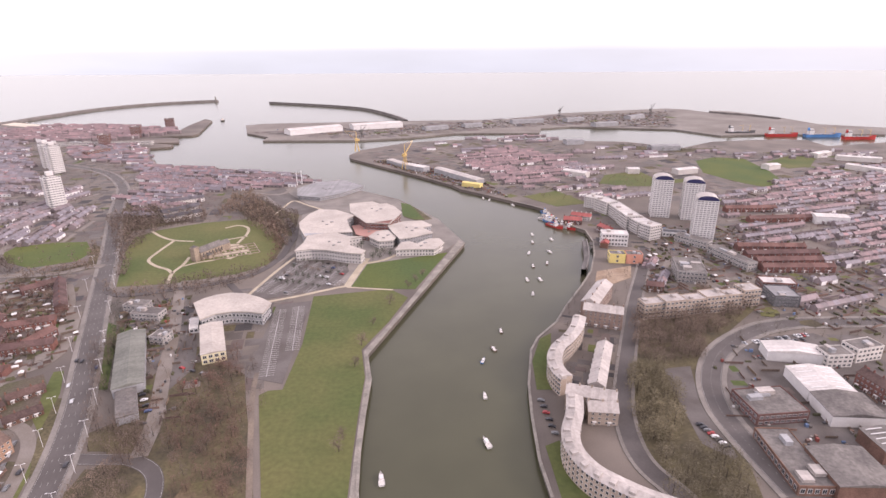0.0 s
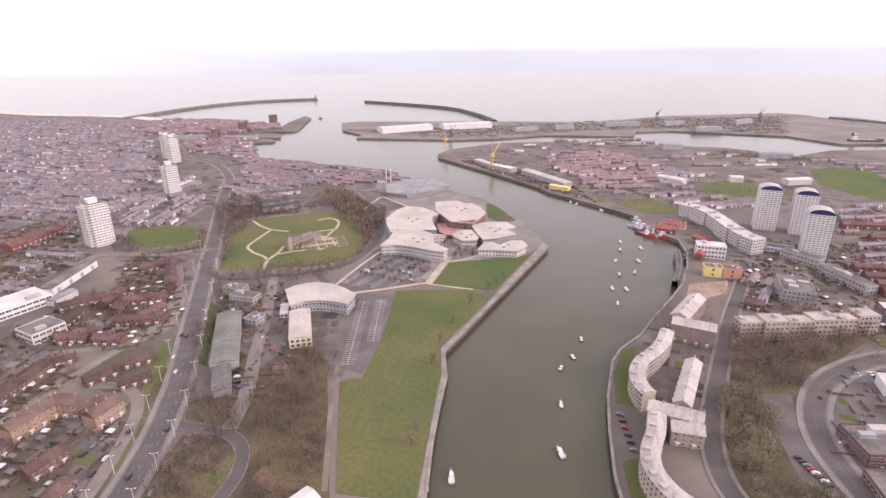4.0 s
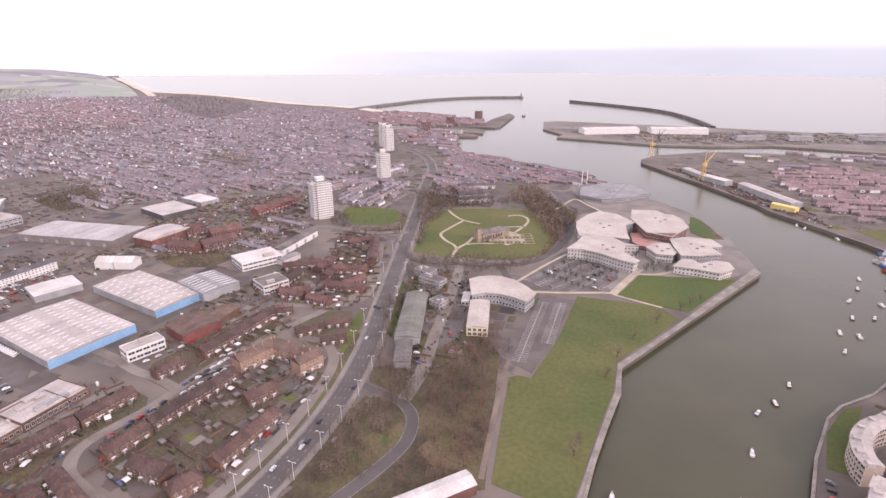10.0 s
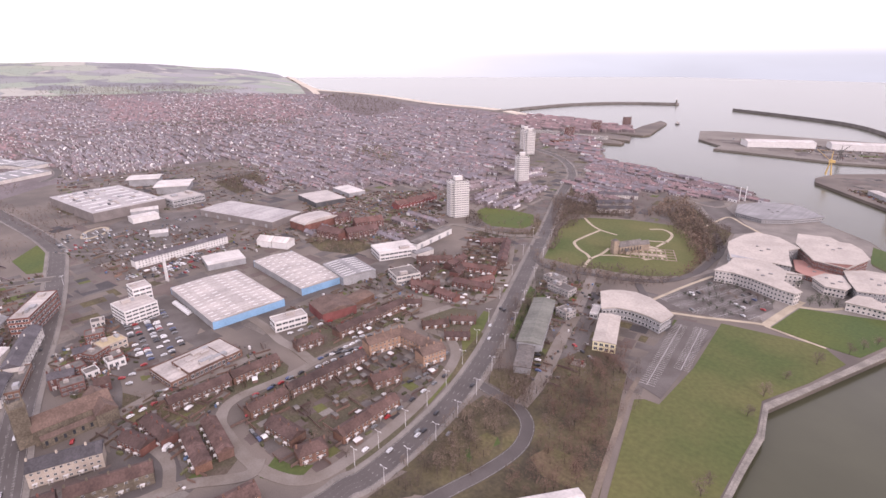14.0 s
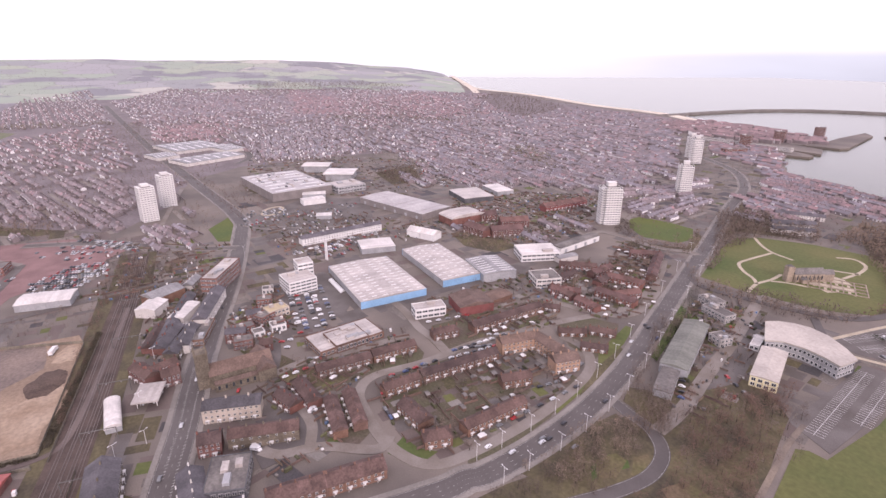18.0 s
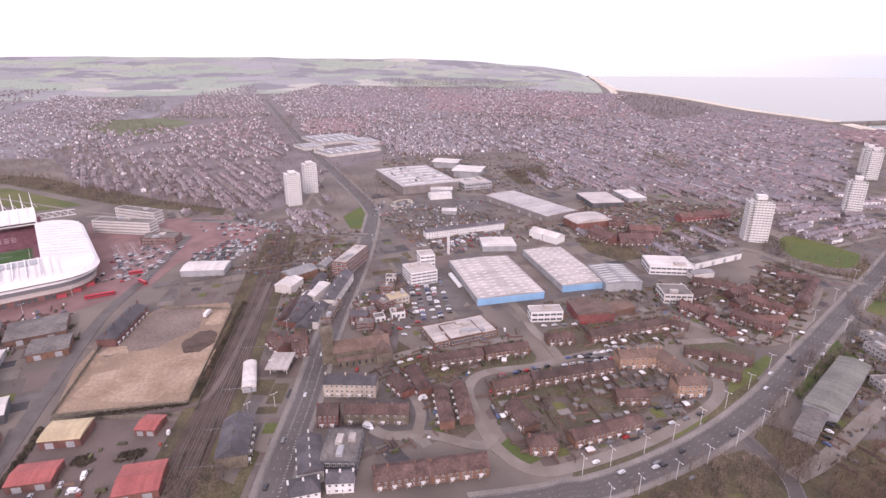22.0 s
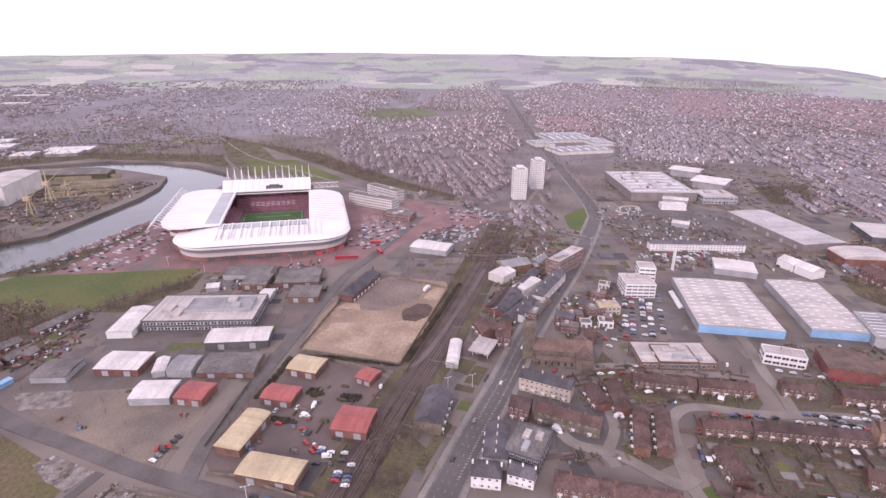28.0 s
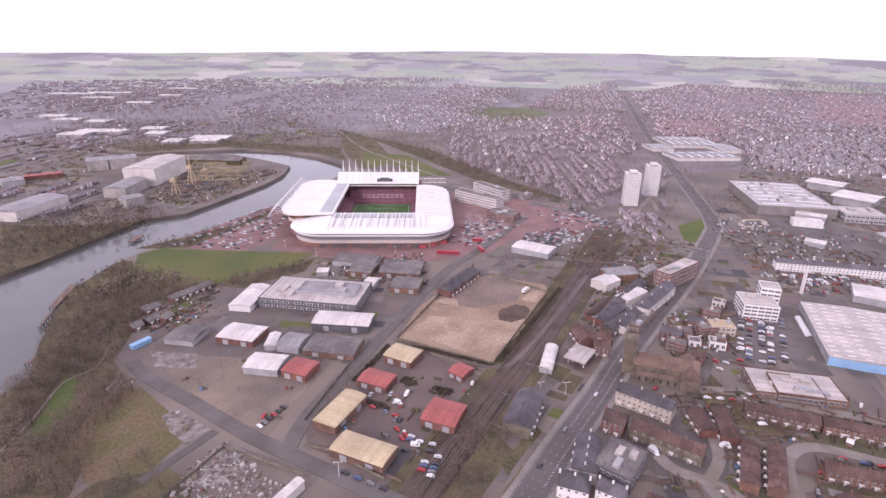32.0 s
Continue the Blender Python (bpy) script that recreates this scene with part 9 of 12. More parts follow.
shed(434.5, 1478.9, 70.0, 25.0, 17.5, 9, ROOF_GREY, GREYCLAD, "grey shed on the docks", rise=2, group="dock sheds")
shed(76.4, 1471.3, 51.3, 25.0, 24.8, 9, ROOF_GREY, GREYCLAD, "grey shed on the docks", rise=2, group="dock sheds")
shed(-21.4, 1424.4, 65.8, 25.0, 27.7, 9, ROOF_GREY, GREYCLAD, "grey shed on the docks", rise=2, group="dock sheds")
shed(284.5, 1187.8, 39.1, 25.0, 9.6, 9, ROOF_GREY, GREYCLAD, "grey shed on the docks", rise=2, group="dock sheds")
shed(451.4, 1107.8, 59.9, 25.0, 4.7, 9, ROOF_GREY, GREYCLAD, "grey shed on the docks", rise=2, group="dock sheds")
shed(315.5, 889.0, 18.7, 16.0, -1.5, 8, ROOF_WHITE, RENDER_W, "pale building among the far streets", rise=1.5, group="far pale buildings")
shed(400.9, 884.5, 40.1, 16.0, 18.3, 8, ROOF_WHITE, RENDER_W, "pale building among the far streets", rise=1.5, group="far pale buildings")
shed(561.1, 915.2, 26.1, 16.0, 20.2, 8, ROOF_WHITE, RENDER_W, "pale building among the far streets", rise=1.5, group="far pale buildings")
shed(216.6, 869.5, 40.9, 16.0, -41.5, 8, ROOF_WHITE, RENDER_W, "pale building among the far streets", rise=1.5, group="far pale buildings")
shed(717.3, 1024.1, 47.6, 16.0, 28.5, 8, ROOF_WHITE, RENDER_W, "pale building among the far streets", rise=1.5, group="far pale buildings")
shed(756.8, 979.6, 67.7, 16.0, -25.9, 8, ROOF_WHITE, RENDER_W, "pale building among the far streets", rise=1.5, group="far pale buildings")
shed(707.0, 892.6, 55.6, 16.0, -58.2, 8, ROOF_WHITE, RENDER_W, "pale building among the far streets", rise=1.5, group="far pale buildings")
ship(807.4, 1299.8, -2.2, 75, SHIPRED, "long red cargo ship moored in the dock")
ship(896.4, 1287.5, -2.2, 85, SHIPBLUE, "large blue and white ship moored in the dock")
ship(956.8, 1251.0, -2.2, 75, SHIPRED, "red ship moored in the dock")
ship(729.5, 1339.5, -2.2, 70, DARKGREY, "dark cargo ship moored in the dock")
ship(-672.9, 1675.2, -68.7, 40, DARKSTEEL, "dark ship coming in between the piers", tug=True)
boat(-31.5, 209.3, 100, 1.35, "white")
boat(22.3, 235.3, 110, 1.35, "white")
boat(24.4, 277.6, 95, 1, "white")
boat(26.2, 317.1, 70, 1, "blue")
boat(34.4, 332.4, 120, 1, "brown")
boat(42.2, 358.4, 95, 1, "brown")
boat(76.7, 423.9, 80, 1, "white")
boat(75.8, 454.4, 100, 1.1, "white")
boat(87.7, 454.3, 110, 1.1, "white")
boat(86.6, 487.3, 95, 1.1, "brown")
boat(88.1, 523.1, 70, 1.1, "white")
boat(109.8, 526.1, 120, 1.1, "white")
boat(96.7, 556.1, 95, 1.1, "brown")
boat(101.7, 494.5, 80, 1.1, "brown")
boat(100.3, 582.9, 100, 1.1, "white")
boat(118.9, 565.1, 110, 1.1, "white")
boat(55.9, 743.3, 95, 1.1, "white")
boat(64.0, 733.9, 70, 1.1, "white")
boat(93.3, 706.9, 120, 1.1, "white")
boat(-42.2, 200.7, 95, 1, "brown")
ship(129.8, 666.0, -74.9, 18, SHIPBLUE, "blue fishing boat moored by the quay", tug=True)
ship(130.3, 648.6, -71.9, 21, WHITE, "white fishing boat moored by the quay", tug=True)
ship(133.0, 636.6, -68.9, 24, SHIPRED, "red fishing boat moored by the quay", tug=True)
ship(136.3, 625.0, -65.9, 18, SHIPBLUE, "blue fishing boat moored by the quay", tug=True)
ship(140.9, 613.7, -62.9, 21, WHITE, "white fishing boat moored by the quay", tug=True)
ship(147.5, 607.1, -59.9, 24, SHIPRED, "red fishing boat moored by the quay", tug=True)
ship(128.9, 629.7, -56.9, 18, SHIPBLUE, "blue fishing boat moored by the quay", tug=True)
ship(126.0, 636.7, -53.9, 21, WHITE, "white fishing boat moored by the quay", tug=True)
ship(132.3, 611.7, -50.9, 24, SHIPRED, "red fishing boat moored by the quay", tug=True)
for k in ((0, 6), (10, 14)):
    quay_wall(NORTH_SHORE[k[0]:k[1]], "pale stone coping along the quay")
quay_wall(SOUTH_SHORE[:18], "pale stone coping along the quay")


# ---- far streets ----
RED_ROWS = [[(286, 445), (286, 528), (380, 528), (380, 445)], [(348, 642), (348, 672), (432, 672), (432, 642)], [(352, 600), (352, 630), (458, 630), (458, 600)]]
far_houses("south_houses", [(32.5, 1029.8), (137.3, 1140.6), (221.5, 1053.5), (219.6, 920.6), (142.6, 757.9), (83.1, 819)], 18.6, 24, "red brick streets above the quay", 1, white=0.08, roofs=(FAR_ROOF2, FAR_ROOF2))
far_houses("south_houses", [(396.2, 742.7), (543.2, 827), (641.2, 909.2), (861, 977.6), (437.1, 461.5), (301.9, 477.3), (322.1, 541.3), (333.3, 600.1)], 18.7, 26, "rows of red brick terraces", 2, white=0.1, roofs=(FAR_ROOF2, FAR_ROOF), keep=0.75, clear=RED_ROWS)
far_houses("south_houses", [(220.3, 969.8), (268, 919.3), (226.3, 797.2), (290.6, 761.2), (246.7, 635.7), (208.9, 701.6), (168.3, 764)], 20, 26, "brick houses above the fish quay", 3, keep=0.6)
far_houses("south_houses", [(264, 450.5), (448.5, 475.3), (363.6, 371.9), (309.6, 382.1), (263.4, 403.2)], 18.7, 30, "scattered brick houses and yards", 4, white=0.1, keep=0.5, clear=RED_ROWS)
far_houses("dock_houses", [(-53.9, 1147), (46.6, 1275.6), (225.1, 1313.2), (274.6, 1225.7), (138.9, 1154.7), (16.7, 1059.8)], 10, 40, "low dock buildings", 5, keep=0.3)
far_houses("marina_houses", [(-1126.8, 1384.6), (-1083.3, 1533.4), (-897.9, 1513.6), (-696.4, 1449.2), (-678.2, 1348), (-769.5, 1263.3), (-889.9, 1227.4), (-1040.7, 1273.1)], 6.1, 26, "brick marina houses with red roofs", 6, white=0.12, roofs=(FAR_ROOF2, FAR_ROOF2), keep=0.9, h=7)
far_houses("shore_houses", [(-606.7, 1037.4), (-544.8, 981.1), (-453.2, 938.8), (-336.2, 916.9), (-240.9, 879), (-212.5, 826.1), (-256.3, 780.2), (-335.6, 768.6), (-414.2, 794.2), (-524.2, 894.9)], -9.1, 22, "brick houses with red roofs along the shore", 7, white=0.12, roofs=(FAR_ROOF2, FAR_ROOF), keep=0.95)
far_houses("shore_houses", [(-815.5, 1172.4), (-680.9, 1220.1), (-592.9, 1078.7), (-529, 980.7), (-608.2, 982.9), (-733.8, 1064.7)], -1.8, 22, "brick houses by the harbour", 8, roofs=(FAR_ROOF2, FAR_ROOF))
office(-745.5, 1495.6, 22, 22, 20, 24, 7, BRICK, "dark red brick marina apartment tower", category="apartment block", group="marina towers")
office(-749.6, 1332.2, 22, 22, 20, 24, 7, BRICK, "dark red brick marina apartment tower", category="apartment block", group="marina towers")
office(-747.9, 1199.5, 22, 22, 20, 24, 7, BRICK, "dark red brick marina apartment tower", category="apartment block", group="marina towers")
office(-749.6, 1200.2, 204.0, 12.0, 4.5, 8, 2, RENDER_W, "long pale terrace beside the marina")
office(-697.6, 1083.8, 53.4, 14.0, 74.5, 10, 3, BRICK, "brick flats beside the harbour")
pier("quay_breakwater", [(150.3, 543.2), (146.5, 520.9), (141.2, 497), (129.9, 462.6)], 5, "low dark timber breakwater curving off the quay", False)
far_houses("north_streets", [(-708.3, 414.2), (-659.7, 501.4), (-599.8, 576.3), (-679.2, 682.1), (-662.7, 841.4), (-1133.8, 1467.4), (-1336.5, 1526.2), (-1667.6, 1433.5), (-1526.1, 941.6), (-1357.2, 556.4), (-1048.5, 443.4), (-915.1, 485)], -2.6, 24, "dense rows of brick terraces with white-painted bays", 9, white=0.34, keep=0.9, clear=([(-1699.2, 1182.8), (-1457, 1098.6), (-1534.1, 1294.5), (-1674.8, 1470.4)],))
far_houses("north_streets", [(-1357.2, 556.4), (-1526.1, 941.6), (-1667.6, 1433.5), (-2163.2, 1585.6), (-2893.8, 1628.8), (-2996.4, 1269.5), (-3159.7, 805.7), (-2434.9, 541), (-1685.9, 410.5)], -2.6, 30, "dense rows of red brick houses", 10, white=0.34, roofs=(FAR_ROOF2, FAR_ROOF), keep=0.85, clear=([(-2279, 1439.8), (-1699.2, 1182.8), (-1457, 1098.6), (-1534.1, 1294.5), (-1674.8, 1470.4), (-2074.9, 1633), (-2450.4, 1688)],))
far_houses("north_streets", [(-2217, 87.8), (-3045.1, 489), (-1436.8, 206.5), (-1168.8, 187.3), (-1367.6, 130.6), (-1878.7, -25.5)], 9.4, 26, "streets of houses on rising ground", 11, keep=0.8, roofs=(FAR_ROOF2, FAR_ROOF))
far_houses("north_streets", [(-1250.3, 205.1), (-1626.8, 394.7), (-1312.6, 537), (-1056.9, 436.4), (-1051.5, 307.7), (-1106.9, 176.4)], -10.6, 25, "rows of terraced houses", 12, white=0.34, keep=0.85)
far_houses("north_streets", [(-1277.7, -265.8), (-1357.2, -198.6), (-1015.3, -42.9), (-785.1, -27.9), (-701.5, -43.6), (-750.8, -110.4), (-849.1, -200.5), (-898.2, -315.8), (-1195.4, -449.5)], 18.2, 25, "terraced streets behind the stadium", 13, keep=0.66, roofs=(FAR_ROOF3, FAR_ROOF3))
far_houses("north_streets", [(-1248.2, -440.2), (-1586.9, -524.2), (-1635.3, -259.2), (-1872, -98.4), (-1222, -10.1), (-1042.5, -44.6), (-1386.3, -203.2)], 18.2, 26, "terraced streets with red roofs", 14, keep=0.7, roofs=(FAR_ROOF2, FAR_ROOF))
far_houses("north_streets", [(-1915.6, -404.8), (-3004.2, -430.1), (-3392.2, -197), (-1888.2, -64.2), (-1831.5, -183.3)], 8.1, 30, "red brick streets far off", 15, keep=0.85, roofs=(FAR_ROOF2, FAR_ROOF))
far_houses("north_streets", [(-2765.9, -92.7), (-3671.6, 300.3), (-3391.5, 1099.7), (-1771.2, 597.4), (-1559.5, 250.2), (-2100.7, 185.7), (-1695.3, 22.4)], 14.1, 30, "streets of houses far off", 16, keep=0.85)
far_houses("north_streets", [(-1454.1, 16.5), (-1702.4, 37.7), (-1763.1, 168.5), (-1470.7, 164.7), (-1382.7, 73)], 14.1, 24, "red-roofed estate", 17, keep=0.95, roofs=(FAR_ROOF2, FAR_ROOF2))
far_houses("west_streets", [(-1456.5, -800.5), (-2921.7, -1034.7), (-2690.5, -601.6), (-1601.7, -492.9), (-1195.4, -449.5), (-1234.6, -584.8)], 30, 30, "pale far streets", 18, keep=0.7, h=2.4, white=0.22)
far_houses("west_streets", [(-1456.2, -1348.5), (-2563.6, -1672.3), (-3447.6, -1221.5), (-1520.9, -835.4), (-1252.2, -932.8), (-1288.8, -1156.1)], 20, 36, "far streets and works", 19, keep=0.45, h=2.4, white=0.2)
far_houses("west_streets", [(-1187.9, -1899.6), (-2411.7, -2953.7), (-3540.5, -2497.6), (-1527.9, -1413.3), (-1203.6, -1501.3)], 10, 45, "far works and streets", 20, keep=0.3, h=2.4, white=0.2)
far_houses("north_streets", [(-559, 610.6), (-609.9, 809), (-538.9, 799.3), (-482.2, 627.1), (-486.4, 579.3)], 78.3, 24, "brick houses behind the tower blocks", 21, keep=0.7)
far_houses("north_streets", [(-543, 297.2), (-592.6, 410.7), (-560.9, 538.3), (-477.7, 472.4), (-439.9, 384.6), (-463.4, 339.2)], -2.6, 30, "brick houses and yards", 22, clear=([(-524.7, 442.2), (-525.9, 526.4), (-553.9, 526), (-552.7, 441.8)],), keep=0.45)
far_houses("north_streets", [(-964.6, -39.6), (-951.8, 42.1), (-782.7, 82.5), (-665, 25.3), (-796.6, 39.8)], 8.1, 28, "scattered houses by the railway", 23, keep=0.4)
far_houses("north_streets", [(-522.8, 579.3), (-591, 762.7), (-516.9, 656.6), (-460.6, 681.2), (-417.7, 561.8), (-436.8, 538.8)], 99.5, 22, "brick houses beside the tower blocks", 26, keep=0.7)
far_houses("north_streets", [(-776.9, 867.4), (-787.2, 1024.6), (-627.2, 802.4), (-573.3, 631.8), (-571.2, 558), (-681.8, 672.8)], -2.6, 21, "dense brick streets", 27, white=0.34, keep=0.9)
far_houses("north_streets", [(-440.3, 732.1), (-499.2, 918.4), (-421.3, 836.2), (-333, 737.1), (-334.4, 662.4), (-378.5, 642.9)], -9.1, 22, "brick houses by the shore road", 28, keep=0.8, roofs=(FAR_ROOF2, FAR_ROOF))
far_houses("north_streets", [(-688.1, -42.4), (-712.9, -2.2), (-661, 44.1), (-594.9, 36.9), (-598.1, -3.8)], 18.1, 24, "houses by the railway bridge", 29, keep=0.5)
far_houses("north_streets", [(-732.2, -155.1), (-741.4, -93.1), (-688.1, -42.4), (-679.3, -83.9), (-691.5, -138.1)], 18.2, 24, "houses beside the stadium road", 30, keep=0.6)
far_houses("north_streets", [(-1488.2, 203.7), (-1707.2, 577.6), (-1098.6, 389), (-1057.2, 291.1), (-1058.8, 181.7)], -2.6, 24, "dense streets behind the superstore", 31, white=0.34, keep=0.85)
far_houses("west_streets", [(-743.3, -1269.9), (-1035.3, -1400.7), (-1157.8, -1136.4), (-963, -967.8), (-769.1, -1009.4), (-563.2, -981.9)], 15, 34, "works and houses on the west bank", 32, keep=0.45, h=2.4, white=0.15)
far_houses("west_streets", [(-489.1, -863.3), (-553.4, -800.6), (-538.7, -701.9), (-453, -647), (-376, -682.5)], 15, 30, "works on the west bank", 33, keep=0.5, h=2.4)
far_houses("west_streets", [(-1424.7, -2359.4), (-1895.3, -2862.1), (-2800.6, -2927.3), (-3691.5, -2603.3), (-3643, -894.8), (-2769.3, -1306.1), (-1973.8, -1602.6), (-1316, -1636.4), (-945.8, -1593.6)], 10, 48, "far works and streets", 34, keep=0.35, h=2.4, white=0.2)
# high white share pales this village, in place of the coastal glare
far_houses("coast_streets", [(-2996.4, 1269.5), (-3034.4, 1709.3), (-5123.3, 2845.1), (-6844.3, 3145.4), (-6185.2, 2101.3), (-4245.7, 1577)], -2.6, 40, "far coastal village", 36, keep=0.28, roofs=(FAR_ROOF2, FAR_ROOF), white=0.6)
far_houses("north_streets", [(-983.2, 452.2), (-1074.6, 553.1), (-855.4, 550.8), (-772.2, 684.2), (-681.8, 672.8), (-690.1, 523.2), (-765.4, 423), (-750.2, 333)], -2.6, 28, "mixed brick buildings", 37, clear=([(-524.7, 442.2), (-525.9, 526.4), (-553.9, 526), (-552.7, 441.8)],), keep=0.6)
far_houses("south_houses", [(326.4, 1134.3), (557.7, 1073.8), (754.4, 1099.8), (873.8, 1063.7), (820.9, 995), (689.2, 982.6), (481.8, 1005.1), (301.5, 967.5), (247.2, 1096.5)], 10, 40, "low sheds and houses behind the dock", 38, keep=0.4)
far_houses("south_houses", [(208.2, 543.1), (237.3, 525.2), (207.9, 464.6), (227.7, 438.3), (168.7, 426.9)], 60, 26, "brick buildings and yards", 39, keep=0.5, roofs=(FAR_ROOF2, FAR_ROOF))


# ---- shipyard and far works ----
shed(-616.0, -700.0, 103.0, 46.0, 21.3, 25, ROOF_PALE, RENDER_W, "huge pale hall of the shipyard with tall side piers", rise=3, doors=2, category="shipyard hall")
shed(-533.0, -668.0, 60.0, 30.0, 21.3, 13, ROOF_GREY, CONCRETE, "grey shed in the shipyard", rise=3)
shed(-485.9, -604.1, 23.7, 20.0, 167.1, 12, ROOF_GREY, CONCRETE, "grey shed in the shipyard", rise=2)
shed(-629.7, -843.3, 30.4, 40.0, 141.5, 16, ROOF_GREY, CONCRETE, "greenish works hall by the river", rise=3)
shed(-658.3, -820.3, 39.9, 40.0, 143.2, 16, ROOF_GREY, CONCRETE, "greenish works hall by the river", rise=3)
shed(-738.8, -699.7, 100.8, 30.0, 107.6, 8, ROOF_FELT, ROUGH, "long low bank of sheds on the river bend", rise=3)
dry_dock([(-610.7, -642.2), (-649.8, -575.7), (-753.3, -635.6), (-708.9, -714)], "long stepped dry dock with brown walls beside the shipyard hall")
crane(-607.8, -624.9, 100, 44, CRANE_BUFF, "pale buff crane in the shipyard")
crane(-548.9, -595.8, 100, 36, CRANE_BUFF, "pale buff crane in the shipyard")
crane(-630.0, -618.9, 100, 26, CRANE_BUFF, "pale buff crane in the shipyard")
shed(-418.1, -693.5, 77.0, 40.0, -167.2, 12, ROOF_GREY, RENDER_W, "long grey works on the west bank", rise=2)
shed(-548.5, -858.1, 49.7, 14.0, 146.4, 6, ROOF_REDSH, BRICK, "low red sheds on the west bank", rise=1)
shed(-502.9, -857.2, 26.5, 30.0, 155.3, 8, ROOF_GREY, GREYCLAD, "grey works shed on the west bank", rise=2)
shed(-1583, -2168, 165, 46, 114, 6, ROOF_WHITE, GREYCLAD, "far low factory with a broad white roof", rise=1.5, group="far factories")
shed(-1683, -2079, 162, 46, 114, 6, ROOF_WHITE, GREYCLAD, "far low factory with a broad white roof", rise=1.5, group="far factories")
shed(-1505, -1930, 117, 46, 114, 6, ROOF_WHITE, GREYCLAD, "far low factory with a broad white roof", rise=1.5, group="far factories")
shed(-1433, -1648, 87, 46, 113, 6, ROOF_WHITE, GREYCLAD, "far low factory with a broad white roof", rise=1.5, group="far factories")
shed(-1992, -2006, 125, 46, 115, 6, ROOF_WHITE, GREYCLAD, "far low factory with a broad white roof", rise=1.5, group="far factories")
shed(-1698, -1783, 84, 46, 114, 6, ROOF_WHITE, GREYCLAD, "far low factory with a broad white roof", rise=1.5, group="far factories")
shed(-1059, -1542, 64, 46, 112, 6, ROOF_WHITE, GREYCLAD, "far low factory with a broad white roof", rise=1.5, group="far factories")
shed(-1023, -1440, 67, 46, 112, 6, ROOF_WHITE, GREYCLAD, "far low factory with a broad white roof", rise=1.5, group="far factories")
shed(-1029, -1339, 55, 46, 112, 6, ROOF_WHITE, GREYCLAD, "far low factory with a broad white roof", rise=1.5, group="far factories")
shed(-912, -1179, 109, 46, 111, 6, ROOF_WHITE, GREYCLAD, "far low factory with a broad white roof", rise=1.5, group="far factories")
shed(-854, -1193, 57, 46, 111, 6, ROOF_WHITE, GREYCLAD, "far low factory with a broad white roof", rise=1.5, group="far factories")
shed(-939, -1042, 42, 46, 111, 6, ROOF_WHITE, GREYCLAD, "far low factory with a broad white roof", rise=1.5, group="far factories")
shed(-871, -925, 34, 46, 111, 6, ROOF_WHITE, GREYCLAD, "far low factory with a broad white roof", rise=1.5, group="far factories")
shed(-937, -887, 79, 46, 111, 6, ROOF_WHITE, GREYCLAD, "far low factory with a broad white roof", rise=1.5, group="far factories")
shed(-905, -870, 56, 46, 111, 6, ROOF_WHITE, GREYCLAD, "far low factory with a broad white roof", rise=1.5, group="far factories")
shed(-990, -1106, 52, 46, 111, 6, ROOF_WHITE, GREYCLAD, "far low factory with a broad white roof", rise=1.5, group="far factories")
shed(-1306.8, 85.3, 104.7, 119.4, 109.5, 6, ROOF_GREY, RENDER_W, "pale works shed with a bluish grey roof by the north road", rise=2, lights=6, group="north road works")
shed(-1138.4, 104.5, 121.1, 65.3, 115.4, 6, ROOF_GREY, RENDER_W, "pale works shed with a bluish grey roof by the north road", rise=2, lights=6, group="north road works")
shed(-1252.4, 151.0, 45.7, 87.1, 114.8, 6, ROOF_GREY, RENDER_W, "pale works shed with a bluish grey roof by the north road", rise=2, lights=6, group="north road works")
shed(-1206.6, 27.6, 43.4, 60.6, 111.4, 6, ROOF_GREY, RENDER_W, "pale works shed with a bluish grey roof by the north road", rise=2, lights=6, group="north road works")


# ---- trees and scrub ----
flat("scrub_ground", [(-138.8, 216.2), (-144, 278.9), (-126.6, 290.2), (-101, 225.6), (-89.6, 186.2), (-107.4, 174.6), (-130.2, 168.2), (-134.3, 199)], 0.103, SCRUB, "rough brown grass under bare trees", "ground")
wood([(-138.8, 216.2), (-144, 278.9), (-126.6, 290.2), (-101, 225.6), (-89.6, 186.2), (-107.4, 174.6), (-130.2, 168.2), (-134.3, 199)], 8.45, "reddish bare scrub beside the lawn", 0.8, TWIG_R, 1, 58)
flat("scrub_ground", [(-194.3, 240.6), (-185.8, 248.8), (-167.1, 247.2), (-153.2, 236.1), (-161.9, 225.8), (-186.4, 226.3)], 0.1047, SCRUB, "rough brown grass under bare trees", "ground")
wood([(-194.3, 240.6), (-185.8, 248.8), (-167.1, 247.2), (-153.2, 236.1), (-161.9, 225.8), (-186.4, 226.3)], 5.5, "bare scrub beside the main road", 0.9, TWIG, 2, 58)
flat("scrub_ground", [(-178.6, 192.4), (-179.6, 213.6), (-158.5, 211.4), (-147.2, 195.8), (-159.7, 180.2), (-161.1, 164.7)], 0.1064, SCRUB, "rough brown grass under bare trees", "ground")
wood([(-178.6, 192.4), (-179.6, 213.6), (-158.5, 211.4), (-147.2, 195.8), (-159.7, 180.2), (-161.1, 164.7)], 6.875, "bare scrub inside the slip road", 0.8, TWIG, 3, 58)
flat("scrub_ground", [(-155.8, 244.1), (-155.4, 269.2), (-143.3, 268.9), (-135.8, 237.6), (-139.2, 223.6)], 0.1081, SCRUB, "rough brown grass under bare trees", "ground")
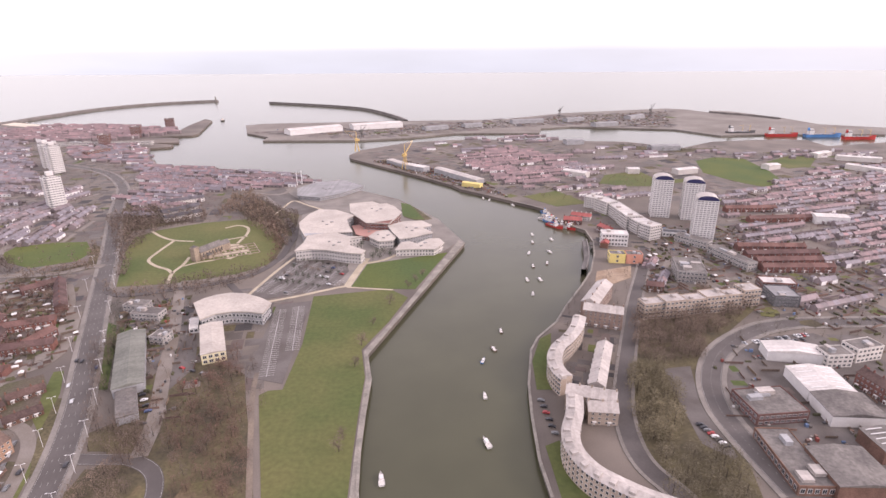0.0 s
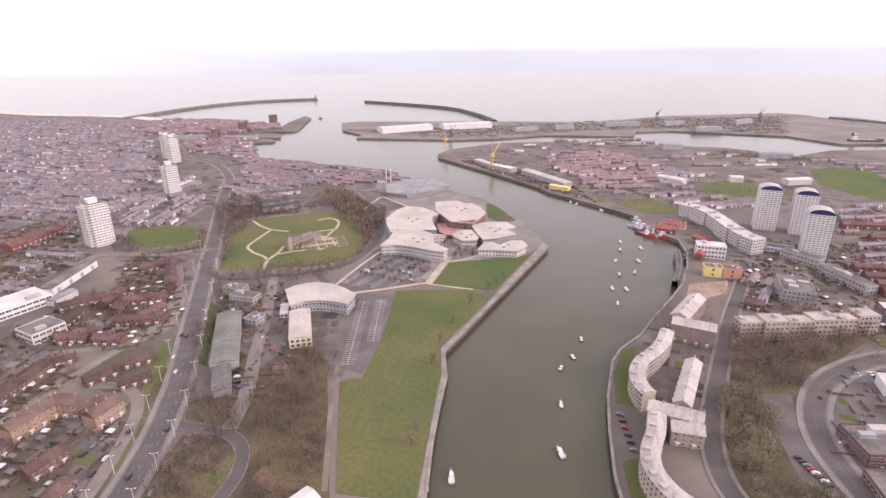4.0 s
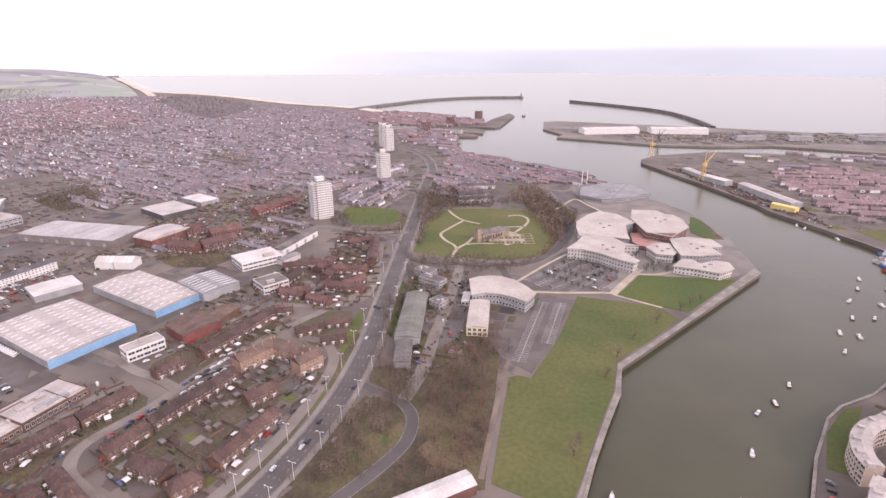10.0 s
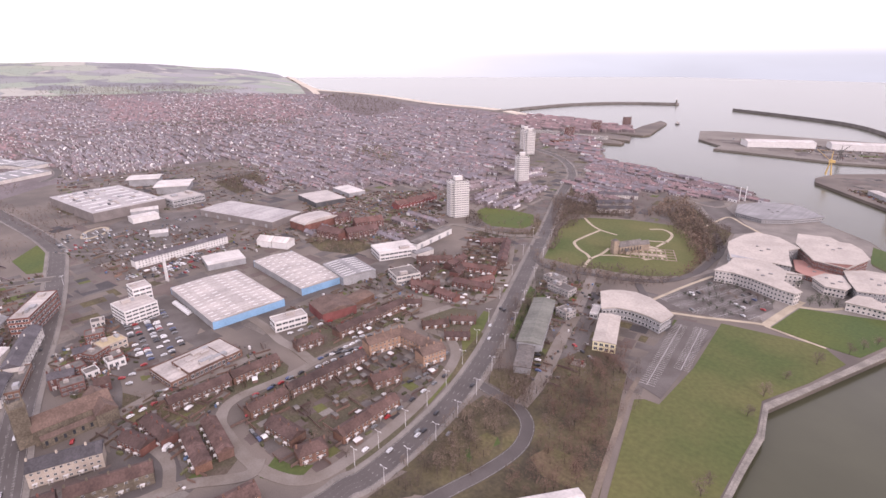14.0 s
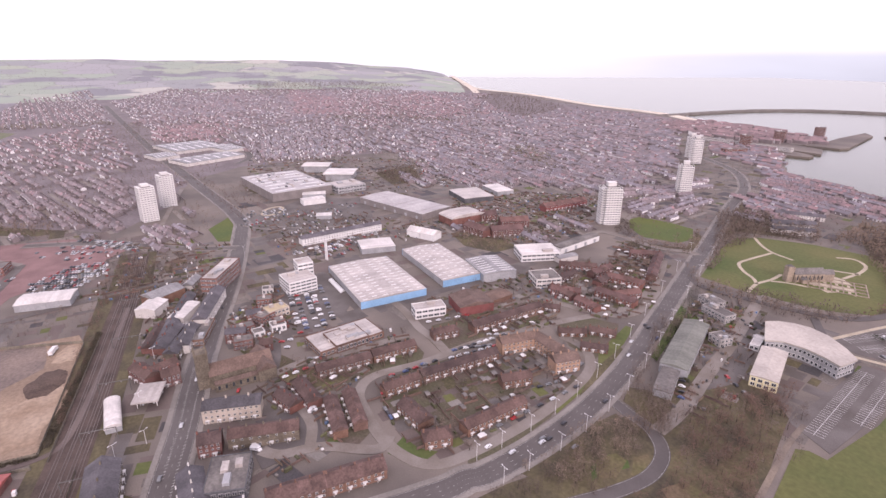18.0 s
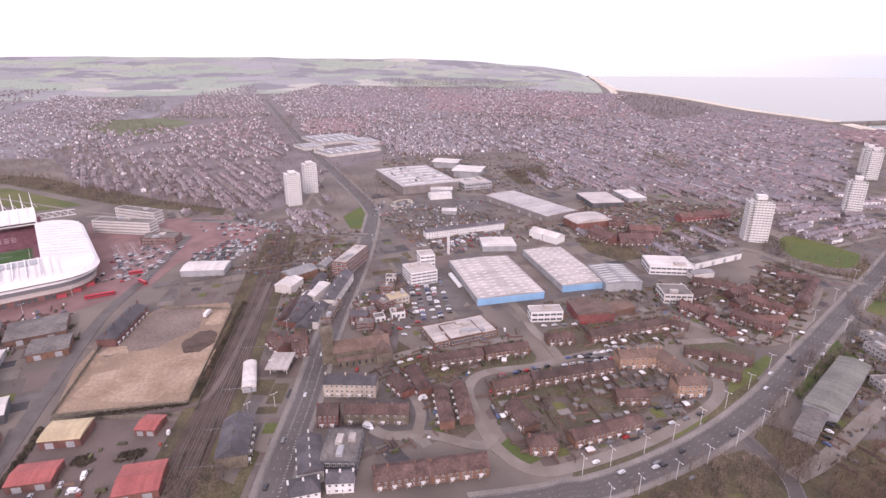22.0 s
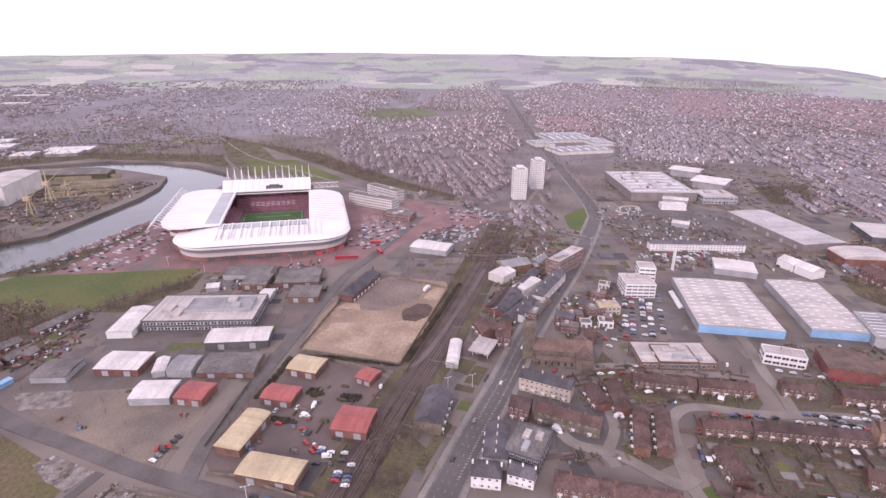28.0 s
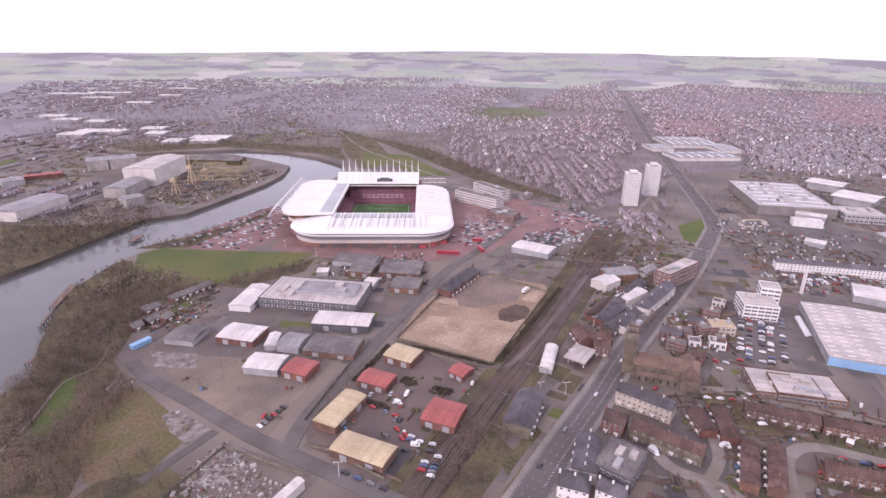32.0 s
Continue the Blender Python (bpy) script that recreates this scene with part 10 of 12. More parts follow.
wood([(-155.8, 244.1), (-155.4, 269.2), (-143.3, 268.9), (-135.8, 237.6), (-139.2, 223.6)], 6, "bare trees by the yard", 0.9, TWIG_R, 4, 58)
flat("scrub_ground", [(146.4, 374.3), (217.2, 414.8), (245.8, 387.8), (199.2, 347.1), (166.2, 309.4), (139.4, 302.9), (129.8, 324.1)], 0.1098, SCRUB, "rough brown grass under bare trees", "ground")
wood([(146.4, 374.3), (217.2, 414.8), (245.8, 387.8), (199.2, 347.1), (166.2, 309.4), (139.4, 302.9), (129.8, 324.1)], 6, "bare brown woodland below the flats", 1.15, TWIG, 5, 90)
flat("scrub_ground", [(121, 303), (140, 299.5), (135.3, 261.4), (121.7, 228.2), (107, 228.3), (105.8, 251.3)], 0.1115, SCRUB, "rough brown grass under bare trees", "ground")
wood([(121, 303), (140, 299.5), (135.3, 261.4), (121.7, 228.2), (107, 228.3), (105.8, 251.3)], 6, "tall olive-brown willows by the road", 1.3, TWIG_G, 6, 110)
flat("scrub_ground", [(108.4, 224.1), (146.1, 223.8), (145.4, 200.8), (127.4, 181.3), (102.6, 181.4)], 0.1132, SCRUB, "rough brown grass under bare trees", "ground")
wood([(108.4, 224.1), (146.1, 223.8), (145.4, 200.8), (127.4, 181.3), (102.6, 181.4)], 6, "olive-brown trees by the road", 1.1, TWIG_G, 7, 90)
flat("scrub_ground", [(-159.4, -336.2), (-182.6, -341.4), (-218.5, -365.4), (-270.9, -404.9), (-328, -420.7), (-325.5, -358.7), (-325.3, -327.6), (-294.4, -345.8), (-249.3, -331.5), (-210.1, -306.9), (-192.3, -267.1), (-159.1, -253.8), (-119.2, -225.6), (-108.2, -254.2)], 0.1166, SCRUB, "rough brown grass under bare trees", "ground")
wood([(-159.4, -336.2), (-182.6, -341.4), (-218.5, -365.4), (-270.9, -404.9), (-328, -420.7), (-325.5, -358.7), (-325.3, -327.6), (-294.4, -345.8), (-249.3, -331.5), (-210.1, -306.9), (-192.3, -267.1), (-159.1, -253.8), (-119.2, -225.6), (-108.2, -254.2)], 5.0, "bare brown scrub on the steep river bank", 1.0, TWIG, 9, 58, clear=(BANK_GRASS,))
wood([(-159.4, -336.2), (-182.6, -341.4), (-218.5, -365.4), (-270.9, -404.9), (-328, -420.7), (-312.9, -390.4), (-231.4, -332.5), (-195.4, -308.6), (-163.9, -295.2), (-126.8, -267.4), (-113.1, -262.1)], 9, "dark evergreen bushes on the river bank", 0.6, EVERGREEN, 130, 60, clear=(BANK_GRASS,))
flat("scrub_ground", [(-371.7, -470.1), (-417.6, -449.1), (-480.5, -426.5), (-541.2, -432.8), (-508.7, -416.4), (-390.8, -422.8)], 0.1183, SCRUB, "rough brown grass under bare trees", "ground")
wood([(-371.7, -470.1), (-417.6, -449.1), (-480.5, -426.5), (-541.2, -432.8), (-508.7, -416.4), (-390.8, -422.8)], 8, "bare scrub along the river above the car park", 0.7, TWIG_D, 10, 58, clear=(BANK_GRASS,))
flat("scrub_ground", [(-329.9, -331.7), (-356.8, -324.1), (-393, -295.1), (-419.7, -287.6), (-385.3, -277.5), (-334.1, -305.3)], 0.12, SCRUB, "rough brown grass under bare trees", "ground")
wood([(-329.9, -331.7), (-356.8, -324.1), (-393, -295.1), (-419.7, -287.6), (-385.3, -277.5), (-334.1, -305.3)], 6, "bare scrub below the field", 0.8, TWIG_D, 11, 58, clear=(BANK_GRASS,))
flat("scrub_ground", [(-120.1, -223.2), (-156.8, -223.1), (-145.3, -178.4), (-132.8, -169.6)], 0.1217, SCRUB, "rough brown grass under bare trees", "ground")
wood([(-120.1, -223.2), (-156.8, -223.1), (-145.3, -178.4), (-132.8, -169.6)], 7, "bare scrub on waste ground", 0.8, TWIG_G, 12, 58)
flat("scrub_ground", [(-369.2, -671.6), (-404.7, -584.5), (-482, -512.3), (-444.5, -543.6), (-305.2, -521.8), (-274.4, -520.1)], 0.1234, SCRUB, "rough brown grass under bare trees", "ground")
wood([(-369.2, -671.6), (-404.7, -584.5), (-482, -512.3), (-444.5, -543.6), (-305.2, -521.8), (-274.4, -520.1)], 9, "bare scrub on the west bank", 0.9, TWIG_D, 13, 58)
flat("scrub_ground", [(-1120, -617.7), (-1012.7, -405), (-810.2, -190.8), (-735.3, -92.2), (-729.2, -122.4), (-796.9, -242.1), (-966.1, -434.2)], 0.1251, SCRUB, "rough brown grass under bare trees", "ground")
wood([(-1120, -617.7), (-1012.7, -405), (-810.2, -190.8), (-735.3, -92.2), (-729.2, -122.4), (-796.9, -242.1), (-966.1, -434.2)], 9, "line of bare trees along the old railway", 1, TWIG, 14, 58)
flat("scrub_ground", [(-777.8, -989.4), (-931.9, -844.7), (-956.8, -581), (-847.3, -498.4), (-886, -588.7), (-876.6, -796.6), (-763.7, -899.2)], 0.1268, SCRUB, "rough brown grass under bare trees", "ground")
wood([(-777.8, -989.4), (-931.9, -844.7), (-956.8, -581), (-847.3, -498.4), (-886, -588.7), (-876.6, -796.6), (-763.7, -899.2)], 11, "bare wood on the far river bank", 1, TWIG, 15, 58)
flat("scrub_ground", [(-239.7, -71.8), (-231.8, -53.3), (-222.4, -41.8), (-186.9, -49.3), (-182.2, -61.5), (-191.7, -67.7)], 0.1285, SCRUB, "rough brown grass under bare trees", "ground")
wood([(-239.7, -71.8), (-231.8, -53.3), (-222.4, -41.8), (-186.9, -49.3), (-182.2, -61.5), (-191.7, -67.7)], 5.5, "bare scrub beside the railway", 0.8, TWIG, 16, 58)
flat("scrub_ground", [(-513.7, -53.6), (-512.1, -45.1), (-386.5, -58), (-315.6, -65.9), (-317.8, -70.4), (-394.8, -64.2)], 0.1302, SCRUB, "rough brown grass under bare trees", "ground")
wood([(-513.7, -53.6), (-512.1, -45.1), (-386.5, -58), (-315.6, -65.9), (-317.8, -70.4), (-394.8, -64.2)], 5, "bare scrub on the railway bank", 0.5, TWIG_R, 17, 58)
flat("scrub_ground", [(-258.6, 735), (-210.6, 677.1), (-183.2, 656), (-167.5, 567.8), (-192.3, 588.2), (-239.9, 632.9), (-272, 683.6)], 0.1319, SCRUB, "rough brown grass under bare trees", "ground")
wood([(-258.6, 735), (-210.6, 677.1), (-183.2, 656), (-167.5, 567.8), (-192.3, 588.2), (-239.9, 632.9), (-272, 683.6)], 6.5, "bare wood beside the campus", 0.9, TWIG, 18, 58)
flat("scrub_ground", [(-347.9, 552), (-359.8, 591), (-334, 611.9), (-303, 634), (-346.4, 623.3), (-434.5, 714.8), (-398, 635.8)], 0.1336, SCRUB, "rough brown grass under bare trees", "ground")
wood([(-347.9, 552), (-359.8, 591), (-334, 611.9), (-303, 634), (-346.4, 623.3), (-434.5, 714.8), (-398, 635.8)], 6.5, "bare trees round the church park", 0.8, TWIG, 19, 58)
flat("scrub_ground", [(-241.5, 637.6), (-199.8, 609.5), (-171.8, 549.2), (-167.6, 483.9), (-171.3, 469.8), (-178.4, 540.3), (-205.3, 598.8)], 0.1353, SCRUB, "rough brown grass under bare trees", "ground")
wood([(-241.5, 637.6), (-199.8, 609.5), (-171.8, 549.2), (-167.6, 483.9), (-171.3, 469.8), (-178.4, 540.3), (-205.3, 598.8)], 6, "bare trees along the park edge", 0.8, TWIG_R, 20, 58)
flat("scrub_ground", [(368.4, 1176), (484.6, 1115.3), (583, 1125.7), (479.9, 1076.3), (369.1, 1119.1)], 0.137, SCRUB, "rough brown grass under bare trees", "ground")
wood([(368.4, 1176), (484.6, 1115.3), (583, 1125.7), (479.9, 1076.3), (369.1, 1119.1)], 11, "dark scrub beside the dock", 0.7, EVERGREEN, 21, 58)
PARK = [(-2279, 1439.8), (-1699.2, 1182.8), (-1457, 1098.6), (-1534.1, 1294.5), (-1674.8, 1470.4), (-2074.9, 1633), (-2450.4, 1688)]
flat("scrub_ground", PARK, 0.139, FAR_GROUND, "rough brown grass under bare trees", "ground")
wood(PARK, 21, "dark bare park woods by the coast", 1.1, TWIG, 22, 58)
wood([(-2520, 1400), (-1720, 1120), (-1380, 1040), (-1440, 1330), (-1640, 1520), (-2080, 1680), (-2560, 1740)], 44, "scattered bare trees round the coastal park", 1.1, TWIG, 23, 58)
wood([(-2880, 1330), (-2960, 1010), (-3060, 640), (-3150, 330), (-3215, 340), (-3130, 650), (-3030, 1030), (-2945, 1360)], 15, "line of bare trees below the fields", 1.3, TWIG, 33, 30)
flat("scrub_ground", [(-873.8, 346.2), (-900.1, 434.5), (-769.9, 385.1), (-775.6, 335.8)], 0.1404, SCRUB, "rough brown grass under bare trees", "ground")
wood([(-873.8, 346.2), (-900.1, 434.5), (-769.9, 385.1), (-775.6, 335.8)], 8, "bare trees round a hall", 1, TWIG, 23, 58)
flat("scrub_ground", [(-399.1, 451.8), (-350.2, 491.3), (-379.8, 548.6), (-366.7, 540), (-333.6, 481.8), (-384, 441.3)], 0.1421, SCRUB, "rough brown grass under bare trees", "ground")
wood([(-399.1, 451.8), (-350.2, 491.3), (-379.8, 548.6), (-366.7, 540), (-333.6, 481.8), (-384, 441.3)], 6.5, "bare trees round the playing field", 0.8, TWIG, 24, 58)
flat("scrub_ground", [(-249.6, 371), (-274.1, 432), (-264, 419.7), (-231.2, 332.2), (-212.4, 280.4), (-217.6, 282.9)], 0.1438, SCRUB, "rough brown grass under bare trees", "ground")
wood([(-249.6, 371), (-274.1, 432), (-264, 419.7), (-231.2, 332.2), (-212.4, 280.4), (-217.6, 282.9)], 5.5, "bare bushes along the verge", 0.8, TWIG, 25, 58)
flat("scrub_ground", [(-515.8, 294.7), (-498.8, 334.7), (-439.3, 335.6), (-436.7, 304.2), (-470.5, 286.4)], 0.1455, SCRUB, "rough brown grass under bare trees", "ground")
wood([(-515.8, 294.7), (-498.8, 334.7), (-439.3, 335.6), (-436.7, 304.2), (-470.5, 286.4)], 8, "bare trees and hedges", 0.8, TWIG, 26, 58)
flat("scrub_ground", [(-351.4, 52.7), (-322, 67.3), (-291.7, 86.6), (-285.5, 60.7), (-309.5, 52)], 0.1472, SCRUB, "rough brown grass under bare trees", "ground")
wood([(-351.4, 52.7), (-322, 67.3), (-291.7, 86.6), (-285.5, 60.7), (-309.5, 52)], 9, "bare garden trees", 0.5, TWIG, 27, 58)
wood([(-1507.3, -2491.6), (-3409.6, -3554.5), (-5787.5, -2724.7), (-6513.9, 2067.5), (-3643, 1177.6), (-3079, -754.6), (-1393.3, -1477.7), (-743.3, -1269.9)], 62, "far bare woods and hedges between the fields", 1.3, TWIG, 30, 16)
wood([(-1035.3, -1400.7), (-1252.2, -932.8), (-1120, -617.7), (-938.6, -622.7), (-777.8, -989.4)], 17, "far bare woods and hedges between the fields", 1.2, TWIG, 31, 16)
wood([(-3523.9, 659.3), (-3387.8, 1439.7), (-3022.4, 1530.1), (-2962.8, 752.9), (-2817.5, 518.2)], 15, "far bare woods and hedges between the fields", 1.2, TWIG, 32, 16)
wood([(-419.7, 642.1), (-403.8, 683.8), (-319.0, 689.2), (-290.8, 631.0), (-331.9, 600.1), (-324.9, 525.9), (-290.2, 453.0), (-295.4, 449.0), (-348.5, 537.1)], 6.2, "bare trees between the school and the church park", 0.95, TWIG, 180, 50)
wood([(-287.2, 640.3), (-296.3, 734.3), (-286.5, 784.7), (-228.3, 674.6), (-176.1, 585.7), (-170.7, 552.3), (-191.9, 554.5), (-234.3, 638.2), (-271.1, 666.2)], 6.0, "bare brown wood beside the park", 1.0, TWIG, 181, 50)
wood([(-259.5, 444.6), (-181.0, 478.9), (-173.2, 473.8), (-177.8, 439.0), (-206.7, 417.0), (-245.9, 422.2)], 6.0, "bare bushes along the park road", 0.7, TWIG, 182, 50)
wood([(-275.9, 403.1), (-271.6, 406.4), (-224.1, 332.5), (-206.2, 284.4), (-206.5, 275.7), (-234.1, 324.9)], 5.0, "dark evergreen hedge beside the main road", 0.6, EVERGREEN, 183, 40)
wood([(-536.7, -839.4), (-676.3, -793.3), (-1141.1, -991.4), (-1885.3, -1933.6), (-1408.9, -2081.9)], 26, "bare woods between the far works", 1.5, TWIG, 184, 40)
wood([(-321.5, -532.9), (-413.3, -663.7), (-481.7, -643.7), (-478.8, -542.1), (-414.9, -506.9)], 9, "dark scrub on the west bank", 1.0, TWIG_D, 185, 40)
patches([(-1133, 181.6), (-1010.3, 405.5), (-809.8, 510), (-586.2, 587.7), (-446.4, 465.9), (-439.3, 335.6), (-332.8, 274.7), (-351.2, 178), (-354.3, 152.7), (-348.2, 51.8), (-387.7, 32.7)], 97, 22, "worn asphalt and yards between the sheds", 91, 0.12)
patches([(-761.3, -213.3), (-741.4, -93.1), (-591.8, 75.5), (-629.6, 122.9), (-588.5, 230.9), (-414.7, 177), (-359.7, 75.9), (-344.5, 36.9), (-509.3, -4.8), (-510.9, -81.4)], 92.8, 20, "worn asphalt and verges in the town", 92, 0.2)
flat("trade_bay", [(-202.5, -99.6), (-206.9, -82.7), (-182, -83.1), (-185, -96.9)], 0.14, mat("dark_tarmac", (0.062, 0.057, 0.058), 0.9, 0.15, 0.05, 0.8, island=0.2), "dark asphalt parking bay in the trade park", "car park")
patches([(-312.8, -44.2), (-357.2, -11.9), (-333.4, 8.6), (-249.6, -19.9), (-191.6, -37.1), (-198.5, -50)], 166.1, 14, "worn asphalt beside the high street", 93, 0.15)
patches([(-258.6, 3.3), (-317.8, 55.6), (-321.5, 80.7), (-234.8, 73.5), (-210.4, 11.9)], 20.6, 13, "yards behind the high street", 94, 0.15)
patches([(-264, -342.4), (-389.1, -267.8), (-468.4, -187.2), (-335.2, -162.1), (-269.2, -155.7), (-234.1, -175.8), (-187.5, -180.3), (-219.5, -283)], 102, 16, "worn concrete yards of the trade park", 95, 0.1)
patches([(234.8, 601.8), (549, 642.1), (314.6, 337.7), (246.7, 373.2), (169.6, 415.4)], 18.7, 16, "yards and verges between brick houses", 96, 0.2)
patches([(173.7, 309.3), (207.3, 338.8), (314.6, 337.7), (203.1, 193), (169.9, 193.1), (151.9, 223.8)], -0.5, 18, "worn concrete of the factory yards", 97, 0.05)
patches([(93.9, 374.9), (143.8, 394.1), (107.8, 278.2), (78.1, 284.4)], -18, 9, "paved courts of the riverside flats", 98, 0.25)
patches([(201.2, 731.3), (250.9, 647.7), (243.2, 525.1), (176.4, 465), (155.5, 526.4)], -8.6, 12, "paved ground by the quay", 99, 0.2)
patches([(-262.7, 392.7), (-213.5, 417.7), (-146.9, 285.2), (-153.6, 250.6), (-173.9, 245.6)], 105.2, 11, "yards beside the grey shed", 100, 0.15)
patches([(-163.8, 312.2), (-202.9, 407), (-130.9, 451.4), (-112.7, 279.7)], 13.8, 12, "paved ground round the hall", 101, 0.1)
patches([(-267.9, 96.7), (-275.8, 139.6), (-274.1, 230.9), (-234.5, 242.8), (-209.2, 206.3), (-192.2, 117.3), (-212.4, 94.6)], 91.2, 11, "paved courts and lawns of the estate", 102, 0.3)
patches([(-339.6, 285), (-365.8, 395), (-366.2, 474.5), (-306.1, 412.4), (-269.9, 329), (-284.7, 272.9)], 24.4, 12, "paved courts of the red brick estate", 103, 0.25)
patches([(-1111.5, 1364.7), (-1004.9, 1462), (-590.7, 1048.5), (-413.7, 850.4), (-260.6, 741.2), (-239.9, 632.9), (-374.9, 612.6), (-482.2, 778.5), (-303.8, 445.1), (-383, 422.1)], 8.9, 18, "streets and verges behind the main road", 104, 0.25)
patches([(-166.8, 1096.8), (19.5, 1234.9), (266.4, 1187), (268, 919.3), (285, 745.1), (197.4, 716.3), (90.9, 733.7), (12.9, 820.7)], -48.8, 18, "worn quay ground", 105, 0.25)
patches([(326.4, 1134.3), (864.5, 1051.7), (549, 642.1), (339.8, 600), (316.8, 744.4)], 18.7, 24, "streets and verges of the far town", 106, 0.3)
patches([(-532.1, -760.7), (-680.4, -706.9), (-757.2, -572.8), (-625.9, -536.6), (-497, -527), (-452, -597.8)], 169.2, 18, "worn ground of the shipyard", 107, 0.15)
patches([(-792.4, -1348.4), (-1417.3, -1052.9), (-1120, -617.7), (-898, -815.2), (-777.8, -989.4), (-400, -596.1), (-343.9, -631.1)], -167.2, 30, "worn ground of the west bank works", 108, 0.35)
patches([(-496.2, 1389.2), (-132.4, 1515.6), (383.2, 1736.5), (766.2, 1849.9), (616.4, 1437.4), (334.4, 1506.8), (21.9, 1388.5), (-192.2, 1275.9)], 24.5, 26, "worn concrete of the docks", 109, 0.1)
wood([(-708.3, 414.2), (-599.8, 576.3), (-662.7, 841.4), (-1133.8, 1467.4), (-1667.6, 1433.5), (-2043.7, 855.1), (-1685.9, 410.5), (-1065.2, 429.4)], 15, "bare garden trees among the streets", 0.8, TWIG, 40, 20)
wood([(-898.2, -315.8), (-1277.7, -265.8), (-1904.6, -29.9), (-1724.7, 230.5), (-1027.2, 107.3), (-785.1, -27.9), (-750.8, -110.4)], 11.5, "bare garden trees among the streets", 0.8, TWIG, 41, 22)
wood([(-1005.6, 56.6), (-1013.4, 75), (-724.7, 110.9), (-691, 89), (-810.5, 73.4)], 8, "bare bushes and small trees between buildings", 0.62, TWIG_R, 200, 26)
wood([(-883, 77.2), (-905.1, 129.9), (-735.6, 137.4), (-727.4, 117.5)], 10, "bare bushes and small trees between buildings", 0.62, TWIG_R, 201, 26)
wood([(-612.1, -48), (-628.3, -8.3), (-532.4, -28), (-515.8, -48.4)], 6, "bare bushes and small trees between buildings", 0.62, TWIG, 202, 26)
wood([(-643.2, 0.4), (-830.8, 40.3), (-721.8, 72), (-663.5, 50.4), (-607.6, 19.6)], 11, "bare bushes and small trees between buildings", 0.62, TWIG, 203, 26)
wood([(-729, -203.9), (-741.4, -93.1), (-647, -19), (-662.9, -40.1), (-694.5, -131.1)], 11, "bare bushes and small trees between buildings", 0.62, TWIG, 204, 26)
wood([(-510.9, -81.4), (-576.1, 36.7), (-535.9, 61.5), (-476.8, 21.1), (-493, -45.4)], 14, "bare bushes and small trees between buildings", 0.62, TWIG, 205, 26)
wood([(-486.7, -23.8), (-510.5, 35.7), (-361.7, -0.5), (-359.6, -28.1)], 12, "bare bushes and small trees between buildings", 0.62, TWIG, 206, 26)
wood([(-433.9, 34.6), (-505.2, 92.3), (-361.1, 79.4), (-361.4, 40.9)], 13, "bare bushes and small trees between buildings", 0.62, TWIG, 207, 26)
wood([(-600.7, 97.8), (-643.4, 247.9), (-588.5, 230.9), (-540.5, 110.7)], 13, "bare bushes and small trees between buildings", 0.62, TWIG, 208, 26)
wood([(-331.4, 39.9), (-325.4, 149.3), (-282.2, 136), (-284.1, 94.4), (-256.1, 45.7)], 11, "bare bushes and small trees between buildings", 0.62, TWIG, 209, 26, clear=(LOT,))
wood([(-656.4, 86.4), (-696.2, 167.3), (-566.9, 304.1), (-451.1, 431.1), (-444.4, 355.3), (-513.3, 272.7), (-512.9, 189.2), (-516.4, 118)], 13, "bare bushes and small trees between buildings", 0.62, TWIG, 210, 26)
wood([(-1133, 181.6), (-1010.3, 405.5), (-824.8, 497.5), (-714.8, 408.8), (-727.9, 261), (-819.6, 119)], 14, "bare bushes and small trees between buildings", 0.62, TWIG, 211, 26)
wood([(-699.7, 399.7), (-559.7, 585.5), (-457.2, 456.8), (-420.9, 351.2), (-528.3, 309.7)], 13, "bare bushes and small trees between buildings", 0.62, TWIG, 212, 26)
wood([(-368.3, 188.1), (-377.8, 343.8), (-363, 377.8), (-310.4, 293.8), (-316.5, 185)], 13, "bare bushes and small trees between buildings", 0.62, TWIG, 213, 26)
wood([(-264, -342.4), (-389.1, -267.8), (-468.4, -187.2), (-335.2, -162.1), (-269.2, -155.7), (-234.1, -175.8), (-187.5, -180.3), (-219.5, -283)], 22, "bare bushes and small trees between buildings", 0.62, TWIG, 214, 26)
wood([(-204.6, -155.9), (-266.5, -162.6), (-263.3, -152.5), (-200.8, -146.2)], 6, "bare bushes and small trees between buildings", 0.62, TWIG_G, 215, 26)
wood([(234.8, 601.8), (549, 642.1), (314.6, 337.7), (246.7, 373.2), (169.6, 415.4)], 16, "bare bushes and small trees between buildings", 0.62, TWIG, 216, 26)
wood([(107.7, 439.8), (171.1, 465.1), (109.4, 272.5), (76.8, 278.5)], 12, "bare bushes and small trees between buildings", 0.62, TWIG, 217, 26)
wood([(407.3, 733), (635.3, 900.2), (808.6, 979.1), (549, 642.1), (339.8, 600)], 18, "bare bushes and small trees between buildings", 0.62, TWIG, 218, 26)
wood([(258.3, 919.5), (374.1, 916.4), (385.9, 800.7), (419.9, 742.2), (401.2, 721), (316.8, 744.4), (234.8, 797)], 13, "bare bushes and small trees between buildings", 0.62, TWIG, 219, 26)
wood([(255.7, 1136.6), (486.8, 1016.2), (742, 1080.6), (721.6, 1032.1), (457.4, 973.4), (237.9, 1053)], 15, "bare bushes and small trees between buildings", 0.62, TWIG, 220, 26)
wood([(-158.1, 1035.5), (112.5, 923.5), (234.8, 797), (285, 745.1), (197.4, 716.3), (90.9, 733.7)], 17, "bare bushes and small trees between buildings", 0.62, TWIG, 221, 26)
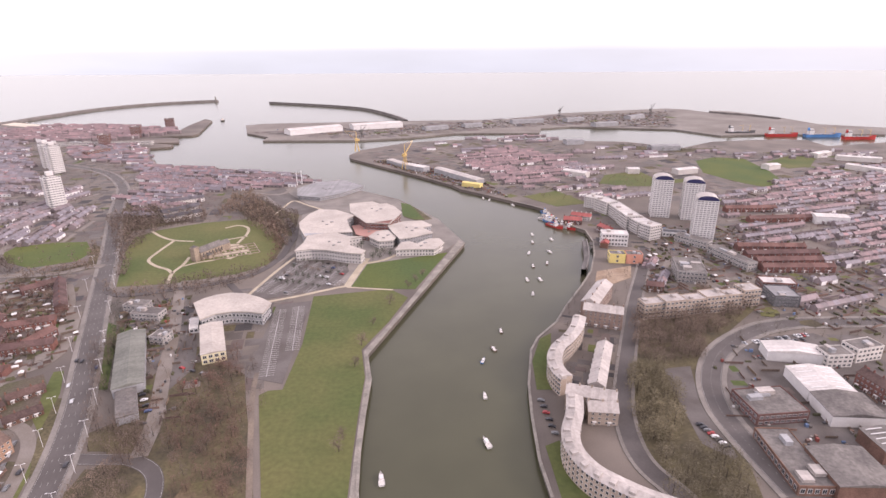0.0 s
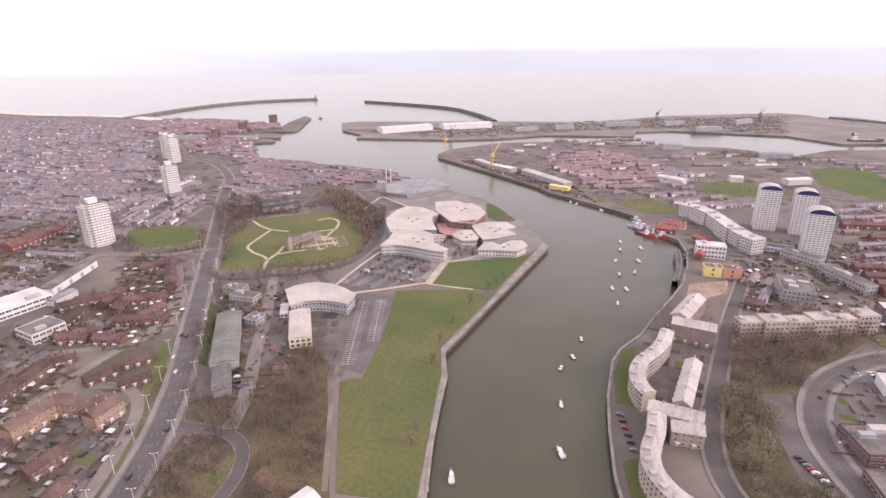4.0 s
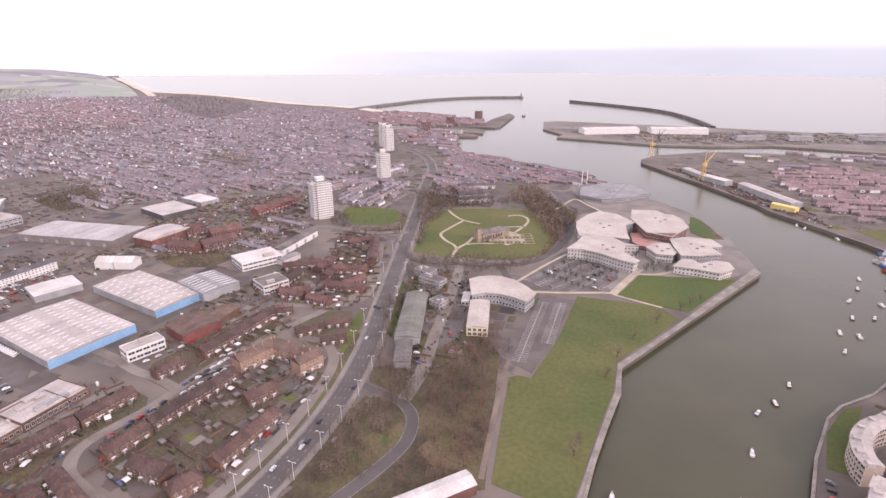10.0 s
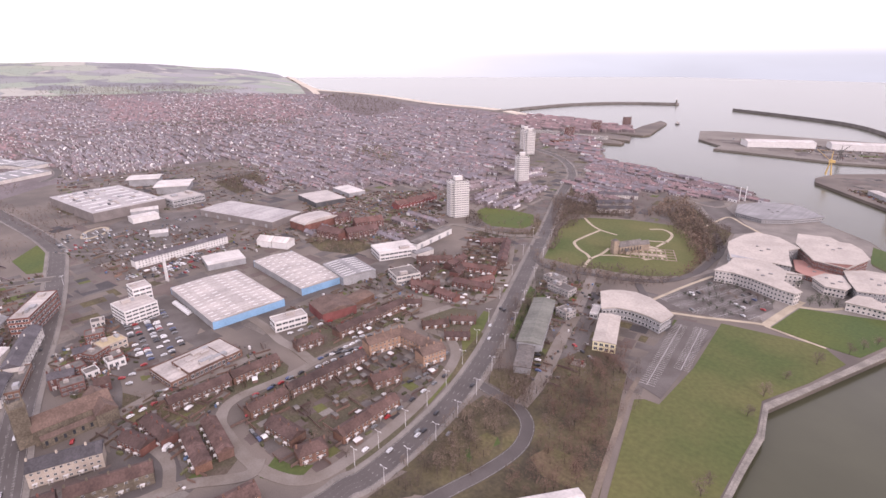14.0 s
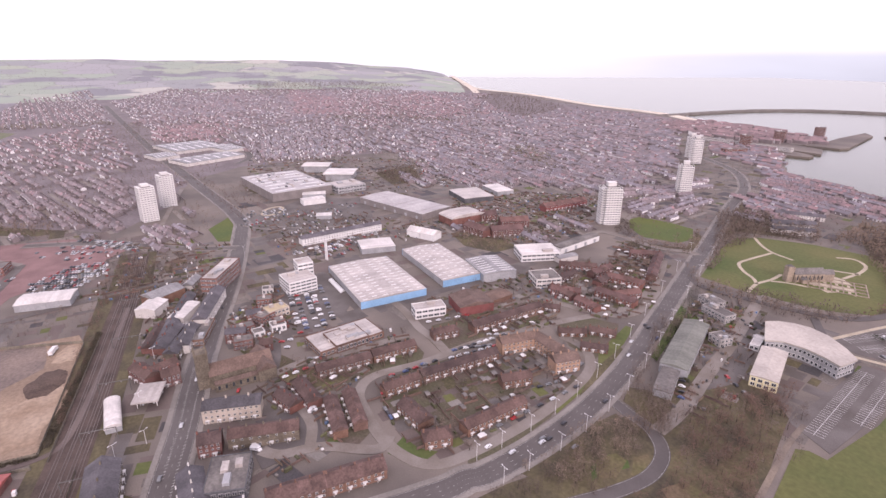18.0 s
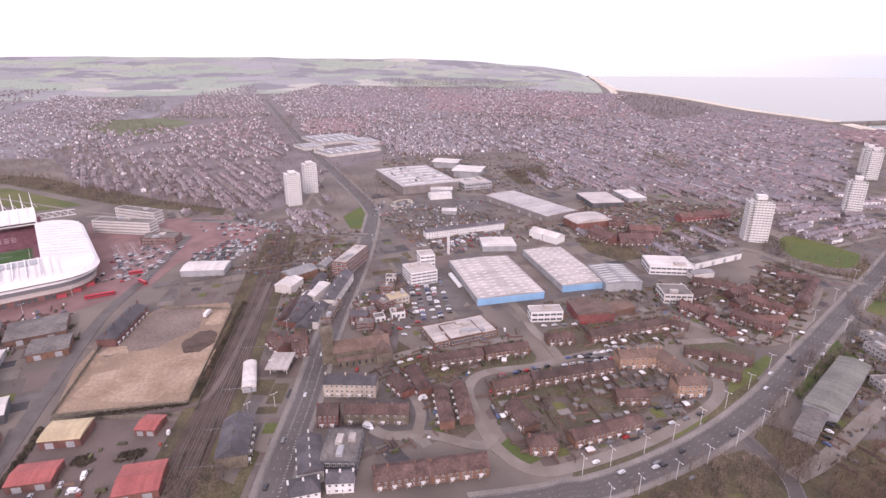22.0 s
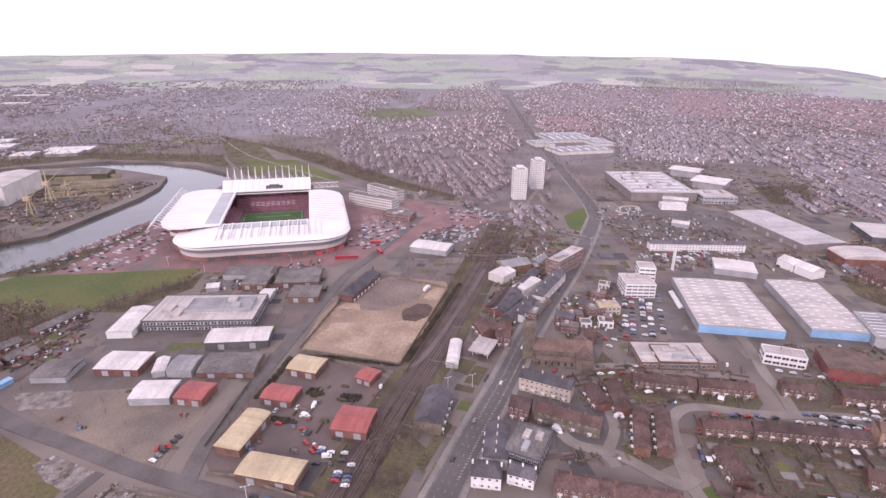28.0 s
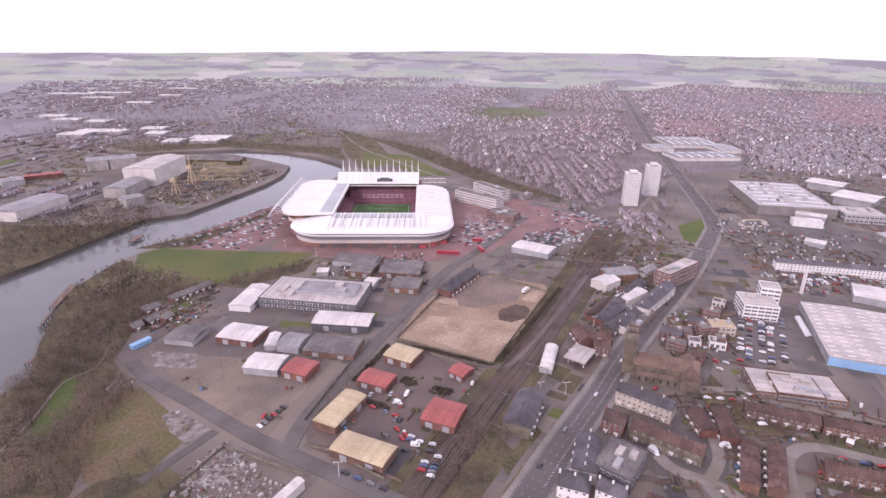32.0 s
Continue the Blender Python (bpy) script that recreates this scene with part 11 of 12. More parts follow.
wood([(-1111.5, 1364.7), (-1004.9, 1462), (-590.7, 1048.5), (-413.7, 850.4), (-260.6, 741.2), (-239.9, 632.9), (-374.9, 612.6), (-482.2, 778.5), (-303.8, 445.1), (-383, 422.1)], 16, "bare bushes and small trees between buildings", 0.62, TWIG, 222, 26)
wood([(173.7, 309.3), (238, 373.3), (334.1, 363), (308.6, 330), (219.4, 338.7), (188.6, 309.2)], 10, "bare bushes and small trees between buildings", 0.62, TWIG_G, 223, 26)
wood([(-489.1, -863.3), (-553.4, -800.6), (-648.1, -675.2), (-720.2, -613.3), (-497, -527), (-404.7, -584.5), (-343.9, -631.1)], 16, "bare bushes and small trees between buildings", 0.62, TWIG_D, 224, 26)
wood([(-197.5, 233.8), (-226.8, 333.3), (-249.2, 409.2), (-241.8, 439.7), (-146.9, 285.2), (-150.8, 245.3)], 10, "bare bushes and small trees between buildings", 0.62, TWIG, 225, 26)
wood([(-401, 254.5), (-349.1, 303.7), (-273.5, 294.1), (-237.6, 223.9), (-258.9, 144)], 14, "bare bushes and small trees between buildings", 0.62, TWIG, 226, 26)
flat("scrub_ground", [(-174.6, 146.3), (-180.2, 198.5), (-168, 211.5), (-150.5, 198.6), (-145, 179.3), (-147.2, 146.6), (-168.7, 136.6)], 0.148, SCRUB, "rough brown grass under bare trees", "ground")
wood([(-174.6, 146.3), (-180.2, 198.5), (-168, 211.5), (-150.5, 198.6), (-145, 179.3), (-147.2, 146.6), (-168.7, 136.6)], 8.1, "bare scrub beside the slip road", 0.9, TWIG, 140, 60)
flat("scrub_ground", [(-124.4, 195.8), (-122.9, 211.4), (-101, 201.9), (-99.8, 180.9), (-118.5, 159.9), (-128, 155.4)], 0.149, SCRUB, "rough brown grass under bare trees", "ground")
wood([(-124.4, 195.8), (-122.9, 211.4), (-101, 201.9), (-99.8, 180.9), (-118.5, 159.9), (-128, 155.4)], 8.775, "bare scrub beside the slip road", 0.9, TWIG_R, 141, 60)
wood([(-1519.4, -1295.8), (-1434.2, -827.2), (-954.9, -521.4), (-903.9, -544.7), (-896.8, -668.6), (-937.1, -820.4)], 15, "bare woods on the slopes behind the stadium", 1.1, TWIG, 150, 24)
wood([(-2196.3, -881.6), (-2000.5, -515), (-1536.5, -271), (-1582.3, -509.5)], 15, "bare woods on the slopes behind the stadium", 1.1, TWIG, 151, 24)
wood([(-1380.6, -812.3), (-1339.6, -675.2), (-797.8, -214.2), (-796, -248.4)], 15, "bare woods on the slopes behind the stadium", 1.1, TWIG, 152, 24)
wood([(-314.2, 446.1), (-278.5, 409.1), (-230.1, 416.5), (-190.7, 430.1), (-173.1, 459), (-198.9, 449.9), (-240.4, 437), (-286.5, 432.1)], 7, "bare trees and bushes beside the road", 0.7, TWIG, 160, 50)
wood([(-237.9, 639.6), (-190.7, 599.5), (-161.9, 549.3), (-170.2, 533.5), (-212, 587.5), (-249.5, 628.8)], 8.45, "bare trees and bushes beside the road", 0.8, TWIG, 161, 50)
wood([(-248.6, 328), (-239.4, 345.6), (-205.7, 278.2), (-188.8, 241.9), (-196, 240.1)], 5.5, "bare trees and bushes beside the road", 0.8, TWIG, 162, 50)
wood([(-171.8, 205.3), (-170.7, 220.2), (-178, 240.7), (-165.9, 244.3), (-153.9, 226.1), (-157.4, 206.4)], 6, "bare trees and bushes beside the road", 0.9, TWIG, 163, 50)
wood([(-159.8, 313.2), (-143, 325.8), (-124.8, 290.6), (-144, 278.9)], 6, "bare trees and bushes beside the road", 0.85, TWIG_R, 164, 50)
wood([(-156.1, 220.6), (-151, 306.7), (-134, 322.3), (-102.9, 268), (-130.9, 199.7)], 9.75, "bare trees and bushes beside the road", 0.9, TWIG, 165, 50)
wood([(-491.5, -111), (-496.3, -56.4), (-438, -55.6), (-434.5, -96.4), (-426.2, -123.8), (-443.8, -131.7)], 8, "low scrub beside the railway cutting", 0.5, TWIG, 170, 40)
wood([(-1164.6, -527.3), (-1425.7, -456.3), (-889, -167.4), (-785.2, -39.5), (-725.3, -66.4), (-781.8, -150.7), (-964.1, -304.8)], 11, "bare trees along the old railway line", 0.8, TWIG, 171, 40)
patches([(-500.8, -121), (-496.3, -56.4), (-438, -55.6), (-427.4, -128)], 88.3, 12, "worn ground beside the railway", 110, 0.2)
for x, y in [(-137.8, 492.4), (-131.2, 490.1), (-124.6, 487.7), (-118, 485.4), (-111.5, 483.1), (-105.1, 480.9), (-98.7, 478.6), (-92.4, 476.4), (-142.8, 475), (-136.3, 472.8), (-129.9, 470.6), (-123.5, 468.4), (-117.2, 466.3), (-110.9, 464.2), (-104.7, 462), (-98.5, 459.9), (-147.4, 458.6), (-141.1, 456.5), (-134.9, 454.5), (-128.7, 452.4), (-122.5, 450.4), (-116.4, 448.4), (-110.4, 446.4), (-104.3, 444.4), (-151.8, 443.2), (-145.7, 441.2), (-139.6, 439.3), (-133.5, 437.4), (-127.6, 435.5), (-121.6, 433.6), (-115.7, 431.7), (-109.8, 429.8)]:
    tree(x, y, 0.5, "ever" if int(x) % 3 else "bare", "car park trees")
for x, y in scatter([(-267.9, 96.7), (-192.2, 117.3), (-209.2, 206.3), (-229.1, 237.9), (-274.1, 230.9), (-276.1, 123.3)], 24, 61):
    tree(x, y, 0.8, "bare", "estate trees")
for x, y in [(-69.3, 510), (-64.2, 500.5), (-61, 513.1), (-54.5, 505), (-70.6, 497.5), (-86.5, 530.2), (-141.8, 501.6), (-81.4, 494.6)]:
    tree(x, y, 0.8, "ever", "campus evergreens")
for x, y in [(-145.4, 300.5), (-139.4, 298.2), (-132.5, 294.6), (-146.9, 285.2), (-138.6, 280.2), (-149.7, 274), (-158.5, 275.3), (-168.1, 262.8)]:
    tree(x, y, 0.9, "red", "verge trees")
for x, y in [(-58.4, 332), (-59, 304.6), (-19.9, 456.9), (-25.9, 441.6), (-31.6, 427.1), (-44.4, 396.3), (-54.2, 362.7), (-55, 225.1), (-55.1, 236)]:
    tree(x, y, 0.75, "bare", "riverside trees")
for x, y in scatter([(-355.1, 313.5), (-369.7, 379.8), (-346, 445), (-286.8, 368), (-285.4, 303.3)], 17, 62):
    tree(x, y, 0.9, "bare", "garden trees")
for x, y in scatter([(-521.7, -54.7), (-565, -36.9), (-583.4, 8.5), (-545.5, 25.7), (-501.1, -25.1)], 12, 63):
    tree(x, y, 0.9, "bare", "plaza trees")
flat("rough_patch", [(-127, 189.9), (-125, 202.8), (-111.6, 206.5), (-97.8, 198.8), (-102.4, 185.9), (-115.8, 183.9)], 0.152, mat("olive_rough_grass", (0.10, 0.092, 0.042)), "patch of olive grass among scrub", "grass")
flat("rough_patch", [(-148.4, 194.5), (-146.8, 203), (-138.3, 196.7), (-135.6, 186), (-140.4, 183.8)], 0.155, mat("olive_rough_grass", (0.10, 0.092, 0.042)), "patch of olive grass among scrub", "grass")
flat("rough_patch", [(-156.9, 176.1), (-155.4, 188.8), (-148.6, 189.5), (-142.6, 175.9), (-146.8, 167.5)], 0.158, mat("olive_rough_grass", (0.10, 0.092, 0.042)), "patch of olive grass among scrub", "grass")
wood([(-180.9, 228.8), (-179.2, 243.9), (-160.9, 240.1), (-150.4, 222.8), (-160.4, 209.1)], 5, "dense bare bushes beside the slip road", 0.7, TWIG_D, 500, 58)
wood([(-167.6, 161.4), (-161, 180.7), (-143.7, 179.1), (-134.7, 160.1), (-143.9, 145.8)], 5, "dense bare bushes beside the slip road", 0.7, TWIG_D, 501, 58)
wood([(-141.6, 251), (-132.5, 268.4), (-107.7, 240.3), (-95.8, 204.2), (-101.6, 188), (-121.4, 213.7)], 5.5, "dense bare bushes beside the slip road", 0.7, TWIG_R, 502, 58)
flat("scrub_ground", [(-164.5, 108.5), (-165.2, 127), (-164, 140), (-153.6, 160.5), (-149.1, 145.3), (-150.9, 129.6)], 0.15, SCRUB, "rough brown grass beside the main road", "ground")
wood([(-164.5, 108.5), (-165.2, 127), (-164, 140), (-153.6, 160.5), (-149.1, 145.3), (-150.9, 129.6)], 5.5, "bare scrub beside the main road", 0.7, TWIG_D, 510, 58)
flat("scrub_ground", [(-345.6, -444.1), (-336.5, -455.2), (-279.4, -436.8), (-245.4, -409.8), (-206.2, -371.6), (-181.1, -341.8), (-156.2, -322.3), (-144.2, -311.8), (-126.7, -301.2), (-132.9, -285.1), (-153.6, -294.2), (-194.8, -327.9), (-241.9, -362.1), (-308.4, -401.8)], 0.1, SCRUB, "rough muddy river bank", "ground")
wood([(-345.6, -444.1), (-336.5, -455.2), (-279.4, -436.8), (-245.4, -409.8), (-206.2, -371.6), (-181.1, -341.8), (-156.2, -322.3), (-144.2, -311.8), (-126.7, -301.2), (-132.9, -285.1), (-153.6, -294.2), (-194.8, -327.9), (-241.9, -362.1), (-308.4, -401.8)], 5.5, "dark bare scrub on the river bank", 0.55, TWIG_D, 511, 58, clear=(BANK_GRASS,))
wood([(-426.2, 462.9), (-455.6, 503.3), (-439.5, 508.9), (-401, 472.4), (-410.5, 464.8)], 5, "dark bushes beside the white tower block", 0.6, TWIG_D, 520, 50)
wood([(-397, 467.9), (-386.9, 475.7), (-347.7, 483.6), (-352.2, 511.4), (-341.5, 498.2), (-339.8, 476.2), (-377.4, 467)], 6, "bare trees along the playing field", 0.6, TWIG, 521, 50)
yards([(-267.9, 96.7), (-279.1, 124.7), (-274.1, 230.9), (-236.1, 239.3), (-213.8, 210.3), (-194, 118.4), (-212.4, 94.6)], 91.2, 6.5, "busy back gardens with fences, sheds and small lawns", 71, 0)
yards([(-346, 303.6), (-360.4, 389.9), (-362, 462.9), (-308.5, 403.3), (-276.7, 336), (-289.7, 287)], 24.4, 5.5, "back gardens of the red brick estate", 72, 0)
yards([(-316.6, 68.5), (-306.6, 143.8), (-291.8, 143.3), (-292, 93.1), (-295.4, 64.2)], 71.4, 4.5, "back gardens behind the terrace", 73, 0)
yards([(-300, 183.3), (-308.6, 266), (-279.7, 263.8), (-291, 196.1)], 96.5, 5, "front gardens along the terrace", 74, 0)
yards([(-304.1, 35.9), (-324.2, 71.8), (-308.1, 104.6), (-305.9, 125.7), (-276.9, 87.9), (-236.7, 78.5), (-218.7, 31.5), (-247.7, 23.8), (-264.4, 43.4)], 20.6, 5.5, "yards and gardens behind the high street", 75, 0.5, clear=(LOT,))
yards([(-388.2, -27.5), (-476.8, -12.9), (-521.5, 25.7), (-486.3, 44.8), (-393.1, 9.9), (-357.2, -11.9)], 155.3, 5, "cluttered yards beside the railway", 76, 0.7)
yards([(-412.6, 34.3), (-452.7, 82.2), (-375.8, 77.7), (-344.5, 36.9)], 118, 6, "cluttered yards behind shops", 77, 0.7)
yards([(-203.1, -153.1), (-265.4, -129.3), (-279.1, -77), (-227.3, -77.5), (-179.7, -89)], 176, 10, "goods stacked in the trade yard", 78, 1)
yards([(-234.2, -283.8), (-259.3, -219.8), (-247.1, -176.1), (-187.1, -168.9), (-200.2, -231.4)], 102, 26, "goods stacked in the yard", 79, 1)
yards([(-241.6, -328.3), (-307.7, -341.2), (-338.2, -326.9), (-281.3, -298.7), (-251.9, -302.1)], 168, 5, "cluttered workshops on the bank", 80, 1)
yards([(-419.7, -287.6), (-468.4, -187.2), (-393, -157.1), (-385.7, -207.7), (-383.5, -264.2)], 100, 7, "yards between the depots", 82, 1)
yards([(177.4, 309.3), (207.3, 338.8), (311.4, 337.8), (203.6, 193.6), (172.9, 193.8), (157, 228)], -0.5, 9, "goods and vans in the factory yards", 83, 1)
yards([(-401.8, 446.4), (-359, 458.8), (-264.9, 343.5), (-266.5, 299.8), (-278.9, 287.3)], 32.2, 5, "back gardens of brick houses", 84, 0)
yards([(-256.1, 378.7), (-235.9, 420.3), (-194.9, 342.8), (-196, 312.7)], 36.8, 6, "yards beside the grey shed", 85, 0.6)
yards([(-656.4, 86.4), (-696.2, 167.3), (-566.9, 304.1), (-451.1, 431.1), (-444.4, 355.3), (-513.3, 272.7), (-512.9, 189.2), (-516.4, 118)], 97, 10, "yards, hedges and walls between the sheds", 86, 0.5)
yards([(-453.5, 1439.1), (-130.4, 1492.1), (373.6, 1691.3), (747.7, 1850.9), (606.1, 1448.9), (339.5, 1530.8), (22.2, 1409), (-195.9, 1302.2)], 24.5, 16, "goods stacked on the docks", 87, 1)
yards([(-519.7, -627.3), (-648.1, -675.2), (-734.8, -579), (-724.2, -548.8), (-625.9, -536.6), (-500.9, -530.8)], 169.2, 7, "goods stacked in the shipyard", 88, 1)
yards([(-138.1, 1006.8), (-68.9, 1004.7), (65.6, 819.4), (90.9, 733.7), (37.6, 783.9), (-63.2, 914.2)], -48.8, 6, "goods stacked on the quay", 89, 1)
yards([(-510.9, -81.4), (-576.1, 36.7), (-535.9, 61.5), (-476.8, 21.1), (-493, -45.4)], 92.8, 7, "fences, hedges, bins and stacked goods between buildings", 300, 0.7)
yards([(-600.7, 97.8), (-643.4, 247.9), (-588.5, 230.9), (-540.5, 110.7)], 99.3, 12, "fences, hedges, bins and stacked goods between buildings", 301, 0.6)
yards([(-1133, 181.6), (-1010.3, 405.5), (-824.8, 497.5), (-714.8, 408.8), (-727.9, 261), (-819.6, 119)], 97, 16, "fences, hedges, bins and stacked goods between buildings", 303, 0.5)
yards([(-699.7, 399.7), (-559.7, 585.5), (-457.2, 456.8), (-420.9, 351.2), (-528.3, 309.7)], 97, 7, "fences, hedges, bins and stacked goods between buildings", 304, 0.5)
yards([(-368.3, 188.1), (-377.8, 343.8), (-363, 377.8), (-310.4, 293.8), (-316.5, 185)], 96.5, 7, "fences, hedges, bins and stacked goods between buildings", 305, 0.5)
yards([(-657.5, -53.1), (-591.8, 75.5), (-511.6, -58.9)], 92.8, 9, "fences, hedges, bins and stacked goods between buildings", 306, 0.8)
yards([(234.8, 601.8), (339.8, 600), (410.2, 461.8), (314.6, 337.7), (246.7, 373.2), (169.6, 415.4)], 18.7, 8, "fences, hedges, bins and stacked goods between buildings", 307, 0.4)
yards([(407.3, 733), (635.3, 900.2), (808.6, 979.1), (549, 642.1), (339.8, 600)], 18.7, 14, "fences, hedges, bins and stacked goods between buildings", 308, 0.4)
yards([(-359.7, 75.9), (-363.9, 86.5), (-342.7, 135.4), (-325.4, 149.3), (-302.6, 142.3), (-317.8, 71.1)], 78, 7, "fences, hedges, bins and stacked goods between buildings", 309, 0.5)
yards([(-411, 30.2), (-454.4, 86.6), (-369, 80.4), (-344.5, 36.9)], 118, 5, "fences, hedges, bins and stacked goods between buildings", 310, 0.9)
yards([(-262.7, 392.7), (-208.4, 418.9), (-146.9, 285.2), (-153.6, 250.6), (-173.9, 245.6)], 105.2, 8, "fences, hedges, bins and stacked goods between buildings", 311, 0.8)
yards([(-792.4, -1348.4), (-1417.3, -1052.9), (-1120, -617.7), (-898, -815.2), (-777.8, -989.4), (-529, -768), (-343.9, -631.1)], -167.2, 20, "fences, hedges, bins and stacked goods between buildings", 312, 0.7)


wood([(-1817.8, -377.8), (-1907.4, -396.9), (-1950.4, -245.3), (-1925.5, -71.9), (-1839.9, -64.3), (-1841.7, -230.8)], 15, "dark tree belt between far houses", 1.25, TWIG_G, 300, 40)
wood([(-2227.5, -681.3), (-2600.6, -767.2), (-2771.7, -668.4), (-2501.4, -497.1), (-1985.4, -413.5), (-2088.5, -501.9)], 20, "dark wood beside the far playing field", 1.25, TWIG_G, 301, 40)
wood([(-1705.4, 451.6), (-1766.5, 505.4), (-1679.1, 706.4), (-1526.6, 855.1), (-1441.6, 949.3), (-1448.1, 811.2), (-1590.3, 668.7)], 15, "dark tree belt along a far railway", 1.25, TWIG_G, 302, 40)
wood([(-3320, 510.2), (-3631.5, 627.1), (-3598.3, 971.4), (-3497.5, 1318.6), (-3165, 1413.3), (-3181.9, 1127.7), (-3197.7, 861.4)], 26, "dark woods at the foot of the hills", 1.25, TWIG_G, 303, 40)
wood([(-814.8, 629), (-944.7, 682.2), (-960.5, 746.9), (-838.5, 710.2), (-725.5, 629.6)], 9, "bare trees beside the superstore road", 1.25, TWIG_G, 304, 40)

shrubs([(-258, -122.7), (-263.4, -120.8), (-263.6, -115.8), (-258.4, -111.6), (-255.1, -116.1)], 1.3, "dark shrubs in a bed of the trade yard", 400)
shrubs([(-254.5, -102.8), (-260.9, -99.9), (-261.4, -88.4), (-256.1, -88.6), (-252.8, -95.7)], 1.3, "dark shrubs in a bed of the trade yard", 401)
shrubs([(-230.4, -134.4), (-234, -134.5), (-233.6, -120.5), (-230.2, -116.1), (-229.1, -123.2)], 1.3, "dark shrubs in a bed of the trade yard", 402)
shrubs([(-245.3, -150.7), (-252.8, -151.1), (-274.7, -150), (-296.5, -149.7), (-293.3, -146.5), (-269.1, -146.2), (-250.4, -146.7)], 1.3, "rough hedge along the trade park road", 403)
shrubs([(-298.6, -146.8), (-300.3, -119.5), (-299.3, -74.8), (-295.4, -74), (-295.7, -118)], 1.3, "low dark hedge along the building site", 404)
shrubs([(-302.7, -73.6), (-339.9, -66.9), (-435.2, -53.1), (-432.9, -49.8), (-333.6, -63.5), (-301.5, -69.7)], 1.3, "low dark scrub beside the building site", 405)

# ---- building site, rubble and jetties ----
rubble([(-157.8, -188.9), (-175.6, -185), (-173.9, -167.8), (-158.9, -165.1), (-148.3, -167.1), (-143.3, -182.6)], 2.2, "broken walls and rubble over a concrete floor", 5)
rubble([(-178.7, -232.4), (-186.9, -229.5), (-180, -199.1), (-166.1, -202.8), (-170.2, -217.2)], 4.5, "scattered rubble on the cracked floor", 6)
rubble([(-135.8, -182.4), (-152.8, -189.2), (-169.2, -179.5), (-168.4, -164.8), (-161.6, -146), (-160.5, -129.3), (-148.1, -129.7), (-130.1, -176.6)], 2.1, "heaps of rubble and scrap in a walled yard", 1)
rubble([(-184.5, -283.5), (-201.5, -290.4), (-199.6, -273.8), (-184, -273.5)], 1.2, "rubble on cleared ground beside the road", 2)
mound(-373.7, -78, 11, 18, 1.5, "dark heap of soil on the building site")
mound(-334.3, -115.5, 9, 5, 1.6, "sandy heap of soil")
mound(-359.8, -138.9, 7, 5, 1.4, "sandy heap of soil")
lorry(-415.8, -78.0, 165.2)
fence((-303.0, -145.6), (-296.8, -73.9), 2.2, "dark site fence of steel panels")
fence((-296.8, -73.9), (-419.2, -60.3), 2.2, "dark site fence of steel panels")
fence((-421.5, -60.7), (-439.1, -114.4), 2.2, "dark site fence of steel panels")
fence((-304.5, -146.3), (-411.5, -142.9), 2.2, "dark site fence of steel panels")
fence((-299.1, -145.1), (-286.4, -75.5), 2.2, "dark site fence of steel panels")
fence((-204.6, -155.9), (-263.5, -161.0), 1.9, "dark yard fence of steel panels")
fence((-187.3, -144.3), (-188.4, -129.8), 1.9, "dark yard fence of steel panels")
fence((-187.3, -129.1), (-181.0, -95.6), 1.9, "dark yard fence of steel panels")
fence((-177.7, -75.1), (-251.8, -68.8), 1.9, "dark yard fence of steel panels")
fence((-289.0, -68.7), (-423.1, -50.5), 1.9, "dark yard fence of steel panels")
fence((-171.6, -68.5), (-274.5, -55.9), 1.9, "dark yard fence of steel panels")
fence((-134.8, -184.8), (-172.6, -182.4), 1.9, "dark yard fence of steel panels")
fence((-171.4, -183.2), (-169.4, -130.7), 1.9, "dark yard fence of steel panels")
jetty((-252.0, -422.2), (-287.9, -446.8), 5, "old dark timber jetty on the river bank")
jetty((-225.5, -399.1), (-249.6, -417.6), 1.5, "old dark timber jetty on the river bank")
jetty((-188.8, -357.9), (-198.0, -360.8), 2, "old dark timber jetty on the river bank")
jetty((-388.3, -496.0), (-405.8, -501.2), 6, "old dark timber jetty in the river")
lamp_post(-174.8, -116.7, 30, 9)
lamp_post(-428.2, -330.0, 30, 9)
lamp_post(-419.7, -287.6, 30, 9)
lamp_post(-452.9, -217.4, 30, 9)
lamp_post(-483.4, -193.2, 30, 9)
lamp_post(-521.3, -169.0, 30, 9)
lamp_post(-575.3, -166.2, 30, 9)
lamp_post(-604.0, -153.5, 30, 9)
lamp_post(-275.1, -38.8, 30, 9)
lamp_post(-319.7, -26.6, 30, 9)
lamp_post(-372.9, -17.4, 30, 9)
lamp_post(-440.9, -5.6, 30, 9)
lamp_post(-517.4, 15.5, 30, 9)
lamp_post(-280.6, -24.5, 30, 9)
lamp_post(-341.3, -10.4, 30, 9)
lamp_post(-401.2, 5.4, 30, 9)
lamp_post(-556.3, 73.0, 30, 9)
catenary_mast(-230.7, -56.1, 171.4)
catenary_mast(-258.3, -52.0, 171.4)
catenary_mast(-294.4, -46.1, 171.4)
catenary_mast(-342.1, -39.6, 171.4)
catenary_mast(-401.5, -33.5, 171.4)
catenary_mast(-470.7, -28.3, 171.4)


bridge_wall((-500.4, -49.0), (-507.6, -11.7), "sooty brick parapet of the road bridge over the railway")
bridge_wall((-509.6, -50.8), (-516.8, -13.4), "sooty brick parapet of the road bridge over the railway")
bridge_wall((-630.1, -23.5), (-606.1, 5.9), "sooty brick parapet of the road bridge over the railway")
bridge_wall((-641.9, -13.9), (-617.9, 15.5), "sooty brick parapet of the road bridge over the railway")

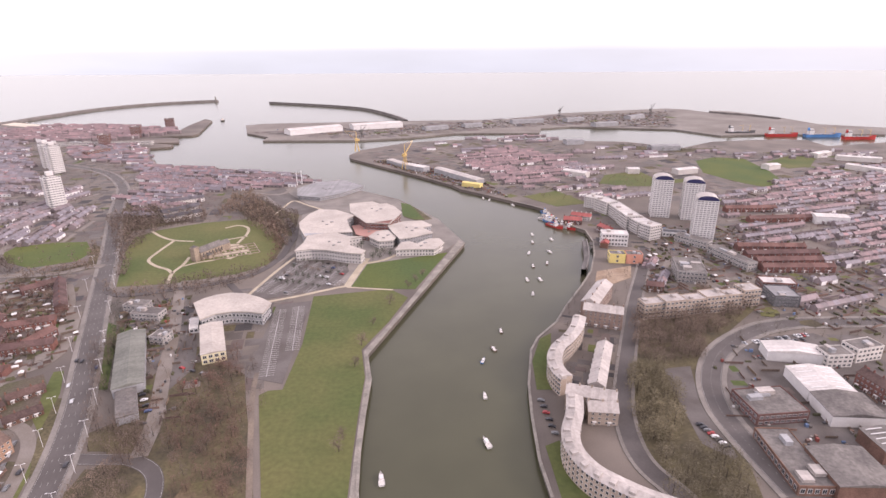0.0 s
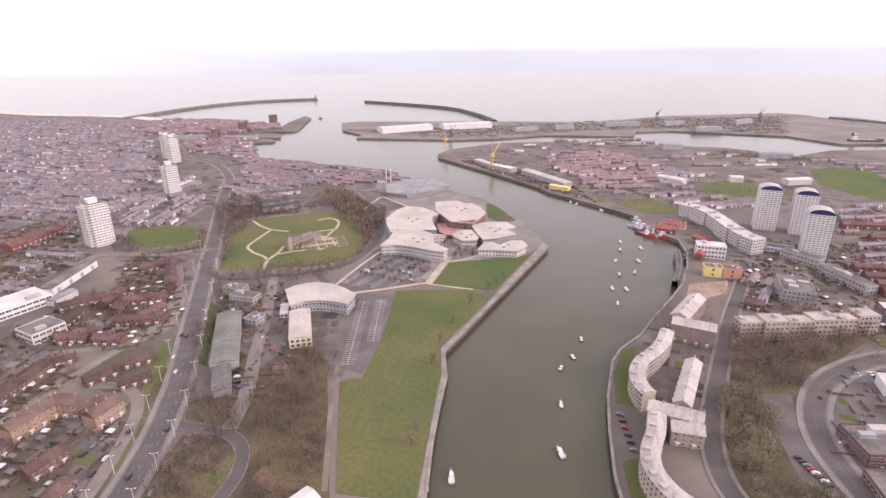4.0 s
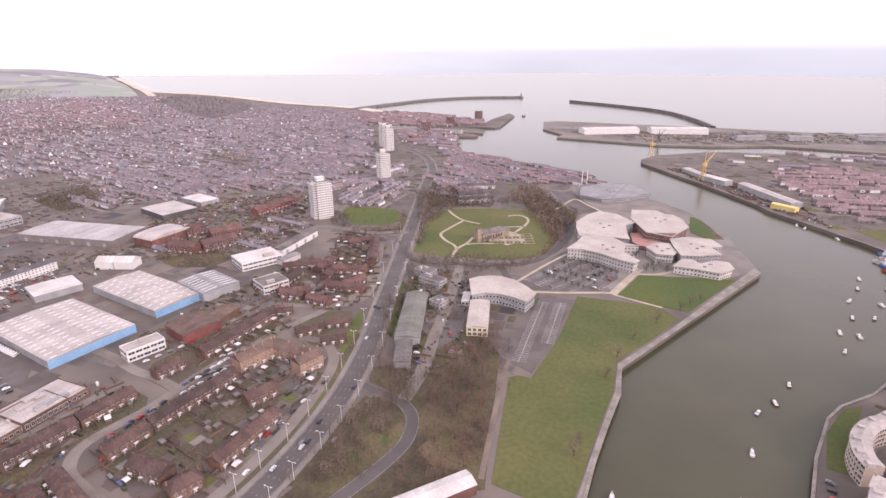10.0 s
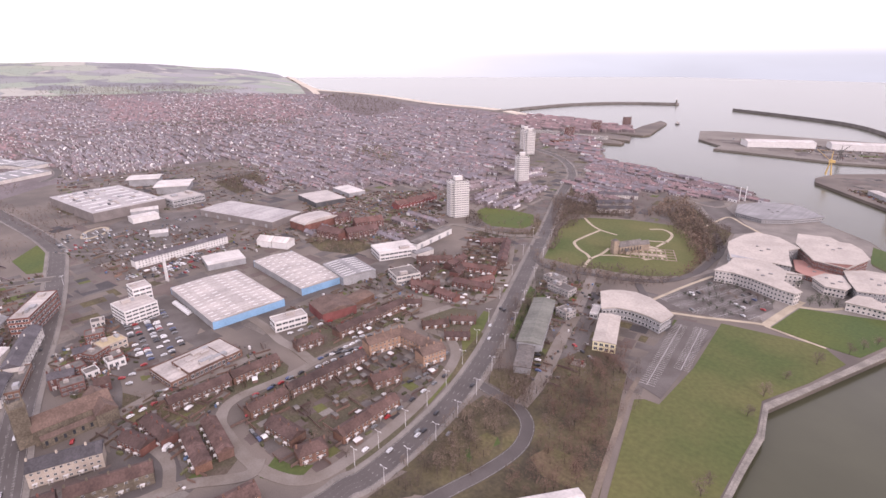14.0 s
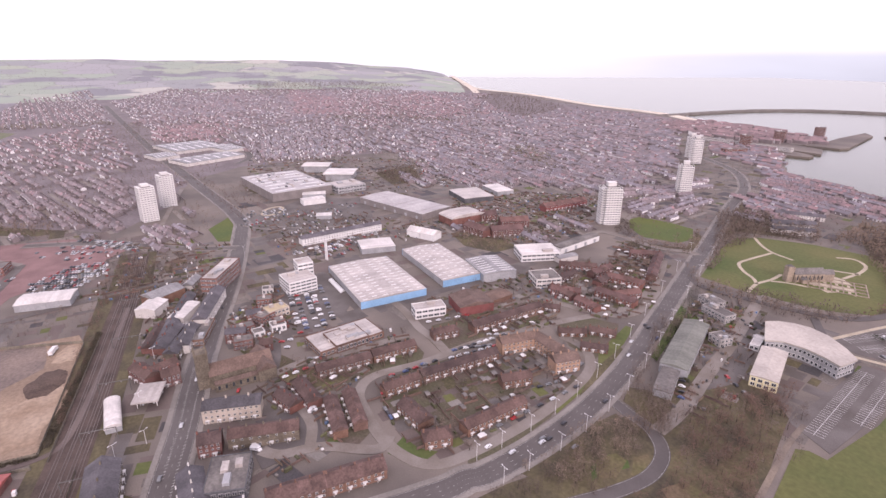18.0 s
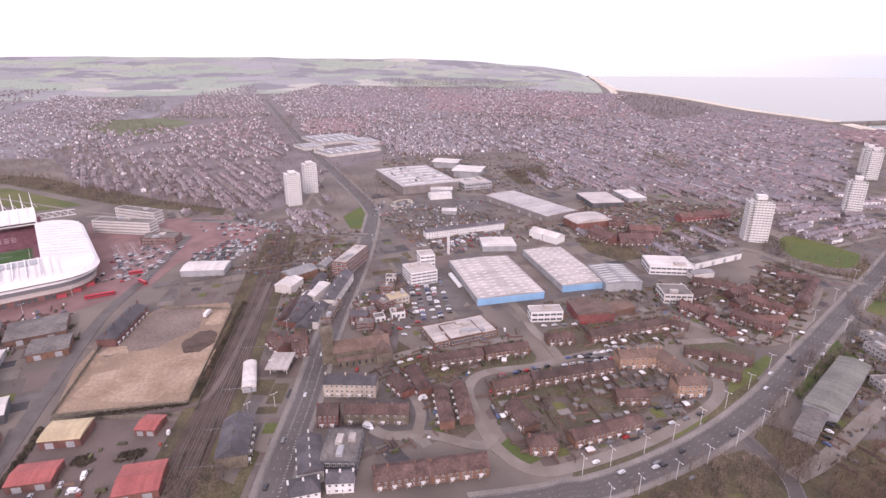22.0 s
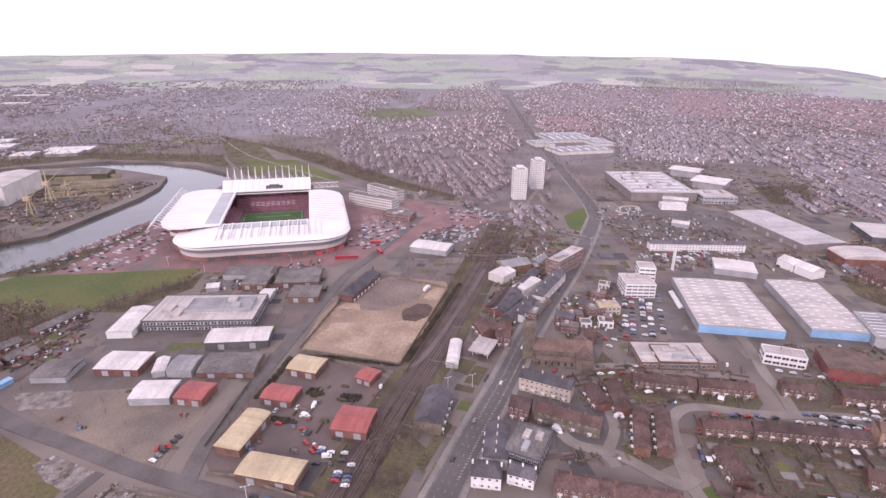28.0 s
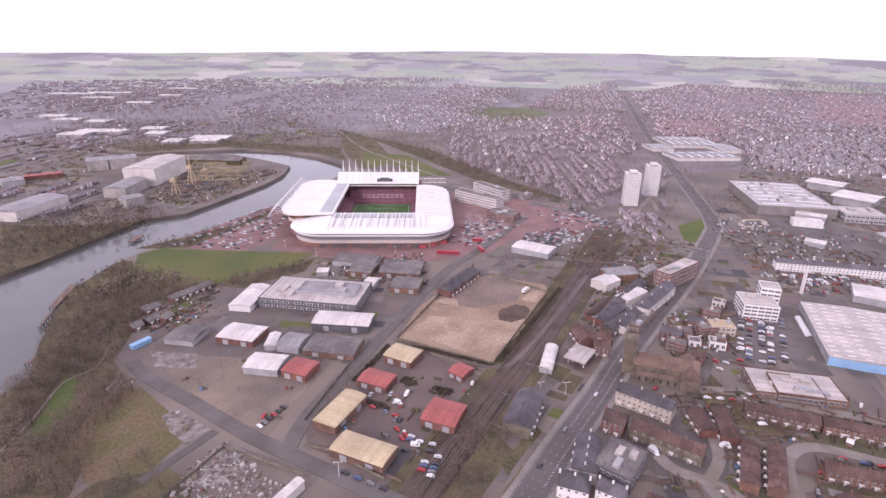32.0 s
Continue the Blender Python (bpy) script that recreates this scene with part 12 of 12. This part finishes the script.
# ---- vehicles and street furniture ----
car_rows([(-454.2, 93.6), (-439.5, 116.9), (-372.6, 110.2), (-355.7, 91.7), (-361.5, 77.1), (-410, 82.7)], -7.8, 8, 1, 0.5, 84)
car_rows([(-541.9, 150.3), (-558.6, 192.2), (-536, 186.2), (-513.9, 146.8)], 111.7, 8, 2, 0.6, 25)
car_mass([(-562, -113.1), (-608.5, -73.3), (-596.3, -49.4), (-569.7, -49.3), (-530.5, -76.2), (-533, -106.6)], 70.3, 8, 3, 0.8, "cars packed in the stadium car park")
car_mass([(-580.5, -181.7), (-621.8, -140.4), (-592.7, -123.3), (-505.2, -139), (-510.5, -171.7)], 47.4, 11, 13, 0.35, "cars on the stadium plaza")
car_mass([(-622.6, 105.6), (-645.9, 163.3), (-614.5, 197.2), (-580.4, 141.1)], 99.3, 9, 14, 0.16, "cars outside the superstore")
car_mass([(-689.2, 168.7), (-735.7, 227.3), (-690, 247.8), (-629.2, 190.8)], 92, 9, 15, 0.14, "cars in the superstore car park")
car_mass([(-712.3, 127.9), (-712.9, 166.5), (-654.6, 176.9), (-646.4, 136.8)], 82.7, 9, 16, 0.12, "cars in the retail car park")
car_mass([(-387.5, -453.1), (-549.7, -439.2), (-546.4, -406.7), (-457, -361.8), (-406, -371.9)], 174.9, 11, 4, 0.4, "cars in the riverside car park")
car_mass([(-689.9, -85.5), (-687.7, -63.5), (-640.1, -18.5), (-620.8, -26.7), (-645.6, -51.8)], 51.6, 8, 21, 0.7, "white and grey cars parked by the road")
car_mass([(-659.8, -131.2), (-679.3, -83.9), (-628, -36.8), (-612.8, -74)], 59, 12, 22, 0.28, "cars dotted over the pink plaza")
car_mass([(-538.5, 105.7), (-572.1, 225.8), (-527.3, 211.9), (-504, 153.2)], 102.7, 10, 23, 0.45, "cars beside the white terrace")
car_mass([(-718.1, 98.8), (-721, 146.2), (-662.1, 146.4), (-656.4, 86.4)], 98.5, 9, 24, 0.25, "cars by the retail row")
car_mass([(-978.5, 432.1), (-875.6, 518), (-708.9, 484.6), (-727.6, 398)], 15.1, 14, 25, 0.25, "cars in side streets")
car_mass([(-242.7, -137.5), (-246.3, -112.9), (-228.3, -101.4), (-215.1, -109)], 87.2, 14, 26, 0.2, "cars in the trade yard")
car_mass([(207.3, 338.8), (271.4, 350.5), (263.5, 338.3), (211.1, 323.3)], 12.9, 8, 27, 0.4, "cars outside the factory")
car_rows([(-163.5, 421.7), (-143.8, 498.6), (-93, 480), (-94.2, 436.3), (-127.3, 413.4)], 70.8, 10, 5, 0.2, 12)
car_rows([(-353.5, 59.9), (-358.3, 72.3), (-337.9, 65.3), (-334.6, 56.8)], 154.6, 9, 6, 0.4, 8)
car_rows([(-204.2, -100.5), (-215.9, -94.3), (-209.8, -74.4), (-188.8, -75.3)], -174.5, 7, 7, 0.45, 16)
car_rows([(-588.5, -191.4), (-580.2, -153.9), (-500.9, -149.9), (-506, -182.9)], 22.3, 12, 8, 0.3, 25)
bay_lines([(-134.6, 389.1), (-111.5, 397), (-102.6, 290.8), (-114.1, 293.4)], -79.5, 14)
bay_lines([(-163.5, 421.7), (-143.8, 498.6), (-93, 480), (-94.2, 436.3), (-127.3, 413.4)], 70.8, 14)
for x, y, a in ((-474.1, -175.1, 105), (-477.1, -164.7, 105), (-523, -153.5, 100), (-497.2, -142, 40)):
    bus(x, y, a)
bay_lines([(-512, -170), (-560, -178), (-618, -200), (-632, -152), (-565, -132), (-516, -148)], 22, 13)
car(-284.9, 166.8, 91.4)
car(-285.0, 172.1, 271.4)
car(-285.1, 177.4, 91.4)
car(-285.2, 182.7, 271.4)
car(-285.4, 187.9, 91.4)
car(-285.5, 193.2, 271.4)
car(-285.6, 198.5, 91.4)
car(-277.3, 115.8, 94.7)
car(-278.2, 127.5, 274.7)
car(-279.2, 139.3, 94.7)
car(-283.7, 175.2, 72.7)
car(-282.4, 179.4, 252.7)
car(-281.0, 183.8, 72.7)
car(-279.7, 188.1, 252.7)
car(-278.4, 192.3, 72.7)
car(-274.4, 202.7, 86.0)
car(-191.0, -175.8, 253.7)
car(-194.7, -175.4, 433.7)
car(-198.3, -175.0, 253.7)
car(-202.0, -174.6, 433.7)
car(-205.6, -174.2, 253.7)
car(-209.3, -173.8, 433.7)
car(-177.6, -115.0, 84.1)
car(-176.9, -107.8, 264.1)
car(-176.1, -100.5, 84.1)
car(-175.4, -93.3, 264.1)
car(-228.2, -126.3, 81.8)
car(-226.0, -111.0, 261.8)
car(56.8, 267.2, -14.8)
car(57.3, 261.4, 165.2)
car(57.8, 255.6, -14.8)
car(58.4, 249.7, 165.2)
car(58.9, 243.9, -14.8)
car(59.4, 238.1, 165.2)
car(-186.7, 279.8, 26.7)
car(-182.8, 274.5, 206.7)
car(-178.9, 269.2, 26.7)
car(-175.0, 264.0, 206.7)
car(-171.1, 258.7, 26.7)
car(-171.8, 303.5, -22.2)
car(-163.7, 300.1, 157.8)
car(-155.6, 296.9, -22.2)
car(140.5, 244.9, 4.0)
car(141.4, 242.4, 184.0)
car(142.3, 239.9, 4.0)
car(143.2, 237.3, 184.0)
car(144.0, 234.8, 4.0)
car(144.9, 232.2, 184.0)
car(145.8, 229.7, 4.0)
car(146.7, 227.2, 184.0)
car(-322.1, 75.4, 68.6)
car(-320.6, 79.1, 248.6)
car(-319.2, 82.8, 68.6)
car(-246.7, 98.1, -2.2)
car(-242.4, 98.0, 177.8)
car(-238.1, 97.8, -2.2)
car(-277.0, 160.0, 88.4)
car(-276.9, 165.8, 268.4)
car(-276.7, 171.6, 88.4)
car(-276.5, 177.4, 268.4)
car(-276.4, 183.2, 88.4)
car(-276.2, 189.0, 268.4)
car(-276.0, 194.8, 88.4)
car(-275.9, 200.6, 268.4)
car(-202.4, 148.1, 96.9)
car(-203.7, 158.6, 276.9)
car(-205.0, 169.1, 96.9)
car(-206.2, 179.7, 276.9)
car(-207.5, 190.2, 96.9)
car(-208.8, 200.7, 276.9)
car(-210.1, 211.2, 96.9)
car(-277.1, 125.4, 94.7)
car(-277.7, 132.9, 274.7)
car(-278.4, 140.5, 94.7)
car(-279.0, 148.0, 274.7)
car(-221.5, 215.4, 112.7)
car(-224.9, 223.6, 292.7)
car(-228.4, 231.8, 112.7)
car(-261.4, 103.6, 87.7)
car(-261.2, 108.1, 267.7)
car(-261.0, 112.7, 87.7)
car(-260.9, 117.2, 267.7)
car(-260.7, 121.7, 87.7)
car(-260.5, 126.3, 267.7)
car(-260.3, 130.8, 87.7)
car(-291.6, 200.4, 64.9)
car(-289.3, 205.2, 244.9)
car(-287.0, 210.1, 64.9)
car(-221.1, 191.3, 85.0)
car(-220.6, 197.8, 265.0)
car(-220.0, 204.2, 85.0)
car(-307.0, 26.4, 158.2)
car(-322.9, 32.7, 338.2)
car(-338.7, 39.0, 158.2)
car(-308.1, 55.2, 103.7)
car(-309.8, 62.2, 283.7)
car(-311.4, 69.2, 103.7)
car(-313.1, 76.2, 283.7)
car(-311.0, 108.6, 90.0)
car(-311.0, 115.4, 270.0)
car(-311.0, 122.2, 90.0)
car(-311.0, 129.0, 270.0)
car(-331.0, 170.5, 81.3)
car(-329.8, 178.4, 261.3)
car(-328.6, 186.2, 81.3)
car(-327.4, 194.1, 261.3)
car(-326.2, 202.0, 81.3)
car(-221.3, 268.4, 110.5, group="cars on the road")
car(-233.8, 284.5, 110.5, group="cars on the road")
car(-243.9, 339.3, 110.5, group="cars on the road")
car(-247.1, 313.2, 110.5, group="cars on the road")
car(-182.4, 162.3, 106.1, group="cars on the road")
car(-186.7, 180.9, 106.1, group="cars on the road")
car(-190.5, 216.1, 106.1, group="cars on the road")
car(-180.5, 165.4, 106.1, group="cars on the road")
car(-228.5, 305.0, 106.1, group="cars on the road")
car(-242.9, 312.3, 106.1, group="cars on the road")
car(-180.1, 160.2, 101.5, group="cars on the road")
car(-168.9, 172.9, 101.5, group="cars on the road")
car(-181.5, 141.8, 101.4, group="cars on the road")
car(-191.0, 133.2, 101.4, group="cars on the road")
car(-248.7, -19.7, 165.7, group="cars on the road")
car(-216.7, -27.5, 165.7, group="cars on the road")
car(-287.4, -7.1, 165.7, group="cars on the road")
car(-332.1, 5.1, 165.7, group="cars on the road")
car(-409.4, 26.1, 165.7, group="cars on the road")
car(-433.9, 34.6, 165.7, group="cars on the road")
car(-266.1, 59.9, 140, van=True)
car(-247.4, 26.5, 20, van=True)
car(-207.9, -90.9, 105, van=True)
car(-237.0, -114.1, 75, van=True)
car(-247.9, 25.0, 50, van=True)
car(-266.6, 61.5, 30, van=True)
car(-246.3, -112.9, 0, van=True)
for i in range(9):
    car(-445.2 + i * 3.57, 129.7 + i * 0.08, 122.7, van=True, group="delivery vans")
MAIN = smooth([(-175.4, 123.7), (-180.6, 162.8), (-192.5, 207.9), (-214.3, 261.8), (-249.5, 330.8), (-300.5, 430.9), (-350.9, 531)], 8)
for side in offsets(MAIN, 20.5):
    for i in range(0, len(side) - 1, 4):
        d = Vector(side[i + 1]) - Vector(side[i])
        lamp_post(*side[i], math.degrees(math.atan2(d.y, d.x)))
car(-215.9, -105.2, 60, colour=4)
car(-213.3, -98.8, 60, colour=4)
car(-210.2, -99.7, 60, colour=4)
car(-199.2, -179.1, 10, colour=4)
